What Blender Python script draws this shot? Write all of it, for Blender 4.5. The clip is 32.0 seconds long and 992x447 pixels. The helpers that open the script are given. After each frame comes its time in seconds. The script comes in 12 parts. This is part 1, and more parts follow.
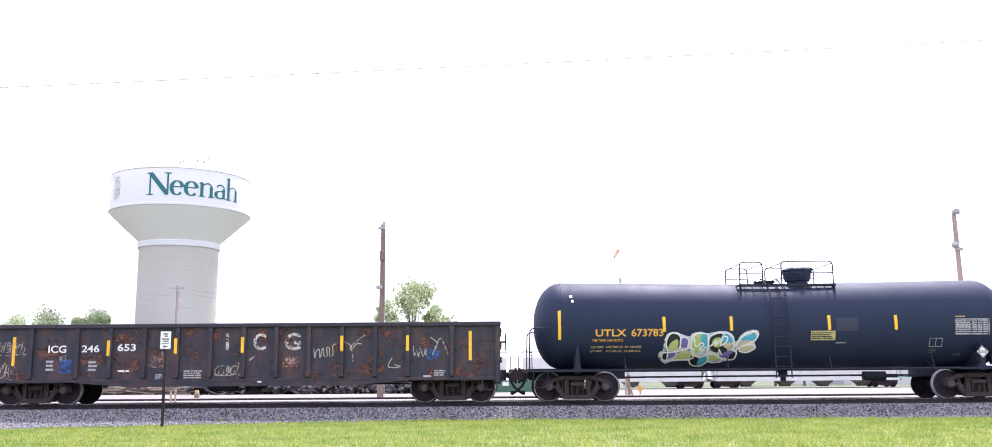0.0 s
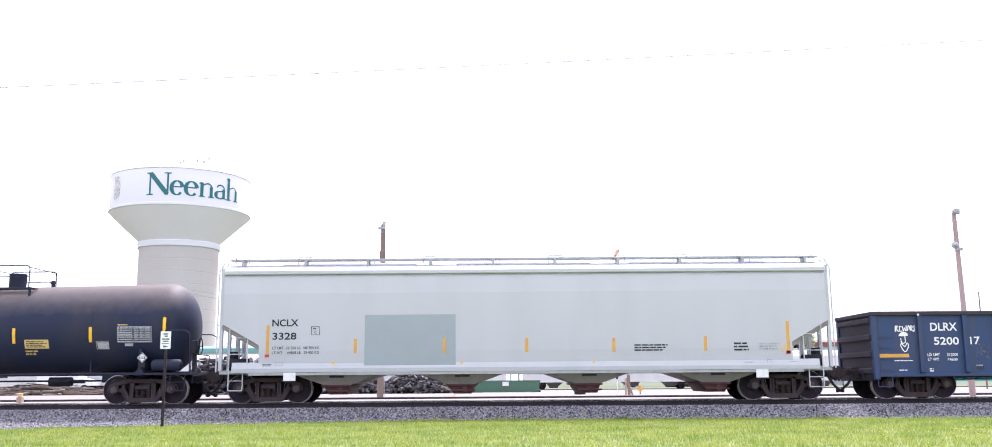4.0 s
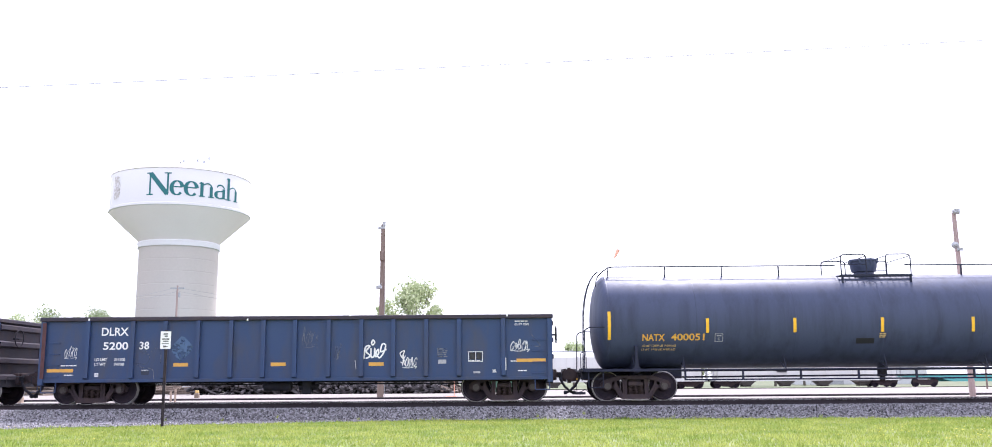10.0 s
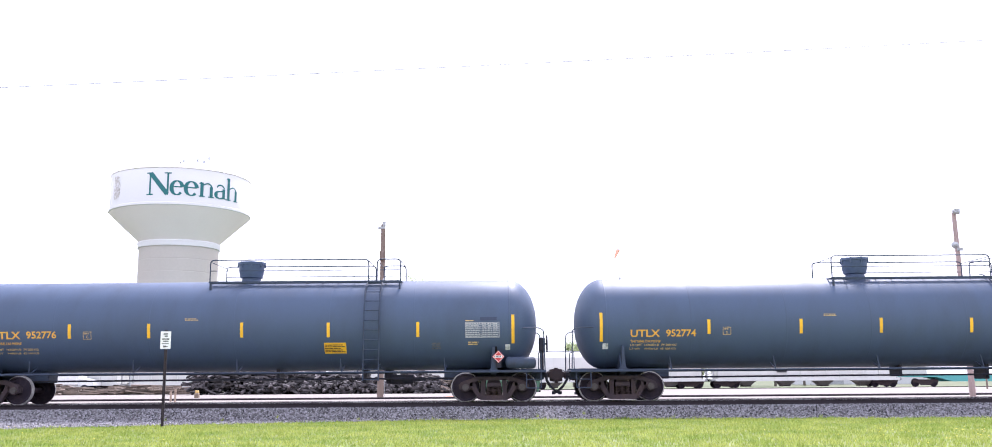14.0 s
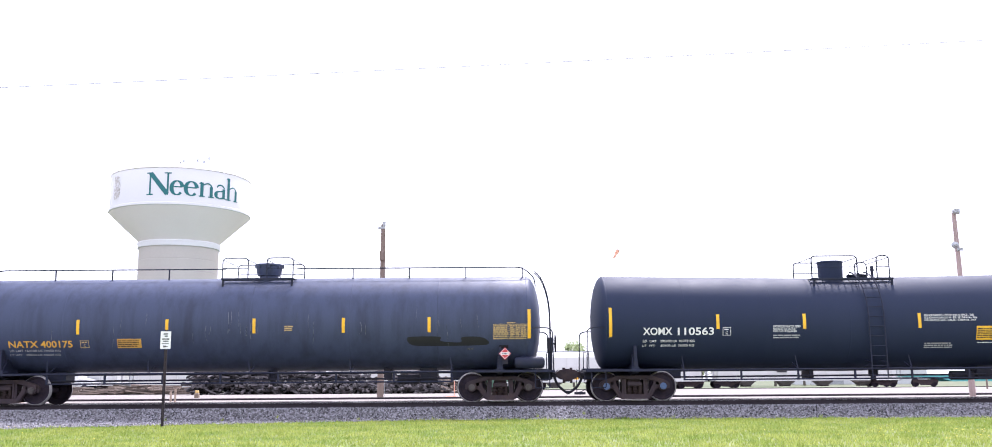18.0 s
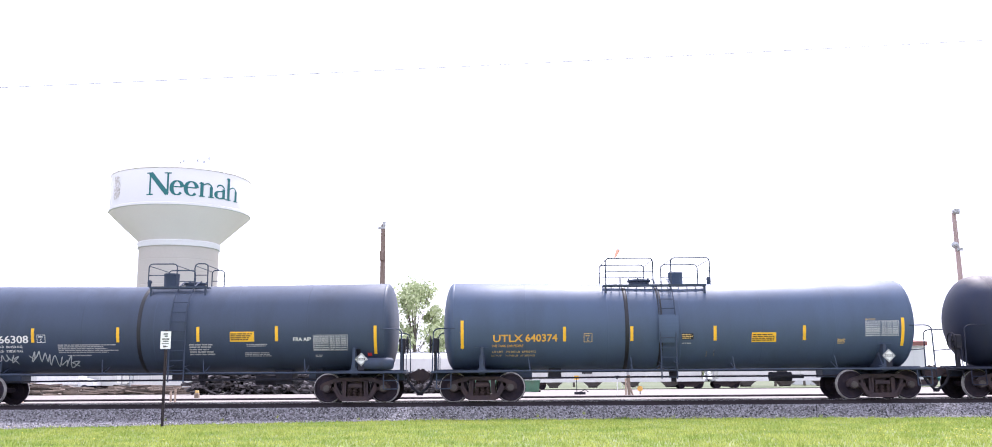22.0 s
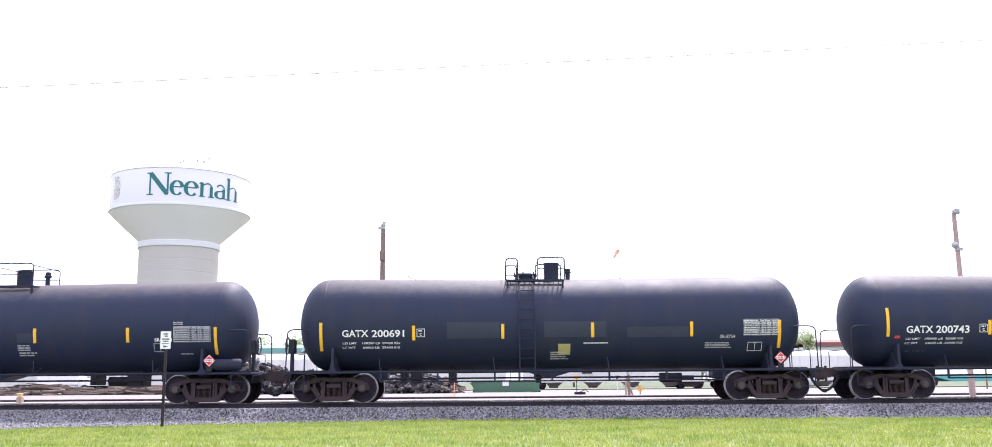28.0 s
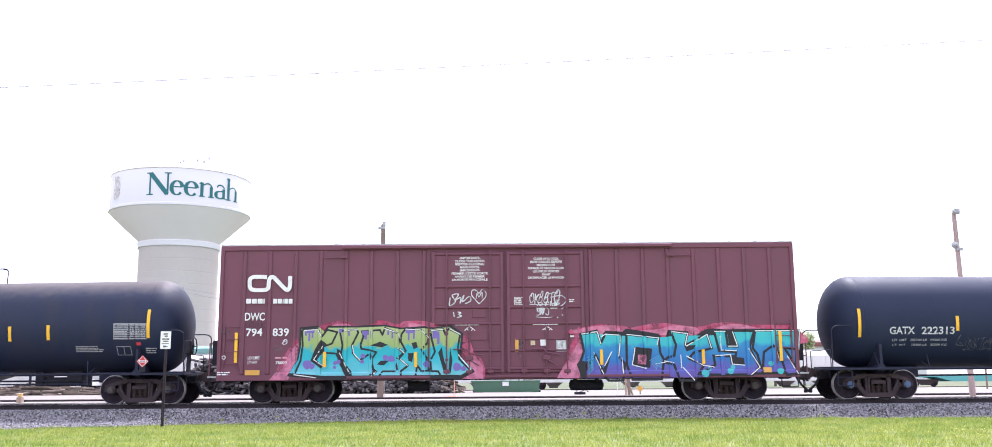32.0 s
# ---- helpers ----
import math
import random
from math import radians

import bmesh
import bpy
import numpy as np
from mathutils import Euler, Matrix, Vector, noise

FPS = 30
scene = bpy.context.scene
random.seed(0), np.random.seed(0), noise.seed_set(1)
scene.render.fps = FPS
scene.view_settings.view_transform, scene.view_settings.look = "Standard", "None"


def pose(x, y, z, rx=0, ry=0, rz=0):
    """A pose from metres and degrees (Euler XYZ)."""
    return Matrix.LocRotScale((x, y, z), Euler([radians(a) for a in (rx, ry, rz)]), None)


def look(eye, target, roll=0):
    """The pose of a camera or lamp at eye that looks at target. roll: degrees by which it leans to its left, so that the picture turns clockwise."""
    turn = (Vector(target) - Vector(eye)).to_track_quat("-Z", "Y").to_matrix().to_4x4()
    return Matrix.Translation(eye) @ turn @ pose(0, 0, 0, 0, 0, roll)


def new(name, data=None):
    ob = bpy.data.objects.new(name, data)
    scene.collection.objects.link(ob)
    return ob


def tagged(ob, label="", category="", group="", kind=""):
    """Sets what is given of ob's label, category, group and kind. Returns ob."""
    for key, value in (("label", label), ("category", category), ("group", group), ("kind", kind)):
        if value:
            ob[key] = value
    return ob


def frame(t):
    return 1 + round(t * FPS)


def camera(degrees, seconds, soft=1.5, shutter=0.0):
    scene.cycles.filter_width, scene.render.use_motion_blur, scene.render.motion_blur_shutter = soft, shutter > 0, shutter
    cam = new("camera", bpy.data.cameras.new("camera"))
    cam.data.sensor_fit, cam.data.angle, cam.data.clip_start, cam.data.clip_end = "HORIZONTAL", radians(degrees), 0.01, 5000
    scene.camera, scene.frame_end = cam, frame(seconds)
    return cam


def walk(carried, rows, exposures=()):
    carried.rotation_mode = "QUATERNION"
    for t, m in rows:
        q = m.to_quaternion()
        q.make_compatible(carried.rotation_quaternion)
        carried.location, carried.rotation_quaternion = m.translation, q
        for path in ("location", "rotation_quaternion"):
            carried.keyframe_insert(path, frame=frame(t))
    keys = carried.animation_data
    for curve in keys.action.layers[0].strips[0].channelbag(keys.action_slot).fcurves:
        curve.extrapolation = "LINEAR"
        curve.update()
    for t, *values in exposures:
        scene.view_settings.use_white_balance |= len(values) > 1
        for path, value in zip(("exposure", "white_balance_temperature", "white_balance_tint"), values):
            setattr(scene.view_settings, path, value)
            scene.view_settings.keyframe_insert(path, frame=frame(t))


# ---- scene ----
# The camera stands still on the lawn and looks square at the main line.
EYE = (0.0, 0.0, 0.96)
cam = camera(55.5, 32.0, soft=0.9)
PITCH = math.atan(248 / 1490)
STAND = look(EYE, (0, 100 * math.cos(PITCH), 0.96 + 100 * math.sin(PITCH)), -0.42)
walk(cam, [(0.0, STAND), (32.0, STAND)], [(0.0, 0.92, 5900, 21), (32.0, 0.92, 5900, 21)])

# Hazy white daylight: a bright veiled sky and a soft sun high behind the train.
SUN_EL, SUN_AZ = 58, 20   # degrees; azimuth from +y towards +x
world = bpy.data.worlds.new("sky")
scene.world = world
world.use_nodes = True
wn = world.node_tree.nodes
wl = world.node_tree.links
sky = wn.new("ShaderNodeTexSky")
sky.sky_type = 'NISHITA'
sky.sun_disc = False
sky.sun_elevation = radians(SUN_EL)
sky.sun_rotation = radians(SUN_AZ)
sky.air_density, sky.dust_density, sky.ozone_density = 1.0, 6.0, 1.0
veil = wn.new("ShaderNodeMixRGB")
veil.inputs[0].default_value = 0.65
veil.inputs[2].default_value = (11.0, 11.2, 11.6, 1)
wl.new(sky.outputs[0], veil.inputs[1])
wl.new(veil.outputs[0], wn["Background"].inputs[0])
wn["Background"].inputs[1].default_value = 0.13
sun_data = bpy.data.lights.new("sun", 'SUN')
sun_data.energy, sun_data.angle, sun_data.color = 3.5, radians(6), (1.0, 0.96, 0.9)
sun = new("sun", sun_data)
az, el = radians(SUN_AZ), radians(SUN_EL)
sun.matrix_world = look((0, 0, 60), (-math.sin(az) * math.cos(el), -math.cos(az) * math.cos(el), 60 - math.sin(el)))

RAIL = 0.30      # top of the rails
YC = 31.1        # middle of the main line


# ---- mesh building ----
class Shape:
    """Collects vertices and faces of one mesh."""

    def __init__(self):
        self.v, self.f, self.slot, self.slots = [], [], 0, []

    def add(self, verts, faces):
        n = len(self.v)
        self.v += [tuple(p) for p in verts]
        self.f += [tuple(n + i for i in q) for q in faces]
        self.slots += [self.slot] * len(faces)
        return self

    def box(self, x0, x1, y0, y1, z0, z1, c=0.0):
        """A box, with its edges chamfered by c."""
        if c <= 0:
            vs = [(x, y, z) for x in (x0, x1) for y in (y0, y1) for z in (z0, z1)]
            return self.add(vs, [(0, 1, 3, 2), (4, 6, 7, 5), (0, 4, 5, 1), (2, 3, 7, 6), (0, 2, 6, 4), (1, 5, 7, 3)])
        lo, hi = (x0, y0, z0), (x1, y1, z1)
        vs, idx = [], {}
        for k in range(8):
            s = (k & 1, k >> 1 & 1, k >> 2 & 1)
            for a in range(3):
                idx[s, a] = len(vs)
                vs.append([(hi[j] - (0 if j == a else c)) if s[j] else (lo[j] + (0 if j == a else c)) for j in range(3)])
        fs = []
        for a in range(3):
            b, d = (a + 1) % 3, (a + 2) % 3
            for s in (0, 1):
                q = []
                for (i, j) in ((0, 0), (1, 0), (1, 1), (0, 1)):
                    k = [0, 0, 0]
                    k[a], k[b], k[d] = s, i, j
                    q.append(idx[tuple(k), a])
                fs.append(q if s else q[::-1])
            for i in (0, 1):
                for j in (0, 1):
                    k0, k1 = [0, 0, 0], [0, 0, 0]
                    k0[b] = k1[b] = i
                    k0[d] = k1[d] = j
                    k1[a] = 1
                    k0, k1 = tuple(k0), tuple(k1)
                    q = [idx[k0, b], idx[k1, b], idx[k1, d], idx[k0, d]]
                    fs.append(q if i == j else q[::-1])
        for k in range(8):
            s = (k & 1, k >> 1 & 1, k >> 2 & 1)
            q = [idx[s, 0], idx[s, 1], idx[s, 2]]
            fs.append(q if sum(s) % 2 else q[::-1])
        return self.add(vs, fs)

    def cyl(self, a, b, r, n=10, r2=None, caps=True):
        a, b = Vector(a), Vector(b)
        r2 = r if r2 is None else r2
        d = (b - a).normalized()
        u = d.orthogonal().normalized()
        w = d.cross(u)
        ring = [(math.cos(2 * math.pi * i / n), math.sin(2 * math.pi * i / n)) for i in range(n)]
        vs = [a + (u * c + w * s) * r for c, s in ring] + [b + (u * c + w * s) * r2 for c, s in ring]
        fs = [(i, (i + 1) % n, n + (i + 1) % n, n + i) for i in range(n)]
        if caps:
            fs += [tuple(range(n))[::-1], tuple(range(n, 2 * n))]
        return self.add(vs, fs)

    def tube(self, pts, r, n=6):
        """A round bar along a row of points."""
        pts = [Vector(p) for p in pts]
        rings = []
        u = None
        for i, p in enumerate(pts):
            d = (pts[min(i + 1, len(pts) - 1)] - pts[max(i - 1, 0)]).normalized()
            if u is None:
                u = d.orthogonal()
            u = (u - d * u.dot(d)).normalized()
            w = d.cross(u)
            rings.append([p + (u * math.cos(2 * math.pi * k / n) + w * math.sin(2 * math.pi * k / n)) * r for k in range(n)])
        vs = [q for ring in rings for q in ring]
        fs = []
        for i in range(len(pts) - 1):
            fs += [(i * n + k, i * n + (k + 1) % n, (i + 1) * n + (k + 1) % n, (i + 1) * n + k) for k in range(n)]
        fs += [tuple(range(n))[::-1], tuple(range((len(pts) - 1) * n, len(pts) * n))]
        return self.add(vs, fs)

    def lathe(self, prof, n=32, axis='x', at=(0, 0, 0)):
        """Turns (along, radius) pairs about an axis."""
        vs, fs = [], []
        for (h, r) in prof:
            for k in range(n):
                c, s = math.cos(2 * math.pi * k / n) * r, math.sin(2 * math.pi * k / n) * r
                p = {'x': (h, c, s), 'y': (c, h, -s), 'z': (c, s, h)}[axis]
                vs.append((p[0] + at[0], p[1] + at[1], p[2] + at[2]))
        m = len(prof)
        for i in range(m - 1):
            fs += [(i * n + k, i * n + (k + 1) % n, (i + 1) * n + (k + 1) % n, (i + 1) * n + k) for k in range(n)]
        fs += [tuple(range(n))[::-1], tuple(range((m - 1) * n, m * n))]
        return self.add(vs, fs)

    def prism(self, pts, y0, y1):
        """An outline in x and z, drawn out from y0 to y1."""
        n = len(pts)
        vs = [(x, y0, z) for x, z in pts] + [(x, y1, z) for x, z in pts]
        fs = [tuple(range(n))[::-1], tuple(range(n, 2 * n))]
        fs += [(i, (i + 1) % n, n + (i + 1) % n, n + i) for i in range(n)]
        return self.add(vs, fs)

    def prism_x(self, pts, x0, x1):
        """An outline in y and z, drawn out from x0 to x1."""
        n = len(pts)
        vs = [(x0, y, z) for y, z in pts] + [(x1, y, z) for y, z in pts]
        fs = [tuple(range(n))[::-1], tuple(range(n, 2 * n))]
        fs += [(i, (i + 1) % n, n + (i + 1) % n, n + i) for i in range(n)]
        return self.add(vs, fs)

    def mesh(self, name, material, smooth=None):
        me = bpy.data.meshes.new(name)
        me.from_pydata(self.v, [], self.f)
        me.polygons.foreach_set("material_index", self.slots)
        bm = bmesh.new()
        bm.from_mesh(me)
        if len(bm.faces) < 20000:
            bmesh.ops.recalc_face_normals(bm, faces=bm.faces)
        if smooth is not None:
            for q in bm.faces:
                q.smooth = True
            for e in bm.edges:
                if len(e.link_faces) == 2 and e.calc_face_angle(0) > radians(smooth):
                    e.smooth = False
        bm.to_mesh(me)
        bm.free()
        for one in material if isinstance(material, (list, tuple)) else [material]:
            me.materials.append(one)
        return me


def part(name, shape, material, parent, label="", smooth=None, at=None):
    """One mesh object under a thing or under a part."""
    me = shape if isinstance(shape, bpy.types.Mesh) else shape.mesh(name, material, smooth)
    ob = new(name, me)
    ob.parent = parent
    if at is not None:
        ob.matrix_basis = at
    if label:
        tagged(ob, label)
    return ob


def thing(name, label, category, group="", kind="", at=None, shape=None, material=None, smooth=None):
    """A top-level thing: an Empty, or one mesh."""
    ob = new(name, shape.mesh(name, material, smooth) if shape else None)
    if at is not None:
        ob.matrix_basis = at
    return tagged(ob, label, category, group, kind)


# ---- materials ----
def paint(name, color, rough=0.6, metal=0.0, dirt=(0.1, 0.08, 0.06), amount=0.35, scale=2.5, streak=1.0, bump=0.15, fine=60.0, spec=0.4, spread=0.0):
    """A weathered surface: colour, broad stains drawn out by streak along z, fine grain and relief."""
    m = bpy.data.materials.new(name)
    m.use_nodes = True
    n, l = m.node_tree.nodes, m.node_tree.links
    b = n["Principled BSDF"]
    b.inputs["Metallic"].default_value = metal
    b.inputs["Specular IOR Level"].default_value = spec
    tc = n.new("ShaderNodeTexCoord")
    info = n.new("ShaderNodeObjectInfo")
    off = n.new("ShaderNodeVectorMath")
    off.operation = 'MULTIPLY_ADD'
    off.inputs[1].default_value = (1, 1, 1.0 / streak)
    com = n.new("ShaderNodeCombineXYZ")
    mul = n.new("ShaderNodeMath")
    mul.operation = 'MULTIPLY'
    mul.inputs[1].default_value = 37.0
    l.new(info.outputs["Random"], mul.inputs[0])
    l.new(mul.outputs[0], com.inputs[0])
    l.new(mul.outputs[0], com.inputs[2])
    l.new(tc.outputs["Object"], off.inputs[0])
    l.new(com.outputs[0], off.inputs[2])
    big = n.new("ShaderNodeTexNoise")
    big.inputs["Scale"].default_value = scale
    big.inputs["Detail"].default_value = 6
    big.inputs["Roughness"].default_value = 0.62
    l.new(off.outputs[0], big.inputs["Vector"])
    small = n.new("ShaderNodeTexNoise")
    small.inputs["Scale"].default_value = fine
    small.inputs["Detail"].default_value = 4
    l.new(tc.outputs["Object"], small.inputs["Vector"])
    ramp = n.new("ShaderNodeValToRGB")
    ramp.color_ramp.elements[0].position, ramp.color_ramp.elements[1].position = 0.44, 0.72
    ramp.color_ramp.elements[0].color = (0, 0, 0, 1)
    ramp.color_ramp.elements[1].color = (amount, amount, amount, 1)
    l.new(big.outputs[0], ramp.inputs[0])
    mix = n.new("ShaderNodeMixRGB")
    mix.inputs[1].default_value = (*color, 1)
    mix.inputs[2].default_value = (*dirt, 1)
    l.new(ramp.outputs[0], mix.inputs[0])
    grain = n.new("ShaderNodeMixRGB")
    grain.blend_type = 'OVERLAY'
    grain.inputs[0].default_value = 0.25 if fine > 10 else 0.05
    l.new(mix.outputs[0], grain.inputs[1])
    l.new(small.outputs[0], grain.inputs[2])
    last = grain
    if spread:
        hsv = n.new("ShaderNodeHueSaturation")
        mr = n.new("ShaderNodeMapRange")
        mr.inputs[3].default_value, mr.inputs[4].default_value = 1 - spread, 1 + spread
        l.new(info.outputs["Random"], mr.inputs[0])
        l.new(mr.outputs[0], hsv.inputs["Value"])
        l.new(grain.outputs[0], hsv.inputs["Color"])
        last = hsv
    l.new(last.outputs[0], b.inputs["Base Color"])
    rr = n.new("ShaderNodeMapRange")
    rr.inputs[3].default_value, rr.inputs[4].default_value = max(0.02, rough - 0.12), min(1, rough + 0.15)
    l.new(big.outputs[0], rr.inputs[0])
    l.new(rr.outputs[0], b.inputs["Roughness"])
    bp = n.new("ShaderNodeBump")
    bp.inputs["Strength"].default_value = bump
    bp.inputs["Distance"].default_value = 0.01
    l.new(small.outputs[0], bp.inputs["Height"])
    l.new(bp.outputs[0], b.inputs["Normal"])
    return m


def grass_like(name, colors, scale, bump=0.4, rough=0.9):
    """Ground cover: three colours mixed by noise at two sizes."""
    m = bpy.data.materials.new(name)
    m.use_nodes = True
    n, l = m.node_tree.nodes, m.node_tree.links
    b = n["Principled BSDF"]
    b.inputs["Roughness"].default_value = rough
    tc = n.new("ShaderNodeTexCoord")
    a = n.new("ShaderNodeTexNoise")
    a.inputs["Scale"].default_value = scale
    a.inputs["Detail"].default_value = 8
    a.inputs["Roughness"].default_value = 0.7
    l.new(tc.outputs["Object"], a.inputs["Vector"])
    c = n.new("ShaderNodeTexNoise")
    c.inputs["Scale"].default_value = scale * 0.04
    c.inputs["Detail"].default_value = 3
    l.new(tc.outputs["Object"], c.inputs["Vector"])
    ramp = n.new("ShaderNodeValToRGB")
    e = ramp.color_ramp.elements
    e[0].position, e[0].color = 0.3, (*colors[0], 1)
    e[1].position, e[1].color = 0.7, (*colors[1], 1)
    l.new(a.outputs[0], ramp.inputs[0])
    mix = n.new("ShaderNodeMixRGB")
    mix.inputs[2].default_value = (*colors[2], 1)
    mr = n.new("ShaderNodeMapRange")
    mr.inputs[1].default_value, mr.inputs[2].default_value = 0.45, 0.7
    mr.inputs[4].default_value = 0.6
    l.new(c.outputs[0], mr.inputs[0])
    l.new(mr.outputs[0], mix.inputs[0])
    l.new(ramp.outputs[0], mix.inputs[1])
    l.new(mix.outputs[0], b.inputs["Base Color"])
    bp = n.new("ShaderNodeBump")
    bp.inputs["Strength"].default_value = bump
    bp.inputs["Distance"].default_value = 0.05
    l.new(a.outputs[0], bp.inputs["Height"])
    l.new(bp.outputs[0], b.inputs["Normal"])
    return m


M_BLACK = paint("black tank paint", (0.017, 0.024, 0.053), 0.6, dirt=(0.026, 0.033, 0.064), amount=0.4, scale=1.2, streak=5, bump=0.05, spec=0.18)
M_CHAR = paint("charcoal tank paint", (0.05, 0.061, 0.114), 0.5, dirt=(0.032, 0.037, 0.066), amount=0.85, scale=2.4, streak=11, bump=0.05, spec=0.25)
M_SLATE = paint("slate grey tank paint", (0.062, 0.088, 0.152), 0.5, dirt=(0.05, 0.062, 0.09), amount=0.5, scale=1.0, streak=5, bump=0.05, spec=0.27)
M_BLUE = paint("faded dark blue paint", (0.024, 0.048, 0.124), 0.6, dirt=(0.06, 0.056, 0.062), amount=0.6, scale=1.8, streak=3, bump=0.2)
M_RUST = paint("rusted black-brown paint", (0.029, 0.03, 0.045), 0.75, dirt=(0.105, 0.056, 0.05), amount=0.85, scale=2.0, streak=2.5, bump=0.3)
M_HOPPER = paint("pale grey hopper paint", (0.455, 0.462, 0.485), 0.5, dirt=(0.38, 0.395, 0.41), amount=0.4, scale=1.0, streak=6, bump=0.05)
M_MAROON = paint("maroon boxcar paint", (0.145, 0.047, 0.074), 0.6, dirt=(0.115, 0.052, 0.072), amount=0.5, scale=1.2, streak=5, bump=0.08)
M_TRUCK = paint("greasy rusted cast steel", (0.05, 0.038, 0.044), 0.8, dirt=(0.082, 0.055, 0.05), amount=0.7, scale=4, bump=0.4, spec=0.12)
M_WHEEL = paint("dark wheel steel", (0.03, 0.024, 0.034), 0.75, 0.0, dirt=(0.055, 0.04, 0.043), amount=0.6, scale=6, bump=0.2, spec=0.04)
M_TREAD = paint("bright worn steel", (0.45, 0.45, 0.46), 0.3, 0.9, amount=0.2, scale=8, bump=0.05)
M_UNDER = paint("black underframe steel", (0.023, 0.023, 0.034), 0.75, dirt=(0.045, 0.038, 0.037), amount=0.6, scale=4, bump=0.2, spec=0.15)
M_RAIL = paint("rail steel", (0.03, 0.022, 0.028), 0.75, 0.1, dirt=(0.02, 0.015, 0.018), amount=0.6, scale=3, bump=0.2)
M_YELLOW = paint("yellow reflective tape", (0.85, 0.47, 0.02), 0.5, dirt=(0.45, 0.25, 0.05), amount=0.4, scale=4, bump=0.02)
M_AMBER = paint("faded amber tape", (0.62, 0.33, 0.06), 0.55, dirt=(0.3, 0.2, 0.1), amount=0.4, scale=5, bump=0.02)
M_GOLD = paint("yellow lettering paint", (0.72, 0.38, 0.05), 0.6, dirt=(0.3, 0.18, 0.06), amount=0.35, scale=9, bump=0.02)
M_WHITE = paint("white lettering paint", (0.74, 0.74, 0.74), 0.6, dirt=(0.45, 0.44, 0.43), amount=0.4, scale=6, bump=0.02)
M_DIM = paint("dirty grey lettering paint", (0.4, 0.4, 0.42), 0.7, dirt=(0.12, 0.12, 0.13), amount=0.6, scale=8, bump=0.02)
M_TABLE = paint("white table print", (0.56, 0.56, 0.58), 0.65, dirt=(0.3, 0.3, 0.32), amount=0.4, scale=6, bump=0.02)
M_DARKTXT = paint("black lettering paint", (0.02, 0.02, 0.025), 0.6, dirt=(0.1, 0.1, 0.1), amount=0.3, scale=8, bump=0.02)
M_RED = paint("red paint", (0.55, 0.04, 0.05), 0.55, amount=0.2, scale=6, bump=0.02)
M_WOOD = paint("weathered pole timber", (0.2, 0.15, 0.125), 0.85, dirt=(0.1, 0.07, 0.06), amount=0.6, scale=3, streak=8, bump=0.5, fine=30)
M_PALEWOOD = paint("sun-bleached pole timber", (0.36, 0.27, 0.25), 0.85, dirt=(0.22, 0.16, 0.15), amount=0.6, scale=3, streak=8, bump=0.4, fine=30)
M_TIE = paint("creosoted timber", (0.05, 0.042, 0.04), 0.9, dirt=(0.13, 0.11, 0.1), amount=0.6, scale=4, bump=0.5, fine=25, spread=0.5)
M_BOARD = paint("sawn scrap timber", (0.34, 0.26, 0.2), 0.85, dirt=(0.16, 0.11, 0.09), amount=0.7, scale=4, bump=0.4, fine=25, spread=0.4)
M_STEEL = paint("galvanised steel", (0.36, 0.37, 0.38), 0.5, 0.5, amount=0.3, scale=5, bump=0.05)
M_TOWER = paint("white tank paint", (0.64, 0.625, 0.64), 0.6, dirt=(0.6, 0.59, 0.6), amount=0.2, scale=0.15, streak=4, bump=0.02, fine=4)
M_BOWL = paint("off-white bowl paint", (0.71, 0.65, 0.64), 0.8, dirt=(0.66, 0.605, 0.595), amount=0.4, scale=0.12, streak=4, bump=0.02, fine=4)
M_CONC = paint("cast concrete", (0.46, 0.42, 0.39), 0.85, dirt=(0.41, 0.375, 0.345), amount=0.6, scale=0.12, streak=3, bump=0.1, fine=3)
M_TEAL = paint("deep green lettering paint", (0.012, 0.13, 0.14), 0.5, amount=0.1, scale=1, bump=0.02)
M_SKIP = paint("green container paint", (0.075, 0.17, 0.11), 0.6, dirt=(0.12, 0.1, 0.07), amount=0.5, scale=1.5, streak=2, bump=0.1)
M_STONE = paint("crushed grey stone", (0.155, 0.148, 0.16), 0.9, dirt=(0.075, 0.068, 0.066), amount=0.6, scale=9, bump=0.3, fine=80)
M_ORANGE = paint("orange cloth", (0.85, 0.42, 0.3), 0.8, amount=0.2, scale=3, bump=0.05)
M_LAWN = grass_like("lawn soil and thatch", ((0.102, 0.136, 0.0408), (0.238, 0.281, 0.102), (0.289, 0.281, 0.134)), 6)
M_YARD = grass_like("pale yard gravel", ((0.15, 0.13, 0.12), (0.265, 0.235, 0.218), (0.2, 0.177, 0.158)), 4)
M_BED = grass_like("ballast bed", ((0.0425, 0.0399, 0.0399), (0.128, 0.119, 0.117), (0.085, 0.079, 0.0765)), 12, 0.8)
M_FIELD = grass_like("rough far grass", ((0.051, 0.0714, 0.0255), (0.0918, 0.112, 0.0459), (0.112, 0.112, 0.0612)), 0.6)

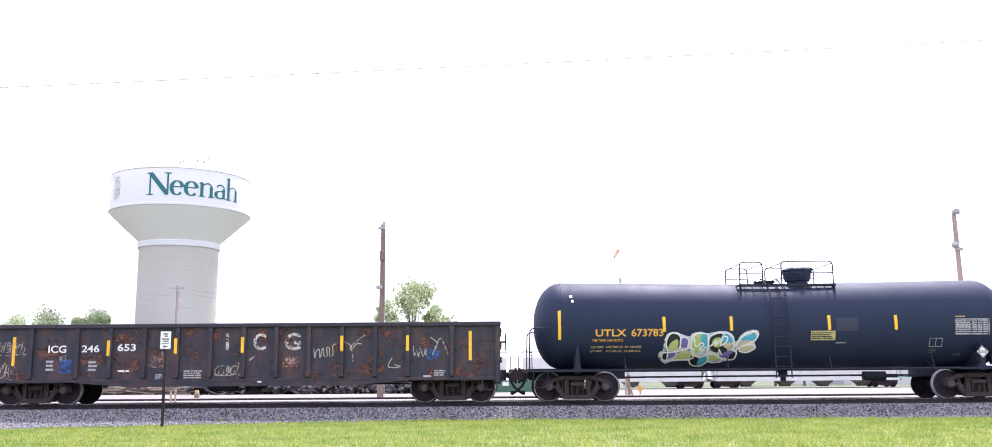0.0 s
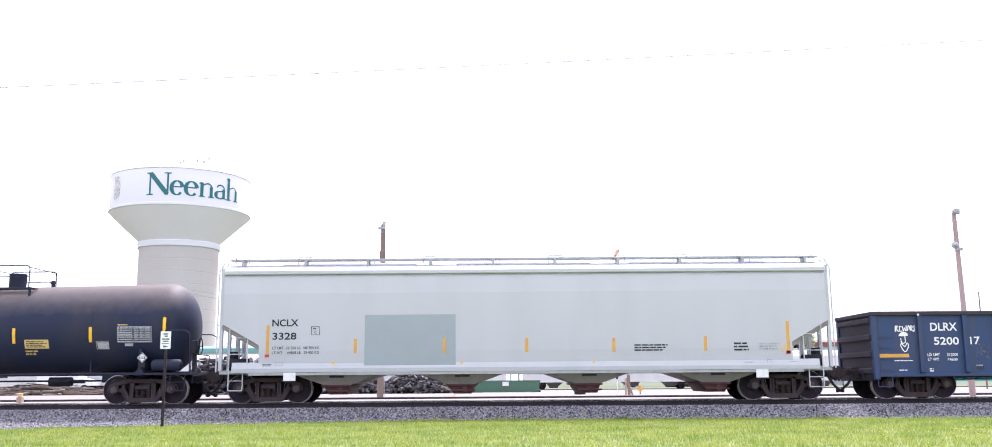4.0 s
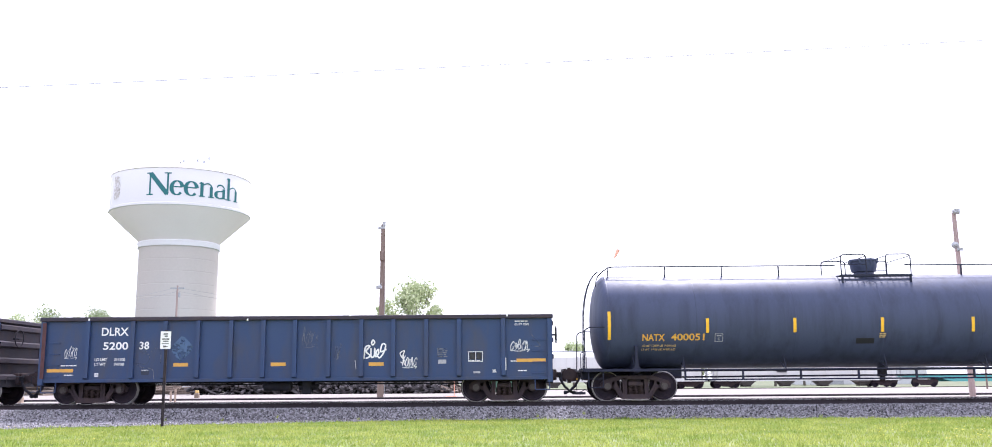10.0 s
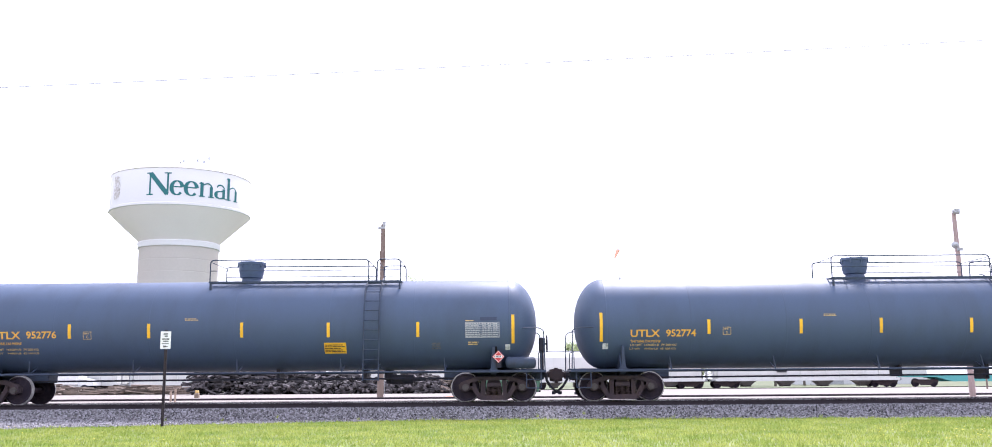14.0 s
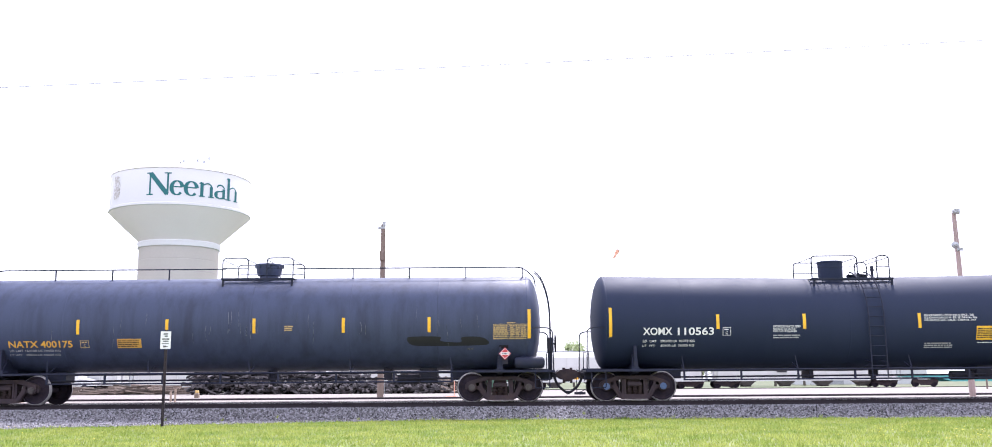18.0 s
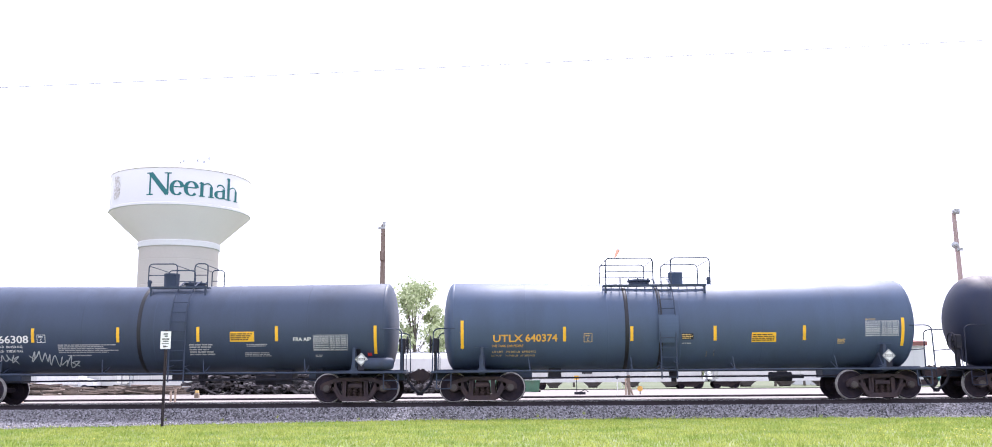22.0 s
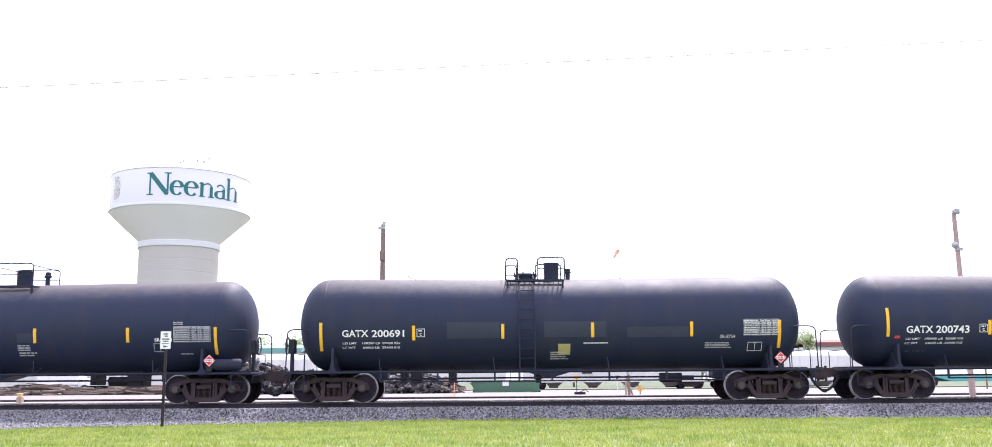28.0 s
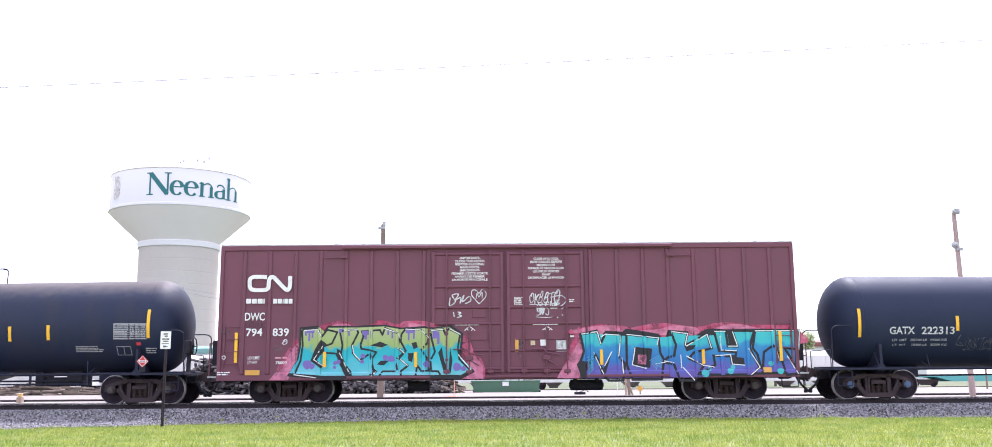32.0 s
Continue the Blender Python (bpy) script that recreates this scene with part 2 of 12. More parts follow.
M_CHARBLUE = paint("dark blue-grey tank paint", (0.046, 0.062, 0.104), 0.48, dirt=(0.036, 0.044, 0.066), amount=0.6, scale=1.1, streak=5, bump=0.05, spec=0.27)
M_INK = paint("black spray paint", (0.012, 0.012, 0.018), 0.5, dirt=(0.025, 0.025, 0.035), amount=0.3, scale=3, bump=0.03)
M_FADED = paint("faded grey stencil", (0.12, 0.12, 0.125), 0.7, dirt=(0.05, 0.05, 0.055), amount=0.7, scale=7, bump=0.02)
M_FADEBLACK = paint("newer black repaint", (0.0216, 0.0266, 0.0504), 0.6, dirt=(0.036, 0.042, 0.07), amount=0.4, scale=2, bump=0.04)
M_FADED2 = paint("rubbed grey-blue paint", (0.15, 0.16, 0.19), 0.7, dirt=(0.1, 0.11, 0.14), amount=0.6, scale=5, bump=0.03)
M_FADEDBLUE = paint("paler blue repaint", (0.06, 0.11, 0.21), 0.6, dirt=(0.045, 0.07, 0.13), amount=0.5, scale=3, bump=0.03)
M_DULLGOLD = paint("dull yellow stencil", (0.66, 0.45, 0.17), 0.7, dirt=(0.12, 0.08, 0.04), amount=0.6, scale=8, bump=0.02)
M_PALE = paint("pale spray paint", (0.6, 0.61, 0.62), 0.65, dirt=(0.35, 0.36, 0.4), amount=0.6, scale=4, bump=0.03)
M_WASH = paint("thin white spray wash", (0.45, 0.46, 0.52), 0.7, dirt=(0.2, 0.24, 0.36), amount=0.9, scale=6, streak=0.2, bump=0.03)
M_SILVER = paint("silver marker paint", (0.5, 0.53, 0.56), 0.5, dirt=(0.3, 0.32, 0.35), amount=0.5, scale=4, bump=0.02)
M_WORNWHITE = paint("flaking white letters", (0.6, 0.56, 0.53), 0.75, dirt=(0.14, 0.07, 0.05), amount=1.0, scale=5, bump=0.1)
M_BEIGE = paint("beige house paint", (0.55, 0.45, 0.3), 0.7, dirt=(0.35, 0.29, 0.2), amount=0.4, scale=4, bump=0.05)
M_BEIGEDARK = paint("brown beige spray", (0.2, 0.16, 0.12), 0.7, dirt=(0.1, 0.09, 0.08), amount=0.5, scale=4, bump=0.03)
M_CHALK = paint("worn beige chalk", (0.42, 0.38, 0.33), 0.8, dirt=(0.2, 0.18, 0.17), amount=0.6, scale=5, bump=0.03)
M_SALMON = paint("salmon chalk", (0.45, 0.26, 0.2), 0.8, dirt=(0.2, 0.12, 0.1), amount=0.5, scale=6, bump=0.03)
M_RUSTY = paint("orange-brown rust", (0.125, 0.056, 0.045), 0.85, dirt=(0.06, 0.035, 0.03), amount=0.9, scale=6, bump=0.2)
M_OXIDE = paint("oxide red paint", (0.085, 0.032, 0.035), 0.75, dirt=(0.04, 0.025, 0.025), amount=0.5, scale=4, bump=0.1)
M_SPRAYBLUE = paint("blue spray paint", (0.03, 0.075, 0.24), 0.6, dirt=(0.04, 0.07, 0.18), amount=0.6, scale=4, bump=0.03)
M_SKYBLUE = paint("sky blue spray paint", (0.07, 0.36, 0.52), 0.55, amount=0.15, scale=4, bump=0.02)
M_SKYDULL = paint("chalky blue paint", (0.2, 0.37, 0.5), 0.7, dirt=(0.1, 0.16, 0.24), amount=0.7, scale=6, bump=0.03)
M_LIME = paint("olive lime spray paint", (0.42, 0.48, 0.16), 0.55, amount=0.15, scale=4, bump=0.02)
M_VIOLET = paint("violet spray paint", (0.17, 0.12, 0.4), 0.55, amount=0.15, scale=4, bump=0.02)
M_TURQ = paint("turquoise spray paint", (0.05, 0.42, 0.46), 0.55, amount=0.15, scale=4, bump=0.02)
M_PINK = paint("pink paint", (0.6, 0.3, 0.36), 0.65, amount=0.3, scale=6, bump=0.02)
M_MAGENTA = paint("magenta spray cloud", (0.42, 0.05, 0.12), 0.65, dirt=(0.5, 0.16, 0.26), amount=0.9, scale=2.2, bump=0.03)
M_ROSE = paint("rose spray cloud", (0.56, 0.2, 0.31), 0.65, dirt=(0.42, 0.07, 0.15), amount=0.6, scale=4, bump=0.03)
M_OLIVE = paint("weathered yellow plate", (0.42, 0.37, 0.14), 0.65, dirt=(0.25, 0.22, 0.12), amount=0.5, scale=5, bump=0.02)
M_PALEYELLOW = paint("bleached yellow plate", (0.66, 0.5, 0.17), 0.65, dirt=(0.45, 0.36, 0.18), amount=0.5, scale=5, bump=0.02)
M_PATCHGREY = paint("grey repaint", (0.29, 0.33, 0.35), 0.55, dirt=(0.27, 0.3, 0.315), amount=0.3, scale=2, bump=0.03)


def ragged(m, scale, lo, hi, least=0.0):
    """Worn paint: flaked or thinly sprayed away in spots, so that what lies under it shows."""
    n, l = m.node_tree.nodes, m.node_tree.links
    tc, nz, mr = n.new("ShaderNodeTexCoord"), n.new("ShaderNodeTexNoise"), n.new("ShaderNodeMapRange")
    nz.inputs["Scale"].default_value, nz.inputs["Detail"].default_value, nz.inputs["Roughness"].default_value = scale, 6, 0.68
    l.new(tc.outputs["Object"], nz.inputs["Vector"])
    l.new(nz.outputs[0], mr.inputs[0])
    mr.inputs[1].default_value, mr.inputs[2].default_value, mr.inputs[3].default_value = lo, hi, least
    l.new(mr.outputs[0], n["Principled BSDF"].inputs["Alpha"])


for m, k in ((M_RUSTY, (3.5, 0.46, 0.6)), (M_WORNWHITE, (5, 0.4, 0.5)), (M_WASH, (5, 0.36, 0.52, 0.35)), (M_PALE, (5, 0.36, 0.5, 0.25)), (M_SPRAYBLUE, (4, 0.38, 0.55, 0.15)), (M_SKYDULL, (5, 0.4, 0.55)), (M_FADED2, (5, 0.36, 0.55)),
             (M_DULLGOLD, (9, 0.26, 0.42, 0.5)), (M_SALMON, (6, 0.4, 0.52, 0.1)), (M_CHALK, (7, 0.38, 0.52, 0.15)), (M_BEIGE, (6, 0.3, 0.42, 0.2)), (M_BEIGEDARK, (6, 0.4, 0.55)), (M_ROSE, (2.5, 0.3, 0.55, 0.25)), (M_MAGENTA, (2.5, 0.34, 0.56, 0.2)), (M_FADEDBLUE, (3, 0.4, 0.55)), (M_FADED, (8, 0.35, 0.5, 0.2))):
    ragged(m, *k)


def dusted(name, base, dust, low=0.72, **kw):
    """Tank paint with brown dust settled on the crown."""
    m = paint(name, base, **kw)
    n, l = m.node_tree.nodes, m.node_tree.links
    b = n["Principled BSDF"]
    old = b.inputs["Base Color"].links[0].from_socket
    geo = n.new("ShaderNodeNewGeometry")
    sep = n.new("ShaderNodeSeparateXYZ")
    l.new(geo.outputs["Normal"], sep.inputs[0])
    nz = n.new("ShaderNodeTexNoise")
    nz.inputs["Scale"].default_value = 3
    tc = n.new("ShaderNodeTexCoord")
    l.new(tc.outputs["Object"], nz.inputs["Vector"])
    add = n.new("ShaderNodeMath")
    add.operation = 'MULTIPLY_ADD'
    add.inputs[1].default_value = 0.22
    l.new(nz.outputs[0], add.inputs[0])
    l.new(sep.outputs[2], add.inputs[2])
    mr = n.new("ShaderNodeMapRange")
    mr.inputs[1].default_value, mr.inputs[2].default_value = low, 1.02
    mr.inputs[4].default_value = 0.75
    l.new(add.outputs[0], mr.inputs[0])
    mix = n.new("ShaderNodeMixRGB")
    mix.inputs[2].default_value = (*dust, 1)
    l.new(mr.outputs[0], mix.inputs[0])
    l.new(old, mix.inputs[1])
    l.new(mix.outputs[0], b.inputs["Base Color"])
    return m


M_CROWN = dusted("black tank paint with a dusty crown", (0.016, 0.022, 0.05), (0.11, 0.09, 0.088), rough=0.6, dirt=(0.04, 0.037, 0.046), amount=0.4, scale=1.2, streak=5, bump=0.05, spec=0.24)
M_SOOT = dusted("sooty black tank paint with a brown crown", (0.018, 0.023, 0.05), (0.17, 0.135, 0.12), low=0.38, rough=0.6, dirt=(0.04, 0.037, 0.046), amount=0.6, scale=1.0, streak=5, bump=0.06, spec=0.2)


def fade(name, stops, z0, z1):
    """Spray paint that runs through several colours from the sill upwards."""
    m = paint(name, (0.5, 0.5, 0.5), 0.55, amount=0.1, bump=0.02)
    n, l = m.node_tree.nodes, m.node_tree.links
    tc = n.new("ShaderNodeTexCoord")
    sep = n.new("ShaderNodeSeparateXYZ")
    l.new(tc.outputs["Object"], sep.inputs[0])
    nz = n.new("ShaderNodeTexNoise")
    nz.inputs["Scale"].default_value = 2.5
    l.new(tc.outputs["Object"], nz.inputs["Vector"])
    add = n.new("ShaderNodeMath")
    add.operation = 'MULTIPLY_ADD'
    add.inputs[1].default_value = 0.7
    l.new(nz.outputs[0], add.inputs[0])
    l.new(sep.outputs[2], add.inputs[2])
    mr = n.new("ShaderNodeMapRange")
    mr.inputs[1].default_value, mr.inputs[2].default_value = z0 + 0.35, z1 + 0.35
    l.new(add.outputs[0], mr.inputs[0])
    ramp = n.new("ShaderNodeValToRGB")
    e = ramp.color_ramp.elements
    while len(e) < len(stops):
        e.new(0.5)
    for i, (p, c) in enumerate(stops):
        e[i].position, e[i].color = p, (*c, 1)
    l.new(mr.outputs[0], ramp.inputs[0])
    l.new(ramp.outputs[0], n["Principled BSDF"].inputs["Base Color"])
    return m


M_FADEA = fade("lime to teal to pale blue spray", [(0.0, (0.24, 0.5, 0.57)), (0.2, (0.13, 0.46, 0.55)), (0.42, (0.02, 0.4, 0.48)), (0.61, (0.02, 0.36, 0.42)), (0.67, (0.28, 0.38, 0.13)), (1.0, (0.36, 0.43, 0.2))], 0.6, 2.35)
M_FADEB = fade("turquoise to blue to violet spray", [(0.0, (0.12, 0.07, 0.3)), (0.24, (0.1, 0.1, 0.38)), (0.36, (0.03, 0.15, 0.42)), (0.6, (0.03, 0.22, 0.46)), (0.68, (0.04, 0.4, 0.46)), (1.0, (0.06, 0.48, 0.48))], 0.6, 2.35)

# ---- ground ----
gs = Shape()
rows = [(-400, -0.2), (29.6, -0.2), (29.9, 0.02), (39.0, 0.04), (98.0, 0.0), (125.0, -0.1), (300, -0.2), (4000, -0.2)]
for (y, z) in rows:
    gs.v += [(-3000, y, z), (3000, y, z)]
ground_mesh = bpy.data.meshes.new("ground")
ground_mesh.from_pydata(gs.v, [], [(2 * i, 2 * i + 1, 2 * i + 3, 2 * i + 2) for i in range(len(rows) - 1)])
for m in (M_LAWN, M_BED, M_YARD, M_FIELD):
    ground_mesh.materials.append(m)
for q, k in zip(ground_mesh.polygons, (0, 1, 1, 2, 3, 3, 3)):
    q.material_index = k
tagged(new("ground", ground_mesh), "flat ground of lawn, ballast, pale gravel yard and far grass", "ground", kind="structure")


def rail_shape(x0, x1, y, top):
    """A rail of flat-bottomed section."""
    s = Shape()
    half = [(0.075, 0), (0.075, 0.012), (0.012, 0.03), (0.012, 0.12), (0.036, 0.135), (0.036, 0.165), (0.028, 0.172)]
    out = [(y + a, top - 0.172 + b) for a, b in half] + [(y - a, top - 0.172 + b) for a, b in half[::-1]]
    return s.prism_x(out, x0, x1)


def track(label, yc, x0, x1, top, tie_step, tie_mat):
    """A track: two rails, each with its worn running surface, and its sleepers."""
    tr = thing("railway_track", label, "railway track", kind="structure")
    for side in (-1, 1):
        r = part("rail", rail_shape(x0, x1, yc + side * 0.755, top), M_RAIL, tr)
        part("running_surface", Shape().box(x0, x1, yc + side * 0.755 - 0.026, yc + side * 0.755 + 0.026, top - 0.001, top + 0.003), M_TREAD, r, "bright worn rail head")
    tie = Shape().box(-0.115, 0.115, -1.3, 1.3, -0.18, 0, 0.012).mesh("sleeper", tie_mat)
    n = int((x1 - x0) / tie_step)
    for i in range(n):
        part("sleeper", tie, None, tr, at=pose(x0 + (i + 0.5) * tie_step, yc, top - 0.175))
    return tr


# ---- lettering and marks ----
LETTERS = {}


def letters(text, material, bold=0.012, shear=0.0):
    """A flat mesh of words in the built-in font, one unit high and as wide as its share, kept for use again."""
    key = (text, material.name, bold, shear)
    if key not in LETTERS:
        cu = bpy.data.curves.new("lettering", 'FONT')
        cu.body, cu.offset, cu.resolution_u, cu.shear = text, bold, 3, shear
        ob = bpy.data.objects.new("lettering", cu)
        me = bpy.data.meshes.new_from_object(ob)
        bpy.data.objects.remove(ob)
        co = np.array([v.co[:] for v in me.vertices])
        lo, hi = co.min(0), co.max(0)
        flat = (co - lo) / np.maximum(hi - lo, 1e-6)
        for v, c in zip(me.vertices, flat):
            v.co = (c[0], c[1], 0)
        me.name = "lettering"
        me.materials.clear()
        me.materials.append(material)
        LETTERS[key] = me
    return LETTERS[key]


class Side:
    """The near flank of a car: flat, or round with radius r about height zc."""

    def __init__(self, car, half, r=0.0, zc=0.0, sag=0.0, reach=1.0, relief=None, cuts=()):
        self.relief, self.cuts = relief, cuts
        self.coat = 0
        self.car, self.half, self.r, self.zc, self.sag, self.reach = car, half, r, zc, sag, reach

    def place(self, x, z, off=0.006):
        if not self.r:
            if self.relief:
                off += self.relief(x, z)
            return pose(x, -self.half - off, z, 90, 0, 0)
        zc = self.zc - self.sag * max(0, 1 - abs(x) / self.reach)
        a = math.asin(max(-0.95, min(0.95, (z - zc) / self.r)))
        q = self.r + off
        return pose(x, -q * math.cos(a), zc + q * math.sin(a), 90 - math.degrees(a), 0, 0)

    def stencil(self, text, x0, x1, z0, z1, material, name="lettering", bold=0.019, shear=0.0, off=0.006):
        if self.relief:
            off += max(self.relief(x0 + (x1 - x0) * k / 12, z0) for k in range(13)) - self.relief(x0, z0)
        m = self.place(x0, z0, off)
        if self.r:
            if self.sag:
                off += 0.004
            m = self.place((x0 + x1) / 2, (z0 + z1) / 2, off) @ Matrix.Translation(((x0 - x1) / 2, 0, 0)) @ Matrix.Translation((0, -(z1 - z0) / 2, 0))
        return part(name, letters(text, material, bold, shear), material, self.car, at=m @ Matrix.Diagonal((x1 - x0, z1 - z0, 1, 1)))

    def plate(self, x0, x1, z0, z1, material, name="decal", off=0.004, thick=0.004, label=""):
        """A thin plate or tape, bent with the flank."""
        s = Shape()
        n = 1 if not self.r else max(1, int((z1 - z0) / 0.12) + 1)
        front, back = [], []
        for i in range(n + 1):
            z = z0 + (z1 - z0) * i / n
            for x in (x0, x1):
                front.append(self.place(x, z, off + thick).translation)
                back.append(self.place(x, z, off - 0.006).translation)
        k = len(front)
        fs = [(2 * i, 2 * i + 1, 2 * i + 3, 2 * i + 2) for i in range(n)] + [(k + 2 * i, k + 2 * i + 2, k + 2 * i + 3, k + 2 * i + 1) for i in range(n)]
        for i in range(n):
            fs += [(2 * i, 2 * i + 2, k + 2 * i + 2, k + 2 * i), (2 * i + 1, k + 2 * i + 1, k + 2 * i + 3, 2 * i + 3)]
        fs += [(0, k, k + 1, 1), (2 * n, 2 * n + 1, k + 2 * n + 1, k + 2 * n)]
        s.add(front + back, fs)
        return part(name, s, material, self.car, label)

    def strip(self, x, z0, z1, w=0.095, material=None, off=0.004):
        return self.plate(x - w / 2, x + w / 2, z0, z1, material or M_YELLOW, "reflective_strip", off)

    def bars(self, x0, x1, z0, z1, lines, material, name="small_print", ragged=0.25, off=0.007):
        """Print too small to read: broken bars in rows."""
        s = Shape()
        rng = random.Random(int(abs(x0) * 911 + z0 * 577))
        h = (z1 - z0) / lines
        for i in range(lines):
            z = z1 - (i + 0.5) * h
            x, end = x0, x1 - rng.random() * ragged * (x1 - x0)
            while x < end:
                w = min((0.5 + rng.random() * 1.6) * h * 1.6, end - x)
                a = self.place(x, z - 0.28 * h, off).translation
                b = self.place(x, z + 0.28 * h, off).translation
                s.add([a, (x + w, a[1], a[2]), (x + w, b[1], b[2]), b], [(0, 1, 2, 3)])
                x += w + 0.35 * h
        return part(name, s, material, self.car)

    def ruled(self, x0, x1, z0, z1, material, t=0.015, cells=(1, 1), name="stencil_box", off=0.007):
        """A ruled box with rows and columns."""
        s = Shape()
        nx, nz = cells
        xs = [x0 + (x1 - x0 - t) * i / nx + d for i in range(nx + 1) for d in (0, t)]
        zs = [z0 + (z1 - z0 - t) * j / nz + d for j in range(nz + 1) for d in (0, t)]
        vs = [self.place(x, z, off).translation for x in xs for z in zs]
        n = len(zs)
        fs = [(i * n + j, (i + 1) * n + j, (i + 1) * n + j + 1, i * n + j + 1) for i in range(len(xs) - 1) for j in range(n - 1) if i % 2 == 0 or j % 2 == 0]
        s.add(vs, fs)
        return part(name, s, material, self.car)

    def table(self, x0, x1, z0, z1, material):
        """A ruled table of test dates."""
        material = M_TABLE if material is M_DIM else material
        f = self.ruled(x0, x1, z0, z1, material, 0.01, (1, 7), "test_table")
        w = x1 - x0
        s = Shape()
        rng = random.Random(int(abs(x0) * 333))
        for j in range(7):
            z = z1 - (j + 0.78) * (z1 - z0) / 7
            p = self.place(x0, z, 0.007).translation
            q = self.place(x0, z + 0.024, 0.007).translation
            for (a, b) in ((0.02, 0.44), (0.5, 0.62), (0.66, 0.78), (0.82, 0.97)):
                x = a
                while x < b - 0.02:   # words and figures
                    e = min(b, x + rng.uniform(0.03, 0.09))
                    s.add([(x0 + x * w, p[1], p[2]), (x0 + e * w, p[1], p[2]), (x0 + e * w, q[1], q[2]), (x0 + x * w, q[1], q[2])], [(0, 1, 2, 3)])
                    x = e + 0.018
        for u in (0.47, 0.64, 0.8):
            p, q = self.place(x0 + u * w, z0, 0.007).translation, self.place(x0 + u * w, z1, 0.007).translation
            s.add([(p[0], p[1], p[2]), (p[0] + 0.01, p[1], p[2]), (q[0] + 0.01, q[1], q[2]), (q[0], q[1], q[2])], [(0, 1, 2, 3)])
        part("small_print", s, material, f)
        return f

    def diamond(self, x, z, r, back, ink, number=""):
        """A hazard placard in a holder, standing proud of the flank."""
        y = -self.half - 0.05 if not self.r else -self.r - 0.03
        s = Shape().prism([(x - r, z), (x, z - r), (x + r, z), (x, z + r)], y - 0.006, y)
        pl = part("placard", s, back, self.car, "diamond hazard placard")
        t = Shape()
        for k in range(4):
            a, b = radians(90 * k), radians(90 * k + 90)
            o, i = 0.9 * r, 0.8 * r
            t.add([(x + o * math.cos(a), y - 0.009, z + o * math.sin(a)), (x + o * math.cos(b), y - 0.009, z + o * math.sin(b)),
                   (x + i * math.cos(b), y - 0.009, z + i * math.sin(b)), (x + i * math.cos(a), y - 0.009, z + i * math.sin(a))], [(0, 1, 2, 3)])
        t.add([(x - 0.6 * r, y - 0.009, z - 0.18 * r), (x + 0.6 * r, y - 0.009, z - 0.18 * r), (x + 0.6 * r, y - 0.009, z + 0.2 * r), (x - 0.6 * r, y - 0.009, z + 0.2 * r)], [(0, 1, 2, 3)])
        part("placard_border", t, ink, pl)
        u = Shape()
        for k in range(4):   # an unreadable four-figure number
            q = x - 0.44 * r + 0.23 * r * k
            u.add([(q, y - 0.011, z - 0.12 * r), (q + 0.15 * r, y - 0.011, z - 0.12 * r), (q + 0.15 * r, y - 0.011, z + 0.14 * r), (q, y - 0.011, z + 0.14 * r)], [(0, 1, 2, 3)])
        part("placard_number", u, M_FADED if ink is M_WHITE else M_WHITE, pl)
        part("placard_bracket", Shape().box(x - 0.09, x + 0.09, y + 0.003, y + 0.03, z - r - 0.14, z - 0.2 * r), M_UNDER, self.car)
        return pl

    def scrawl(self, pts, w, material, name="graffiti", closed=False, off=0.008, straight=False):
        """A painted line of width w through (x, z) points, smoothed."""
        self.coat += 1   # each stroke lies over the last
        off += 0.00003 * self.coat
        P = [Vector((p[0], p[1])) for p in pts]
        if closed:
            P = P + [P[0]]
        Q = []
        for i in range(0 if straight else len(P) - 1):
            a, b, c, d = P[max(i - 1, 0)], P[i], P[i + 1], P[min(i + 2, len(P) - 1)]
            for k in range(6):
                t = k / 6
                Q.append(0.5 * (2 * b + (c - a) * t + (2 * a - 5 * b + 4 * c - d) * t * t + (3 * b - a - 3 * c + d) * t ** 3))
        Q.append(P[-1])
        if straight:
            Q = P
            if self.relief:
                Q = [a.lerp(b, k / 8) for a, b in zip(P, P[1:]) for k in range(8)] + [P[-1]]
        s = Shape()
        vs = []
        for i, q in enumerate(Q):
            d0 = (q - Q[i - 1]).normalized() if i else (Q[1] - q).normalized()
            d1 = (Q[i + 1] - q).normalized() if i < len(Q) - 1 else d0
            d = d0 + d1
            d = d.normalized() if d.length > 1e-6 else Vector((1, 0))
            o = Vector((-d.y, d.x)) * w / 2 * min(1.5, 1 / max(0.4, d.dot(d1)))
            for e in (q + o, q - o):
                vs.append(self.place(e.x, e.y, off + 0.0012 * i / len(Q)).translation)
        s.add(vs, [(2 * i, 2 * i + 1, 2 * i + 3, 2 * i + 2) for i in range(len(Q) - 1)])
        return part(name, s, material, self.car)

    def patch(self, pts, material, name="graffiti", off=0.006, smooth=True):
        """A painted area with an outline of (x, z) points, rounded off."""
        self.coat += 1
        off += 0.00003 * self.coat
        P = [Vector((p[0], p[1])) for p in pts]
        Q = []
        n = len(P)
        for i in range(n):
            a, b, c, d = P[i - 1], P[i], P[(i + 1) % n], P[(i + 2) % n]
            for k in range(4 if smooth else 1):
                t = k / 4
                Q.append(0.5 * (2 * b + (c - a) * t + (2 * a - 5 * b + 4 * c - d) * t * t + (3 * b - a - 3 * c + d) * t ** 3) if smooth else b)
        bm = bmesh.new()
        vs = [bm.verts.new((q.x, 0, q.y)) for q in Q]
        es = [bm.edges.new((vs[i], vs[(i + 1) % len(vs)])) for i in range(len(vs))]
        bmesh.ops.triangle_fill(bm, use_beauty=True, use_dissolve=False, edges=es)
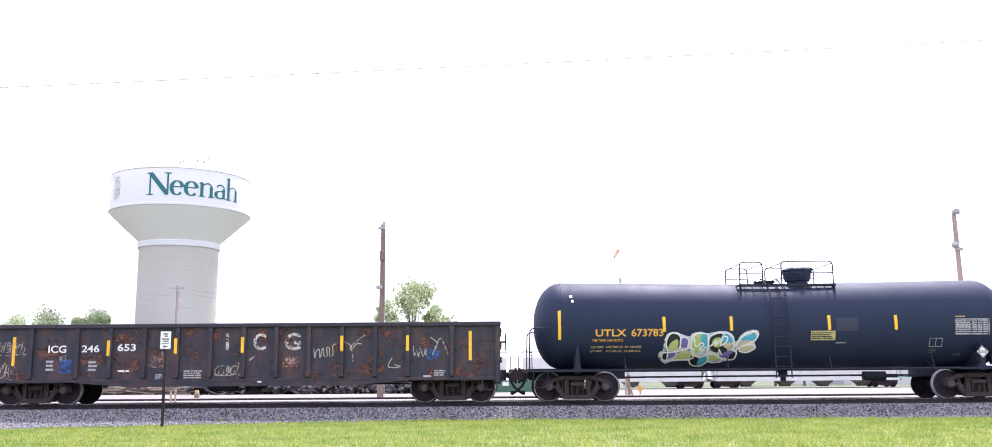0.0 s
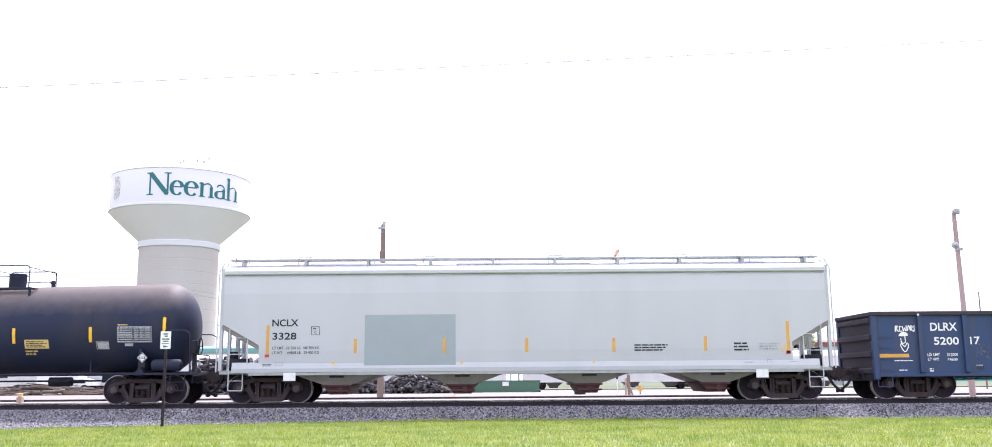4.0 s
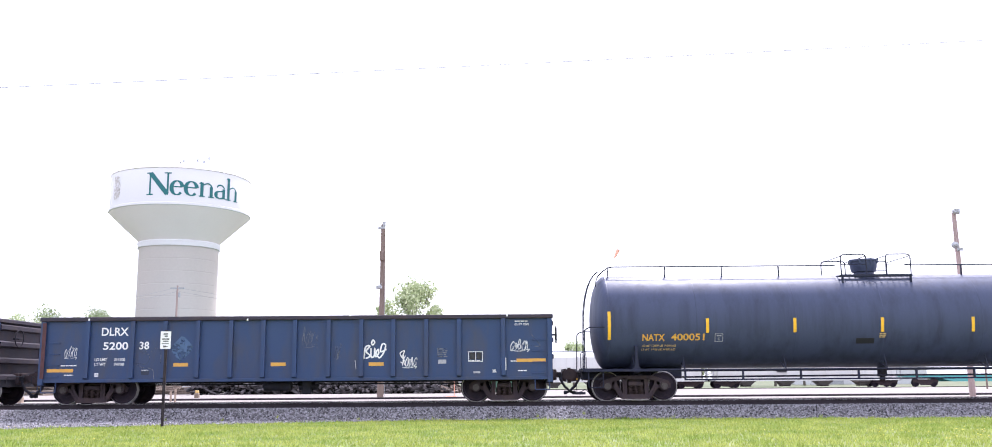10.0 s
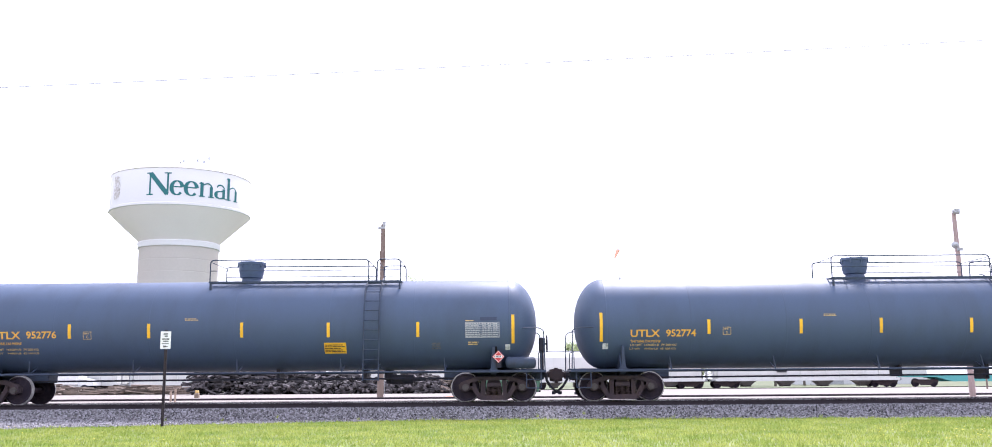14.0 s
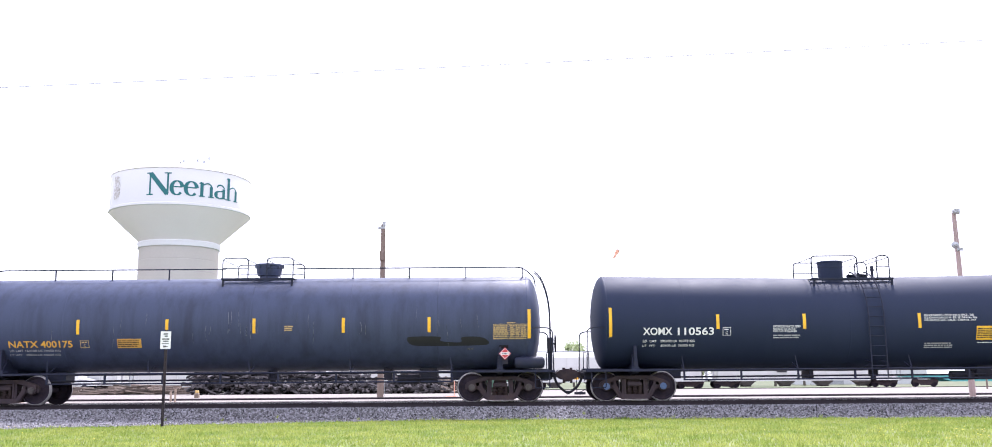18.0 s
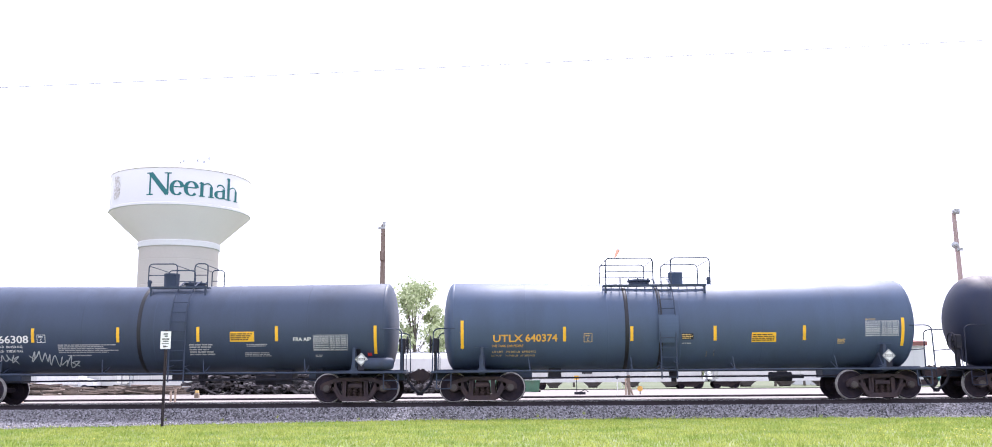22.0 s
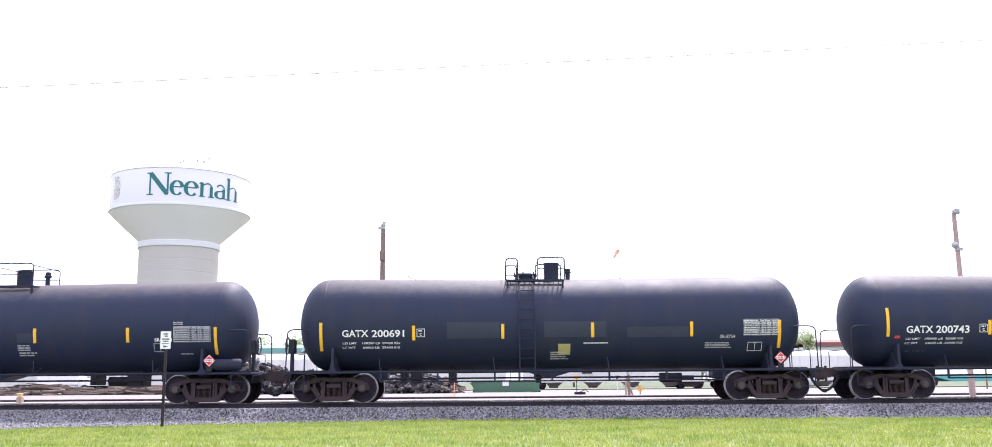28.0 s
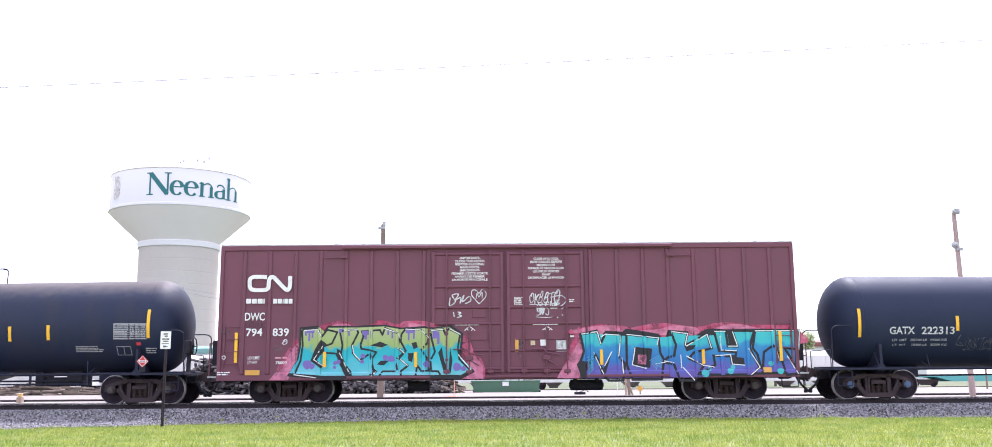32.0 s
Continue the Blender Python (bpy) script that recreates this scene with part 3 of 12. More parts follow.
        if self.r:   # cut into narrow bands that follow the round flank
            lo, hi = min(q.y for q in Q), max(q.y for q in Q)
            for k in range(1, int((hi - lo) / 0.09)):
                bmesh.ops.bisect_plane(bm, geom=bm.verts[:] + bm.edges[:] + bm.faces[:], plane_co=(0, 0, lo + 0.09 * k), plane_no=(0, 0, 1))
        for c in self.cuts:   # paint follows posts and door edges
            if min(q.x for q in Q) < c < max(q.x for q in Q):
                bmesh.ops.bisect_plane(bm, geom=bm.verts[:] + bm.edges[:] + bm.faces[:], plane_co=(c, 0, 0), plane_no=(1, 0, 0))
        for c in (0.91, 0.95) if self.cuts else ():
            bmesh.ops.bisect_plane(bm, geom=bm.verts[:] + bm.edges[:] + bm.faces[:], plane_co=(0, 0, c), plane_no=(0, 0, 1))
        for v in bm.verts:
            v.co = self.place(v.co.x, v.co.z, off).translation
        me = bpy.data.meshes.new(name)
        bm.to_mesh(me)
        bm.free()
        me.materials.append(material)
        return part(name, me, material, self.car)

    def tag(self, x0, x1, z0, z1, w, material, seed, loops=7):
        """A quick looping signature of abstract strokes."""
        rng = random.Random(seed)
        n = max(2, int(loops * 0.9))
        step = (x1 - x0) / n
        for i in range(n):
            kind = TAG_STROKES[rng.randrange(len(TAG_STROKES))]
            x, f = x0 + step * i, rng.uniform(1.0, 1.35)
            up, dn = rng.uniform(-0.12, 0.12), rng.uniform(0.8, 1.1)
            lean = rng.uniform(0.0, 0.25) * (z1 - z0)
            self.scrawl([(x + u * step * f + (v - 0.5) * lean, z0 + (z1 - z0) * (v * dn + up)) for u, v in kind], w * rng.uniform(0.7, 1.0), material)
        if loops > 4:   # an underline with a flick
            z = z0 - 0.1 * (z1 - z0)
            self.scrawl([(x0, z), ((x0 + x1) / 2, z - 0.02), (x1, z + 0.03), (x1 - step * 0.5, z - 0.04)], w * 0.7, material)


TAG_STROKES = [
    [(0.1, 0.1), (0.2, 0.9), (0.45, 0.95), (0.5, 0.55), (0.2, 0.5), (0.6, 0.4), (0.6, 0.05), (0.15, 0.0)],
    [(0.9, 0.8), (0.5, 1.0), (0.1, 0.5), (0.4, 0.0), (0.85, 0.2), (0.7, 0.45)],
    [(0.1, 0.0), (0.3, 1.0), (0.6, 0.0)],
    [(0.1, 1.0), (0.3, 0.1), (0.5, 0.7), (0.7, 0.1), (0.9, 1.0)],
    [(0.5, 0.95), (0.1, 0.6), (0.3, 0.05), (0.8, 0.2), (0.8, 0.8), (0.45, 0.95), (0.4, 0.6)],
    [(0.8, 0.9), (0.3, 0.95), (0.2, 0.6), (0.75, 0.4), (0.6, 0.02), (0.1, 0.1)],
    [(0.15, 1.0), (0.15, 0.0), (0.2, 0.5), (0.8, 0.95), (0.3, 0.5), (0.9, 0.0)],
    [(0.0, 0.9), (0.9, 1.0), (0.5, 0.95), (0.4, 0.0), (0.6, -0.1)],
    [(0.4, 0.5), (0.5, 0.65), (0.65, 0.5), (0.5, 0.3), (0.25, 0.45), (0.4, 0.85), (0.85, 0.6), (0.6, 0.1), (0.2, 0.1)],
]


# ---- running gear ----
def wheelset_mesh(cap):
    s = Shape()
    for side in (-1, 1):
        s.slot = 0
        prof = [(0.62, 0.08), (0.62, 0.14), (0.69, 0.17), (0.745, 0.3), (0.70, 0.37), (0.68, 0.40), (0.68, 0.47), (0.70, 0.486), (0.715, 0.475), (0.727, 0.458),
                (0.812, 0.452), (0.822, 0.434), (0.82, 0.385), (0.79, 0.37), (0.785, 0.3), (0.8, 0.18), (0.84, 0.15), (0.84, 0.08)]
        n = 40
        base = len(s.v)
        for (h, r) in prof:
            for k in range(n):
                s.v.append((math.cos(2 * math.pi * k / n) * r, h * side, math.sin(2 * math.pi * k / n) * r))
        for i in range(len(prof) - 1):
            mi = 1 if 8 <= i <= 10 else 0
            for k in range(n):
                s.f.append((base + i * n + k, base + i * n + (k + 1) % n, base + (i + 1) * n + (k + 1) % n, base + (i + 1) * n + k))
                s.slots.append(mi)
        s.slot = 2
        s.cyl((0, side * 0.86, 0), (0, side * 1.13, 0), 0.105, 16)
        s.cyl((0, side * 1.13, 0), (0, side * 1.155, 0), 0.085, 12)
        for k in range(3):
            a = 2 * math.pi * k / 3
            s.cyl((0.06 * math.cos(a), side * 1.15, 0.06 * math.sin(a)), (0.06 * math.cos(a), side * 1.175, 0.06 * math.sin(a)), 0.02, 6)
    s.slot = 0
    s.cyl((0, -1.0, 0), (0, 1.0, 0), 0.085, 14)
    return s.mesh("wheelset", [M_WHEEL, M_RIM, cap], 40)


M_RIM = paint("rubbed wheel rim steel", (0.36, 0.34, 0.34), 0.5, 0.4, dirt=(0.08, 0.06, 0.05), amount=0.5, scale=5, bump=0.05)
M_CAPBLUE = paint("blue bearing cap paint", (0.07, 0.12, 0.24), 0.5, amount=0.3, scale=8, bump=0.05)
M_CAPGREY = paint("greasy bearing cap steel", (0.075, 0.062, 0.06), 0.6, 0.1, dirt=(0.05, 0.042, 0.042), amount=0.5, scale=8, bump=0.1)
WHEELSET = wheelset_mesh(M_CAPGREY)
WHEELSET_BLUE = wheelset_mesh(M_CAPBLUE)


def frame_mesh(side):
    """A cast truck side frame: top member arched over the bearings, slanting tension arms, columns and a spring seat, open between."""
    s = Shape()
    y0, y1 = (-1.05, -0.93) if side < 0 else (0.93, 1.05)
    o0, o1 = y0 - 0.03 * (side < 0), y1 + 0.03 * (side > 0)
    s.prism([(-1.09, 0.52), (-1.05, 0.6), (-0.92, 0.66), (-0.74, 0.71), (-0.56, 0.78), (0.56, 0.78), (0.74, 0.71), (0.92, 0.66), (1.05, 0.6), (1.09, 0.52),
             (0.99, 0.56), (0.86, 0.58), (0.74, 0.56), (0.6, 0.62), (0.42, 0.66), (-0.42, 0.66), (-0.6, 0.62), (-0.74, 0.56), (-0.86, 0.58), (-0.99, 0.56)], y0, y1)
    s.prism([(-0.56, 0.78), (0.56, 0.78), (0.5, 0.74), (-0.5, 0.74)], o0, o1)
    for m in (-1, 1):
        s.prism([(m * 1.1, 0.55), (m * 1.1, 0.4), (m * 1.04, 0.38), (m * 1.01, 0.56)], y0, y1)
        s.prism([(m * 0.78, 0.58), (m * 0.77, 0.4), (m * 0.67, 0.36), (m * 0.66, 0.6)], y0, y1)
        s.prism([(m * 0.76, 0.5), (m * 0.49, 0.08), (m * 0.36, 0.14), (m * 0.57, 0.5), (m * 0.6, 0.64), (m * 0.74, 0.58)], y0, y1)
        s.prism([(m * 0.73, 0.48), (m * 0.48, 0.1), (m * 0.44, 0.12), (m * 0.68, 0.5)], o0, o1)
        s.prism([(m * 0.4, 0.7), (m * 0.41, 0.16), (m * 0.28, 0.16), (m * 0.27, 0.7)], y0, y1)
        s.prism([(m * 0.33, 0.68), (m * 0.33, 0.2), (m * 0.28, 0.2), (m * 0.27, 0.68)], o0, o1)
        s.prism([(m * 1.03, 0.58), (m * 1.0, 0.5), (m * 0.96, 0.54), (m * 0.82, 0.54), (m * 0.78, 0.5), (m * 0.75, 0.58), (m * 0.86, 0.64)], o0, o1)
        e = o0 if side < 0 else o1
        s.cyl((m * 0.889, e - side * 0.12, 0.47), (m * 0.889, e + side * 0.02, 0.47), 0.15, 14)   # bearing adapter
    s.prism([(-0.5, 0.1), (-0.42, 0.06), (0.42, 0.06), (0.5, 0.1), (0.42, 0.2), (-0.42, 0.2)], o0, o1)
    return s.mesh("side_frame", M_TRUCK)


def spring_mesh(side):
    s = Shape()
    for x, y in ((-0.18, 1.0), (0.0, 1.0), (0.18, 1.0), (-0.09, 0.88), (0.09, 0.88)):
        s.tube([(x + 0.07 * math.cos(k * 1.05), side * y + 0.06 * math.sin(k * 1.05), 0.2 + 0.26 * k / 32) for k in range(33)], 0.017, 5)
        s.cyl((x, side * y, 0.2), (x, side * y, 0.46), 0.04, 6)
    return s.mesh("spring_group", M_SPRING)


def bolster_mesh():
    s = Shape()
    s.box(-0.2, 0.2, -0.9, 0.9, 0.42, 0.66, 0.02)
    for m in (-1, 1):
        s.box(-0.23, 0.23, m * 1.0 - 0.1, m * 1.0 + 0.06, 0.46, 0.58, 0.015)
        s.cyl((m * 0.42, -0.7, 0.32), (m * 0.42, 0.7, 0.32), 0.05, 8)
        s.box(m * 0.42 - 0.03, m * 0.42 + 0.03, -0.75, -0.6, 0.2, 0.5)
    s.cyl((0, 0, 0.66), (0, 0, 0.74), 0.2, 16)
    return s.mesh("truck", M_TRUCK)


M_SPRING = paint("rusty coil spring steel", (0.05, 0.034, 0.033), 0.7, 0.0, dirt=(0.03, 0.022, 0.022), amount=0.5, scale=8, bump=0.1, spec=0.15)
FRAMES = {m: frame_mesh(m) for m in (-1, 1)}
SPRINGS = {m: spring_mesh(m) for m in (-1, 1)}
BOLSTER = bolster_mesh()
WHEELS = []


def truck(car, x, caps=None):
    """A four-wheeled truck: bolster, two side frames, springs and two wheelsets."""
    t = part("truck", BOLSTER, None, car, "greasy rusted cast steel truck", at=pose(x, 0, 0))
    for m in (-1, 1):
        part("side_frame", FRAMES[m], None, t)
        part("spring_group", SPRINGS[m], None, t)
        w = part("wheelset", WHEELSET_BLUE if caps else WHEELSET, None, t, at=pose(m * 0.889, 0, 0.452))
        WHEELS.append((w, m * 0.889, CARS[-1][1]))


def coupler_mesh(m):
    s = Shape()
    s.box(*sorted((-m * 0.15, m * 0.5)), -0.09, 0.09, 0.74, 0.92, 0.015)
    s.box(*sorted((-m * 0.12, m * 0.12)), -0.26, 0.26, 0.64, 1.0, 0.03)
    s.box(*sorted((m * 0.1, m * 0.2)), -0.22, 0.22, 0.66, 1.0, 0.02)
    s.prism([(m * 0.4, 0.76), (m * 0.5, 0.68), (m * 0.7, 0.66), (m * 0.8, 0.72), (m * 0.8, 0.95), (m * 0.66, 1.0), (m * 0.5, 0.98), (m * 0.4, 0.92)], -0.2, 0.15)
    s.prism([(m * 0.68, 0.6), (m * 0.84, 0.62), (m * 0.84, 1.0), (m * 0.68, 1.02)], -0.1, 0.2)
    s.cyl((m * 0.62, -0.12, 0.56), (m * 0.62, -0.12, 1.05), 0.045, 8)
    s.box(*sorted((m * 0.3, m * 0.36)), -0.34, 0.34, 0.7, 0.76)
    return s.mesh("coupler", M_TRUCK)


COUPLERS = {m: coupler_mesh(m) for m in (-1, 1)}


def couplers(car, x0, x1, reach):
    """Couplers and air hoses at both ends; reach: from the end sill to the pulling face."""
    for m, x in ((-1, x0), (1, x1)):
        c = part("coupler", COUPLERS[m], None, car, "rusted cast coupler", at=pose(x + m * (reach - 0.74), 0, 0))
        e = reach
        part("air_hose", Shape().tube([(x + m * (e - 0.46), -0.34, 0.82), (x + m * (e - 0.42), -0.38, 0.66), (x + m * (e - 0.3), -0.38, 0.46), (x + m * (e - 0.12), -0.34, 0.3), (x + m * e, -0.28, 0.24), (x + m * (e + 0.02), -0.26, 0.28)], 0.042, 7).cyl((x + m * (e - 0.05), -0.3, 0.26), (x + m * (e + 0.05), -0.28, 0.26), 0.06, 8).box(*sorted((x + m * (e - 0.52), x + m * (e - 0.4))), -0.42, -0.28, 0.76, 0.9, 0.02), M_UNDER, car)
        part("uncoupling_lever", Shape().tube([(x + m * (e - 0.45), -1.35, 0.62), (x + m * (e - 0.45), -1.3, 0.86), (x + m * (e - 0.42), -0.4, 0.9), (x + m * (e - 0.3), -0.1, 0.98)], 0.014, 5), M_UNDER, car)


def bent(pts, r=0.09):
    """Points of a bar with rounded corners."""
    P = [Vector(p) for p in pts]
    out = [P[0]]
    for a, b, c in zip(P, P[1:], P[2:]):
        u, w = (a - b), (c - b)
        q = min(r, u.length / 2.1, w.length / 2.1)
        s, e = b + u.normalized() * q, b + w.normalized() * q
        for k in range(5):
            t = k / 4
            out.append((1 - t) ** 2 * s + 2 * t * (1 - t) * b + t * t * e)
    return out + [P[-1]]


# ---- cars ----
M_FRAME = paint("black car frame paint", (0.018, 0.021, 0.042), 0.6, dirt=(0.035, 0.032, 0.038), amount=0.5, scale=3, bump=0.1, spec=0.2)
M_SLATEFRAME = paint("slate grey car frame paint", (0.042, 0.056, 0.092), 0.6, dirt=(0.045, 0.045, 0.055), amount=0.6, scale=3, bump=0.1, spec=0.2)
CARS = []   # (car, its place on the line at the start)


def tank_car(x, label, length, trucks, r, paint_mat, ladder=0.0, platform=(-0.8, 0.8), hoops=(), domes=(), top_rail=False, low_rail=False, sump=False,
             tank_at=0.0, bands=(), brake=1, reservoir=1, zb=1.0, frame_mat=None, end_ladder=False, coil_rail=(), sag=0.0, caps=None, head=0.62, inset=0.0):
    """A tank car. domes: (x, radius, height, kind); hoops: (x0, x1, height) of the railings on the platform."""
    fm = frame_mat or (M_FRAME if paint_mat in (M_BLACK, M_CROWN, M_SOOT, M_CHAR) else M_SLATEFRAME)
    car = thing("tank_car", label, "tank car", "cars of the passing train")
    CARS.append((car, x))
    zc = zb + r
    h = length / 2
    hd = head * r
    deck_h, h = h, h - inset   # the shell may end short of the decks
    prof = []
    for i in range(13):
        a = math.pi / 2 * i / 12
        prof.append((tank_at - h + hd - hd * math.cos(a), max(0.02, r * math.sin(a) ** 0.94)))
    for i in range(1, 12):
        prof.append((tank_at - h + hd + (length - 2 * hd) * i / 12, r))
    for i in range(13):
        a = math.pi / 2 * (12 - i) / 12
        prof.append((tank_at + h - hd + hd * math.cos(a), max(0.02, r * math.sin(a) ** 0.94)))
    shell = Shape().lathe(prof, 72, 'x', (0, 0, zc))
    if sag:   # the two halves slope down to the middle
        shell.v = [(q, y, z - sag * max(0, 1 - abs(q) / (h - hd))) for q, y, z in shell.v]
    part("tank_shell", shell, paint_mat, car, smooth=40)
    for k in range(1, 6):   # faint ring welds between the shell's courses
        b = tank_at - h + hd + (length - 2 * hd) * (k - 0.06 * (k % 2)) / 6
        part("weld_seam", Shape().lathe([(b - 0.03, r - 0.002), (b - 0.012, r + 0.0015), (b + 0.012, r + 0.0015), (b + 0.03, r - 0.002)], 72, 'x', (0, 0, zc - sag * max(0, 1 - abs(b) / (h - hd)))), paint_mat, car, smooth=60)
    for m in (-1, 1):
        b = tank_at + m * (h - hd)
        part("head_seam", Shape().lathe([(b - 0.03, r - 0.002), (b - 0.02, r + 0.002), (b + 0.02, r + 0.002), (b + 0.03, r - 0.003)], 72, 'x', (0, 0, zc)), paint_mat, car, smooth=60)
    for b in bands:
        part("shell_band", Shape().lathe([(b - 0.06, r + 0.001), (b - 0.055, r + 0.009), (b + 0.055, r + 0.009), (b + 0.06, r + 0.001)], 72, 'x', (0, 0, zc - sag * max(0, 1 - abs(b) / (h - hd)))), M_INK, car, "dark band of spilled product", smooth=60)
    if sump:
        part("outlet_sump", Shape().prism([(ladder - 0.4, zb + 0.05), (ladder + 0.6, zb - 0.24), (ladder + 0.9, zb - 0.24), (ladder + 1.9, zb + 0.05)], -0.5, 0.5), paint_mat, car)
    # frame: stub sills, bolsters, saddles, end decks
    h = deck_h
    for m in (-1, 1):
        e = m * (h + 0.12) + tank_at
        t = m * trucks / 2
        part("stub_sill", Shape().box(*sorted((t - m * 1.6, e + m * 0.1)), -0.33, 0.33, 0.68, zb + 0.02, 0.015), fm, car)
        part("body_bolster", Shape().prism_x([(-1.42, zb - 0.02), (-1.42, zb - 0.12), (-0.5, zb - 0.26), (0.5, zb - 0.26), (1.42, zb - 0.12), (1.42, zb - 0.02), (1.0, zb + 0.55), (-1.0, zb + 0.55)], t - 0.09, t + 0.09), fm, car)
        part("end_deck", Shape().box(*sorted((t - m * 0.75, e + m * 0.12)), -1.46, -0.3, zb - 0.1, zb - 0.03, 0.01), fm, car)
        part("end_deck", Shape().box(*sorted((t - m * 0.75, e + m * 0.12)), 0.3, 1.46, zb - 0.1, zb - 0.03, 0.01), fm, car)
        for sy in (-1, 1):
            part("saddle_post", Shape().prism([(t - 0.13, zb - 0.05), (t - 0.13, zb + 0.01), (t - 0.05, zb + 0.08), (t - 0.04, zb + 0.7), (t + 0.04, zb + 0.7), (t + 0.05, zb + 0.08), (t + 0.13, zb + 0.01), (t + 0.13, zb - 0.05)], *sorted((sy * 1.43, sy * 1.15))), fm, car)
        # end railing: a bent bar from the deck over to the tank
        part("end_handrail", Shape().tube(bent([(e - m * 0.62, -1.4, zb + 1.28), (e - m * 0.1, -1.42, zb + 1.28), (e + m * 0.05, -1.43, zb + 1.2), (e + m * 0.08, -1.43, zb - 0.05)], 0.12), 0.02, 6), fm, car)
        part("end_handrail", Shape().tube(bent([(e - m * 0.62, 1.4, zb + 1.28), (e - m * 0.1, 1.42, zb + 1.28), (e + m * 0.05, 1.43, zb + 1.2), (e + m * 0.08, 1.43, zb - 0.05)], 0.12), 0.02, 6), fm, car)
        part("step", Shape().tube(bent([(e - m * 0.05, -1.44, zb - 0.05), (e - m * 0.05, -1.46, 0.42), (e - m * 0.5, -1.46, 0.42), (e - m * 0.5, -1.44, zb - 0.05)], 0.05), 0.018, 5).tube([(e - m * 0.05, -1.46, 0.68), (e - m * 0.5, -1.46, 0.68)], 0.014, 5), fm, car)
        part("grab_iron", Shape().tube(bent([(e - m * 0.02, -1.0, zb - 0.05), (e - m * 0.02, -1.0, zb + 0.55), (e - m * 0.02, 0.9, zb + 0.55), (e - m * 0.02, 0.9, zb - 0.05)], 0.06), 0.016, 5), fm, car)
    couplers(car, tank_at - h - 0.1, tank_at + h + 0.1, 0.62)
    # side pipe rails on brackets
    for sy in (-1, 1):
        part("side_rail", Shape().tube([(-trucks / 2 + 0.7, sy * 1.44, zb - 0.06), (trucks / 2 - 0.7, sy * 1.44, zb - 0.06)], 0.03, 8), fm, car)
    n = max(2, int((trucks - 2) / 2.6))
    for i in range(n):
        bx = -trucks / 2 + 1.5 + (trucks - 3.0) * i / (n - 1)
        part("rail_bracket", Shape().tube([(bx - 0.05, -1.36, zb + 0.36), (bx, -1.44, zb - 0.06), (bx, -0.9, zb + 0.15)], 0.016, 5), fm, car)
    if low_rail:
        a, b = -trucks / 2 + 1.5, trucks / 2 - 1.5
        part("low_rail", Shape().tube([(a, -1.42, zb - 0.36), (b, -1.42, zb - 0.36)], 0.024, 6), fm, car)
        k = int((b - a) / 1.7)
        for i in range(k + 1):
            bx = a + (b - a) * i / k
            part("rail_hanger", Shape().box(bx - 0.028, bx + 0.028, -1.45, -1.39, zb - 0.38, zb - 0.04), fm, car)
    for (cx, cw, ch) in coil_rail:
        part("valve_box", Shape().box(cx - cw / 2, cx + cw / 2, -0.45, 0.35, zb - ch, zb + 0.12, 0.02), M_UNDER, car)
    lx = 0.0 if ladder is None else ladder
    # brake rigging and outlet under the middle
    part("brake_pipe", Shape().tube([(-trucks / 2 + 0.3, -0.55, 0.72), (-1.5, -0.55, 0.74), (trucks / 2 - 0.3, -0.55, 0.74)], 0.03, 6), M_UNDER, car)
    part("brake_cylinder", Shape().cyl((trucks / 2 - 3.3, -0.25, 0.72), (trucks / 2 - 2.6, -0.25, 0.72), 0.15, 12).box(trucks / 2 - 2.6, trucks / 2 - 2.2, -0.3, -0.15, 0.66, 0.78), M_UNDER, car)
    part("outlet_valve", Shape().cyl((lx + 0.4, 0, zb + 0.05), (lx + 0.4, 0, zb - 0.3), 0.15, 12).cyl((lx + 0.4, 0, zb - 0.3), (lx + 0.4, 0, zb - 0.42), 0.09, 10), M_UNDER, car)
    if reservoir:
        e = tank_at + reservoir * (h - 0.55)
        rr = Shape()
        rr.lathe([(e - 0.48, 0.05), (e - 0.45, 0.15), (e - 0.38, 0.19), (e + 0.38, 0.19), (e + 0.45, 0.15), (e + 0.48, 0.05)], 18, 'x', (0, -1.3, zb + 0.2))
        part("air_reservoir", rr, fm, car, smooth=40)
    if brake:
        e = tank_at + brake * (h + 0.14)
        bw = part("brake_housing", Shape().box(e - 0.1, e + 0.1, -0.95, -0.6, zb + 0.55, zb + 1.0, 0.03).box(e - 0.05, e + 0.05, -0.85, -0.7, zb - 0.05, zb + 0.6), M_UNDER, car)
        w = Shape()
        cx = e + brake * 0.16
        w.tube([(cx, -0.78 + 0.27 * math.cos(k * math.pi / 9), zb + 0.8 + 0.27 * math.sin(k * math.pi / 9)) for k in range(19)], 0.02, 5)
        for k in range(3):
            a = k * 2.09
            w.tube([(cx, -0.78, zb + 0.8), (cx, -0.78 + 0.27 * math.cos(a), zb + 0.8 + 0.27 * math.sin(a))], 0.014, 5)
        w.cyl((e, -0.78, zb + 0.8), (cx, -0.78, zb + 0.8), 0.03, 8)
        part("brake_wheel", w, M_UNDER, bw)
    # ladder, bent round the shell
    if ladder is not None:
        arc = []
        for i in range(10):
            a = radians(82 - 82 * i / 9)
            arc.append((-(r + 0.09) * math.cos(a), zc + (r + 0.09) * math.sin(a)))
        arc += [(-(r + 0.09), zc - 0.6), (-(r + 0.08), zb - 0.33)]
        lad = None
        for sx in (-0.24, 0.24):
            s = Shape().tube([(ladder + sx, y, z) for y, z in arc], 0.022, 6)
            lad = part("ladder_stile", s, fm, car)
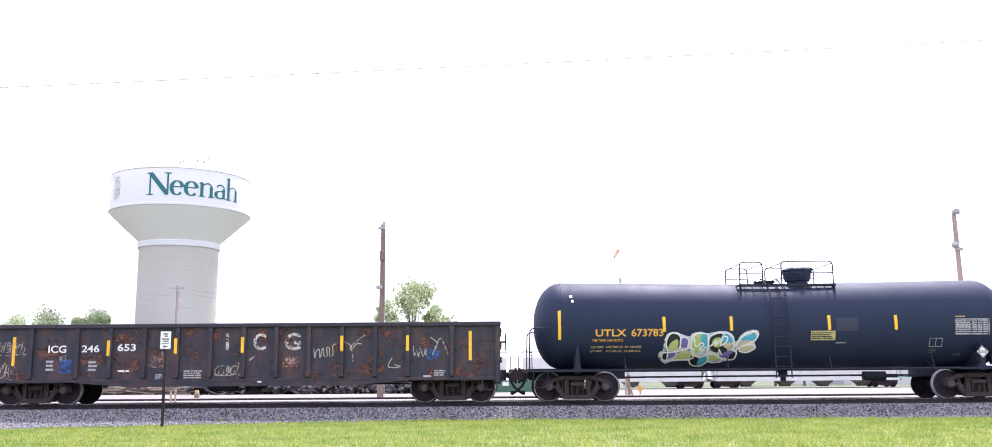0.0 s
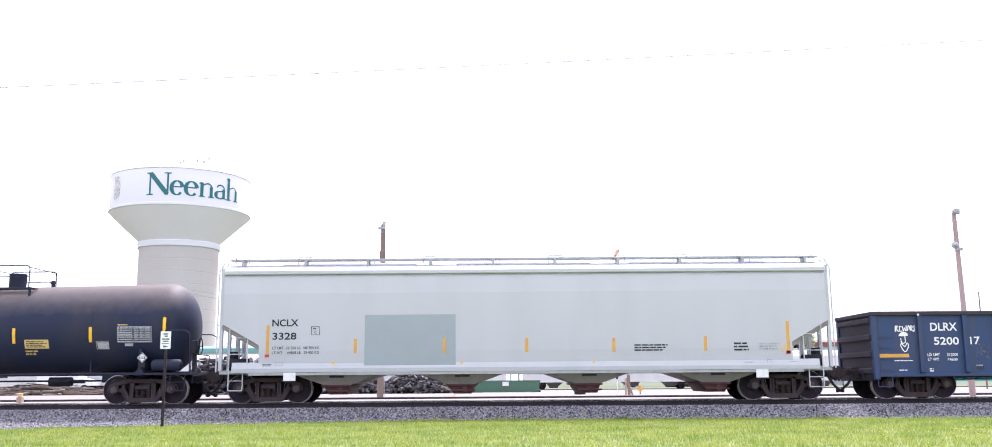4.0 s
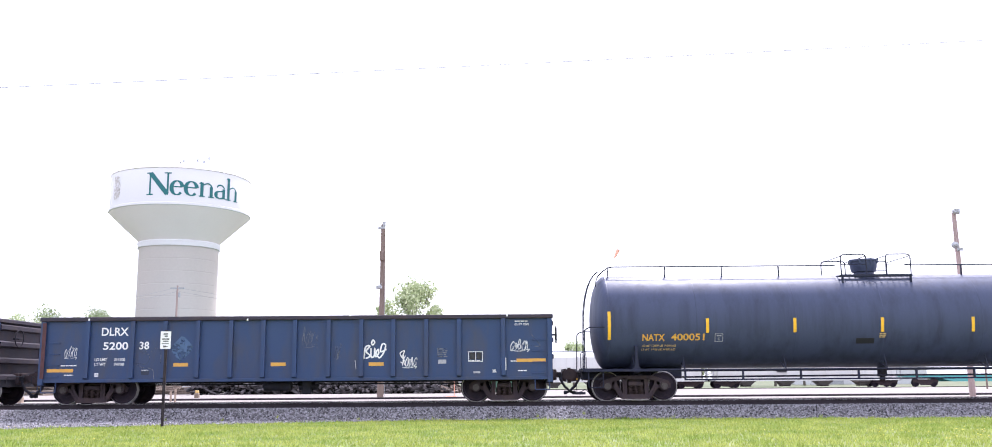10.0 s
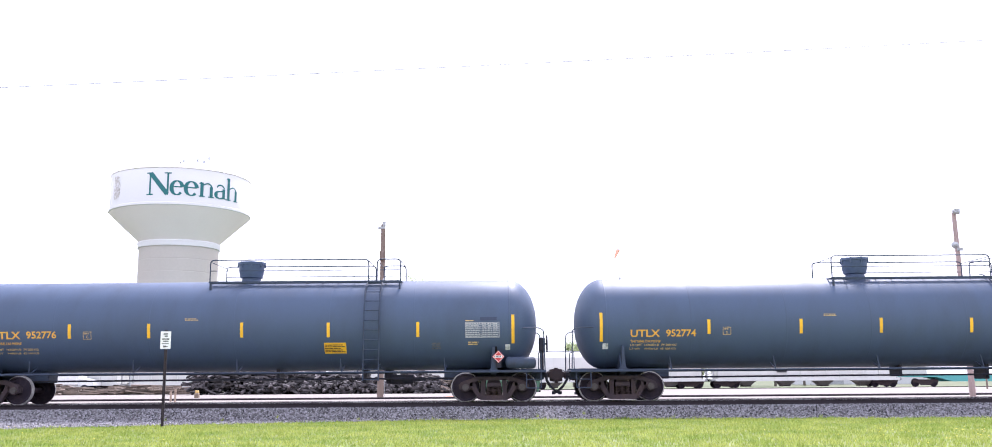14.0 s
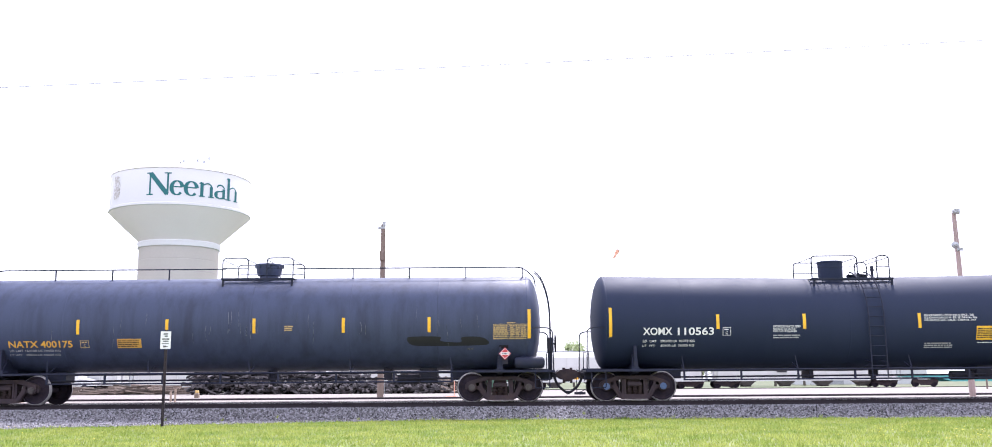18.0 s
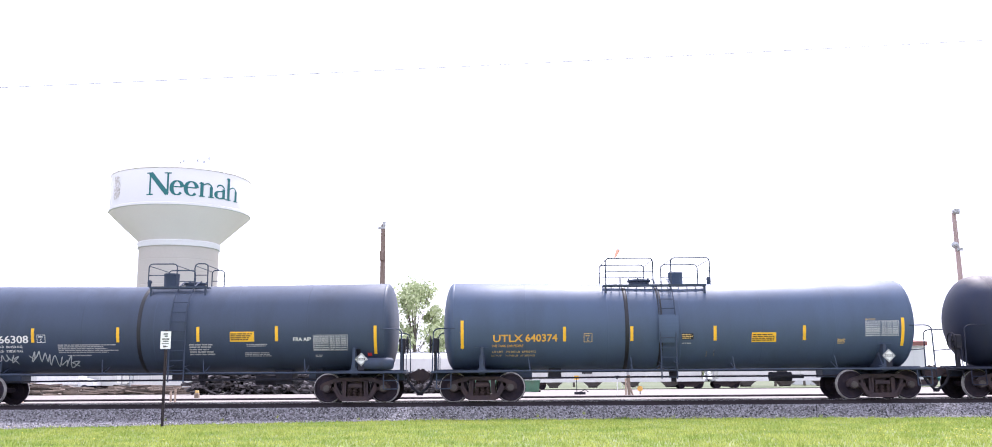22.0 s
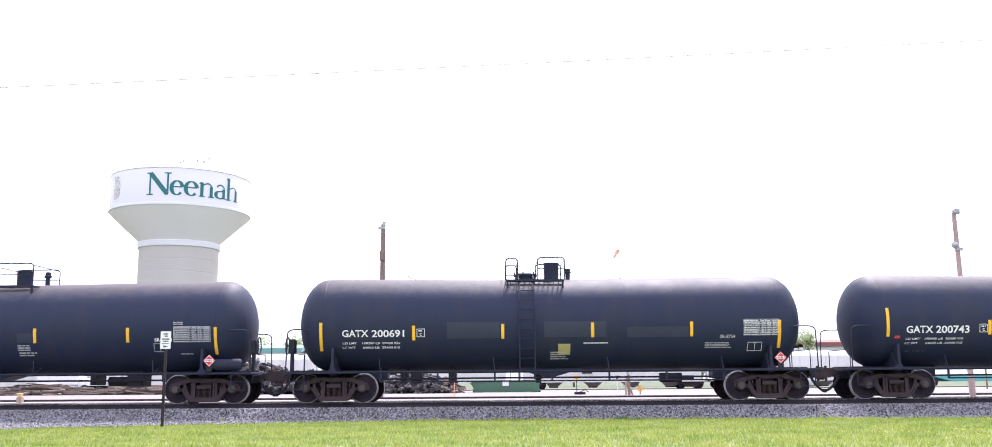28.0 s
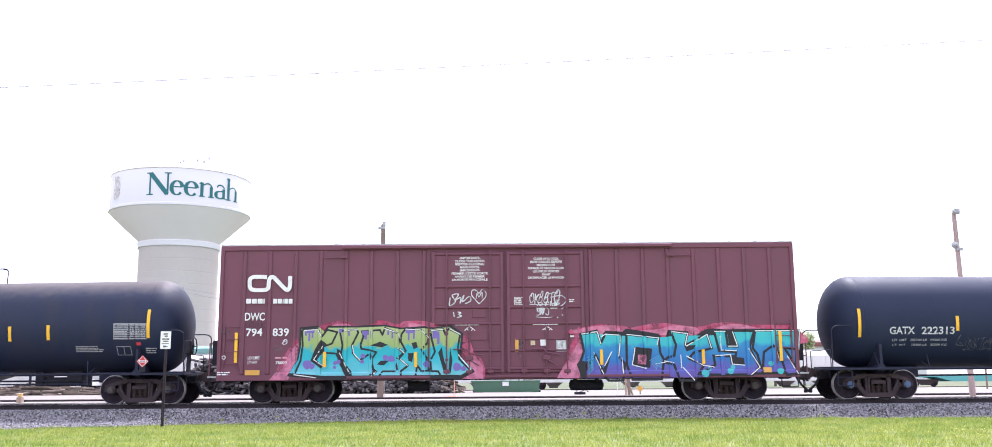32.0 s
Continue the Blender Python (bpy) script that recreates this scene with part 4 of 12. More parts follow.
        for i in range(11):
            z = zb - 0.28 + i * 0.305
            q = (z - zc) / (r + 0.09)
            if q > 0.97:
                break
            y = -(r + 0.085) * (math.cos(math.asin(q)) if q > 0 else 1)
            part("rung", Shape().tube([(ladder - 0.24, y, z), (ladder + 0.24, y, z)], 0.014, 5), fm, car)
        for sx in (-0.24, 0.24):
            part("ladder_brace", Shape().tube([(ladder + sx * 2.0, -1.35, zb - 0.06), (ladder + sx, -(r + 0.08), zb + 0.14), (ladder + sx, -1.0, zb + 0.2)], 0.014, 5), fm, car)
    # platform on the crown, with its railings and fittings
    p0, p1 = platform
    zt = zc + r - sag * 0.93
    zp = zt - 0.08
    for sy in (-1, 1):
        deck = Shape()
        for y in (0.5, 0.72, 0.95):
            deck.box(p0, p1, sy * y - 0.03, sy * y + 0.03, zp - 0.05, zp + 0.01)
        for x0 in np.arange(p0, p1 + 0.01, max(0.12, (p1 - p0) / 12)):
            deck.box(x0 - 0.015, x0 + 0.015, *sorted((sy * 0.95, sy * 0.5)), zp - 0.03, zp)
        part("platform", deck, fm, car)
    for px in (p0 + 0.05, p1 - 0.05):
        for y in (-0.93, 0.93):
            part("platform_leg", Shape().box(px - 0.03, px + 0.03, y - 0.03, y + 0.03, zc - sag + math.sqrt(max(0, r * r - y * y)) - 0.02, zp), fm, car)
    for (a, b, hh) in hoops:
        for y in (-0.93, 0.93):
            part("platform_railing", Shape().tube(bent([(a, y, zp), (a, y, zp + hh), (b, y, zp + hh), (b, y, zp)], 0.14), 0.02, 6), fm, car)
            part("platform_midrail", Shape().tube([(a, y, zp + hh * 0.5), (b, y, zp + hh * 0.5)], 0.013, 5), fm, car)
        for q in (a, b):
            part("cross_railing", Shape().tube([(q, -0.93, zp + hh - 0.06), (q, 0.93, zp + hh - 0.06)], 0.013, 5), fm, car)
    for (dx, dr, dh, kind) in domes:
        s = Shape()
        if kind == "bowl":
            s.lathe([(zt - 0.12, dr * 0.74), (zt + dh * 0.16, dr * 0.72), (zt + dh * 0.2, dr * 0.86), (zt + dh * 0.3, dr * 0.88), (zt + dh * 0.42, dr * 0.94), (zt + dh * 0.84, dr), (zt + dh * 0.85, dr * 1.05), (zt + dh * 0.96, dr * 1.05), (zt + dh, dr * 0.97), (zt + dh + 0.015, dr * 0.1)], 28, 'z', (dx, 0, 0))
        elif kind == "drum":
            s.lathe([(zt - 0.12, dr * 0.96), (zt + dh * 0.9, dr), (zt + dh * 0.93, dr * 1.04), (zt + dh, dr * 1.02), (zt + dh + 0.02, 0.05)], 24, 'z', (dx, 0, 0))
        elif kind == "valve":
            s.lathe([(zt - 0.1, dr * 0.75), (zt + dh * 0.6, dr * 0.75), (zt + dh * 0.62, dr * 1.15), (zt + dh * 0.75, dr * 1.15), (zt + dh * 0.78, dr * 0.9), (zt + dh, dr * 0.9), (zt + dh + 0.02, 0.02)], 14, 'z', (dx, 0, 0))
        else:
            s.lathe([(zt - 0.12, dr), (zt + dh * 0.5, dr), (zt + dh * 0.5, dr * 1.15), (zt + dh * 0.75, dr * 1.15), (zt + dh * 0.8, dr), (zt + dh, dr * 0.5)], 20, 'z', (dx, 0, 0))
            for k in range(6):
                a = k * math.pi / 3 + 0.3
                s.cyl((dx + dr * 1.08 * math.cos(a), dr * 1.08 * math.sin(a), zt + dh * 0.4), (dx + dr * 1.08 * math.cos(a), dr * 1.08 * math.sin(a), zt + dh * 1.05), 0.025, 6)
        d = part({"bowl": "manway", "drum": "valve_housing", "valve": "safety_valve"}.get(kind, "manway"), s, paint_mat if kind in ("bowl", "drum") else fm, car, smooth=40)
        if kind in ("bowl",):
            for k in range(8):
                a = k * math.pi / 4 + 0.2
                part("lid_bolt", Shape().box(dx + dr * 1.03 * math.cos(a) - 0.022, dx + dr * 1.03 * math.cos(a) + 0.022, dr * 1.03 * math.sin(a) - 0.022, dr * 1.03 * math.sin(a) + 0.022, zt + dh * 0.72, zt + dh * 0.99), paint_mat, d)
    if top_rail:
        ends = (tank_at - h + 0.72, tank_at + h - 0.72)
        for (a, b) in ((ends[0], p0), (p1, ends[1])):
            out = a if a == ends[0] else b
            inn = b if a == ends[0] else a
            sgn = -1 if out < inn else 1
            part("running_rail", Shape().tube(bent([(inn, -0.45, zp + 0.36), (out - sgn * 0.0, -0.45, zp + 0.36), (out + sgn * 0.38, -0.5, zp + 0.02), (out + sgn * 0.42, -0.5, zp - 0.3)], 0.2), 0.02, 6), fm, car)
            k = max(2, round(abs(out - inn) / 1.85))
            for i in range(1, k + 1):
                qx = inn + (out - inn) * i / k
                part("rail_post", Shape().box(qx - 0.018, qx + 0.018, -0.47, -0.43, zt - 0.1, zp + 0.36), fm, car)
    if end_ladder:
        for m in (-1, 1):
            e = tank_at + m * (h + 0.03)
            pts = []
            for i in range(9):
                a = radians(90 - 80 * i / 8)
                pts.append((tank_at + m * (h - hd + (hd + 0.14) * math.cos(a)), zc + (r + 0.1) * math.sin(a)))
            pts.append((tank_at + m * (h + 0.16), zb - 0.05))
            for y in (-0.95, -0.55):
                part("end_ladder_stile", Shape().tube([(px, y, pz) for px, pz in pts[1:]], 0.018, 5), fm, car)
            for i in range(3, 9):
                part("end_rung", Shape().tube([(pts[i][0], -0.95, pts[i][1]), (pts[i][0], -0.55, pts[i][1])], 0.013, 5), fm, car)
    truck(car, -trucks / 2, caps)
    truck(car, trucks / 2, caps)
    return car, Side(car, r, r, zc, sag, h - hd)


M_CHORD = paint("browned dark chord paint", (0.042, 0.037, 0.052), 0.7, dirt=(0.07, 0.05, 0.05), amount=0.7, scale=2.5, bump=0.25, spec=0.2)


def gondola(x, label, body, ribs, z0, z1, length, trucks, half=1.5, end_ribs=4, belly=0.0):
    """An open gondola: side sheets, each rib, top chord, corrugated ends, underframe. ribs: their places along the side."""
    car = thing("gondola", label, "gondola car", "cars of the passing train")
    CARS.append((car, x))
    h = length / 2
    for sy in (-1, 1):
        part("side_sheet", Shape().box(-h + 0.05, h - 0.05, *sorted((sy * half, sy * (half - 0.02))), z0 + 0.02, z1 - 0.08), body, car)
        part("side_sill", Shape().box(-h + 0.02, h - 0.02, *sorted((sy * (half + 0.012), sy * (half - 0.12))), z0, z0 + 0.1, 0.01), body, car)
        part("top_chord", Shape().box(-h - 0.03, h + 0.03, *sorted((sy * (half + 0.1), sy * (half - 0.1))), z1 - 0.13, z1, 0.02), M_CHORD, car)
        if belly:
            part("fish_belly", Shape().prism([(-h + 2.6, z0 + 0.02), (-h + 4.6, z0 - belly), (h - 4.6, z0 - belly), (h - 2.6, z0 + 0.02)], *sorted((sy * (half + 0.006), sy * (half - 0.05)))), body, car)
        for q in ribs:
            part("side_rib", Shape().add([(q - 0.07, sy * half, z0 + 0.1), (q + 0.07, sy * half, z0 + 0.1), (q + 0.062, sy * (half + 0.1), z0 + 0.14), (q - 0.062, sy * (half + 0.1), z0 + 0.14),
                                          (q - 0.07, sy * half, z1 - 0.13), (q + 0.07, sy * half, z1 - 0.13), (q + 0.062, sy * (half + 0.1), z1 - 0.13), (q - 0.062, sy * (half + 0.1), z1 - 0.13)],
                                         [(0, 1, 2, 3), (4, 7, 6, 5), (3, 2, 6, 7), (0, 3, 7, 4), (1, 5, 6, 2)]), body, car)
        for m in (-1, 1):
            part("corner_post", Shape().box(*sorted((m * h, m * (h - 0.16))), *sorted((sy * (half + 0.07), sy * (half - 0.12))), z0 - 0.08, z1 - 0.13, 0.015), body, car)
            for k in range(4):
                z = z0 + 0.2 + k * 0.34
                part("grab_iron", Shape().tube(bent([(m * (h - 0.24), sy * half, z), (m * (h - 0.24), sy * (half + 0.07), z), (m * (h - 0.62), sy * (half + 0.07), z), (m * (h - 0.62), sy * half, z)], 0.03), 0.012, 5), body, car)
            part("step", Shape().tube(bent([(m * (h - 0.1), sy * half, z0), (m * (h - 0.1), sy * (half + 0.02), z0 - 0.3), (m * (h - 0.55), sy * (half + 0.02), z0 - 0.3), (m * (h - 0.55), sy * half, z0)], 0.04), 0.016, 5), body, car)
    for m in (-1, 1):
        part("end_sheet", Shape().box(*sorted((m * (h - 0.06), m * (h - 0.08))), -half + 0.1, half - 0.1, z0, z1 - 0.08), M_CHORD, car)
        part("end_chord", Shape().box(*sorted((m * (h + 0.02), m * (h - 0.16))), -half + 0.1, half - 0.1, z1 - 0.13, z1 - 0.002, 0.02), M_CHORD, car)
        for k in range(end_ribs):
            z = z0 + 0.18 + (z1 - z0 - 0.45) * k / max(1, end_ribs - 1)
            part("end_rib", Shape().prism([(m * (h - 0.06), z - 0.11), (m * (h + 0.05), z - 0.06), (m * (h + 0.05), z + 0.06), (m * (h - 0.06), z + 0.11)], -half + 0.12, half - 0.12), M_CHORD, car)
        part("end_sill", Shape().box(*sorted((m * (h + 0.02), m * (h - 0.2))), -half + 0.08, half - 0.08, z0 - 0.12, z0 + 0.12, 0.015), M_UNDER, car)
        part("body_bolster", Shape().prism_x([(-half + 0.1, z0 + 0.02), (-0.4, 0.72), (0.4, 0.72), (half - 0.1, z0 + 0.02)], m * trucks / 2 - 0.18, m * trucks / 2 + 0.18), M_UNDER, car)
    part("floor", Shape().box(-h + 0.1, h - 0.1, -half + 0.03, half - 0.03, z0 + 0.1, z0 + 0.16), M_UNDER, car)
    part("centre_sill", Shape().box(-h + 0.1, h - 0.1, -0.33, 0.33, z0 - 0.05, z0 + 0.1), M_UNDER, car)
    part("brake_reservoir", Shape().lathe([(-1.15, 0.06), (-1.1, 0.14), (-0.25, 0.14), (-0.2, 0.06)], 14, 'x', (0, -0.9, z0 - 0.15)).box(-1.0, -0.9, -1.0, -0.8, z0 - 0.1, z0 + 0.1), M_UNDER, car)
    part("brake_cylinder", Shape().cyl((0.0, -0.8, z0 - 0.16), (0.5, -0.8, z0 - 0.16), 0.13, 12).box(0.1, 0.4, -1.0, -0.6, z0 - 0.4, z0 + 0.02, 0.03).box(0.45, 0.6, -0.9, -0.7, z0 - 0.25, z0 - 0.1, 0.02), M_UNDER, car)
    part("brake_rod", Shape().tube([(-trucks / 2 + 0.5, -0.4, z0 - 0.08), (trucks / 2 - 0.5, -0.4, z0 - 0.1)], 0.025, 6), M_UNDER, car)
    part("brake_wheel", Shape().tube([(h + 0.18, -0.5 + 0.27 * math.cos(k * math.pi / 9), z1 - 0.6 + 0.27 * math.sin(k * math.pi / 9)) for k in range(19)], 0.018, 5).cyl((h - 0.02, -0.5, z1 - 0.6), (h + 0.18, -0.5, z1 - 0.6), 0.03, 8).tube([(h + 0.18, -0.77, z1 - 0.6), (h + 0.18, -0.23, z1 - 0.6)], 0.014, 5), M_UNDER, car)
    couplers(car, -h, h, 0.74)
    truck(car, -trucks / 2)
    truck(car, trucks / 2)
    return car, Side(car, half)


def covered_hopper(x, label, body, length, trucks):
    """A long covered hopper: curved side, roof and running board, slope sheets, four bays, side sill, end posts and ladders."""
    car = thing("covered_hopper", label, "hopper car", "cars of the passing train")
    CARS.append((car, x))
    h = length / 2
    L = h - 1.2          # body proper ends where the slope sheets start
    zs, zt = 1.02, 4.35
    half = 1.52
    sec = [(half, zs), (half + 0.03, 1.6), (half + 0.03, 3.4), (half - 0.02, 3.9), (half - 0.1, 4.05)]
    hull = Shape()
    full = sec + [(-a, b) for a, b in sec[::-1]]
    hull.prism_x(full, -h + 1.2, h - 1.2)
    part("hull", hull, body, car, "smooth pale grey painted steel side")
    # above the end decks the hull is cut off by the slope sheets
    for m in (-1, 1):
        bm = bmesh.new()
        me = Shape().prism_x(full, *sorted((m * (h - 1.2), m * (h - 0.05)))).mesh("hull_end", body)
        bm.from_mesh(me)
        bmesh.ops.bisect_plane(bm, geom=bm.verts[:] + bm.edges[:] + bm.faces[:], plane_co=(m * (h - 1.2), 0, zs + 0.77), plane_no=Vector((m * 0.57, 0, -1.0)).normalized(), clear_outer=True)
        bmesh.ops.holes_fill(bm, edges=[e for e in bm.edges if e.is_boundary], sides=0)
        bm.to_mesh(me)
        bm.free()
        part("hull_end", me, body, car)
    roof = [(half - 0.06, 4.02), (half - 0.04, 4.14), (half - 0.16, 4.24), (0.9, 4.36), (0.35, 4.42)]
    part("roof", Shape().prism_x(roof + [(-a, b) for a, b in roof[::-1]], -h + 0.02, h - 0.02), body, car)
    part("roof_eave", Shape().box(-h + 0.03, h - 0.03, -half - 0.035, -half + 0.1, 4.0, 4.13, 0.02), body, car)
    part("running_board", Shape().box(-h + 0.1, h - 0.1, -1.12, -0.72, 4.49, 4.54), M_STEEL, car)
    part("running_board", Shape().box(-h + 0.1, h - 0.1, 0.72, 1.12, 4.49, 4.54), M_STEEL, car)
    for i in range(10):
        q = -h + 0.5 + (length - 1.0) * i / 9
        part("running_board_bracket", Shape().box(q - 0.04, q + 0.04, -1.12, -0.7, 4.3, 4.49).tube([(q - 0.22, -1.15, 4.36), (q - 0.2, -1.15, 4.59), (q + 0.2, -1.15, 4.59), (q + 0.22, -1.15, 4.36)], 0.016, 5), M_STEEL, car)
    for i in range(3):
        q = -h * 0.6 + h * 0.6 * i
        part("hatch", Shape().box(q - 2.2, q + 2.2, -0.35, 0.35, 4.36, 4.5, 0.04), body, car)
    for sy in (-1, 1):
        part("side_sill", Shape().prism_x([(sy * 1.3, zs - 0.07), (sy * 1.57, zs - 0.07), (sy * 1.58, zs + 0.05), (sy * 1.52, zs + 0.24), (sy * 1.3, zs + 0.24)], -h + 0.38, h - 0.38), body, car)
        part("sill_flange", Shape().box(-h + 0.9, h - 0.9, *sorted((sy * 1.42, sy * 1.58)), zs - 0.16, zs - 0.08), M_STEEL, car)
    for m in (-1, 1):
        part("slope_sheet", Shape().prism([(m * (h - 0.04), zs + 1.43), (m * (h - 0.02), zs + 1.28), (m * (h - 1.18), zs + 0.62), (m * (h - 1.18), zs + 0.77)], -half + 0.02, half - 0.02), M_BAY, car)
        part("end_deck", Shape().box(*sorted((m * (h - 2.6), m * (h + 0.05))), -1.4, 1.4, zs - 0.12, zs, 0.01), M_STEEL, car)
        part("stub_sill", Shape().box(*sorted((m * (h - 3.0), m * (h + 0.02))), -0.35, 0.35, 0.68, zs - 0.1, 0.01), M_UNDER, car)
        for y in (-1.42, -0.5, 0.5, 1.42):
            part("end_post", Shape().box(*sorted((m * (h + 0.06), m * (h - 0.04))), y - 0.06, y + 0.06, zs, 4.2), body, car)
        part("end_sheet", Shape().box(*sorted((m * (h - 0.04), m * (h - 0.08))), -half + 0.05, half - 0.05, zs + 1.46, 4.0), body, car)
        for y in (-1.5, 1.1):
            for dy in (0, 0.4):
                part("ladder_stile", Shape().tube(bent([(m * (h - 0.05), y + dy, 4.4), (m * (h + 0.12), y + dy, 4.1), (m * (h + 0.12), y + dy, zs - 0.05)], 0.1), 0.022, 6), body, car)
            for k in range(9):
                z = zs + 0.3 + k * 0.37
                part("rung", Shape().tube([(m * (h + 0.12), y, z), (m * (h + 0.12), y + 0.4, z)], 0.014, 5), body, car)
        for y in (-1.53,):
            part("corner_railing", Shape().tube(bent([(m * (h - 0.28), y, 0.4), (m * (h - 0.28), y, zs + 1.32), (m * (h - 0.85), y, zs + 1.32), (m * (h - 0.85), y, zs)], 0.04), 0.02, 6), body, car)
            part("corner_railing", Shape().tube([(m * (h - 0.85), y, zs + 1.0), (m * (h - 0.28), y, zs + 1.0)], 0.016, 5).tube([(m * (h - 0.85), y, zs + 0.5), (m * (h - 0.28), y, zs + 0.5)], 0.016, 5), body, car)
            part("step", Shape().tube(bent([(m * (h - 0.28), y, 0.7), (m * (h - 0.28), y, 0.4), (m * (h - 0.72), y, 0.4), (m * (h - 0.72), y, zs)], 0.04), 0.018, 5).tube([(m * (h - 0.28), y, 0.7), (m * (h - 0.72), y, 0.7)], 0.014, 5), body, car)
        part("machinery", Shape().cyl((m * (h - 0.75), -1.0, zs + 0.2), (m * (h - 0.15), -1.0, zs + 0.2), 0.18, 14).box(*sorted((m * (h - 0.3), m * (h - 0.12))), -0.9, -0.5, zs, zs + 0.6, 0.02), M_UNDER, car)
        part("placard_frame", Shape().box(*sorted((m * (h - 2.0), m * (h - 2.38))), -1.6, -1.58, zs - 0.33, zs - 0.08, 0.005), M_WHITE, car)
    # four discharge bays
    for i in range(4):
        q = (-5.9, -2.0, 1.95, 5.95)[i]
        part("discharge_bay", Shape().add([(q - 1.5, -1.45, zs - 0.08), (q + 1.5, -1.45, zs - 0.08), (q + 1.5, 1.45, zs - 0.08), (q - 1.5, 1.45, zs - 0.08),
                                             (q - 0.4, -1.2, 0.55), (q + 0.4, -1.2, 0.55), (q + 0.4, 1.2, 0.55), (q - 0.4, 1.2, 0.55)],
                                            [(0, 1, 2, 3), (7, 6, 5, 4), (0, 4, 5, 1), (1, 5, 6, 2), (2, 6, 7, 3), (3, 7, 4, 0)]), M_BAY, car)
        part("outlet_gate", Shape().prism([(q - 0.45, 0.55), (q + 0.4, 0.55), (q + 0.3, 0.26), (q - 0.25, 0.26)], -1.1, 1.1).box(q - 0.5, q + 0.46, -1.22, 1.22, 0.5, 0.56, 0.01).cyl((q + 0.1, -1.2, 0.4), (q + 0.1, -1.05, 0.4), 0.1, 10).cyl((q - 0.3, -1.18, 0.36), (q + 0.42, -1.18, 0.36), 0.03, 8), M_OXIDE, car, "oxide red outlet gate")
        part("bay_print", Shape().add([(q - 0.2, -1.42, 0.78), (q + 0.25, -1.42, 0.78), (q + 0.25, -1.44, 0.84), (q - 0.2, -1.44, 0.84)], [(0, 1, 2, 3)]), M_DARKTXT, car)
    couplers(car, -h, h, 0.7)
    truck(car, -trucks / 2)
    truck(car, trucks / 2)
    return car, Side(car, half + 0.03)


M_PALE2 = paint("weathered pale end paint", (0.5, 0.47, 0.47), 0.7, dirt=(0.25, 0.2, 0.2), amount=0.6, scale=3, bump=0.1)
M_BAY = paint("dirty grey hopper bay paint", (0.23, 0.215, 0.205), 0.65, dirt=(0.16, 0.13, 0.1), amount=0.6, scale=2, streak=2, bump=0.1)


BOX_POSTS = [m * q for q in (2.62, 3.45, 4.27, 5.06, 5.87, 6.66, 7.47, 8.27) for m in (-1, 1)]
BOX_CUTS = sorted([p + d for p in BOX_POSTS for d in (-0.07, -0.045, 0.045, 0.07)] + [-2.44, -2.4, 2.4, 2.44])


def box_relief(x, z):
    """How far posts, doors and sill stand out of the boxcar's side sheet."""
    d = min(abs(x - q) for q in BOX_POSTS)
    out = 0.047 * max(0.0, min(1.0, (0.07 - d) / 0.025))
    out = max(out, 0.036 * max(0.0, min(1.0, (0.95 - z) / 0.04)))
    if abs(x) < 2.43:
        out = 0.112
    return out


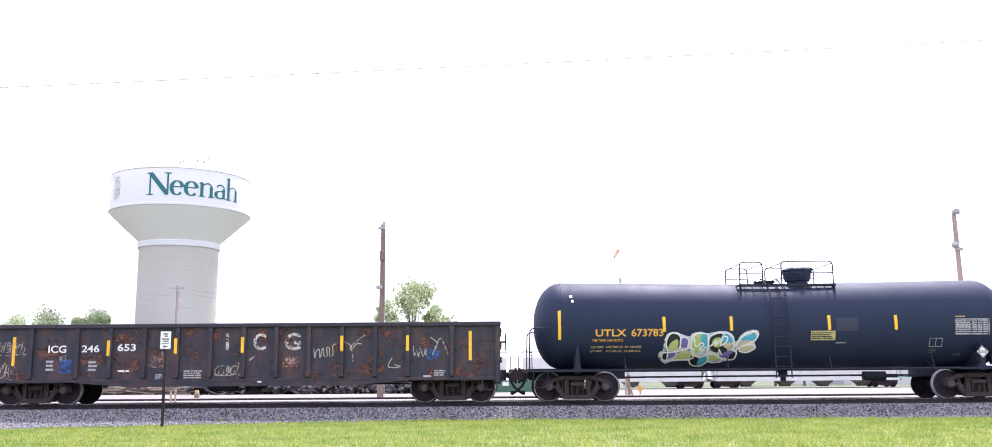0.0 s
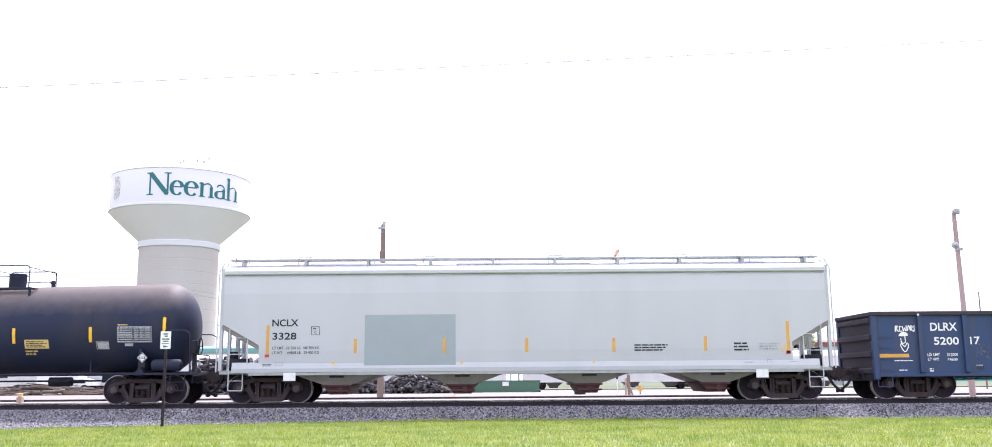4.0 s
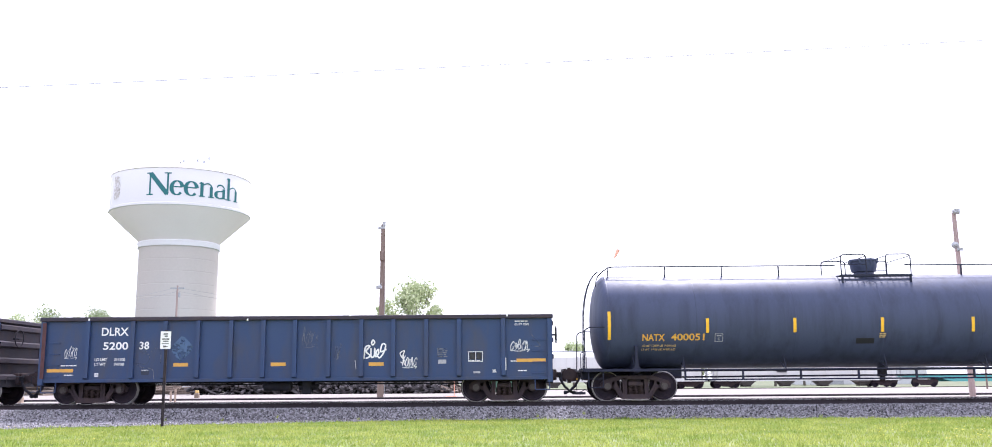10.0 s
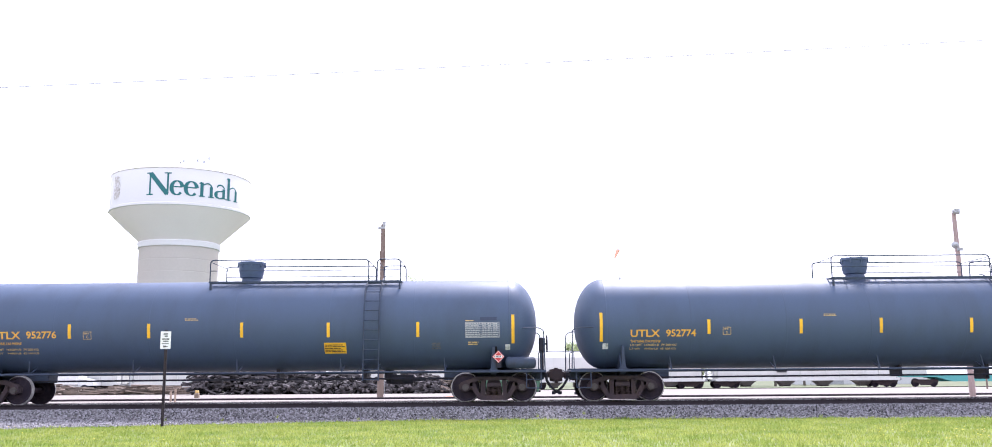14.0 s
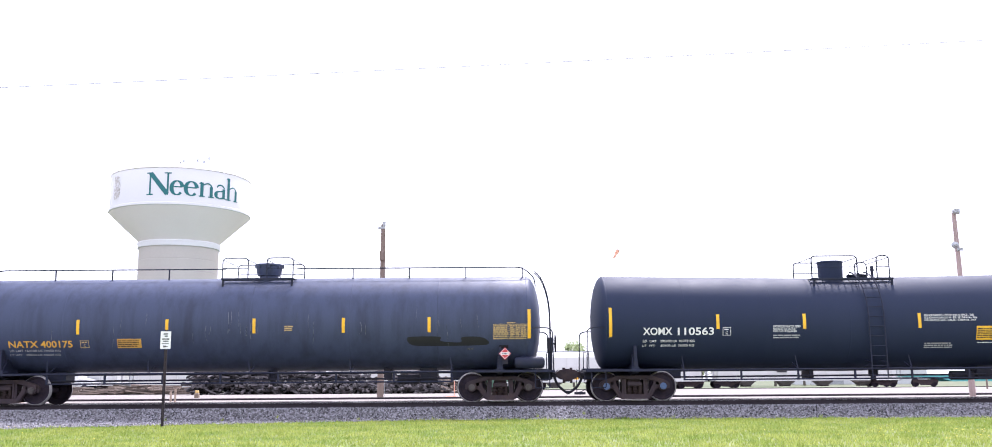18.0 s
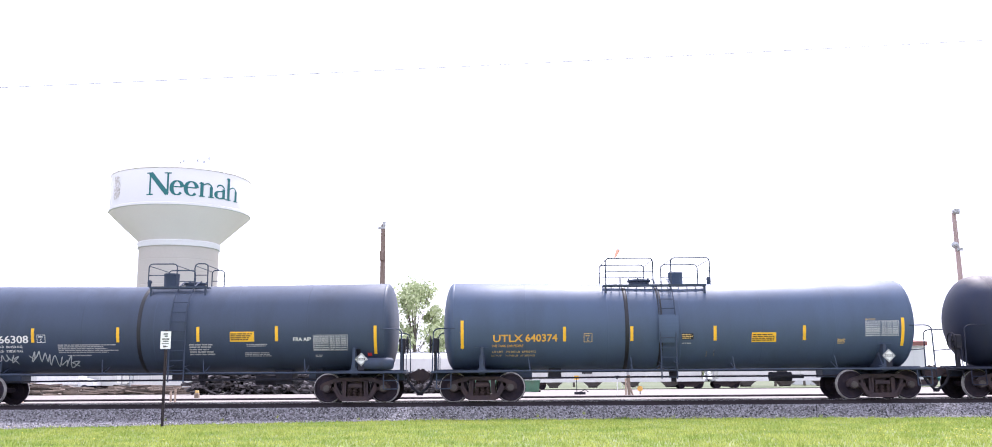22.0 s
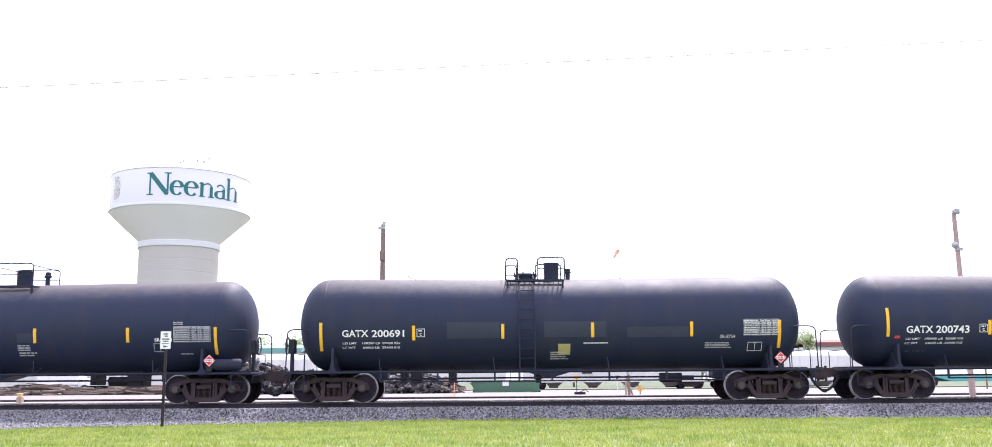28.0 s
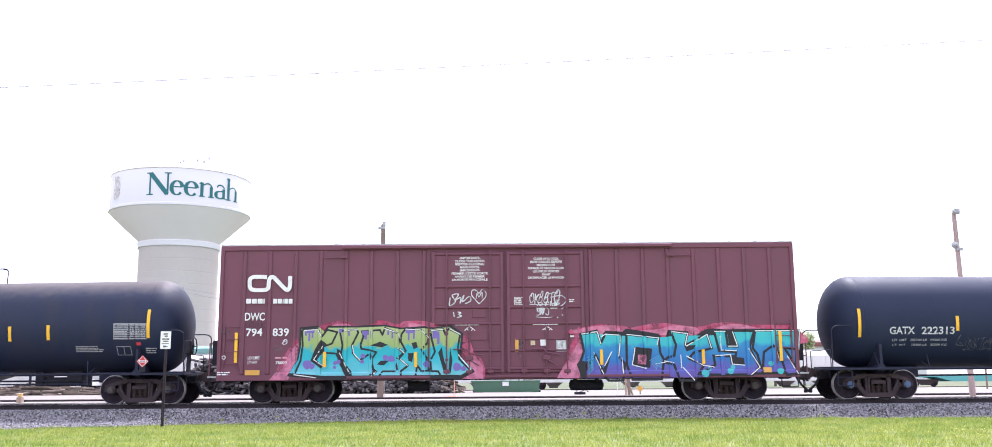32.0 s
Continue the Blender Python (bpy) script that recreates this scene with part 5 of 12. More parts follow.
def boxcar(x, label, body, length, trucks):
    """A high boxcar with outside posts, a pair of plug doors on tracks, ladders and ends of bent ribs."""
    car = thing("boxcar", label, "boxcar", "cars of the passing train")
    CARS.append((car, x))
    h = length / 2
    half, z0, z1 = 1.5, 0.72, 4.92
    for sy in (-1, 1):
        part("side_sheet", Shape().box(-h, h, *sorted((sy * half, sy * (half - 0.04))), z0, z1), body, car)
        part("side_sill", Shape().box(-h, h, *sorted((sy * (half + 0.03), sy * (half - 0.1))), z0 - 0.02, z0 + 0.16, 0.01), body, car)
        part("top_plate", Shape().box(-h, h, *sorted((sy * (half + 0.04), sy * (half - 0.1))), z1 - 0.16, z1, 0.015), body, car)
        for q in BOX_POSTS:
            part("side_post", Shape().add([(q - 0.07, sy * half, z0 + 0.16), (q + 0.07, sy * half, z0 + 0.16), (q + 0.045, sy * (half + 0.045), z0 + 0.2), (q - 0.045, sy * (half + 0.045), z0 + 0.2),
                                           (q - 0.07, sy * half, z1 - 0.16), (q + 0.07, sy * half, z1 - 0.16), (q + 0.045, sy * (half + 0.045), z1 - 0.2), (q - 0.045, sy * (half + 0.045), z1 - 0.2)],
                                          [(0, 1, 2, 3), (4, 7, 6, 5), (3, 2, 6, 7), (0, 3, 7, 4), (1, 5, 6, 2)]), body, car)
        for m in (-1, 1):
            part("corner_post", Shape().box(*sorted((m * (h + 0.02), m * (h - 0.1))), *sorted((sy * (half + 0.045), sy * (half - 0.1))), z0 - 0.02, z1 - 0.02, 0.012), body, car)
    part("roof", Shape().prism_x([(-half - 0.02, z1 - 0.01), (-half - 0.02, z1 + 0.03), (0, z1 + 0.16), (half + 0.02, z1 + 0.03), (half + 0.02, z1 - 0.01)], -h - 0.02, h + 0.02), M_STEEL, car)
    for k in range(22):
        q = -h + 0.3 + (length - 0.6) * k / 21
        part("roof_seam", Shape().prism_x([(-half, z1 + 0.02), (-half, z1 + 0.045), (0, z1 + 0.18), (half, z1 + 0.045), (half, z1 + 0.02)], q - 0.04, q + 0.04), M_STEEL, car)
    part("floor", Shape().box(-h + 0.05, h - 0.05, -half + 0.05, half - 0.05, z0 + 0.1, z0 + 0.3), M_UNDER, car)
    part("centre_sill", Shape().box(-h - 0.1, h + 0.1, -0.35, 0.35, 0.68, z0 + 0.1), M_UNDER, car)
    for m in (-1, 1):
        # darker red than the ribs: shade in the gaps is put into this colour
        part("end_sheet", Shape().box(*sorted((m * (h - 0.02), m * (h - 0.08))), -half + 0.05, half - 0.05, z0, z1), M_OXIDE, car)
        part("end_panel", Shape().box(*sorted((m * (h + 0.03), m * (h - 0.03))), -half + 0.1, half - 0.1, z1 - 0.42, z1 - 0.04, 0.01), M_PALE2, car, "pale grey upper end panel")
        part("end_brake_box", Shape().box(*sorted((m * (h + 0.3), m * (h + 0.05))), -1.1, -0.8, z0 + 0.5, z0 + 1.25, 0.03), M_UNDER, car)
        for k in range(7):
            z = z0 + 0.45 + k * 0.5
            part("end_rib", Shape().prism([(m * (h - 0.03), z - 0.17), (m * (h + 0.05), z - 0.07), (m * (h + 0.05), z + 0.07), (m * (h - 0.03), z + 0.17)], -half + 0.1, half - 0.1), body, car)
        part("end_railing", Shape().tube(bent([(m * (h + 0.3), -1.35, z0 + 0.1), (m * (h + 0.3), -1.35, z0 + 1.15), (m * (h + 0.3), 1.35, z0 + 1.15), (m * (h + 0.3), 1.35, z0 + 0.1)], 0.06), 0.02, 6).tube([(m * (h + 0.3), -1.35, z0 + 0.65), (m * (h + 0.3), 1.35, z0 + 0.65)], 0.016, 5), body, car)
        part("end_platform", Shape().box(*sorted((m * (h + 0.34), m * h)), -1.4, 1.4, z0 + 0.08, z0 + 0.13), M_STEEL, car)
        part("step", Shape().tube(bent([(m * (h - 0.05), -half, z0), (m * (h - 0.05), -half - 0.02, z0 - 0.32), (m * (h - 0.55), -half - 0.02, z0 - 0.32), (m * (h - 0.55), -half, z0)], 0.04), 0.018, 5), M_UNDER, car)
        for k in range(4):
            z = z0 + 0.5 + k * 0.38
            part("grab_iron", Shape().tube(bent([(m * (h - 0.16), -half, z), (m * (h - 0.16), -half - 0.08, z), (m * (h - 0.66), -half - 0.08, z), (m * (h - 0.66), -half, z)], 0.03), 0.014, 5), body, car)
        for dx in (0.16, 0.66):
            part("ladder_stile", Shape().box(*sorted((m * (h - dx), m * (h - dx - 0.05))), -half - 0.05, -half, z0 + 0.4, z0 + 1.75), body, car)
        part("underframe_box", Shape().lathe([(1.95, 0.06), (2.0, 0.17), (3.0, 0.17), (3.05, 0.06)], 16, 'x', (0, -0.6, 0.5)).box(2.1, 2.2, -0.75, -0.45, 0.5, z0 + 0.05).box(2.8, 2.9, -0.75, -0.45, 0.5, z0 + 0.05) if m > 0 else Shape().cyl((-3.2, -0.4, 0.5), (-2.5, -0.4, 0.5), 0.16, 12), M_UNDER, car)
    # doors: two plug doors meeting a little off the middle
    for (a, b, bars) in ((-2.37, -0.12, (-1.9, -1.2, -0.55)), (-0.02, 2.4, (0.5, 1.2, 1.84))):
        d = part("door", Shape().box(a, b, -half - 0.07, -half - 0.01, z0 + 0.18, z1 - 0.24, 0.015), body, car, "maroon plug door with bars and stencils")
        for z in (1.02, 1.58, 2.41, 2.92, 3.57, 4.6):
            part("door_rib", Shape().prism_x([(-half - 0.07, z - 0.05), (-half - 0.11, z - 0.015), (-half - 0.11, z + 0.015), (-half - 0.07, z + 0.04)], a + 0.04, b - 0.04), body, d)
        for q in (a + 0.05, b - 0.05):
            part("door_edge", Shape().box(q - 0.05, q + 0.05, -half - 0.115, -half - 0.07, z0 + 0.18, z1 - 0.26, 0.01), body, d)
        for q in bars:
            low = q == bars[1]
            part("lock_bar", Shape().tube([(q, -half - 0.14, z0 + 0.1), (q, -half - 0.14, 2.35 if low else z1 - 0.2)], 0.022, 6), body, d)
            for z in (1.3, 2.1) if low else (1.3, 2.1, 2.92, 3.57, 4.45):
                part("bar_guide", Shape().box(q - 0.05, q + 0.05, -half - 0.15, -half - 0.1, z - 0.04, z + 0.04, 0.008), body, d)
            part("bar_foot", Shape().box(q - 0.1, q + 0.1, -half - 0.16, -half - 0.07, z0 + 0.16, z0 + 0.27, 0.02), body, d)
        e = bars[1]
        part("door_handle", Shape().tube(bent([(e - 0.5, -half - 0.14, 1.62), (e - 0.1, -half - 0.18, 1.62), (e, -half - 0.18, 1.5), (e + 0.45, -half - 0.18, 1.42)], 0.05), 0.02, 5), body, d)
        part("lock_lever", Shape().box(e - 0.12, e + 0.12, -half - 0.17, -half - 0.1, 1.28, 1.42, 0.015).tube([(e, -half - 0.15, 1.3), (e + 0.3, -half - 0.16, 1.12)], 0.018, 5), body, d)
        part("crank_housing", Shape().box(a + 0.25, b - 0.5, -half - 0.1, -half - 0.07, 1.9, 2.2, 0.01), body, d)
        part("placard_board", Shape().box(e + 0.1, e + 0.5, -half - 0.1, -half - 0.07, 2.6, 2.86, 0.008), body, d)
    part("door_seal", Shape().box(-0.115, -0.025, -half - 0.02, -half - 0.005, z0 + 0.2, z1 - 0.28), body, car)
    for q in (-2.47, 2.47):
        part("door_seal", Shape().box(q - 0.03, q + 0.03, -half - 0.012, -half - 0.002, z0 + 0.2, z1 - 0.2), body, car)
    part("upper_door_track", Shape().box(-5.2, 5.2, -half - 0.14, -half - 0.045, z1 - 0.13, z1 - 0.03, 0.015), body, car)
    for q in (-5.15, 5.15):
        part("track_stop", Shape().box(q - 0.12, q + 0.12, -half - 0.12, -half - 0.045, z1 - 0.42, z1 - 0.34).tube([(q - (0.7 if q < 0 else -0.7), -half - 0.05, z1 - 0.4), (q, -half - 0.05, z1 - 0.4)], 0.016, 5), body, car)
    part("lower_door_track", Shape().box(-5.0, 5.0, -half - 0.1, -half - 0.03, z0 + 0.02, z0 + 0.1, 0.01), body, car)
    couplers(car, -h - 0.1, h + 0.1, 0.6)
    truck(car, -trucks / 2)
    truck(car, trucks / 2)
    return car, Side(car, half + 0.05)


# ---- the train, car by car ----
car, s = gondola(-7.95, "rust-stained black-brown open gondola with worn white letters and scrawls", M_RUST, [-6.54, -5.11, -4.08, -3.02, -1.99, -0.96, 0.07, 1.09, 2.1, 3.13, 4.16, 5.17, 6.55], 0.68, 2.48, 16.1, 13.1, belly=0.14)
s.stencil('ICG', -6.022, -5.463, 1.601, 1.829, M_WHITE)
s.stencil('246', -4.984, -4.432, 1.613, 1.835, M_WHITE)
s.stencil('653', -3.869, -3.297, 1.644, 1.866, M_WHITE)
s.strip(-7.095, 1.208, 2.101, off=0.004)
s.strip(-4.117, 1.498, 1.968, off=0.105)
s.strip(-2.030, 1.554, 2.018, off=0.105)
s.strip(0.047, 1.565, 2.048, off=0.105)
s.bars(-6.065, -5.776, 1.025, 1.394, 3, M_DIM)
s.bars(-4.753, -4.438, 1.015, 1.365, 3, M_DIM)
s.bars(-3.826, -3.407, 0.982, 1.073, 1, M_WHITE)
s.bars(-1.779, -1.157, 0.78, 1.051, 4, M_DIM)
s.bars(-2.658, -2.416, 0.742, 0.936, 3, M_DIM)
s.plate(-5.637, -5.263, 0.97, 1.391, M_SPRAYBLUE, 'graffiti', 0.004)
s.tag(-5.662, -5.438, 1.372, 1.522, 0.02, M_CHALK, 3, 3)
s.tag(-7.537, -6.715, 1.578, 1.957, 0.022, M_CHALK, 4, 6)
s.tag(-7.478, -7.019, 0.789, 1.242, 0.022, M_CHALK, 5, 4)
s.tag(-0.817, -0.018, 0.92, 1.244, 0.025, M_CHALK, 6, 6)
s.tag(-2.864, -2.391, 1.195, 1.585, 0.018, M_SALMON, 7, 5)
s.patch([(-1.83, 1.79), (-1.5, 1.92), (-1.22, 1.72), (-1.27, 1.36), (-1.67, 1.36), (-1.79, 1.53)], M_RUSTY, off=0.006)
s.patch([(-3.88, 2.1), (-3.62, 2.19), (-3.47, 2.0), (-3.67, 1.93)], M_RUSTY, off=0.006)
s.patch([(-3.96, 1.38), (-3.24, 1.41), (-3.2, 1.12), (-3.91, 1.09)], M_RUSTY, off=0.006)
s.plate(-0.496, -0.404, 1.647, 2.157, M_WORNWHITE, 'lettering')
s.stencil('C', 0.359, 0.754, 1.64, 2.162, M_WORNWHITE)
s.stencil('G', 1.332, 1.832, 1.632, 2.168, M_WORNWHITE)
s.strip(3.130, 1.589, 2.065, off=0.105)
s.strip(5.174, 1.593, 2.063, off=0.105)
s.strip(7.120, 1.287, 2.193, off=0.004)
s.scrawl([(2.25, 1.69), (2.28, 1.4), (2.33, 1.59), (2.42, 1.64), (2.45, 1.4), (2.53, 1.69), (2.57, 1.46), (2.67, 1.46), (2.65, 1.7), (2.73, 1.69), (2.75, 1.45), (2.85, 1.49), (2.84, 1.75), (2.95, 1.82)], 0.03, M_CHALK)
s.scrawl([(3.21, 1.88), (3.41, 1.72), (3.48, 1.23)], 0.03, M_CHALK)
s.scrawl([(3.83, 2.09), (3.44, 1.78), (3.41, 1.62), (3.57, 1.81), (3.73, 1.81)], 0.03, M_CHALK)
s.scrawl([(5.35, 1.74), (5.38, 1.44), (5.45, 1.6), (5.51, 1.41), (5.56, 1.67), (5.66, 1.42), (5.73, 1.67), (5.74, 1.44)], 0.03, M_CHALK)
s.scrawl([(5.87, 2.01), (6.1, 1.8), (5.94, 1.47), (6.17, 1.96), (6.33, 1.73), (6.43, 1.47)], 0.028, M_CHALK)
s.patch([(5.73, 1.57), (5.87, 1.67), (6.15, 1.61), (6.1, 1.39), (5.81, 1.31)], M_SPRAYBLUE, off=0.006)
s.tag(1.271, 1.756, 1.178, 1.451, 0.022, M_SALMON, 8, 6)
s.scrawl([(4.69, 1.38), (4.58, 1.1), (4.94, 1.1), (4.76, 1.17)], 0.03, M_CHALK)
s.bars(5.993, 6.366, 0.808, 1.002, 3, M_DIM)
s.plate(5.667, 5.908, 0.746, 0.837, M_DIM, 'decal')
s.scrawl([(0.25, 1.35), (0.41, 1.46), (0.31, 1.37)], 0.03, M_CHALK)
s.scrawl([(0.25, 1.3), (0.41, 1.46), (0.31, 1.37)], 0.03, M_CHALK)
s.scrawl([(0.53, 0.66), (0.68, 0.73), (0.59, 0.64)], 0.04, M_WHITE)
s.patch([(-3.58, 1.42), (-3.79, 1.29), (-4.12, 1.23), (-4.33, 1.36), (-4.34, 1.51), (-4.14, 1.55), (-3.68, 1.58)], M_RUSTY, off=0.0035)
s.patch([(-2.34, 1.33), (-2.43, 1.27), (-2.55, 1.25), (-2.68, 1.29), (-2.69, 1.36), (-2.57, 1.41), (-2.42, 1.38)], M_RUSTY, off=0.0035)
s.patch([(0.41, 0.74), (0.27, 0.61), (-0.06, 0.54), (-0.39, 0.66), (-0.42, 0.86), (-0.03, 0.92), (0.35, 0.91)], M_RUSTY, off=0.0035)
s.patch([(0.05, 1.63), (-0.04, 1.49), (-0.15, 1.41), (-0.22, 1.56), (-0.23, 1.71), (-0.16, 1.8), (-0.03, 1.79)], M_RUSTY, off=0.0035)
s.patch([(-5.81, 1.18), (-5.85, 1.04), (-5.98, 0.95), (-6.08, 1.07), (-6.08, 1.26), (-6.01, 1.39), (-5.88, 1.38)], M_RUSTY, off=0.0035)
s.patch([(-5.48, 1.88), (-5.63, 1.77), (-5.9, 1.74), (-6.16, 1.83), (-6.27, 1.95), (-5.93, 2.05), (-5.63, 1.97)], M_RUSTY, off=0.0035)
s.patch([(-0.39, 1.01), (-0.51, 0.9), (-0.68, 0.9), (-0.81, 0.98), (-0.77, 1.07), (-0.67, 1.13), (-0.52, 1.11)], M_RUSTY, off=0.0035)
s.patch([(-2.83, 1.81), (-2.85, 1.61), (-3.01, 1.62), (-3.18, 1.73), (-3.11, 1.9), (-3.02, 1.98), (-2.89, 1.97)], M_RUSTY, off=0.0035)
s.patch([(-2.86, 2.05), (-2.99, 1.85), (-3.21, 1.87), (-3.33, 1.92), (-3.43, 2.2), (-3.23, 2.33), (-3.03, 2.28)], M_RUSTY, off=0.0035)
s.patch([(-4.8, 0.77), (-4.86, 0.61), (-5.0, 0.56), (-5.09, 0.69), (-5.14, 0.87), (-5.02, 0.98), (-4.87, 0.92)], M_RUSTY, off=0.0035)
s.patch([(-2.51, 1.68), (-2.5, 1.49), (-2.83, 1.5), (-3.08, 1.59), (-3.05, 1.78), (-2.82, 1.9), (-2.61, 1.84)], M_RUSTY, off=0.0035)
s.patch([(-3.45, 1.91), (-3.64, 1.81), (-3.91, 1.73), (-4.12, 1.85), (-4.24, 2.0), (-3.93, 2.12), (-3.64, 2.06)], M_RUSTY, off=0.0035)
s.patch([(-5.44, 1.62), (-5.65, 1.44), (-5.98, 1.37), (-6.34, 1.5), (-6.33, 1.77), (-6.01, 1.84), (-5.69, 1.8)], M_RUSTY, off=0.0035)
s.patch([(-5.5, 1.65), (-5.53, 1.52), (-5.86, 1.52), (-6.17, 1.6), (-6.15, 1.74), (-5.89, 1.85), (-5.65, 1.76)], M_RUSTY, off=0.0035)
s.patch([(-3.72, 2.22), (-3.78, 2.13), (-4.15, 2.09), (-4.48, 2.16), (-4.46, 2.27), (-4.15, 2.33), (-3.87, 2.32)], M_RUSTY, off=0.0035)
s.patch([(-1.87, 1.98), (-1.96, 1.85), (-2.15, 1.81), (-2.35, 1.93), (-2.36, 2.05), (-2.16, 2.12), (-1.97, 2.11)], M_RUSTY, off=0.0035)
s.patch([(-4.06, 1.41), (-4.29, 1.25), (-4.68, 1.14), (-4.99, 1.3), (-4.92, 1.54), (-4.72, 1.7), (-4.32, 1.62)], M_RUSTY, off=0.0035)
s.patch([(-4.64, 0.9), (-4.7, 0.78), (-5.06, 0.8), (-5.4, 0.86), (-5.41, 0.96), (-5.06, 1.07), (-4.76, 1.0)], M_RUSTY, off=0.0035)
s.patch([(-3.03, 1.17), (-3.21, 1.04), (-3.6, 0.96), (-3.86, 1.07), (-3.94, 1.27), (-3.65, 1.39), (-3.31, 1.33)], M_RUSTY, off=0.0035)
s.patch([(-0.85, 0.89), (-0.96, 0.73), (-1.12, 0.65), (-1.27, 0.81), (-1.31, 1.0), (-1.14, 1.17), (-0.97, 1.08)], M_RUSTY, off=0.0035)
s.patch([(-1.91, 2.15), (-2.12, 2.02), (-2.34, 2.0), (-2.62, 2.07), (-2.57, 2.22), (-2.36, 2.32), (-2.06, 2.25)], M_RUSTY, off=0.0035)
s.patch([(-1.43, 2.21), (-1.52, 2.11), (-1.67, 2.08), (-1.77, 2.16), (-1.79, 2.26), (-1.68, 2.32), (-1.53, 2.3)], M_RUSTY, off=0.0035)
s.patch([(-3.28, 2.02), (-3.33, 1.85), (-3.53, 1.85), (-3.68, 1.92), (-3.71, 2.1), (-3.54, 2.26), (-3.39, 2.22)], M_RUSTY, off=0.0035)
s.patch([(-0.64, 2.03), (-0.67, 1.87), (-0.87, 1.86), (-1.0, 1.93), (-0.97, 2.12), (-0.88, 2.3), (-0.67, 2.17)], M_RUSTY, off=0.0035)
s.patch([(-3.36, 1.12), (-3.46, 0.99), (-3.67, 0.91), (-3.89, 1.05), (-3.84, 1.2), (-3.7, 1.39), (-3.39, 1.25)], M_RUSTY, off=0.0035)
s.patch([(-6.62, 0.86), (-6.69, 0.68), (-6.93, 0.69), (-7.15, 0.75), (-7.09, 0.96), (-6.96, 1.07), (-6.74, 1.0)], M_RUSTY, off=0.0035)
s.patch([(4.57, 2.18), (4.38, 2.0), (3.99, 1.95), (3.6, 2.06), (3.75, 2.31), (3.98, 2.45), (4.4, 2.35)], M_RUSTY, off=0.0035)
s.patch([(7.35, 0.86), (7.19, 0.72), (6.87, 0.65), (6.7, 0.78), (6.59, 0.98), (6.88, 1.14), (7.19, 1.02)], M_RUSTY, off=0.0035)
s.patch([(5.58, 1.34), (5.4, 1.2), (5.1, 1.23), (4.89, 1.27), (4.95, 1.41), (5.14, 1.47), (5.37, 1.43)], M_RUSTY, off=0.0035)
s.patch([(2.56, 0.86), (2.42, 0.71), (2.09, 0.73), (1.88, 0.78), (1.96, 0.96), (2.11, 1.03), (2.33, 1.0)], M_RUSTY, off=0.0035)
s.patch([(5.28, 2.11), (5.08, 1.99), (4.71, 1.95), (4.46, 2.03), (4.46, 2.16), (4.74, 2.23), (5.05, 2.25)], M_RUSTY, off=0.0035)
s.patch([(3.68, 0.86), (3.38, 0.78), (3.12, 0.79), (2.77, 0.84), (2.85, 0.91), (3.11, 0.95), (3.5, 0.94)], M_RUSTY, off=0.0035)
s.patch([(5.05, 2.02), (4.98, 1.92), (4.69, 1.85), (4.47, 1.96), (4.45, 2.1), (4.68, 2.19), (5.04, 2.18)], M_RUSTY, off=0.0035)
s.patch([(5.93, 1.83), (5.83, 1.65), (5.7, 1.57), (5.58, 1.72), (5.57, 1.93), (5.71, 2.15), (5.86, 2.07)], M_RUSTY, off=0.0035)
s.patch([(0.8, 2.13), (0.71, 2.04), (0.53, 1.96), (0.37, 2.06), (0.38, 2.21), (0.52, 2.28), (0.72, 2.28)], M_RUSTY, off=0.0035)
s.patch([(1.29, 2.04), (1.07, 1.91), (0.73, 1.86), (0.44, 1.94), (0.5, 2.14), (0.72, 2.29), (1.07, 2.19)], M_RUSTY, off=0.0035)
s.patch([(1.19, 0.91), (1.14, 0.85), (0.99, 0.85), (0.92, 0.87), (0.93, 0.95), (0.99, 1.01), (1.12, 0.97)], M_RUSTY, off=0.0035)
s.patch([(3.23, 1.12), (3.15, 1.03), (2.89, 1.03), (2.69, 1.09), (2.75, 1.16), (2.89, 1.24), (3.09, 1.19)], M_RUSTY, off=0.0035)
s.patch([(3.22, 1.66), (3.19, 1.54), (2.94, 1.51), (2.81, 1.59), (2.72, 1.73), (2.96, 1.82), (3.17, 1.79)], M_RUSTY, off=0.0035)
s.patch([(7.87, 1.2), (7.65, 1.15), (7.36, 1.1), (7.18, 1.16), (7.17, 1.25), (7.37, 1.28), (7.68, 1.28)], M_RUSTY, off=0.0035)
s.patch([(4.49, 1.05), (4.33, 0.94), (4.1, 0.9), (3.88, 1.0), (3.89, 1.13), (4.1, 1.22), (4.36, 1.19)], M_RUSTY, off=0.0035)
s.patch([(7.75, 1.22), (7.58, 1.08), (7.32, 0.95), (7.14, 1.14), (7.17, 1.31), (7.34, 1.48), (7.55, 1.37)], M_RUSTY, off=0.0035)
s.patch([(1.45, 1.25), (1.41, 1.14), (1.09, 1.17), (0.86, 1.21), (0.85, 1.31), (1.06, 1.34), (1.36, 1.33)], M_RUSTY, off=0.0035)
s.patch([(1.85, 1.08), (1.72, 0.91), (1.53, 0.92), (1.37, 0.99), (1.38, 1.16), (1.54, 1.31), (1.75, 1.22)], M_RUSTY, off=0.0035)
s.patch([(4.44, 1.43), (4.31, 1.21), (4.17, 1.12), (3.99, 1.3), (4.05, 1.53), (4.16, 1.66), (4.37, 1.64)], M_RUSTY, off=0.0035)
s.patch([(5.2, 0.71), (5.13, 0.54), (4.97, 0.5), (4.87, 0.64), (4.81, 0.78), (4.98, 0.89), (5.19, 0.86)], M_RUSTY, off=0.0035)
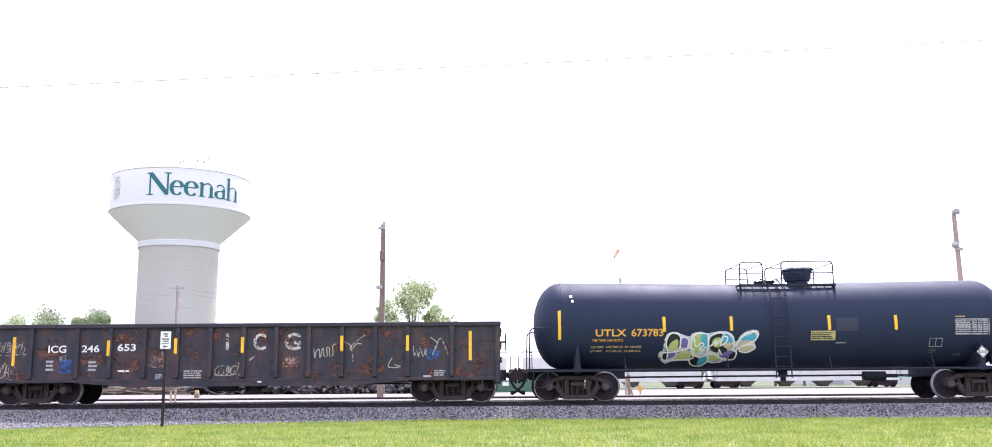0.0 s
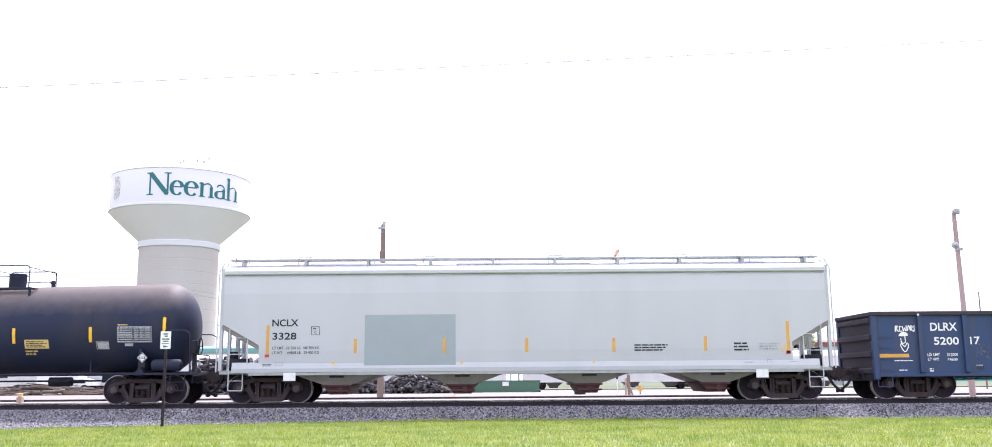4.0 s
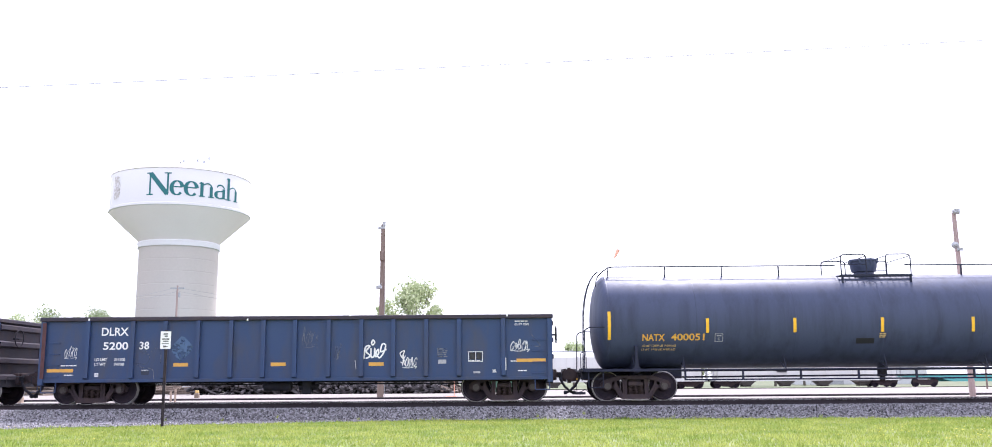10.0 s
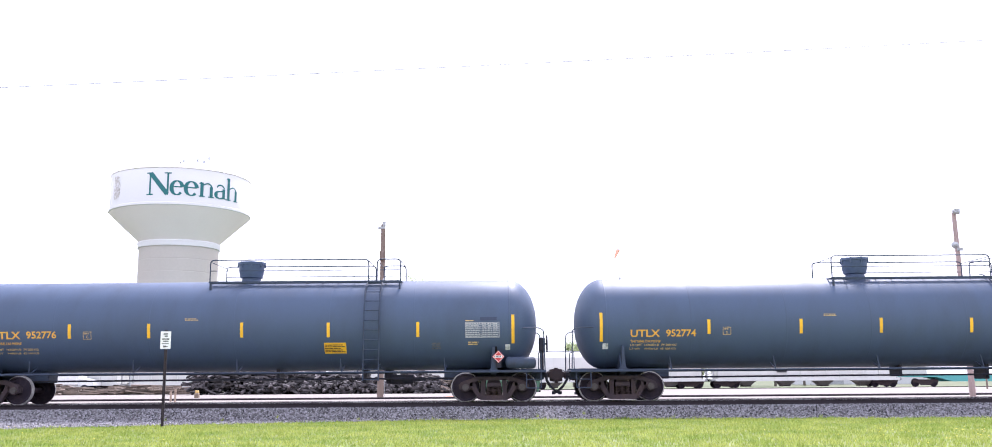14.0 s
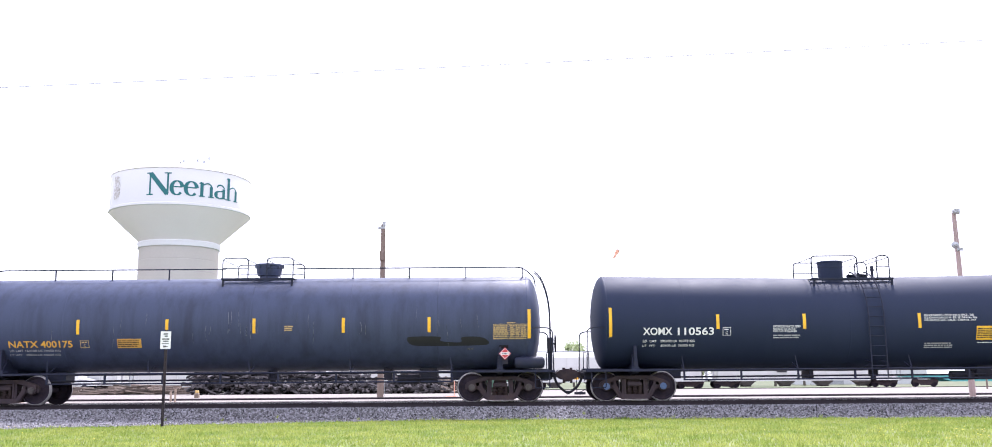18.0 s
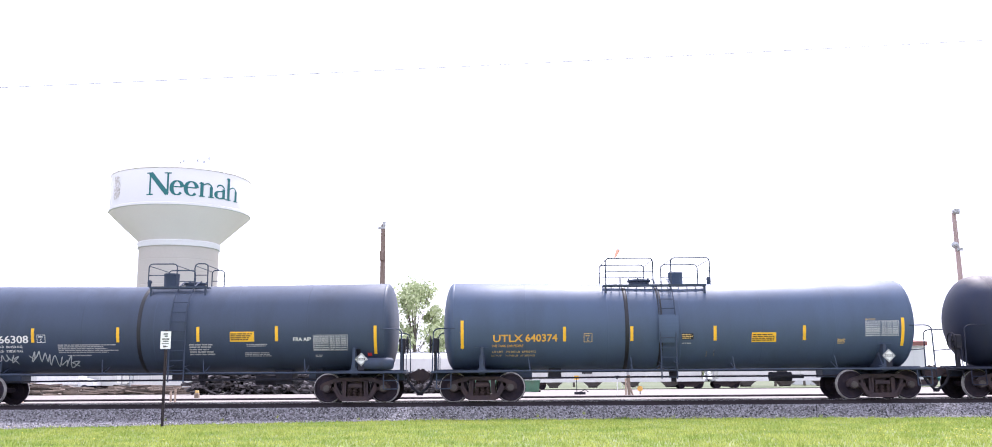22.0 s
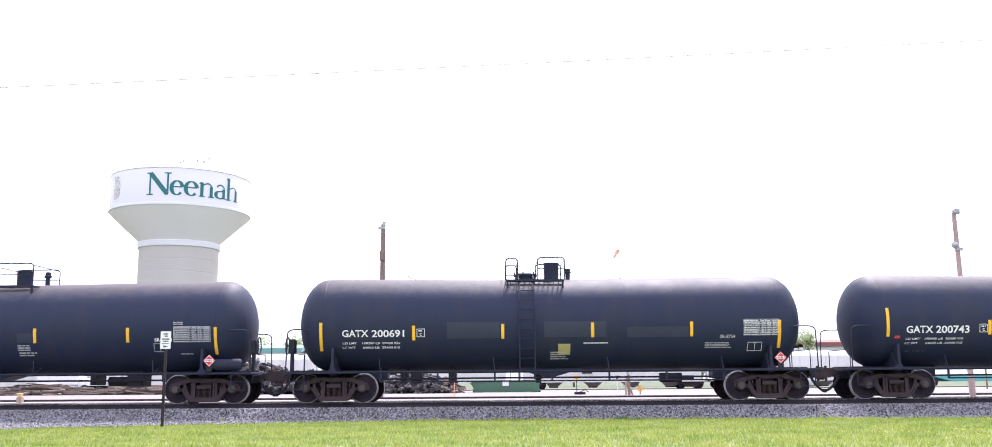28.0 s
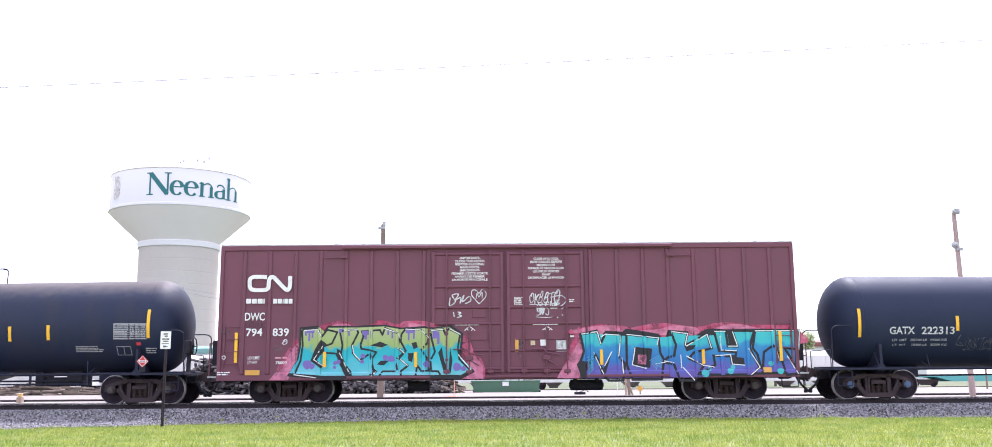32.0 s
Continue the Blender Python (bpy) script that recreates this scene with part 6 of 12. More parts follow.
s.patch([(7.14, 1.72), (6.94, 1.62), (6.56, 1.57), (6.36, 1.65), (6.33, 1.79), (6.59, 1.87), (6.9, 1.86)], M_RUSTY, off=0.0035)
s.patch([(3.13, 1.18), (3.09, 1.05), (2.94, 1.04), (2.81, 1.12), (2.82, 1.25), (2.94, 1.37), (3.08, 1.28)], M_RUSTY, off=0.0035)
s.patch([(5.09, 1.76), (5.01, 1.6), (4.81, 1.61), (4.6, 1.69), (4.58, 1.85), (4.8, 1.93), (5.05, 1.87)], M_RUSTY, off=0.0035)
s.patch([(1.62, 2.08), (1.59, 1.9), (1.26, 1.9), (1.06, 2.01), (1.01, 2.16), (1.22, 2.29), (1.54, 2.26)], M_RUSTY, off=0.0035)
s.patch([(6.23, 0.96), (6.13, 0.84), (5.91, 0.8), (5.73, 0.9), (5.81, 1.02), (5.93, 1.11), (6.11, 1.06)], M_RUSTY, off=0.0035)
s.patch([(4.41, 1.02), (4.39, 0.86), (4.0, 0.83), (3.78, 0.93), (3.62, 1.11), (3.98, 1.25), (4.29, 1.21)], M_RUSTY, off=0.0035)
car, s = tank_car(8.82, 'black tank car with yellow lettering and a colourful painted bubble scrawl', 15.23, 12.6, 1.405, M_BLACK, sag=0.1, ladder=0.085, platform=(-1.046, 2.06), hoops=[(-1.004, -0.269, 0.72), (0.34, 1.997, 0.74)], domes=[(1.131, 0.46, 0.5, 'bowl'), (0.025, 0.3, 0.12, 'lid')])
s.strip(-6.851, 1.902, 2.805)
s.strip(-3.568, 2.127, 2.593)
s.strip(-1.460, 2.146, 2.591)
s.stencil('UTLX', -5.72, -4.76, 1.992, 2.215, M_GOLD)
s.stencil('673783', -4.6, -3.6, 1.984, 2.227, M_GOLD)
s.stencil('THE TANK CAR PEOPLE', -5.831, -4.854, 1.837, 1.918, M_GOLD, bold=0.012)
s.stencil('LD LMT  185 900 LB  84 100 KG', -5.85, -4.291, 1.634, 1.714, M_DULLGOLD, bold=0.012)
s.stencil('LT WT    73 100 LB  33 200 KG', -5.874, -4.311, 1.513, 1.587, M_DULLGOLD, bold=0.012)
s.patch([(-3.73, 1.38), (-3.69, 1.51), (-3.59, 1.58), (-3.57, 1.87), (-3.44, 2.08), (-3.21, 2.12), (-3.0, 2.04), (-2.77, 1.99), (-2.67, 2.08), (-2.43, 2.12), (-2.21, 2.07), (-1.93, 2.12), (-1.6, 2.12), (-1.41, 1.99), (-1.33, 1.81), (-1.16, 2.01), (-0.92, 2.15), (-0.67, 2.15), (-0.6, 2.02), (-0.72, 1.81), (-0.74, 1.58), (-0.99, 1.48), (-1.26, 1.54), (-1.27, 1.35), (-1.49, 1.23), (-1.8, 1.2), (-2.13, 1.18), (-2.3, 1.06), (-2.57, 1.08), (-2.77, 1.23), (-3.21, 1.23), (-3.47, 1.16), (-3.61, 1.23)], M_PALE, off=0.0080)
s.patch([(-3.46, 1.62), (-3.49, 1.84), (-3.37, 2.04), (-3.17, 2.04), (-3.07, 1.91), (-3.11, 1.64), (-3.34, 1.58)], M_INK, off=0.0094)
s.patch([(-3.42, 1.58), (-3.39, 1.75), (-3.21, 1.89), (-3.13, 1.84), (-3.14, 1.64), (-3.27, 1.53)], M_LIME, off=0.0108)
s.patch([(-3.06, 1.66), (-3.04, 1.87), (-2.94, 1.94), (-2.83, 1.86), (-2.83, 1.66)], M_VIOLET, off=0.0122)
s.patch([(-3.59, 1.36), (-3.57, 1.48), (-3.44, 1.51), (-3.43, 1.31), (-3.53, 1.29)], M_INK, off=0.0136)
s.patch([(-3.41, 1.33), (-3.39, 1.51), (-3.24, 1.54), (-3.19, 1.44), (-3.26, 1.35)], M_VIOLET, off=0.0150)
s.patch([(-3.21, 1.53), (-3.07, 1.6), (-2.87, 1.61), (-2.86, 1.49), (-3.07, 1.46)], M_BEIGE, off=0.0164)
s.patch([(-3.22, 1.31), (-3.07, 1.44), (-2.7, 1.49), (-2.67, 1.38), (-2.94, 1.29)], M_LIME, off=0.0178)
s.patch([(-2.67, 1.54), (-2.7, 1.81), (-2.62, 1.99), (-2.41, 2.04), (-2.4, 1.68), (-2.5, 1.48)], M_LIME, off=0.0192)
s.patch([(-2.41, 2.04), (-2.25, 2.01), (-2.21, 1.77), (-2.25, 1.58), (-2.4, 1.66)], M_SKYBLUE, off=0.0206)
s.patch([(-2.72, 1.31), (-2.64, 1.4), (-2.43, 1.35), (-2.45, 1.11), (-2.64, 1.15)], M_INK, off=0.0220)
s.patch([(-2.43, 1.35), (-2.25, 1.41), (-2.17, 1.29), (-2.28, 1.13), (-2.45, 1.11)], M_SKYBLUE, off=0.0234)
s.patch([(-2.15, 1.68), (-2.15, 1.91), (-2.0, 2.02), (-1.76, 2.04), (-1.73, 1.54), (-2.0, 1.51)], M_INK, off=0.0248)
s.patch([(-2.08, 1.74), (-2.0, 1.91), (-1.81, 1.93), (-1.74, 1.74), (-1.9, 1.64)], M_LIME, off=0.0262)
s.patch([(-1.8, 1.95), (-1.63, 2.03), (-1.45, 1.91), (-1.45, 1.77), (-1.7, 1.79)], M_SKYBLUE, off=0.0276)
s.patch([(-1.68, 1.77), (-1.43, 1.76), (-1.41, 1.61), (-1.6, 1.58)], M_BEIGE, off=0.0290)
s.patch([(-1.9, 1.62), (-1.73, 1.66), (-1.58, 1.58), (-1.66, 1.42), (-1.86, 1.48)], M_INK, off=0.0304)
s.patch([(-1.81, 1.4), (-1.56, 1.54), (-1.38, 1.54), (-1.41, 1.41), (-1.66, 1.33)], M_VIOLET, off=0.0318)
s.patch([(-2.17, 1.41), (-1.96, 1.41), (-1.74, 1.31), (-1.93, 1.27), (-2.17, 1.29)], M_LIME, off=0.0332)
s.patch([(-1.51, 1.31), (-1.47, 1.44), (-1.34, 1.51), (-1.31, 1.41), (-1.39, 1.31)], M_INK, off=0.0346)
s.patch([(-1.16, 1.84), (-1.02, 1.99), (-0.72, 2.03), (-0.7, 1.93), (-0.86, 1.83)], M_SKYBLUE, off=0.0360)
s.patch([(-1.29, 1.66), (-1.16, 1.82), (-0.86, 1.85), (-0.96, 1.75), (-1.13, 1.71)], M_BEIGE, off=0.0374)
s.patch([(-1.21, 1.58), (-1.06, 1.68), (-0.79, 1.69), (-0.76, 1.6), (-0.99, 1.52)], M_BEIGE, off=0.0388)
s.scrawl([(-3.46, 1.18), (-3.45, 1.54), (-3.51, 1.81), (-3.39, 2.06), (-3.17, 2.08), (-3.06, 1.94), (-3.07, 1.61)], 0.04, M_WHITE, off=0.036)
s.scrawl([(-3.06, 1.64), (-3.06, 1.89), (-2.94, 1.97), (-2.8, 1.87), (-2.82, 1.66), (-2.64, 1.6), (-2.62, 1.44), (-2.7, 1.31), (-3.21, 1.28), (-3.57, 1.28), (-3.61, 1.48), (-3.47, 1.51), (-3.21, 1.53), (-2.84, 1.62)], 0.04, M_WHITE, off=0.036)
s.scrawl([(-2.7, 1.54), (-2.72, 1.81), (-2.62, 2.04), (-2.37, 2.07), (-2.21, 2.01), (-2.19, 1.68), (-2.25, 1.44), (-2.43, 1.36), (-2.64, 1.44), (-2.7, 1.54)], 0.04, M_WHITE, off=0.036)
s.scrawl([(-2.64, 1.94), (-2.57, 1.68), (-2.4, 1.79), (-2.33, 1.71), (-2.47, 1.61), (-2.37, 1.58), (-2.25, 1.68)], 0.04, M_WHITE, off=0.036)
s.scrawl([(-2.75, 1.31), (-2.67, 1.15), (-2.4, 1.09), (-2.21, 1.18), (-2.16, 1.35), (-2.25, 1.44)], 0.04, M_WHITE, off=0.036)
s.scrawl([(-2.17, 1.64), (-2.17, 1.91), (-2.0, 2.06), (-1.66, 2.08), (-1.43, 1.97), (-1.38, 1.68), (-1.41, 1.54)], 0.04, M_WHITE, off=0.036)
s.scrawl([(-2.13, 1.68), (-1.93, 1.84), (-1.96, 1.71), (-1.8, 1.87), (-1.8, 1.71), (-1.63, 1.81), (-1.6, 1.95), (-1.73, 1.97), (-1.78, 1.84)], 0.04, M_WHITE, off=0.036)
s.scrawl([(-2.17, 1.44), (-2.0, 1.46), (-1.8, 1.35), (-1.53, 1.28), (-1.33, 1.31), (-1.29, 1.51), (-1.43, 1.56)], 0.04, M_WHITE, off=0.036)
s.scrawl([(-1.83, 1.61), (-1.85, 1.44), (-1.81, 1.54), (-1.74, 1.42)], 0.04, M_WHITE, off=0.036)
s.scrawl([(-1.33, 1.68), (-1.23, 1.87), (-0.99, 2.06), (-0.67, 2.1), (-0.66, 1.95), (-0.8, 1.81), (-1.13, 1.69)], 0.04, M_WHITE, off=0.036)
s.scrawl([(-1.25, 1.58), (-1.06, 1.7), (-0.76, 1.72), (-0.74, 1.6), (-0.99, 1.49), (-1.22, 1.54)], 0.04, M_WHITE, off=0.036)
s.scrawl([(-2.16, 1.25), (-2.0, 1.2), (-1.7, 1.23)], 0.04, M_WHITE, off=0.036)
s.plate(-6.509, -6.412, 3.233, 3.308, M_WHITE, 'decal')
s.plate(-6.458, -6.375, 3.072, 3.159, M_WHITE, 'decal')
s.strip(1.612, 2.150, 2.599)
s.strip(3.703, 2.142, 2.598)
s.strip(6.912, 1.946, 2.838)
s.plate(1.029, 1.795, 1.833, 2.123, M_OLIVE, 'warning_plate')
s.bars(1.05, 1.781, 1.862, 2.088, 4, M_DARKTXT, off=0.012)
s.plate(1.831, 2.528, 2.111, 2.524, M_FADEBLACK, 'repaint_patch', 0.001)
s.bars(1.823, 2.147, 1.726, 1.774, 1, M_DIM)
s.table(5.567, 6.629, 1.979, 2.467, M_DIM)
s.bars(5.569, 5.886, 2.519, 2.568, 1, M_DULLGOLD)
s.ruled(4.767, 5.175, 1.609, 1.877, M_DIM, cells=(2, 1))
s.bars(4.775, 5.08, 1.41, 1.561, 3, M_FADED)
s.bars(5.596, 5.894, 1.336, 1.419, 2, M_FADED)
s.diamond(6.319, 1.435, 0.184, M_WHITE, M_DARKTXT)
s.bars(6.712, 7.242, 0.969, 1.026, 1, M_DULLGOLD)
car, s = tank_car(24.625, 'black tank car browned by soot, with yellow lettering', 13.38, 10.66, 1.431, M_SOOT, sag=0.08, ladder=-0.664, platform=(-1.118, 1.544), hoops=[(-1.1, -0.5, 0.66), (-0.1, 1.45, 0.72)], domes=[(0.622, 0.27, 0.46, 'drum'), (-0.678, 0.36, 0.2, 'lid'), (1.795, 0.08, 0.22, 'valve')], coil_rail=[(-0.91, 0.5, 0.3)])
s.strip(-6.148, 1.758, 2.653)
s.strip(-4.231, 1.955, 2.408)
s.strip(-1.648, 1.914, 2.368)
s.stencil('UTLX', -5.279, -4.303, 2.015, 2.27, M_GOLD)
s.stencil('660875', -4.145, -3.14, 2.007, 2.261, M_GOLD)
s.stencil('THE TANK CAR PEOPLE', -5.255, -4.271, 1.874, 1.959, M_GOLD, bold=0.012)
s.stencil('LD LMT  195900 LB  88 850 KG', -5.269, -3.888, 1.69, 1.768, M_DULLGOLD, bold=0.012)
s.stencil('LT WT    67100 LB  30 450 KG', -5.26, -3.876, 1.55, 1.634, M_DULLGOLD, bold=0.012)
s.bars(-2.709, -2.264, 1.998, 2.09, 2, M_DULLGOLD)
s.bars(-2.326, -1.994, 1.49, 1.757, 4, M_FADED)
s.plate(-1.176, -1.147, 1.518, 1.742, M_DIM, 'decal')
s.plate(-0.919, -0.898, 1.565, 1.726, M_DIM, 'decal')
s.strip(1.332, 1.911, 2.380)
s.strip(3.731, 1.933, 2.402)
s.strip(6.041, 1.800, 2.684)
s.plate(1.658, 2.412, 1.751, 2.022, M_PALEYELLOW, 'warning_plate')
s.bars(1.717, 2.372, 1.778, 1.99, 4, M_DARKTXT, off=0.012)
s.bars(1.657, 2.055, 1.539, 1.713, 2, M_DULLGOLD)
s.ruled(3.901, 4.298, 1.717, 1.969, M_DIM, cells=(2, 2))
s.plate(3.941, 4.278, 1.736, 1.93, M_DIM, 'decal')
s.table(4.574, 5.644, 1.923, 2.412, M_DIM)
s.bars(4.579, 4.936, 2.434, 2.494, 1, M_DULLGOLD)
s.diamond(5.416, 1.438, 0.160, M_WHITE, M_DARKTXT)
s.plate(4.794, 5.053, 1.808, 1.886, M_DIM, 'decal')
car, s = covered_hopper(41.98, "pale grey covered hopper with amber tape and a repainted panel", M_HOPPER, 19.0, 16.17)
s.stencil('NCLX', -7.898, -7.081, 2.369, 2.591, M_DARKTXT)
s.stencil('3328', -7.881, -7.132, 1.956, 2.177, M_DARKTXT)
s.stencil('LD LMT  221200 LB  100 300 KG', -7.877, -6.413, 1.659, 1.747, M_DARKTXT, bold=0.012)
s.stencil('LT WT     64800 LB   29 400 KG', -7.882, -6.418, 1.512, 1.6, M_DARKTXT, bold=0.012)
s.ruled(-6.674, -6.407, 2.096, 2.362, M_DARKTXT, cells=(1, 1))
s.stencil('C', -6.577, -6.507, 2.136, 2.229, M_DARKTXT)
s.bars(-6.618, -6.458, 2.261, 2.322, 1, M_DARKTXT)
s.strip(-8.025, 1.519, 2.410, material=M_AMBER)
s.strip(-5.293, 1.528, 1.969, material=M_AMBER)
s.plate(-8.106, -7.974, 1.416, 1.504, M_RED, 'decal')
s.ruled(-7.775, -7.539, 1.151, 1.267, M_DIM, cells=(1, 1))
s.bars(-8.174, -7.864, 1.124, 1.212, 2, M_DARKTXT)
s.plate(-6.018, -5.944, 1.182, 1.262, M_YELLOW, 'decal')
s.strip(-2.521, 1.516, 1.974, material=M_AMBER)
s.strip(0.037, 1.518, 1.963, material=M_AMBER)
s.strip(2.749, 1.506, 1.943, material=M_AMBER)
s.plate(-2.022, -1.959, 1.175, 1.245, M_YELLOW, 'decal')
s.plate(2.079, 2.135, 1.166, 1.236, M_YELLOW, 'decal')
s.plate(-5.009, -2.172, 1.146, 2.712, M_PATCHGREY, 'repainted_panel', 0.003)
s.strip(5.601, 1.527, 1.977, material=M_AMBER)
s.strip(8.175, 1.431, 2.429, material=M_AMBER)
s.bars(3.387, 4.469, 1.519, 1.753, 3, M_DARKTXT)
s.bars(6.479, 6.970, 1.5, 1.792, 3, M_DARKTXT)
s.bars(7.266, 7.954, 1.532, 1.766, 3, M_DIM)
s.plate(8.095, 8.233, 1.411, 1.509, M_RED, 'decal')
s.ruled(7.955, 8.143, 1.499, 1.686, M_YELLOW, cells=(2, 2))
s.plate(6.786, 7.049, 1.12, 1.18, M_DIM, 'decal')
s.ruled(7.483, 7.618, 1.123, 1.242, M_DIM, cells=(1, 1))
s.bars(8.206, 8.477, 1.102, 1.192, 2, M_DIM)
BLUE_RIBS = [-6.49, -5.09, -4.08, -3.06, -2.03, -1.02, -0.04, 1.01, 2.03, 3.03, 4.05, 5.07, 6.45]
car, s = gondola(60.76, 'dark blue ribbed open gondola with white lettering and a grey blotch', M_BLUE, BLUE_RIBS, 0.68, 2.7, 15.95, 12.95)
s.stencil('DLRX', -6.134, -5.297, 2.09, 2.34, M_WHITE)
s.stencil('5200', -6.054, -5.272, 1.653, 1.894, M_WHITE)
s.stencil('17', -4.924, -4.621, 1.659, 1.9, M_WHITE)
s.stencil('LD LMT', -6.284, -5.897, 1.311, 1.402, M_WHITE, bold=0.014)
s.stencil('212000', -5.68, -5.339, 1.307, 1.398, M_WHITE, bold=0.014)
s.stencil('LT WT', -6.279, -5.938, 1.162, 1.253, M_WHITE, bold=0.014)
s.stencil('74600', -5.676, -5.361, 1.158, 1.249, M_WHITE, bold=0.014)
s.bars(-7.326, -6.671, 1.149, 1.201, 1, M_WHITE)
s.bars(-7.197, -6.909, 0.858, 0.91, 1, M_WHITE)
s.bars(-6.255, -6.098, 0.82, 0.949, 2, M_WHITE)
s.plate(-6.55, -6.51, 0.887, 1.262, M_WHITE, 'small_print', 0.095)
s.ruled(-4.798, -4.569, 0.887, 0.996, M_DARKTXT, cells=(1, 3))
s.bars(-4.8, -4.564, 1.003, 1.035, 1, M_WHITE)
s.plate(-6.548, -6.502, 2.556, 2.622, M_WHITE, 'tie_down', 0.1)
s.plate(-1.602, -1.556, 2.52, 2.585, M_WHITE, 'tie_down', 0.1)
s.plate(1.588, 1.634, 2.615, 2.707, M_WHITE, 'tie_down', 0.1)
s.plate(6.495, 6.541, 2.579, 2.671, M_WHITE, 'tie_down', 0.1)
s.bars(6.758, 7.186, 2.405, 2.457, 1, M_WHITE)
s.stencil('CU FT 3242', 6.754, 7.195, 2.299, 2.365, M_WHITE, bold=0.014)
s.ruled(5.33, 5.782, 1.188, 1.499, M_WHITE, cells=(2, 1))
s.plate(5.37, 5.547, 1.253, 1.468, M_DARKTXT, 'decal')
s.plate(5.586, 5.743, 1.252, 1.466, M_DARKTXT, 'decal')
s.bars(5.352, 5.758, 1.194, 1.24, 1, M_WHITE)
s.bars(6.655, 7.297, 1.171, 1.223, 1, M_WHITE)
s.bars(6.879, 7.166, 0.873, 0.931, 1, M_WHITE)
s.bars(6.093, 6.237, 0.84, 0.95, 2, M_WHITE)
s.plate(5.504, 5.713, 0.831, 0.89, M_DIM, 'decal')
s.plate(6.481, 6.514, 0.922, 1.298, M_WHITE, 'small_print', 0.095)
s.bars(4.397, 4.752, 1.377, 1.676, 5, M_FADED2)
s.plate(4.455, 4.704, 1.188, 1.312, M_DIM, 'decal')
s.plate(0.287, 0.746, 1.237, 1.348, M_AMBER, 'reflective_strip')
s.plate(3.349, 3.807, 1.241, 1.358, M_AMBER, 'reflective_strip')
s.plate(6.846, 7.751, 1.305, 1.435, M_AMBER, 'reflective_strip')
s.plate(2.704, 2.743, 1.468, 1.637, M_WHITE, 'graffiti')
s.plate(-7.778, -6.86, 1.275, 1.385, M_AMBER, 'reflective_strip')
s.plate(-2.762, -2.309, 1.253, 1.37, M_AMBER, 'reflective_strip')
s.patch([(-3.92, 1.78), (-3.82, 1.98), (-3.59, 2.06), (-3.36, 2.04), (-3.2, 1.84), (-3.19, 1.58), (-3.35, 1.34), (-3.55, 1.29), (-3.75, 1.39), (-3.88, 1.55)], M_FADED2, off=0.003)
s.scrawl([(-7.23, 2.07), (-7.22, 2.23), (-7.16, 2.23), (-7.2, 2.15), (-7.12, 2.07)], 0.035, M_WHITE)
s.scrawl([(-7.02, 2.23), (-7.1, 2.22), (-7.08, 2.08), (-7.01, 2.1)], 0.03, M_WHITE)
s.scrawl([(-7.0, 2.24), (-6.98, 2.09), (-6.94, 2.18), (-6.9, 2.09), (-6.88, 2.26)], 0.03, M_WHITE)
s.scrawl([(-6.85, 2.09), (-6.81, 2.26), (-6.76, 2.1)], 0.03, M_WHITE)
s.scrawl([(-6.74, 2.1), (-6.75, 2.24), (-6.69, 2.22), (-6.73, 2.16), (-6.65, 2.08), (-6.64, 2.26)], 0.03, M_WHITE)
s.patch([(-7.14, 1.94), (-7.05, 2.05), (-6.9, 2.05), (-6.85, 1.95), (-6.95, 1.93)], M_WHITE, off=0.006)
s.scrawl([(-6.95, 1.93), (-6.95, 1.74), (-7.06, 1.73), (-7.08, 1.87)], 0.03, M_WHITE)
s.scrawl([(-6.97, 1.59), (-7.07, 1.7), (-7.09, 1.61), (-6.97, 1.45), (-6.86, 1.61), (-6.89, 1.72), (-6.96, 1.6)], 0.03, M_WHITE)
s.tag(-4.765, -4.371, 1.248, 1.69, 0.012, M_FADED2, 12, 7)
car, s = gondola(78.0, 'dark blue ribbed open gondola covered in white and beige scrawls', M_BLUE, BLUE_RIBS, 0.68, 2.7, 15.95, 12.95)
s.stencil('DLRX', -6.134, -5.297, 2.112, 2.361, M_PALE)
s.stencil('5200', -6.047, -5.264, 1.674, 1.915, M_WHITE)
s.stencil('27', -4.916, -4.614, 1.681, 1.922, M_WHITE)
s.stencil('LD LMT', -6.27, -5.883, 1.332, 1.423, M_WHITE, bold=0.014)
s.stencil('188200', -5.666, -5.325, 1.328, 1.419, M_WHITE, bold=0.014)
s.stencil('LT WT', -6.263, -5.922, 1.183, 1.274, M_WHITE, bold=0.014)
s.stencil('74800', -5.659, -5.345, 1.179, 1.27, M_WHITE, bold=0.014)
s.bars(-7.309, -6.654, 1.17, 1.222, 1, M_WHITE)
s.bars(-7.176, -6.888, 0.88, 0.931, 1, M_WHITE)
s.bars(-6.234, -6.077, 0.841, 0.97, 2, M_WHITE)
s.plate(-6.531, -6.492, 0.908, 1.284, M_WHITE, 'small_print', 0.095)
s.ruled(-4.777, -4.548, 0.908, 1.018, M_DARKTXT, cells=(1, 3))
s.bars(-4.78, -4.545, 1.024, 1.057, 1, M_WHITE)
s.plate(-6.554, -6.508, 2.577, 2.643, M_WHITE, 'tie_down', 0.1)
s.plate(-1.607, -1.561, 2.541, 2.607, M_WHITE, 'tie_down', 0.1)
s.plate(1.581, 1.628, 2.637, 2.729, M_WHITE, 'tie_down', 0.1)
s.plate(6.489, 6.535, 2.601, 2.693, M_WHITE, 'tie_down', 0.1)
s.bars(6.755, 7.184, 2.426, 2.479, 1, M_WHITE)
s.stencil('CU FT 3242', 6.753, 7.195, 2.321, 2.387, M_WHITE, bold=0.014)
s.ruled(5.345, 5.798, 1.209, 1.521, M_WHITE, cells=(2, 1))
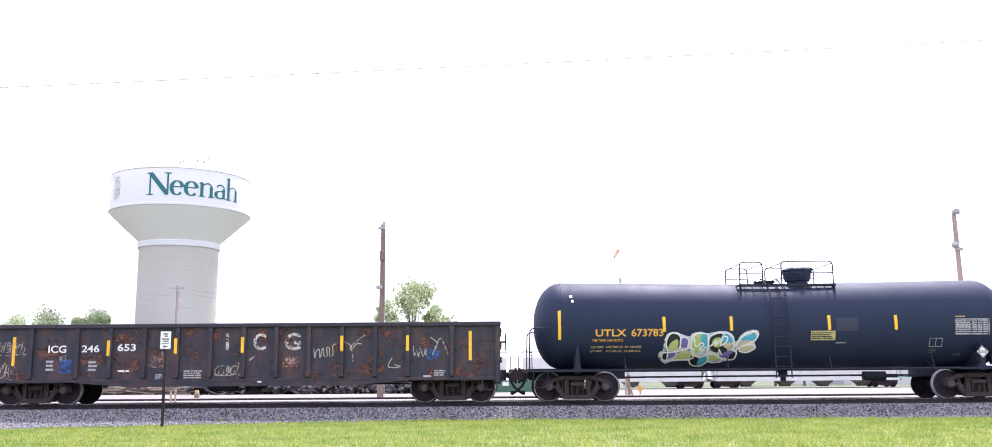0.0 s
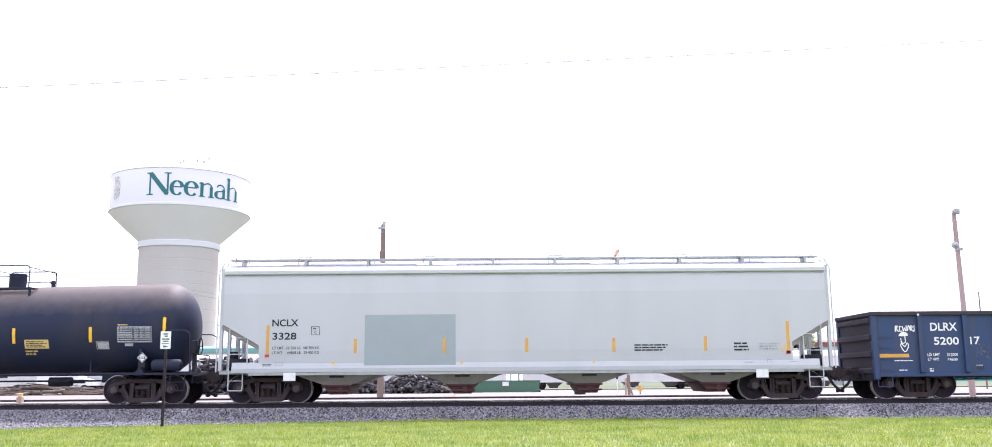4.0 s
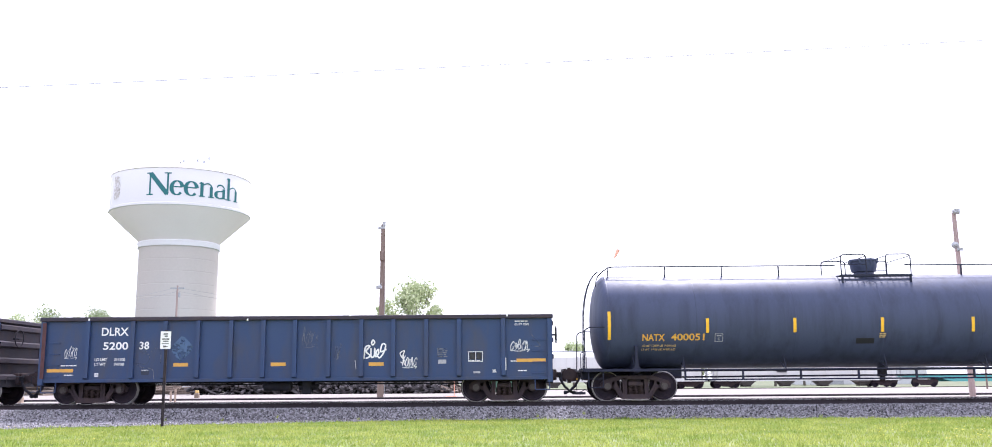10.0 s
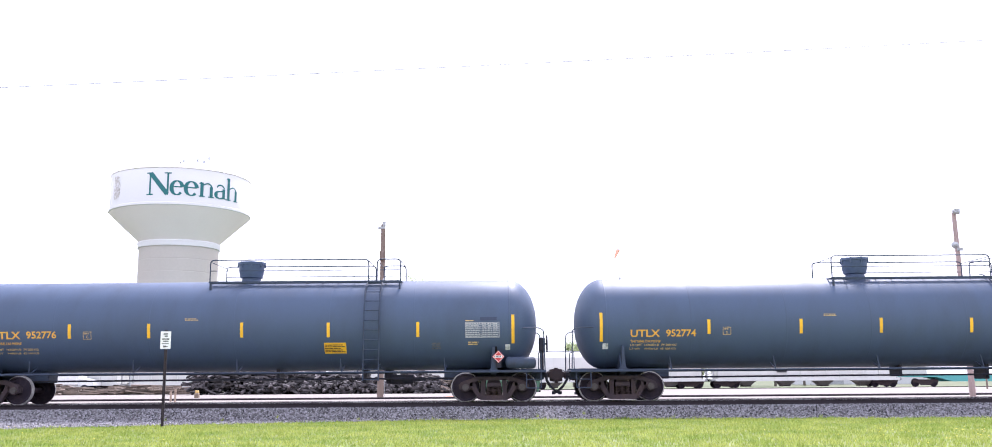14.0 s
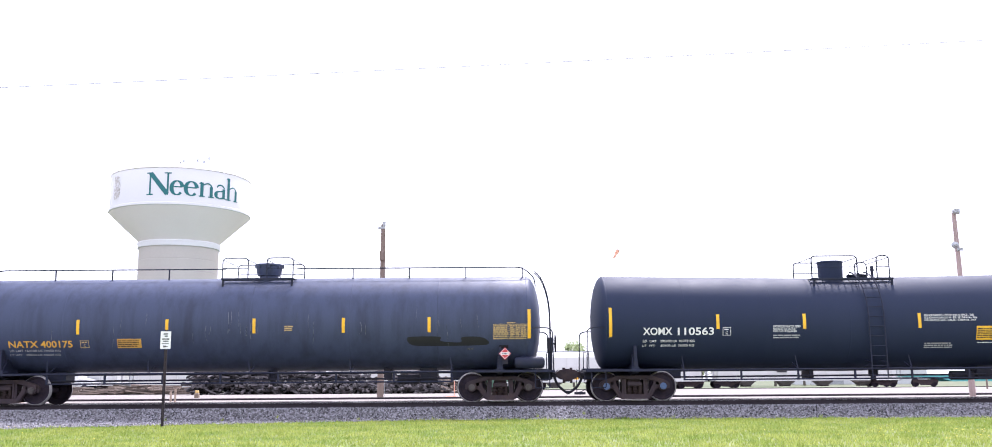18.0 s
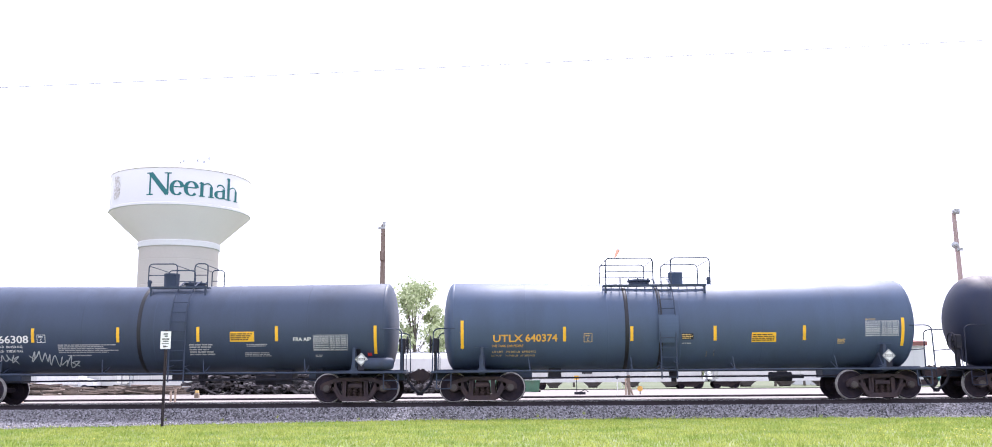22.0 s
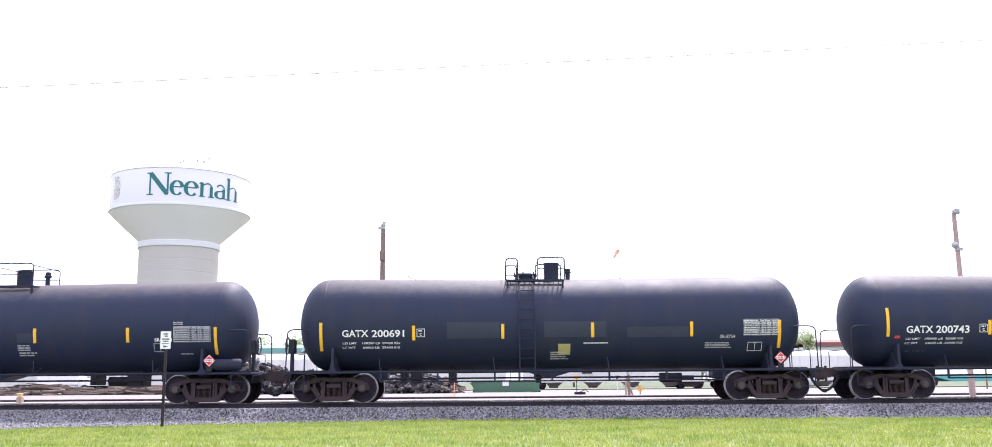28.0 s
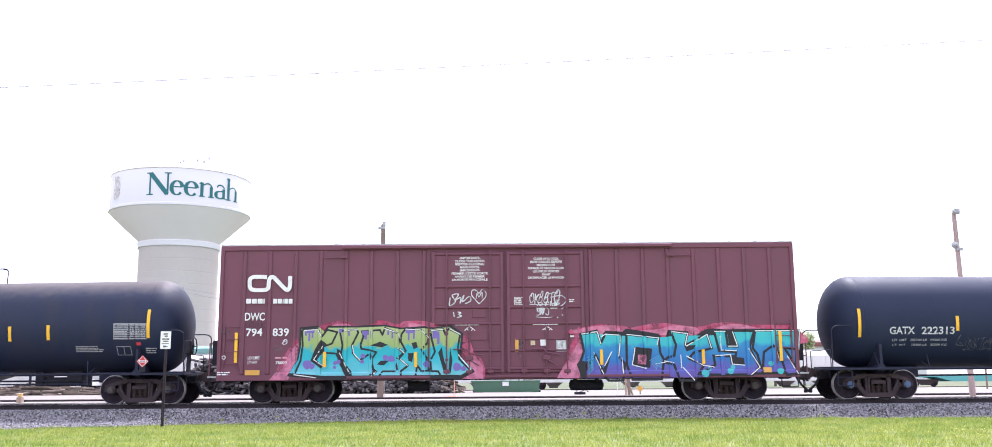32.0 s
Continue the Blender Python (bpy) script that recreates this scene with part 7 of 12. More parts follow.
s.plate(5.385, 5.562, 1.275, 1.489, M_DARKTXT, 'decal')
s.plate(5.601, 5.759, 1.273, 1.488, M_DARKTXT, 'decal')
s.bars(5.37, 5.776, 1.216, 1.261, 1, M_WHITE)
s.bars(6.673, 7.315, 1.192, 1.244, 1, M_WHITE)
s.bars(6.902, 7.189, 0.894, 0.952, 1, M_WHITE)
s.bars(6.116, 6.26, 0.862, 0.971, 2, M_WHITE)
s.plate(5.527, 5.736, 0.853, 0.911, M_DIM, 'decal')
s.plate(6.501, 6.534, 0.943, 1.319, M_WHITE, 'small_print', 0.095)
s.plate(7.32, 7.778, 0.807, 1.0, M_YELLOW, 'reflective_strip')
s.tag(5.423, 6.342, 1.311, 2.027, 0.03, M_FADEDBLUE, 31, 9)
s.tag(5.346, 6.131, 0.891, 1.117, 0.03, M_RUSTY, 32, 6)
s.scrawl([(7.06, 1.82), (7.0, 1.88), (6.95, 1.81), (7.01, 1.72), (7.12, 1.77), (7.08, 1.92), (6.94, 1.9)], 0.03, M_PALE)
s.tag(6.729, 7.352, 1.205, 1.497, 0.035, M_BEIGE, 34, 5)
s.plate(7.406, 7.735, 2.015, 2.245, M_FADED2, 'graffiti', 0.004)
s.scrawl([(7.42, 1.62), (7.82, 1.61)], 0.035, M_PALE)
s.scrawl([(7.39, 2.15), (7.41, 1.72)], 0.025, M_PALE)
s.patch([(3.24, 2.14), (3.36, 2.23), (3.78, 2.24), (4.03, 2.07), (4.04, 1.71), (4.01, 1.26), (3.84, 0.94), (3.68, 1.13), (3.35, 1.07), (3.29, 1.52)], M_WASH, off=0.006)
s.patch([(4.11, 2.04), (4.44, 2.17), (4.77, 2.04), (4.96, 1.71), (4.98, 0.83), (4.62, 0.87), (4.23, 1.0), (4.05, 1.13), (4.06, 1.71)], M_WASH, off=0.006)
s.scrawl([(3.22, 2.11), (3.36, 2.24), (3.78, 2.25), (4.05, 2.05), (4.06, 1.71), (4.02, 1.25), (3.84, 0.9)], 0.06, M_SPRAYBLUE)
s.scrawl([(3.22, 2.11), (3.29, 1.52), (3.33, 1.04), (3.68, 1.1), (3.84, 0.9), (3.97, 1.07)], 0.06, M_SPRAYBLUE)
s.scrawl([(4.06, 1.98), (4.44, 2.18), (4.78, 2.05), (5.0, 1.71), (5.02, 0.83), (4.62, 0.85), (4.2, 0.99)], 0.06, M_SPRAYBLUE)
s.scrawl([(3.45, 1.98), (3.32, 1.98), (3.32, 1.85), (3.45, 1.84)], 0.04, M_SPRAYBLUE)
s.scrawl([(3.49, 1.85), (3.51, 1.99), (3.59, 1.98), (3.62, 1.85), (3.66, 1.98)], 0.03, M_SPRAYBLUE)
s.scrawl([(4.27, 1.61), (4.24, 1.66), (4.31, 1.68), (4.36, 1.59), (4.26, 1.53), (4.17, 1.61), (4.25, 1.71), (4.37, 1.68)], 0.03, M_SPRAYBLUE)
s.scrawl([(4.7, 1.66), (4.55, 1.63), (4.68, 1.51), (4.53, 1.45)], 0.035, M_SPRAYBLUE)
s.scrawl([(4.62, 1.72), (4.62, 1.4)], 0.025, M_SPRAYBLUE)
s.scrawl([(4.34, 1.33), (4.48, 1.22)], 0.035, M_SPRAYBLUE)
s.scrawl([(4.49, 1.33), (4.34, 1.22)], 0.035, M_SPRAYBLUE)
s.scrawl([(3.74, 1.23), (3.76, 1.03), (3.87, 1.03), (3.88, 1.25)], 0.05, M_SPRAYBLUE)
s.scrawl([(3.82, 1.26), (3.81, 1.07)], 0.04, M_SPRAYBLUE)
s.patch([(3.92, 0.87), (4.0, 1.0), (4.2, 0.97), (4.49, 0.77), (3.97, 0.74)], M_PALE, off=0.009)
s.scrawl([(-0.96, 1.78), (-0.9, 1.57), (-0.72, 1.45), (-0.75, 0.94), (-0.85, 0.71)], 0.17, M_PALE, straight=True, off=0.007)
s.scrawl([(-0.96, 1.78), (-0.9, 1.57), (-0.72, 1.45), (-0.75, 0.94), (-0.85, 0.71)], 0.1, M_BLUE, straight=True, off=0.0095)
s.scrawl([(-0.82, 1.53), (-0.57, 1.55), (-0.47, 1.37), (-0.5, 0.98)], 0.17, M_PALE, straight=True, off=0.007)
s.scrawl([(-0.82, 1.53), (-0.57, 1.55), (-0.47, 1.37), (-0.5, 0.98)], 0.1, M_BLUE, straight=True, off=0.0095)
s.scrawl([(-0.37, 1.52), (-0.23, 1.48), (-0.19, 1.1), (-0.34, 1.06)], 0.17, M_PALE, straight=True, off=0.007)
s.scrawl([(-0.37, 1.52), (-0.23, 1.48), (-0.19, 1.1), (-0.34, 1.06)], 0.1, M_BLUE, straight=True, off=0.0095)
s.scrawl([(-0.97, 1.84), (-0.49, 1.84), (-0.06, 1.7)], 0.05, M_PALE)
s.scrawl([(2.07, 1.47), (2.17, 1.27), (2.07, 1.08), (2.19, 0.85)], 0.05, M_PALE)
s.scrawl([(2.39, 1.35), (2.23, 1.17), (2.11, 0.92)], 0.05, M_PALE)
s.scrawl([(2.11, 1.96), (2.19, 1.86), (2.96, 1.99)], 0.04, M_WHITE)
s.scrawl([(2.23, 1.56), (2.51, 1.84), (2.39, 1.5)], 0.04, M_WHITE)
s.scrawl([(2.51, 1.84), (2.66, 1.76), (2.51, 1.66), (2.66, 1.58)], 0.04, M_WHITE)
s.scrawl([(2.9, 2.05), (2.8, 1.85), (2.94, 1.75), (2.82, 1.62)], 0.04, M_WHITE)
s.scrawl([(2.47, 1.37), (2.82, 1.46), (2.7, 1.27), (2.62, 1.04)], 0.04, M_WHITE)
s.scrawl([(2.27, 1.62), (2.35, 1.47), (2.76, 1.54)], 0.04, M_WHITE)
s.scrawl([(2.55, 1.46), (2.47, 1.23)], 0.04, M_WHITE)
s.scrawl([(2.07, 1.08), (2.14, 0.95), (2.34, 0.88), (2.4, 1.27)], 0.05, M_PALE)
s.tag(2.466, 2.664, 2.065, 2.183, 0.02, M_RUSTY, 36, 3)
s.plate(2.453, 2.78, 0.907, 1.01, M_AMBER, 'reflective_strip')
s.plate(-7.803, -7.331, 0.787, 0.987, M_YELLOW, 'reflective_strip')
s.plate(-4.809, -4.351, 0.888, 0.998, M_AMBER, 'reflective_strip')
s.plate(-2.768, -2.31, 0.892, 1.002, M_YELLOW, 'reflective_strip')
s.plate(-0.701, -0.242, 0.897, 1.0, M_YELLOW, 'reflective_strip')
s.plate(-7.312, -6.694, 1.56, 1.899, M_SKYDULL, 'graffiti', 0.004)
s.tag(-7.37, -6.697, 2.187, 2.417, 0.016, M_DULLGOLD, 37, 6)
s.tag(-7.294, -6.749, 1.242, 1.534, 0.03, M_BEIGEDARK, 38, 7)
s.scrawl([(-7.11, 2.02), (-6.92, 2.07), (-7.01, 1.98), (-6.88, 1.99)], 0.02, M_DULLGOLD)
s.plate(-6.02, -5.283, 2.098, 2.375, M_SKYDULL, 'worn_patch', 0.001)
s.plate(-5.718, -5.35, 1.303, 1.406, M_FADED2, 'worn_patch', 0.003)
s.scrawl([(-7.81, 1.55), (-7.38, 1.6)], 0.03, M_PALE)
s.scrawl([(-4.87, 1.36), (-4.86, 1.52), (-4.79, 1.49), (-4.86, 1.44), (-4.76, 1.35)], 0.025, M_WHITE)
s.scrawl([(-4.73, 1.36), (-4.7, 1.49), (-4.65, 1.35)], 0.025, M_WHITE)
s.scrawl([(-4.63, 1.37), (-4.63, 1.48), (-4.57, 1.4), (-4.52, 1.5)], 0.025, M_WHITE)
s.scrawl([(-4.49, 1.52), (-4.5, 1.37)], 0.025, M_WHITE)
s.scrawl([(-4.86, 1.29), (-4.51, 1.22), (-4.58, 1.29), (-4.51, 1.22), (-4.6, 1.19)], 0.025, M_WHITE)
s.scrawl([(-1.85, 1.56), (-1.24, 1.61), (-1.23, 1.22), (-1.84, 1.17), (-1.85, 1.55)], 0.022, M_PALE)
s.scrawl([(-1.79, 1.25), (-1.79, 1.5), (-1.7, 1.46), (-1.78, 1.38), (-1.68, 1.27)], 0.028, M_PALE)
s.scrawl([(-1.65, 1.26), (-1.6, 1.48), (-1.55, 1.27)], 0.028, M_PALE)
s.scrawl([(-1.52, 1.27), (-1.51, 1.49), (-1.43, 1.45), (-1.51, 1.39), (-1.4, 1.29)], 0.028, M_PALE)
s.scrawl([(-1.38, 1.49), (-1.36, 1.29), (-1.31, 1.3)], 0.028, M_PALE)
s.scrawl([(-1.27, 1.51), (-1.28, 1.31)], 0.028, M_PALE)
s.scrawl([(-0.84, 0.81), (-0.88, 1.49), (-0.55, 1.55), (-0.48, 1.1), (-0.68, 1.03)], 0.065, M_PALE)
s.scrawl([(-0.95, 1.82), (-0.89, 1.49), (-0.74, 0.78), (-0.28, 0.74), (0.05, 0.9)], 0.065, M_PALE)
s.scrawl([(-0.49, 1.55), (-0.35, 1.03), (-0.15, 1.1), (-0.19, 1.52)], 0.065, M_PALE)
s.scrawl([(-0.66, 1.85), (0.07, 1.74)], 0.065, M_PALE)
s.patch([(-3.93, 1.59), (-3.87, 1.83), (-3.84, 2.03), (-3.68, 2.15), (-3.5, 2.13), (-3.39, 1.99), (-3.35, 1.72), (-3.39, 1.5), (-3.5, 1.58), (-3.62, 1.52), (-3.76, 1.5), (-3.87, 1.38)], M_BEIGE, off=0.006)
s.patch([(-2.86, 1.5), (-2.9, 1.72), (-2.86, 1.9), (-2.72, 2.02), (-2.52, 2.02), (-2.37, 1.9), (-2.29, 1.68), (-2.25, 1.48), (-2.23, 1.26), (-2.33, 1.2), (-2.45, 1.36), (-2.62, 1.34), (-2.76, 1.34), (-2.84, 1.38)], M_BEIGE, off=0.006)
s.patch([(-3.52, 1.12), (-3.44, 1.24), (-3.31, 1.24), (-3.23, 1.12), (-3.27, 0.98), (-3.41, 0.94), (-3.5, 1.0)], M_BEIGE, off=0.006)
s.patch([(-3.82, 0.86), (-3.78, 0.98), (-3.66, 1.0), (-3.54, 0.94), (-3.54, 0.78), (-3.68, 0.72), (-3.8, 0.76)], M_BEIGE, off=0.006)
s.scrawl([(-3.39, 1.58), (-3.27, 1.38), (-3.27, 1.22)], 0.09, M_BEIGE)
s.scrawl([(-3.29, 1.08), (-3.09, 1.2), (-2.92, 1.3), (-2.76, 1.44)], 0.07, M_BEIGE)
s.scrawl([(-3.46, 1.18), (-3.5, 0.98), (-3.6, 0.9)], 0.05, M_BEIGE)
s.scrawl([(-3.89, 1.61), (-3.9, 1.34)], 0.03, M_BEIGE)
s.scrawl([(-3.81, 1.61), (-3.8, 1.34)], 0.03, M_BEIGE)
s.scrawl([(-3.73, 1.61), (-3.77, 1.38)], 0.03, M_BEIGE)
s.scrawl([(-3.64, 1.6), (-3.64, 1.32)], 0.03, M_BEIGE)
s.scrawl([(-3.59, 1.6), (-3.6, 1.41)], 0.03, M_BEIGE)
s.scrawl([(-3.52, 1.6), (-3.53, 1.44)], 0.03, M_BEIGE)
s.scrawl([(-3.46, 1.6), (-3.49, 1.31)], 0.03, M_BEIGE)
s.scrawl([(-2.82, 1.42), (-2.85, 1.15)], 0.03, M_BEIGE)
s.scrawl([(-2.76, 1.42), (-2.77, 1.24)], 0.03, M_BEIGE)
s.scrawl([(-2.71, 1.42), (-2.7, 1.23)], 0.03, M_BEIGE)
s.scrawl([(-2.66, 1.42), (-2.64, 1.14)], 0.03, M_BEIGE)
s.scrawl([(-2.6, 1.42), (-2.58, 1.18)], 0.03, M_BEIGE)
s.scrawl([(-2.52, 1.42), (-2.55, 1.13)], 0.03, M_BEIGE)
s.scrawl([(-2.45, 1.42), (-2.43, 1.13)], 0.03, M_BEIGE)
s.scrawl([(-2.38, 1.42), (-2.4, 1.23)], 0.03, M_BEIGE)
s.scrawl([(-2.33, 1.42), (-2.37, 1.21)], 0.03, M_BEIGE)
s.scrawl([(-2.26, 1.42), (-2.3, 1.16)], 0.03, M_BEIGE)
s.scrawl([(-4.03, 1.52), (-4.08, 1.48)], 0.028, M_PALE)
s.scrawl([(-4.02, 1.81), (-4.1, 1.78)], 0.031, M_PALE)
s.scrawl([(-3.94, 2.01), (-4.01, 2.05)], 0.029, M_PALE)
s.scrawl([(-3.88, 2.09), (-3.89, 2.14)], 0.024, M_PALE)
s.scrawl([(-3.6, 2.28), (-3.61, 2.36)], 0.026, M_PALE)
s.scrawl([(-3.41, 2.19), (-3.37, 2.23)], 0.032, M_PALE)
s.scrawl([(-3.3, 1.94), (-3.24, 2.0)], 0.026, M_PALE)
s.scrawl([(-3.16, 1.77), (-3.11, 1.74)], 0.029, M_PALE)
s.scrawl([(-3.27, 1.59), (-3.23, 1.59)], 0.024, M_PALE)
s.scrawl([(-3.06, 1.41), (-3.09, 1.37)], 0.034, M_PALE)
s.scrawl([(-3.04, 1.64), (-3.09, 1.64)], 0.032, M_PALE)
s.scrawl([(-3.01, 1.85), (-3.04, 1.88)], 0.022, M_PALE)
s.scrawl([(-2.92, 2.07), (-2.94, 2.11)], 0.033, M_PALE)
s.scrawl([(-2.68, 2.18), (-2.69, 2.22)], 0.024, M_PALE)
s.scrawl([(-2.44, 2.09), (-2.39, 2.14)], 0.032, M_PALE)
s.scrawl([(-2.24, 1.98), (-2.18, 2.01)], 0.028, M_PALE)
s.scrawl([(-2.17, 1.87), (-2.13, 1.9)], 0.034, M_PALE)
s.scrawl([(-2.1, 1.57), (-2.04, 1.56)], 0.023, M_PALE)
s.scrawl([(-2.13, 1.43), (-2.05, 1.4)], 0.031, M_PALE)
s.scrawl([(-3.95, 0.74), (-4.02, 0.73)], 0.026, M_PALE)
s.scrawl([(-3.93, 0.94), (-3.98, 0.98)], 0.03, M_PALE)
s.scrawl([(-3.89, 1.11), (-3.93, 1.16)], 0.022, M_PALE)
s.scrawl([(-3.65, 1.13), (-3.64, 1.2)], 0.032, M_PALE)
s.scrawl([(-3.44, 1.05), (-3.39, 1.08)], 0.031, M_PALE)
s.scrawl([(-3.41, 0.82), (-3.34, 0.78)], 0.03, M_PALE)
s.scrawl([(-3.12, 1.28), (-3.07, 1.32)], 0.024, M_PALE)
s.scrawl([(-3.04, 0.99), (-2.98, 0.97)], 0.031, M_PALE)
s.scrawl([(-3.25, 0.82), (-3.23, 0.74)], 0.03, M_PALE)
s.scrawl([(-2.46, 0.75), (-2.48, 0.67)], 0.031, M_PALE)
s.scrawl([(-2.59, 0.84), (-2.63, 0.8)], 0.025, M_PALE)
s.scrawl([(-2.68, 1.1), (-2.72, 1.11)], 0.025, M_PALE)
s.scrawl([(-2.59, 1.19), (-2.64, 1.21)], 0.024, M_PALE)
s.scrawl([(-2.42, 1.28), (-2.41, 1.34)], 0.029, M_PALE)
s.scrawl([(-2.2, 1.19), (-2.17, 1.22)], 0.025, M_PALE)
s.scrawl([(-3.91, 1.09), (-3.86, 1.03)], 0.022, M_PALE)
s.scrawl([(-4.08, 1.09), (-4.11, 1.03)], 0.029, M_PALE)
s.scrawl([(-4.17, 1.28), (-4.22, 1.31)], 0.03, M_PALE)
s.scrawl([(-4.08, 1.36), (-4.12, 1.42)], 0.033, M_PALE)
s.scrawl([(-3.86, 1.35), (-3.81, 1.37)], 0.022, M_PALE)
s.scrawl([(-2.87, 1.54), (-2.82, 1.59)], 0.03, M_PALE)
s.scrawl([(-3.15, 1.26), (-3.15, 1.2)], 0.025, M_PALE)
s.scrawl([(-3.26, 1.55), (-3.32, 1.62)], 0.029, M_PALE)
s.scrawl([(-3.13, 1.7), (-3.15, 1.77)], 0.026, M_PALE)
s.scrawl([(-2.88, 1.36), (-2.83, 1.34)], 0.023, M_PALE)
s.scrawl([(-1.99, 1.3), (-1.94, 1.27)], 0.032, M_PALE)
s.scrawl([(-2.08, 1.17), (-2.09, 1.12)], 0.031, M_PALE)
s.scrawl([(-2.27, 1.33), (-2.31, 1.36)], 0.026, M_PALE)
s.scrawl([(-2.04, 1.44), (-2.0, 1.49)], 0.031, M_PALE)
s.scrawl([(-0.1, 1.84), (-0.05, 1.64), (-0.01, 1.41), (-0.02, 0.97), (-0.08, 0.77)], 0.045, M_PALE, straight=True)
s.scrawl([(-0.08, 1.82), (0.03, 1.78), (0.15, 1.55), (0.23, 1.54), (0.28, 1.77), (0.48, 1.86), (0.67, 1.94)], 0.045, M_PALE, straight=True)
s.scrawl([(0.67, 1.94), (0.66, 1.74), (0.7, 1.2), (0.69, 0.8)], 0.053, M_PALE, straight=True)
s.scrawl([(0.69, 0.8), (0.51, 0.74), (0.41, 0.9), (0.4, 1.44), (0.25, 1.22), (0.08, 1.44)], 0.045, M_PALE, straight=True)
s.scrawl([(0.15, 1.41), (0.12, 1.07), (0.22, 0.84), (0.28, 0.97)], 0.038, M_PALE, straight=True)
s.scrawl([(0.67, 1.66), (0.84, 1.81), (1.0, 1.94), (0.97, 1.83), (0.84, 1.74)], 0.038, M_PALE, straight=True)
s.scrawl([(0.92, 1.6), (1.13, 1.5), (1.1, 1.17), (0.87, 1.14), (0.93, 1.4)], 0.041, M_PALE, straight=True)
s.scrawl([(0.74, 1.0), (1.03, 0.9), (1.0, 0.77), (0.74, 0.75)], 0.045, M_PALE, straight=True)
s.scrawl([(1.12, 1.89), (1.26, 1.77), (1.39, 1.4), (1.34, 1.07), (1.4, 0.74)], 0.060, M_PALE, straight=True)
s.scrawl([(1.19, 1.97), (1.59, 1.84), (1.76, 1.6), (1.72, 1.47)], 0.038, M_PALE, straight=True)
s.scrawl([(1.59, 1.84), (1.68, 1.67), (1.62, 1.52), (1.57, 1.74)], 0.034, M_PALE, straight=True)
s.scrawl([(1.39, 1.4), (1.65, 1.3), (1.86, 1.16), (1.78, 0.86), (1.68, 0.74)], 0.045, M_PALE, straight=True)
s.scrawl([(1.68, 1.27), (1.73, 1.07), (1.65, 0.8)], 0.038, M_PALE, straight=True)
s.scrawl([(-0.08, 0.77), (0.08, 0.86), (0.25, 0.74)], 0.038, M_PALE, straight=True)
s.scrawl([(1.1, 0.73), (1.39, 0.83), (1.59, 0.73)], 0.038, M_PALE, straight=True)
s.scrawl([(6.61, 1.62), (6.61, 2.06), (6.83, 1.76), (6.87, 2.12)], 0.035, M_PALE)
s.scrawl([(6.93, 1.92), (7.03, 2.04), (7.14, 1.94), (7.03, 1.78), (6.93, 1.9)], 0.028, M_PALE)
s.scrawl([(7.16, 2.16), (7.18, 1.7)], 0.028, M_PALE)
s.scrawl([(7.34, 2.1), (7.2, 1.94), (7.36, 1.74)], 0.025, M_PALE)
s.scrawl([(7.18, 2.2), (7.46, 2.26), (7.69, 2.3)], 0.035, M_PALE)
s.scrawl([(7.4, 2.26), (7.34, 1.98), (7.42, 1.64), (7.59, 1.62)], 0.035, M_PALE)
car, s = gondola(95.31, 'dark blue ribbed gondola with white lettering and rust-red end post', M_BLUE, BLUE_RIBS, 0.68, 2.7, 15.95, 12.95)
s.stencil('DLRX', -6.087, -5.25, 2.122, 2.371, M_WHITE)
s.stencil('5200', -6.019, -5.237, 1.684, 1.925, M_WHITE)
s.stencil('38', -4.888, -4.586, 1.69, 1.932, M_WHITE)
s.stencil('LD LMT', -6.26, -5.873, 1.342, 1.433, M_WHITE, bold=0.014)
s.stencil('211300', -5.656, -5.315, 1.338, 1.429, M_WHITE, bold=0.014)
s.stencil('LT WT', -6.259, -5.918, 1.193, 1.284, M_WHITE, bold=0.014)
s.stencil('74700', -5.656, -5.341, 1.189, 1.28, M_WHITE, bold=0.014)
s.bars(-7.307, -6.652, 1.18, 1.232, 1, M_WHITE)
s.bars(-7.185, -6.898, 0.889, 0.941, 1, M_WHITE)
s.bars(-6.243, -6.086, 0.851, 0.98, 2, M_WHITE)
s.plate(-6.533, -6.494, 0.918, 1.294, M_WHITE, 'small_print', 0.095)
s.ruled(-4.785, -4.556, 0.918, 1.027, M_DARKTXT, cells=(1, 3))
s.bars(-4.784, -4.549, 1.034, 1.066, 1, M_WHITE)
s.plate(-6.492, -6.446, 2.587, 2.653, M_WHITE, 'tie_down', 0.1)
s.plate(-1.547, -1.5, 2.551, 2.617, M_WHITE, 'tie_down', 0.1)
s.plate(1.648, 1.694, 2.67, 2.762, M_WHITE, 'tie_down', 0.1)
s.plate(6.555, 6.601, 2.634, 2.726, M_WHITE, 'tie_down', 0.1)
s.bars(6.813, 7.242, 2.46, 2.512, 1, M_WHITE)
s.stencil('CU FT 3242', 6.806, 7.248, 2.355, 2.42, M_WHITE, bold=0.014)
s.ruled(5.357, 5.809, 1.242, 1.554, M_WHITE, cells=(2, 1))
s.plate(5.397, 5.574, 1.308, 1.522, M_DARKTXT, 'decal')
s.plate(5.614, 5.771, 1.306, 1.521, M_DARKTXT, 'decal')
s.bars(5.376, 5.782, 1.249, 1.294, 1, M_WHITE)
s.bars(6.679, 7.321, 1.225, 1.277, 1, M_WHITE)
s.bars(6.895, 7.183, 0.927, 0.985, 1, M_WHITE)
s.bars(6.109, 6.253, 0.895, 1.004, 2, M_WHITE)
s.plate(5.518, 5.728, 0.886, 0.944, M_DIM, 'decal')
s.plate(6.503, 6.535, 0.976, 1.352, M_WHITE, 'small_print', 0.095)
s.plate(2.265, 2.73, 1.132, 1.242, M_AMBER, 'reflective_strip')
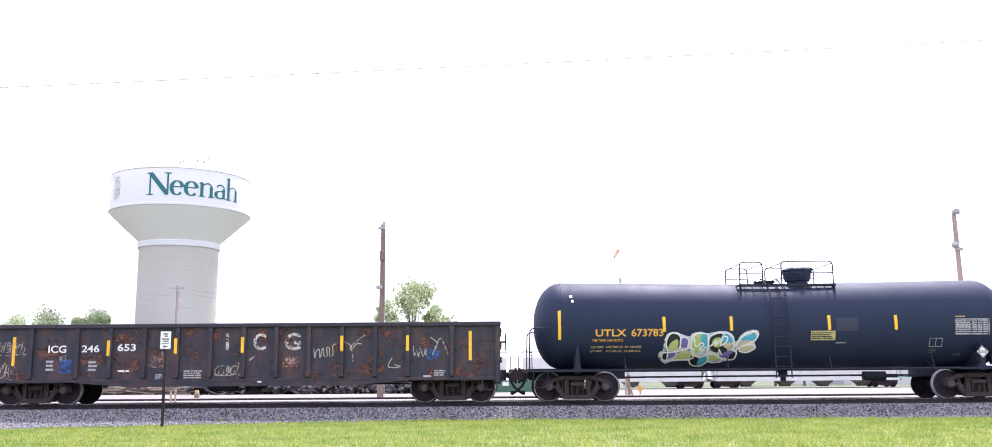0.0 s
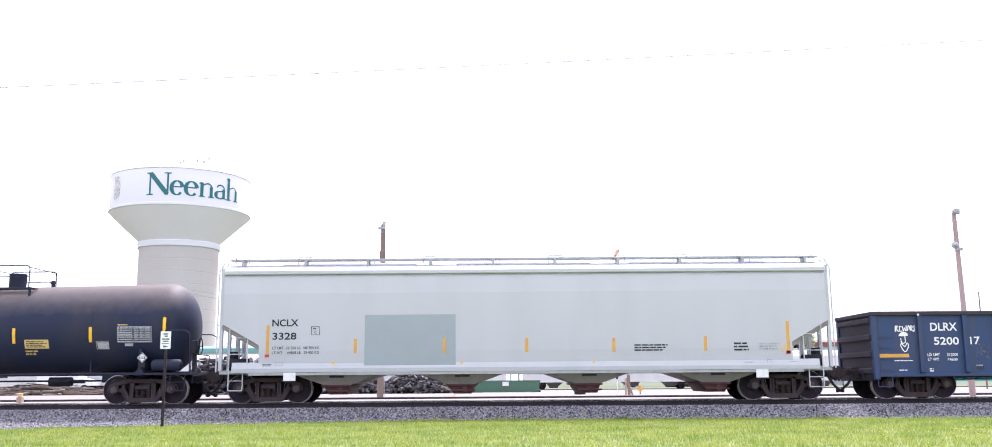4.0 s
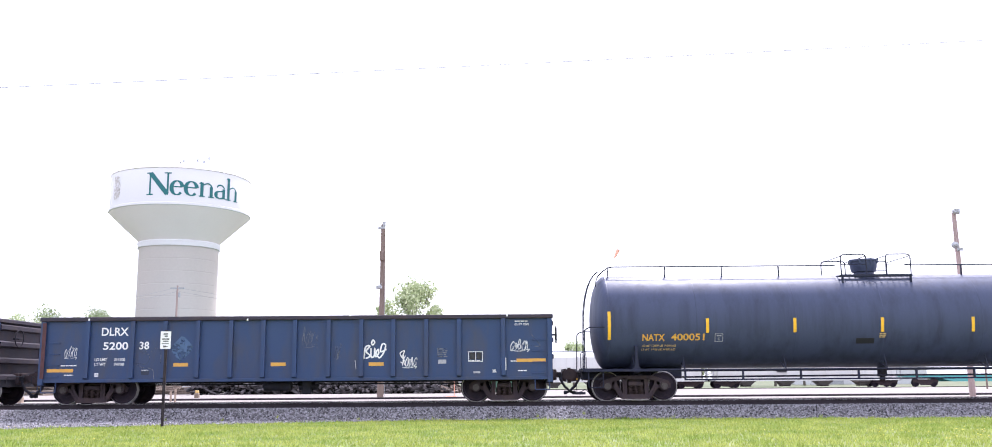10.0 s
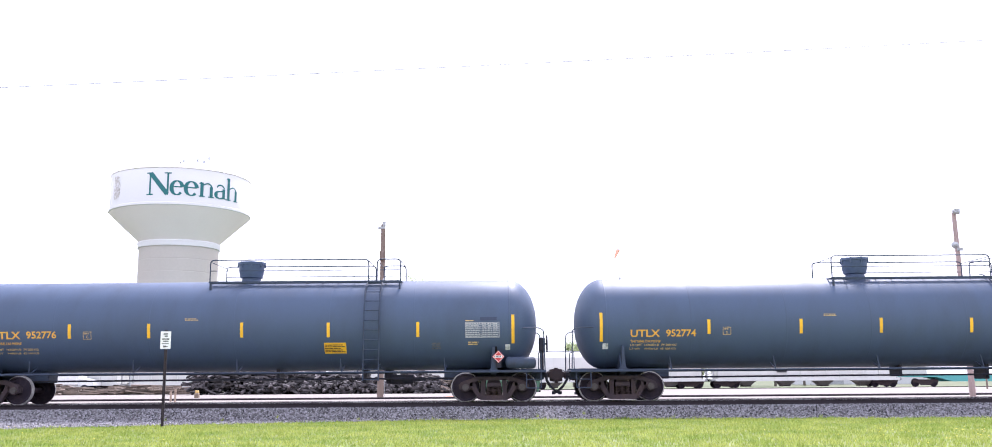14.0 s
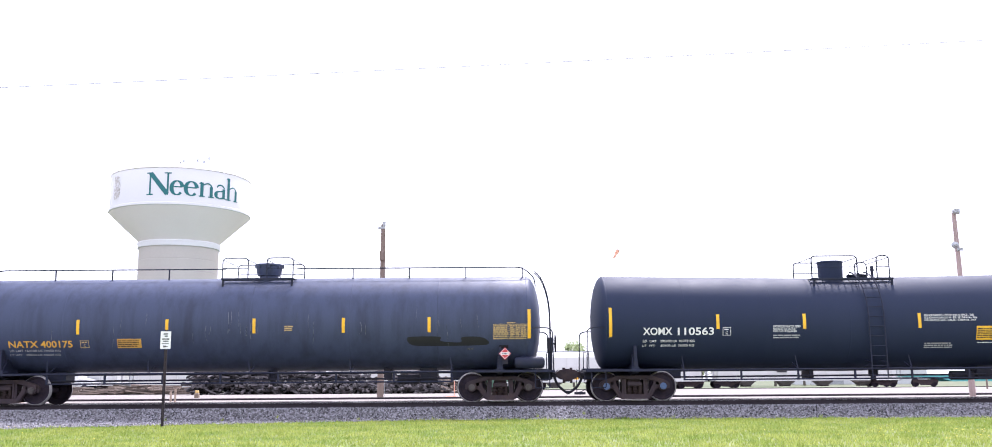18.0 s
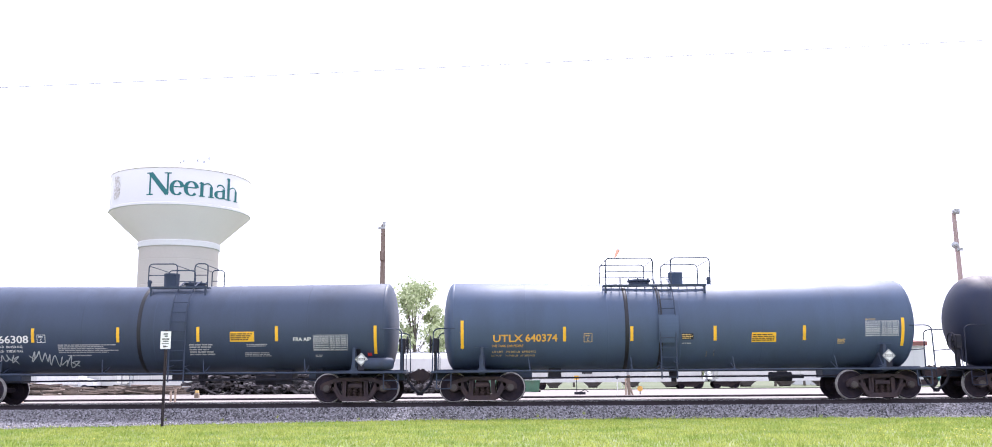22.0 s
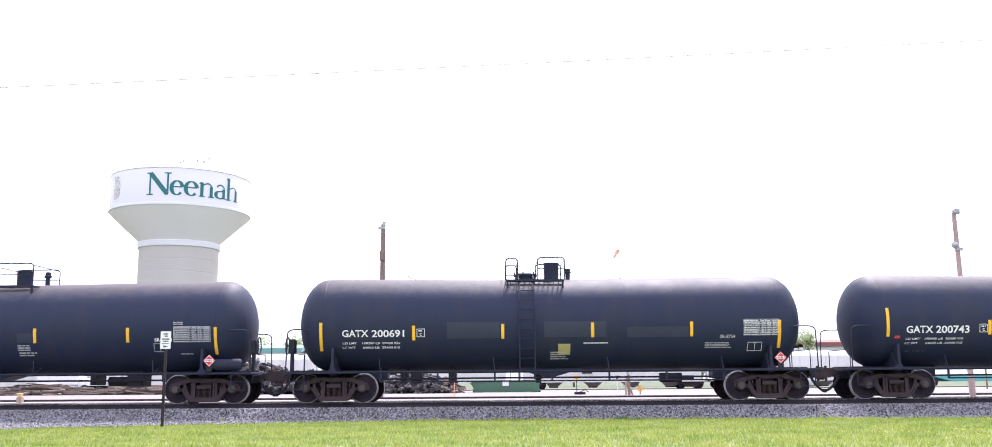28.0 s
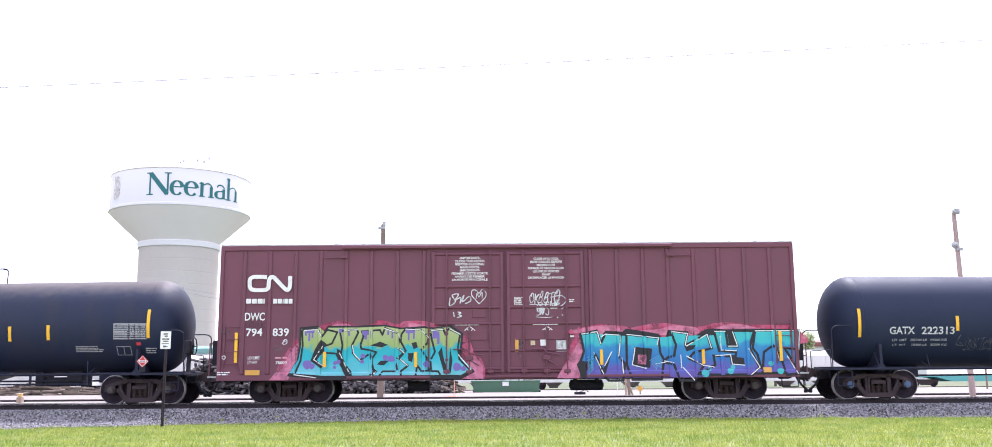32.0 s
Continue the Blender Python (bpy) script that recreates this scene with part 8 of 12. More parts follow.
s.plate(6.857, 7.761, 1.22, 1.324, M_AMBER, 'reflective_strip')
s.bars(4.386, 4.741, 1.376, 1.669, 5, M_FADED2)
s.plate(4.424, 4.673, 1.188, 1.311, M_DIM, 'decal')
s.scrawl([(2.11, 1.35), (2.16, 1.71), (2.29, 1.74), (2.18, 1.58), (2.3, 1.44), (2.17, 1.36)], 0.05, M_WHITE)
s.scrawl([(2.33, 1.67), (2.34, 1.41), (2.43, 1.44), (2.45, 1.67), (2.47, 1.42), (2.57, 1.51), (2.55, 1.64), (2.5, 1.53), (2.6, 1.38), (2.74, 1.57), (2.78, 1.77), (2.68, 1.8), (2.63, 1.57), (2.81, 1.64)], 0.045, M_WHITE)
s.scrawl([(2.34, 1.84), (2.39, 1.93), (2.44, 1.85), (2.38, 1.78), (2.34, 1.84)], 0.045, M_WHITE)
s.scrawl([(3.25, 1.24), (3.41, 1.22), (3.29, 1.4), (3.24, 1.52), (3.37, 1.59), (3.29, 1.37)], 0.028, M_WHITE)
s.tag(3.317, 3.743, 1.111, 1.403, 0.022, M_WHITE, 41, 6)
s.tag(6.672, 7.251, 1.606, 1.9, 0.03, M_PALE, 42, 6)
s.scrawl([(7.12, 1.77), (7.58, 1.7), (7.46, 1.9), (7.31, 2.09)], 0.016, M_FADED2)
s.tag(0.194, 0.674, 1.784, 2.275, 0.01, M_FADED2, 43, 6)
s.scrawl([(1.84, 1.32), (1.87, 1.04)], 0.02, M_DIM)
s.tag(1.198, 1.408, 1.354, 1.81, 0.012, M_FADED2, 44, 4)
s.plate(-7.724, -6.912, 1.002, 1.106, M_AMBER, 'reflective_strip')
s.plate(-3.808, -3.349, 1.156, 1.266, M_AMBER, 'reflective_strip')
s.plate(-0.781, -0.316, 1.147, 1.257, M_AMBER, 'reflective_strip')
s.patch([(-3.94, 1.72), (-3.59, 2.09), (-3.49, 2.07), (-3.22, 1.78), (-3.23, 1.68), (-3.56, 1.31), (-3.66, 1.36)], M_FADEDBLUE, off=0.003, smooth=False)
s.tag(-7.207, -6.826, 1.467, 1.773, 0.018, M_PALE, 45, 6)
s.plate(-7.897, -7.785, 0.805, 2.519, M_OXIDE, 'rust_patch', 0.09)
s.scrawl([(-4.88, 1.65), (-4.65, 1.53), (-4.71, 1.66), (-4.55, 1.46), (-4.65, 1.24), (-4.97, 1.27), (-4.78, 1.14), (-4.45, 1.07), (-4.39, 0.78)], 0.014, M_FADED2)
s.scrawl([(-4.51, 1.62), (-4.38, 1.72), (-4.22, 1.62), (-4.2, 1.26)], 0.014, M_FADED2)
car, s = tank_car(113.7, 'long charcoal tank car with streaked sides and yellow lettering', 18.45, 15.58, 1.505, M_CHAR, sag=0.0, ladder=None, platform=(-1.071, 1.215), hoops=[(-1.05, -0.232, 0.66), (0.397, 1.194, 0.66)], domes=[(0.03, 0.44, 0.52, 'bowl')], top_rail=True, low_rail=True, end_ladder=True, coil_rail=[(5.802, 0.55, 0.42), (4.567, 0.25, 0.3)], head=0.3, inset=0.15)
s.strip(-8.619, 1.885, 2.761)
s.strip(-5.547, 2.083, 2.528)
s.strip(-2.816, 2.079, 2.524)
s.strip(-0.077, 2.074, 2.519)
s.stencil('NATX', -7.583, -6.884, 1.837, 2.065, M_GOLD)
s.stencil('400051', -6.689, -5.641, 1.845, 2.073, M_GOLD)
s.ruled(-5.316, -5.06, 1.815, 2.058, M_DIM, cells=(1, 1))
s.stencil('C', -5.222, -5.158, 1.852, 1.936, M_DIM)
s.bars(-5.263, -5.107, 1.966, 2.021, 1, M_DIM)
s.stencil('LD LMT 163900 LBS 74 350 KGS', -7.576, -6.517, 1.662, 1.737, M_DULLGOLD, bold=0.012)
s.stencil('LT WT   99100 LBS 44 950 KGS', -7.592, -6.532, 1.549, 1.624, M_DULLGOLD, bold=0.012)
s.plate(-0.883, -0.315, 1.722, 1.888, M_INK, 'repaint_patch', 0.002)
s.bars(-0.166, 0.044, 1.892, 2.044, 3, M_DULLGOLD)
s.strip(2.760, 2.064, 2.517)
s.strip(5.384, 2.045, 2.506)
s.strip(8.613, 1.846, 2.720)
s.plate(5.062, 5.824, 1.75, 2.029, M_YELLOW, 'warning_plate')
s.bars(5.087, 5.808, 1.777, 1.995, 4, M_DARKTXT, off=0.012)
s.plate(6.214, 6.828, 1.861, 2.045, M_SPRAYBLUE, 'decal')
s.plate(6.243, 6.801, 1.638, 1.838, M_SKYDULL, 'decal')
s.plate(6.325, 6.735, 1.686, 1.798, M_PALE, 'decal', 0.01)
s.plate(5.945, 6.207, 1.865, 2.025, M_INK, 'repaint_patch', 0.002)
s.plate(6.836, 7.246, 1.754, 1.874, M_INK, 'repaint_patch', 0.002)
s.table(7.455, 8.534, 1.819, 2.276, M_DIM)
s.bars(7.821, 8.107, 2.292, 2.333, 1, M_DULLGOLD)
s.diamond(7.953, 1.278, 0.198, M_RED, M_WHITE)
s.plate(7.687, 7.967, 1.613, 1.709, M_UNDER, 'placard_holder', 0.02)
s.bars(8.615, 8.999, 1.001, 1.05, 1, M_GOLD)
car, s = tank_car(133.62, 'long slate-grey tank car with wide railed platform and yellow lettering', 18.75, 15.95, 1.463, M_SLATE, sag=0.0, ladder=4.16, platform=(-1.144, 5.022), hoops=[(-1.123, 3.974, 0.7), (4.247, 5.001, 0.7)], domes=[(-0.032, 0.42, 0.66, 'bowl')], low_rail=False, coil_rail=[(3.824, 0.12, 0.4), (1.044, 0.1, 0.3)])
s.strip(-8.677, 1.835, 2.727)
s.strip(-5.306, 2.046, 2.491)
s.strip(-2.821, 2.043, 2.489)
s.stencil('UTLX', -7.762, -6.837, 2.037, 2.274, M_GOLD)
s.stencil('952776', -6.651, -5.711, 2.052, 2.282, M_GOLD)
s.stencil('THE TANK CAR PEOPLE', -7.755, -6.814, 1.862, 1.946, M_GOLD, bold=0.012)
s.ruled(-4.872, -4.616, 2.019, 2.256, M_DULLGOLD, cells=(1, 1))
s.stencil('C', -4.776, -4.713, 2.054, 2.137, M_DULLGOLD)
s.bars(-4.824, -4.664, 2.166, 2.22, 1, M_DULLGOLD)
s.stencil('LD LMT  163600 LB  74 200 KG', -7.76, -6.311, 1.686, 1.762, M_DULLGOLD, bold=0.012)
s.stencil('LT WT    99400 LB  45 100 KG', -7.772, -6.321, 1.573, 1.641, M_DULLGOLD, bold=0.012)
s.plate(-8.629, -8.458, 1.606, 1.773, M_PALE, 'decal')
s.bars(-1.699, -1.256, 2.572, 2.65, 2, M_DULLGOLD)
s.strip(0.090, 2.045, 2.506)
s.strip(2.803, 2.034, 2.486)
s.strip(5.607, 2.022, 2.482)
s.strip(8.587, 1.805, 2.694)
s.plate(2.665, 3.35, 1.537, 1.862, M_YELLOW, 'warning_plate')
s.bars(2.69, 3.334, 1.569, 1.822, 5, M_DARKTXT, off=0.012)
s.table(7.089, 8.162, 1.991, 2.459, M_DIM)
s.bars(7.099, 7.407, 2.487, 2.537, 1, M_DULLGOLD)
s.plate(7.562, 8.078, 2.516, 2.625, M_CHAR, 'repaint_patch', 0.001)
s.bars(7.179, 7.513, 1.757, 1.879, 2, M_DULLGOLD)
s.bars(6.043, 6.352, 1.636, 1.855, 4, M_FADED)
s.plate(8.345, 8.496, 1.612, 1.774, M_PALE, 'decal')
s.diamond(8.125, 1.387, 0.193, M_RED, M_WHITE)
s.plate(7.958, 8.085, 0.998, 1.713, M_UNDER, 'placard_holder', 0.0)
s.bars(8.773, 9.245, 0.924, 0.975, 1, M_DULLGOLD)
car, s = tank_car(153.61, 'long slate-grey tank car with wide railed platform and yellow lettering', 18.75, 15.95, 1.463, M_SLATE, sag=0.0, ladder=4.202, platform=(-1.147, 5.02), hoops=[(-1.126, 3.971, 0.7), (4.244, 4.999, 0.7)], domes=[(-0.035, 0.42, 0.66, 'bowl')], low_rail=False, coil_rail=[(3.835, 0.12, 0.4), (1.055, 0.1, 0.3)])
s.strip(-8.638, 1.840, 2.732)
s.strip(-5.266, 2.051, 2.497)
s.strip(-2.38, 2.049, 2.494)
s.stencil('UTLX', -7.722, -6.798, 1.965, 2.2, M_GOLD)
s.stencil('952774', -6.611, -5.671, 1.97, 2.2, M_GOLD)
s.stencil('THE TANK CAR PEOPLE', -7.716, -6.775, 1.8, 1.883, M_GOLD, bold=0.012)
s.ruled(-4.833, -4.576, 2.024, 2.261, M_DULLGOLD, cells=(1, 1))
s.stencil('C', -4.736, -4.674, 2.06, 2.142, M_DULLGOLD)
s.bars(-4.784, -4.624, 2.171, 2.225, 1, M_DULLGOLD)
s.stencil('LD LMT  163600 LB  74 200 KG', -7.722, -6.274, 1.691, 1.767, M_DULLGOLD, bold=0.012)
s.stencil('LT WT    99400 LB  45 100 KG', -7.735, -6.285, 1.578, 1.646, M_DULLGOLD, bold=0.012)
s.plate(-8.592, -8.42, 1.611, 1.778, M_PALE, 'decal')
s.bars(-1.661, -1.217, 2.577, 2.656, 2, M_DULLGOLD)
s.strip(0.130, 2.050, 2.511)
s.strip(2.96, 2.039, 2.492)
s.strip(5.70, 2.027, 2.488)
s.strip(8.626, 1.810, 2.700)
s.plate(5.28, 5.96, 1.542, 1.867, M_YELLOW, 'warning_plate')
s.bars(5.305, 5.945, 1.574, 1.828, 5, M_DARKTXT, off=0.012)
s.table(7.26, 8.33, 1.996, 2.465, M_DIM)
s.bars(7.27, 7.58, 2.492, 2.542, 1, M_DULLGOLD)
s.plate(7.601, 8.118, 2.521, 2.63, M_CHAR, 'repaint_patch', 0.001)
s.bars(7.217, 7.551, 1.763, 1.884, 2, M_DULLGOLD)
s.bars(6.08, 6.389, 1.641, 1.86, 4, M_FADED)
s.plate(8.382, 8.532, 1.617, 1.779, M_PALE, 'decal')
s.diamond(7.96, 1.393, 0.193, M_RED, M_WHITE)
s.plate(7.988, 8.115, 1.003, 1.718, M_UNDER, 'placard_holder', 0.0)
s.bars(8.788, 9.261, 0.93, 0.981, 1, M_DULLGOLD)
car, s = tank_car(173.42, 'long charcoal tank car with a black smear and yellow lettering', 18.53, 15.59, 1.515, M_CHAR, sag=0.0, ladder=None, platform=(-1.13, 1.179), hoops=[(-1.109, -0.29, 0.66), (0.318, 1.158, 0.66)], domes=[(0.172, 0.43, 0.48, 'bowl')], top_rail=True, low_rail=True, end_ladder=True, coil_rail=[(5.506, 0.55, 0.42), (4.188, 0.25, 0.3)], head=0.3, inset=0.15)
s.strip(-8.558, 1.963, 2.855)
s.strip(-5.400, 2.172, 2.624)
s.strip(-2.615, 2.166, 2.619)
s.strip(0.108, 2.169, 2.622)
s.stencil('NATX 400175', -7.59, -5.587, 1.763, 1.993, M_GOLD)
s.ruled(-5.343, -5.069, 1.761, 1.984, M_DULLGOLD, cells=(1, 1))
s.stencil('C', -5.24, -5.18, 1.794, 1.872, M_DULLGOLD)
s.bars(-5.293, -5.11, 1.899, 1.95, 1, M_DULLGOLD)
s.plate(-4.183, -3.429, 1.751, 2.026, M_AMBER, 'warning_plate')
s.bars(-4.161, -3.445, 1.778, 1.993, 4, M_DARKTXT, off=0.012)
s.stencil('LD LMT 164100 LB 74450 KG', -7.59, -5.995, 1.646, 1.72, M_DIM, bold=0.012)
s.stencil('LT WT   98900 LB 44850 KG', -7.617, -6.019, 1.52, 1.594, M_DIM, bold=0.012)
s.strip(2.902, 2.165, 2.623)
s.strip(5.585, 2.162, 2.628)
s.strip(8.715, 1.956, 2.851)
s.table(7.586, 8.656, 1.937, 2.399, M_DULLGOLD)
s.bars(8.019, 8.302, 2.415, 2.455, 1, M_DULLGOLD)
s.bars(1.062, 1.329, 2.225, 2.401, 3, M_DULLGOLD)
s.diamond(7.948, 1.480, 0.189, M_RED, M_WHITE)
rng = random.Random(61)
for k in range(26):   # thin pale runs of old wash water
    x, z = rng.uniform(-7.2, 7.4), rng.uniform(2.3, 2.95)
    run = rng.uniform(0.25, 0.8)
    s.scrawl([(x, z), (x + rng.uniform(-0.04, 0.04), z - run * 0.5), (x + rng.uniform(-0.07, 0.07), z - run)], rng.uniform(0.006, 0.014), M_FADED2, name="stain", off=0.003)
s.plate(7.768, 8.061, 1.662, 1.757, M_UNDER, 'placard_holder', 0.02)
s.bars(6.77, 6.99, 1.598, 1.685, 2, M_FADED)
s.patch([(4.89, 1.98), (5.1, 2.03), (5.91, 2.02), (5.95, 1.89), (6.56, 1.85), (6.6, 2.0), (7.04, 2.02), (7.33, 1.96), (7.45, 1.8), (7.05, 1.75), (5.59, 1.74), (5.02, 1.78)], M_INK, off=0.002)
car, s = tank_car(192.25, 'black tank car with white lettering and blue bearing caps', 16.26, 13.62, 1.507, M_BLACK, sag=0.12, ladder=0.716, platform=(-0.99, 1.611), hoops=[(-0.99, 0.478, 0.72), (1.107, 1.506, 0.72)], domes=[(-0.067, 0.4, 0.56, 'drum'), (0.814, 0.3, 0.14, 'lid'), (1.317, 0.06, 0.4, 'valve')], low_rail=True, coil_rail=[(4.519, 0.5, 0.42), (-1.042, 0.15, 0.34)], caps=M_CAPBLUE, head=0.24, inset=0.1)
s.strip(-7.569, 1.973, 2.881)
s.strip(-4.214, 2.194, 2.648)
s.strip(-1.508, 2.181, 2.651)
s.stencil('XOMX', -6.562, -5.642, 2.02, 2.259, M_WHITE)
s.stencil('110563', -5.473, -4.34, 2.011, 2.257, M_WHITE)
s.ruled(-4.068, -3.811, 1.997, 2.25, M_WHITE, cells=(1, 1))
s.stencil('C', -3.974, -3.907, 2.035, 2.123, M_WHITE)
s.bars(-4.016, -3.862, 2.154, 2.212, 1, M_WHITE)
s.stencil('LD  LMT   205900 LB  93350 KG', -6.559, -4.937, 1.802, 1.881, M_WHITE, bold=0.012)
s.stencil('LT  WT     80100 LB  36350 KG', -6.569, -4.944, 1.666, 1.744, M_WHITE, bold=0.012)
s.stencil('EXTERIOR HEATER PIPES', -2.486, -1.641, 2.229, 2.295, M_WHITE, bold=0.012)
s.stencil('NO INLET OR OUTLET', -2.487, -1.767, 2.153, 2.219, M_WHITE, bold=0.012)
s.stencil('PIPE CAPS REQUIRED', -2.488, -1.752, 2.077, 2.142, M_WHITE, bold=0.012)
s.bars(-2.489, -1.511, 1.889, 2.019, 2, M_DIM)
s.bars(-7.993, -7.465, 1.033, 1.083, 1, M_WHITE)
s.strip(2.096, 2.180, 2.648)
s.strip(4.913, 2.168, 2.634)
s.strip(7.562, 1.945, 2.840)
s.stencil('FLANGE GASKETS - GYLON 3545 O-RINGS - 3200', 2.248, 3.804, 2.54, 2.61, M_WHITE, bold=0.012)
s.stencil('LIQUID VALVE APOLLO 86 - 300 - EP1 NEW 04 - 2014', 2.245, 3.892, 2.459, 2.528, M_WHITE, bold=0.012)
s.stencil('PRD KELSO JS165LS - 316L-SS - C NEW 04 - 2014', 2.242, 3.851, 2.379, 2.448, M_WHITE, bold=0.012)
s.plate(3.871, 4.564, 1.81, 2.233, M_YELLOW, 'warning_plate')
s.bars(3.894, 4.549, 1.853, 2.182, 6, M_DARKTXT, off=0.012)
s.bars(3.92, 4.554, 1.705, 1.75, 1, M_WHITE)
s.bars(4.618, 5.586, 1.647, 1.752, 2, M_DIM)
s.bars(2.262, 3.268, 1.558, 1.745, 3, M_DIM)
s.table(6.431, 7.493, 2.184, 2.65, M_WHITE)
s.bars(7.087, 7.472, 2.663, 2.71, 1, M_WHITE)
s.bars(7.164, 7.479, 1.864, 2.143, 5, M_DIM)
s.ruled(5.828, 6.325, 1.468, 1.745, M_WHITE, cells=(2, 1))
s.bars(7.5, 8.346, 0.99, 1.051, 1, M_WHITE)
car, s = tank_car(209.47, 'dark blue-grey tank car with white lettering and silver scrawls', 15.1, 12.47, 1.417, M_CHARBLUE, sag=0.06, ladder=0.729, platform=(-0.427, 1.419), hoops=[(-0.48, 0.43, 0.74), (1.0, 1.42, 0.74)], domes=[(-0.05, 0.25, 0.44, 'drum'), (0.747, 0.32, 0.16, 'lid'), (-0.774, 0.07, 0.22, 'valve')], bands=[-0.531], low_rail=False, coil_rail=[(3.858, 0.55, 0.42), (4.991, 0.2, 0.3), (0.459, 0.4, 0.25)], head=0.24, inset=0.08)
s.strip(-6.771, 1.526, 2.380)
s.strip(-3.851, 1.937, 2.373)
s.strip(-1.182, 1.925, 2.383)
s.stencil('GATX', -5.874, -5.041, 1.92, 2.166, M_WHITE)
s.stencil('66308', -4.923, -3.986, 1.912, 2.159, M_WHITE)
s.ruled(-3.72, -3.454, 1.928, 2.174, M_WHITE, cells=(1, 1))
s.stencil('C', -3.621, -3.556, 1.965, 2.051, M_WHITE)
s.bars(-3.669, -3.504, 2.08, 2.137, 1, M_WHITE)
s.stencil('LD LMT  190600 LB  86450 KG', -5.79, -4.194, 1.772, 1.851, M_WHITE, bold=0.012)
s.stencil('LT WT    72400 LB  32850 KG', -5.802, -4.203, 1.635, 1.722, M_WHITE, bold=0.012)
s.scrawl([(-5.65, 1.45), (-5.58, 1.59), (-5.52, 1.55), (-5.61, 1.46), (-5.51, 1.37), (-5.41, 1.52), (-5.34, 1.55), (-5.43, 1.44), (-5.34, 1.37), (-5.22, 1.5), (-5.17, 1.36), (-5.07, 1.57), (-5.06, 1.41), (-4.97, 1.38), (-4.89, 1.55), (-4.84, 1.38), (-4.72, 1.44), (-4.74, 1.57), (-4.65, 1.4), (-4.52, 1.55), (-4.63, 1.33), (-4.38, 1.51), (-4.53, 1.44), (-4.45, 1.29)], 0.028, M_SILVER)
s.scrawl([(-4.04, 1.54), (-3.9, 1.43), (-3.84, 1.65), (-3.99, 1.36), (-3.78, 1.54), (-3.69, 1.66), (-3.69, 1.36), (-3.51, 1.61), (-3.5, 1.36), (-3.37, 1.57), (-3.45, 1.25), (-3.22, 1.54), (-3.19, 1.21), (-3.0, 1.5), (-3.11, 1.25), (-2.87, 1.39), (-2.97, 1.21), (-2.7, 1.53), (-2.82, 1.17), (-2.5, 1.35), (-2.73, 1.32), (-2.55, 1.21)], 0.03, M_SILVER)
s.tag(-6.637, -6.32, 1.776, 1.92, 0.012, M_FADED, 52, 5)
s.bars(-3.074, -1.175, 1.6, 1.881, 5, M_DIM)
s.bars(-2.814, -2.036, 1.502, 1.566, 1, M_DIM)
s.plate(-6.993, -6.83, 1.419, 1.498, M_RED, 'decal')
s.bars(-7.568, -6.786, 1.032, 1.089, 1, M_DIM)
s.strip(1.331, 1.928, 2.380)
s.strip(3.793, 1.925, 2.391)
s.strip(6.885, 1.522, 2.383)
s.plate(2.333, 3.092, 1.918, 2.223, M_YELLOW, 'warning_plate')
s.bars(2.355, 3.077, 1.949, 2.186, 4, M_DARKTXT, off=0.012)
s.stencil('FRA AIP', 4.317, 4.87, 1.92, 2.043, M_WHITE)
s.table(4.938, 6.017, 1.633, 2.109, M_DIM)
s.bars(1.048, 1.861, 1.502, 1.87, 5, M_DIM)
s.bars(2.842, 3.522, 1.757, 1.857, 2, M_DIM)
s.bars(2.766, 3.656, 1.454, 1.598, 3, M_DIM)
s.bars(4.981, 5.219, 1.427, 1.513, 2, M_DIM)
s.diamond(6.473, 1.339, 0.201, M_WHITE, M_DARKTXT)
s.plate(6.628, 6.762, 1.459, 1.545, M_RED, 'decal')
s.plate(6.274, 6.408, 1.073, 1.663, M_UNDER, 'placard_holder', 0.0)
s.bars(6.672, 7.534, 1.011, 1.069, 1, M_DIM)
car, s = tank_car(225.98, 'blue-grey tank car with dark bands, a ladder plate and yellow lettering', 15.25, 12.56, 1.415, M_SLATE, sag=0.1, ladder=-0.459, platform=(-2.363, 0.911), hoops=[(-2.3, -0.78, 0.86), (-0.2, 1.05, 0.86)], domes=[(0.113, 0.24, 0.4, 'drum'), (-1.104, 0.34, 0.2, 'lid'), (1.205, 0.07, 0.24, 'valve')], bands=[-1.72, -0.66], brake=-1, reservoir=0, coil_rail=[(-3.947, 0.4, 0.3)], head=0.24, inset=0.1)
s.strip(-6.897, 1.648, 2.519)
s.strip(-3.687, 1.855, 2.305)
s.strip(-1.577, 1.853, 2.304)
s.stencil('UTLX', -5.928, -4.99, 1.839, 2.077, M_GOLD)
s.stencil('640374', -4.915, -3.912, 1.845, 2.091, M_GOLD)
s.stencil('THE TANK CAR PEOPLE', -5.964, -4.987, 1.688, 1.774, M_GOLD, bold=0.012)
s.ruled(-3.085, -2.819, 1.827, 2.095, M_DULLGOLD, cells=(1, 1))
s.stencil('C', -2.989, -2.918, 1.867, 1.961, M_DULLGOLD)
s.bars(-3.028, -2.872, 1.993, 2.055, 1, M_DULLGOLD)
s.stencil('LD LMT  191300 LB  86800 KG', -5.955, -4.589, 1.513, 1.592, M_DULLGOLD, bold=0.012)
s.stencil('LT WT    71700 LB  32 500 KG', -5.982, -4.611, 1.398, 1.47, M_DULLGOLD, bold=0.012)
s.plate(-0.744, -0.125, 1.83, 2.629, M_SLATE, 'ladder_plate', 0.12)
s.ruled(-6.529, -6.083, 1.399, 1.701, M_UNDER, cells=(1, 1))
s.plate(-6.529, -6.083, 1.399, 1.701, M_SLATE, 'placard_holder', 0.03)
s.strip(1.031, 1.849, 2.300)
s.strip(3.831, 1.844, 2.294)
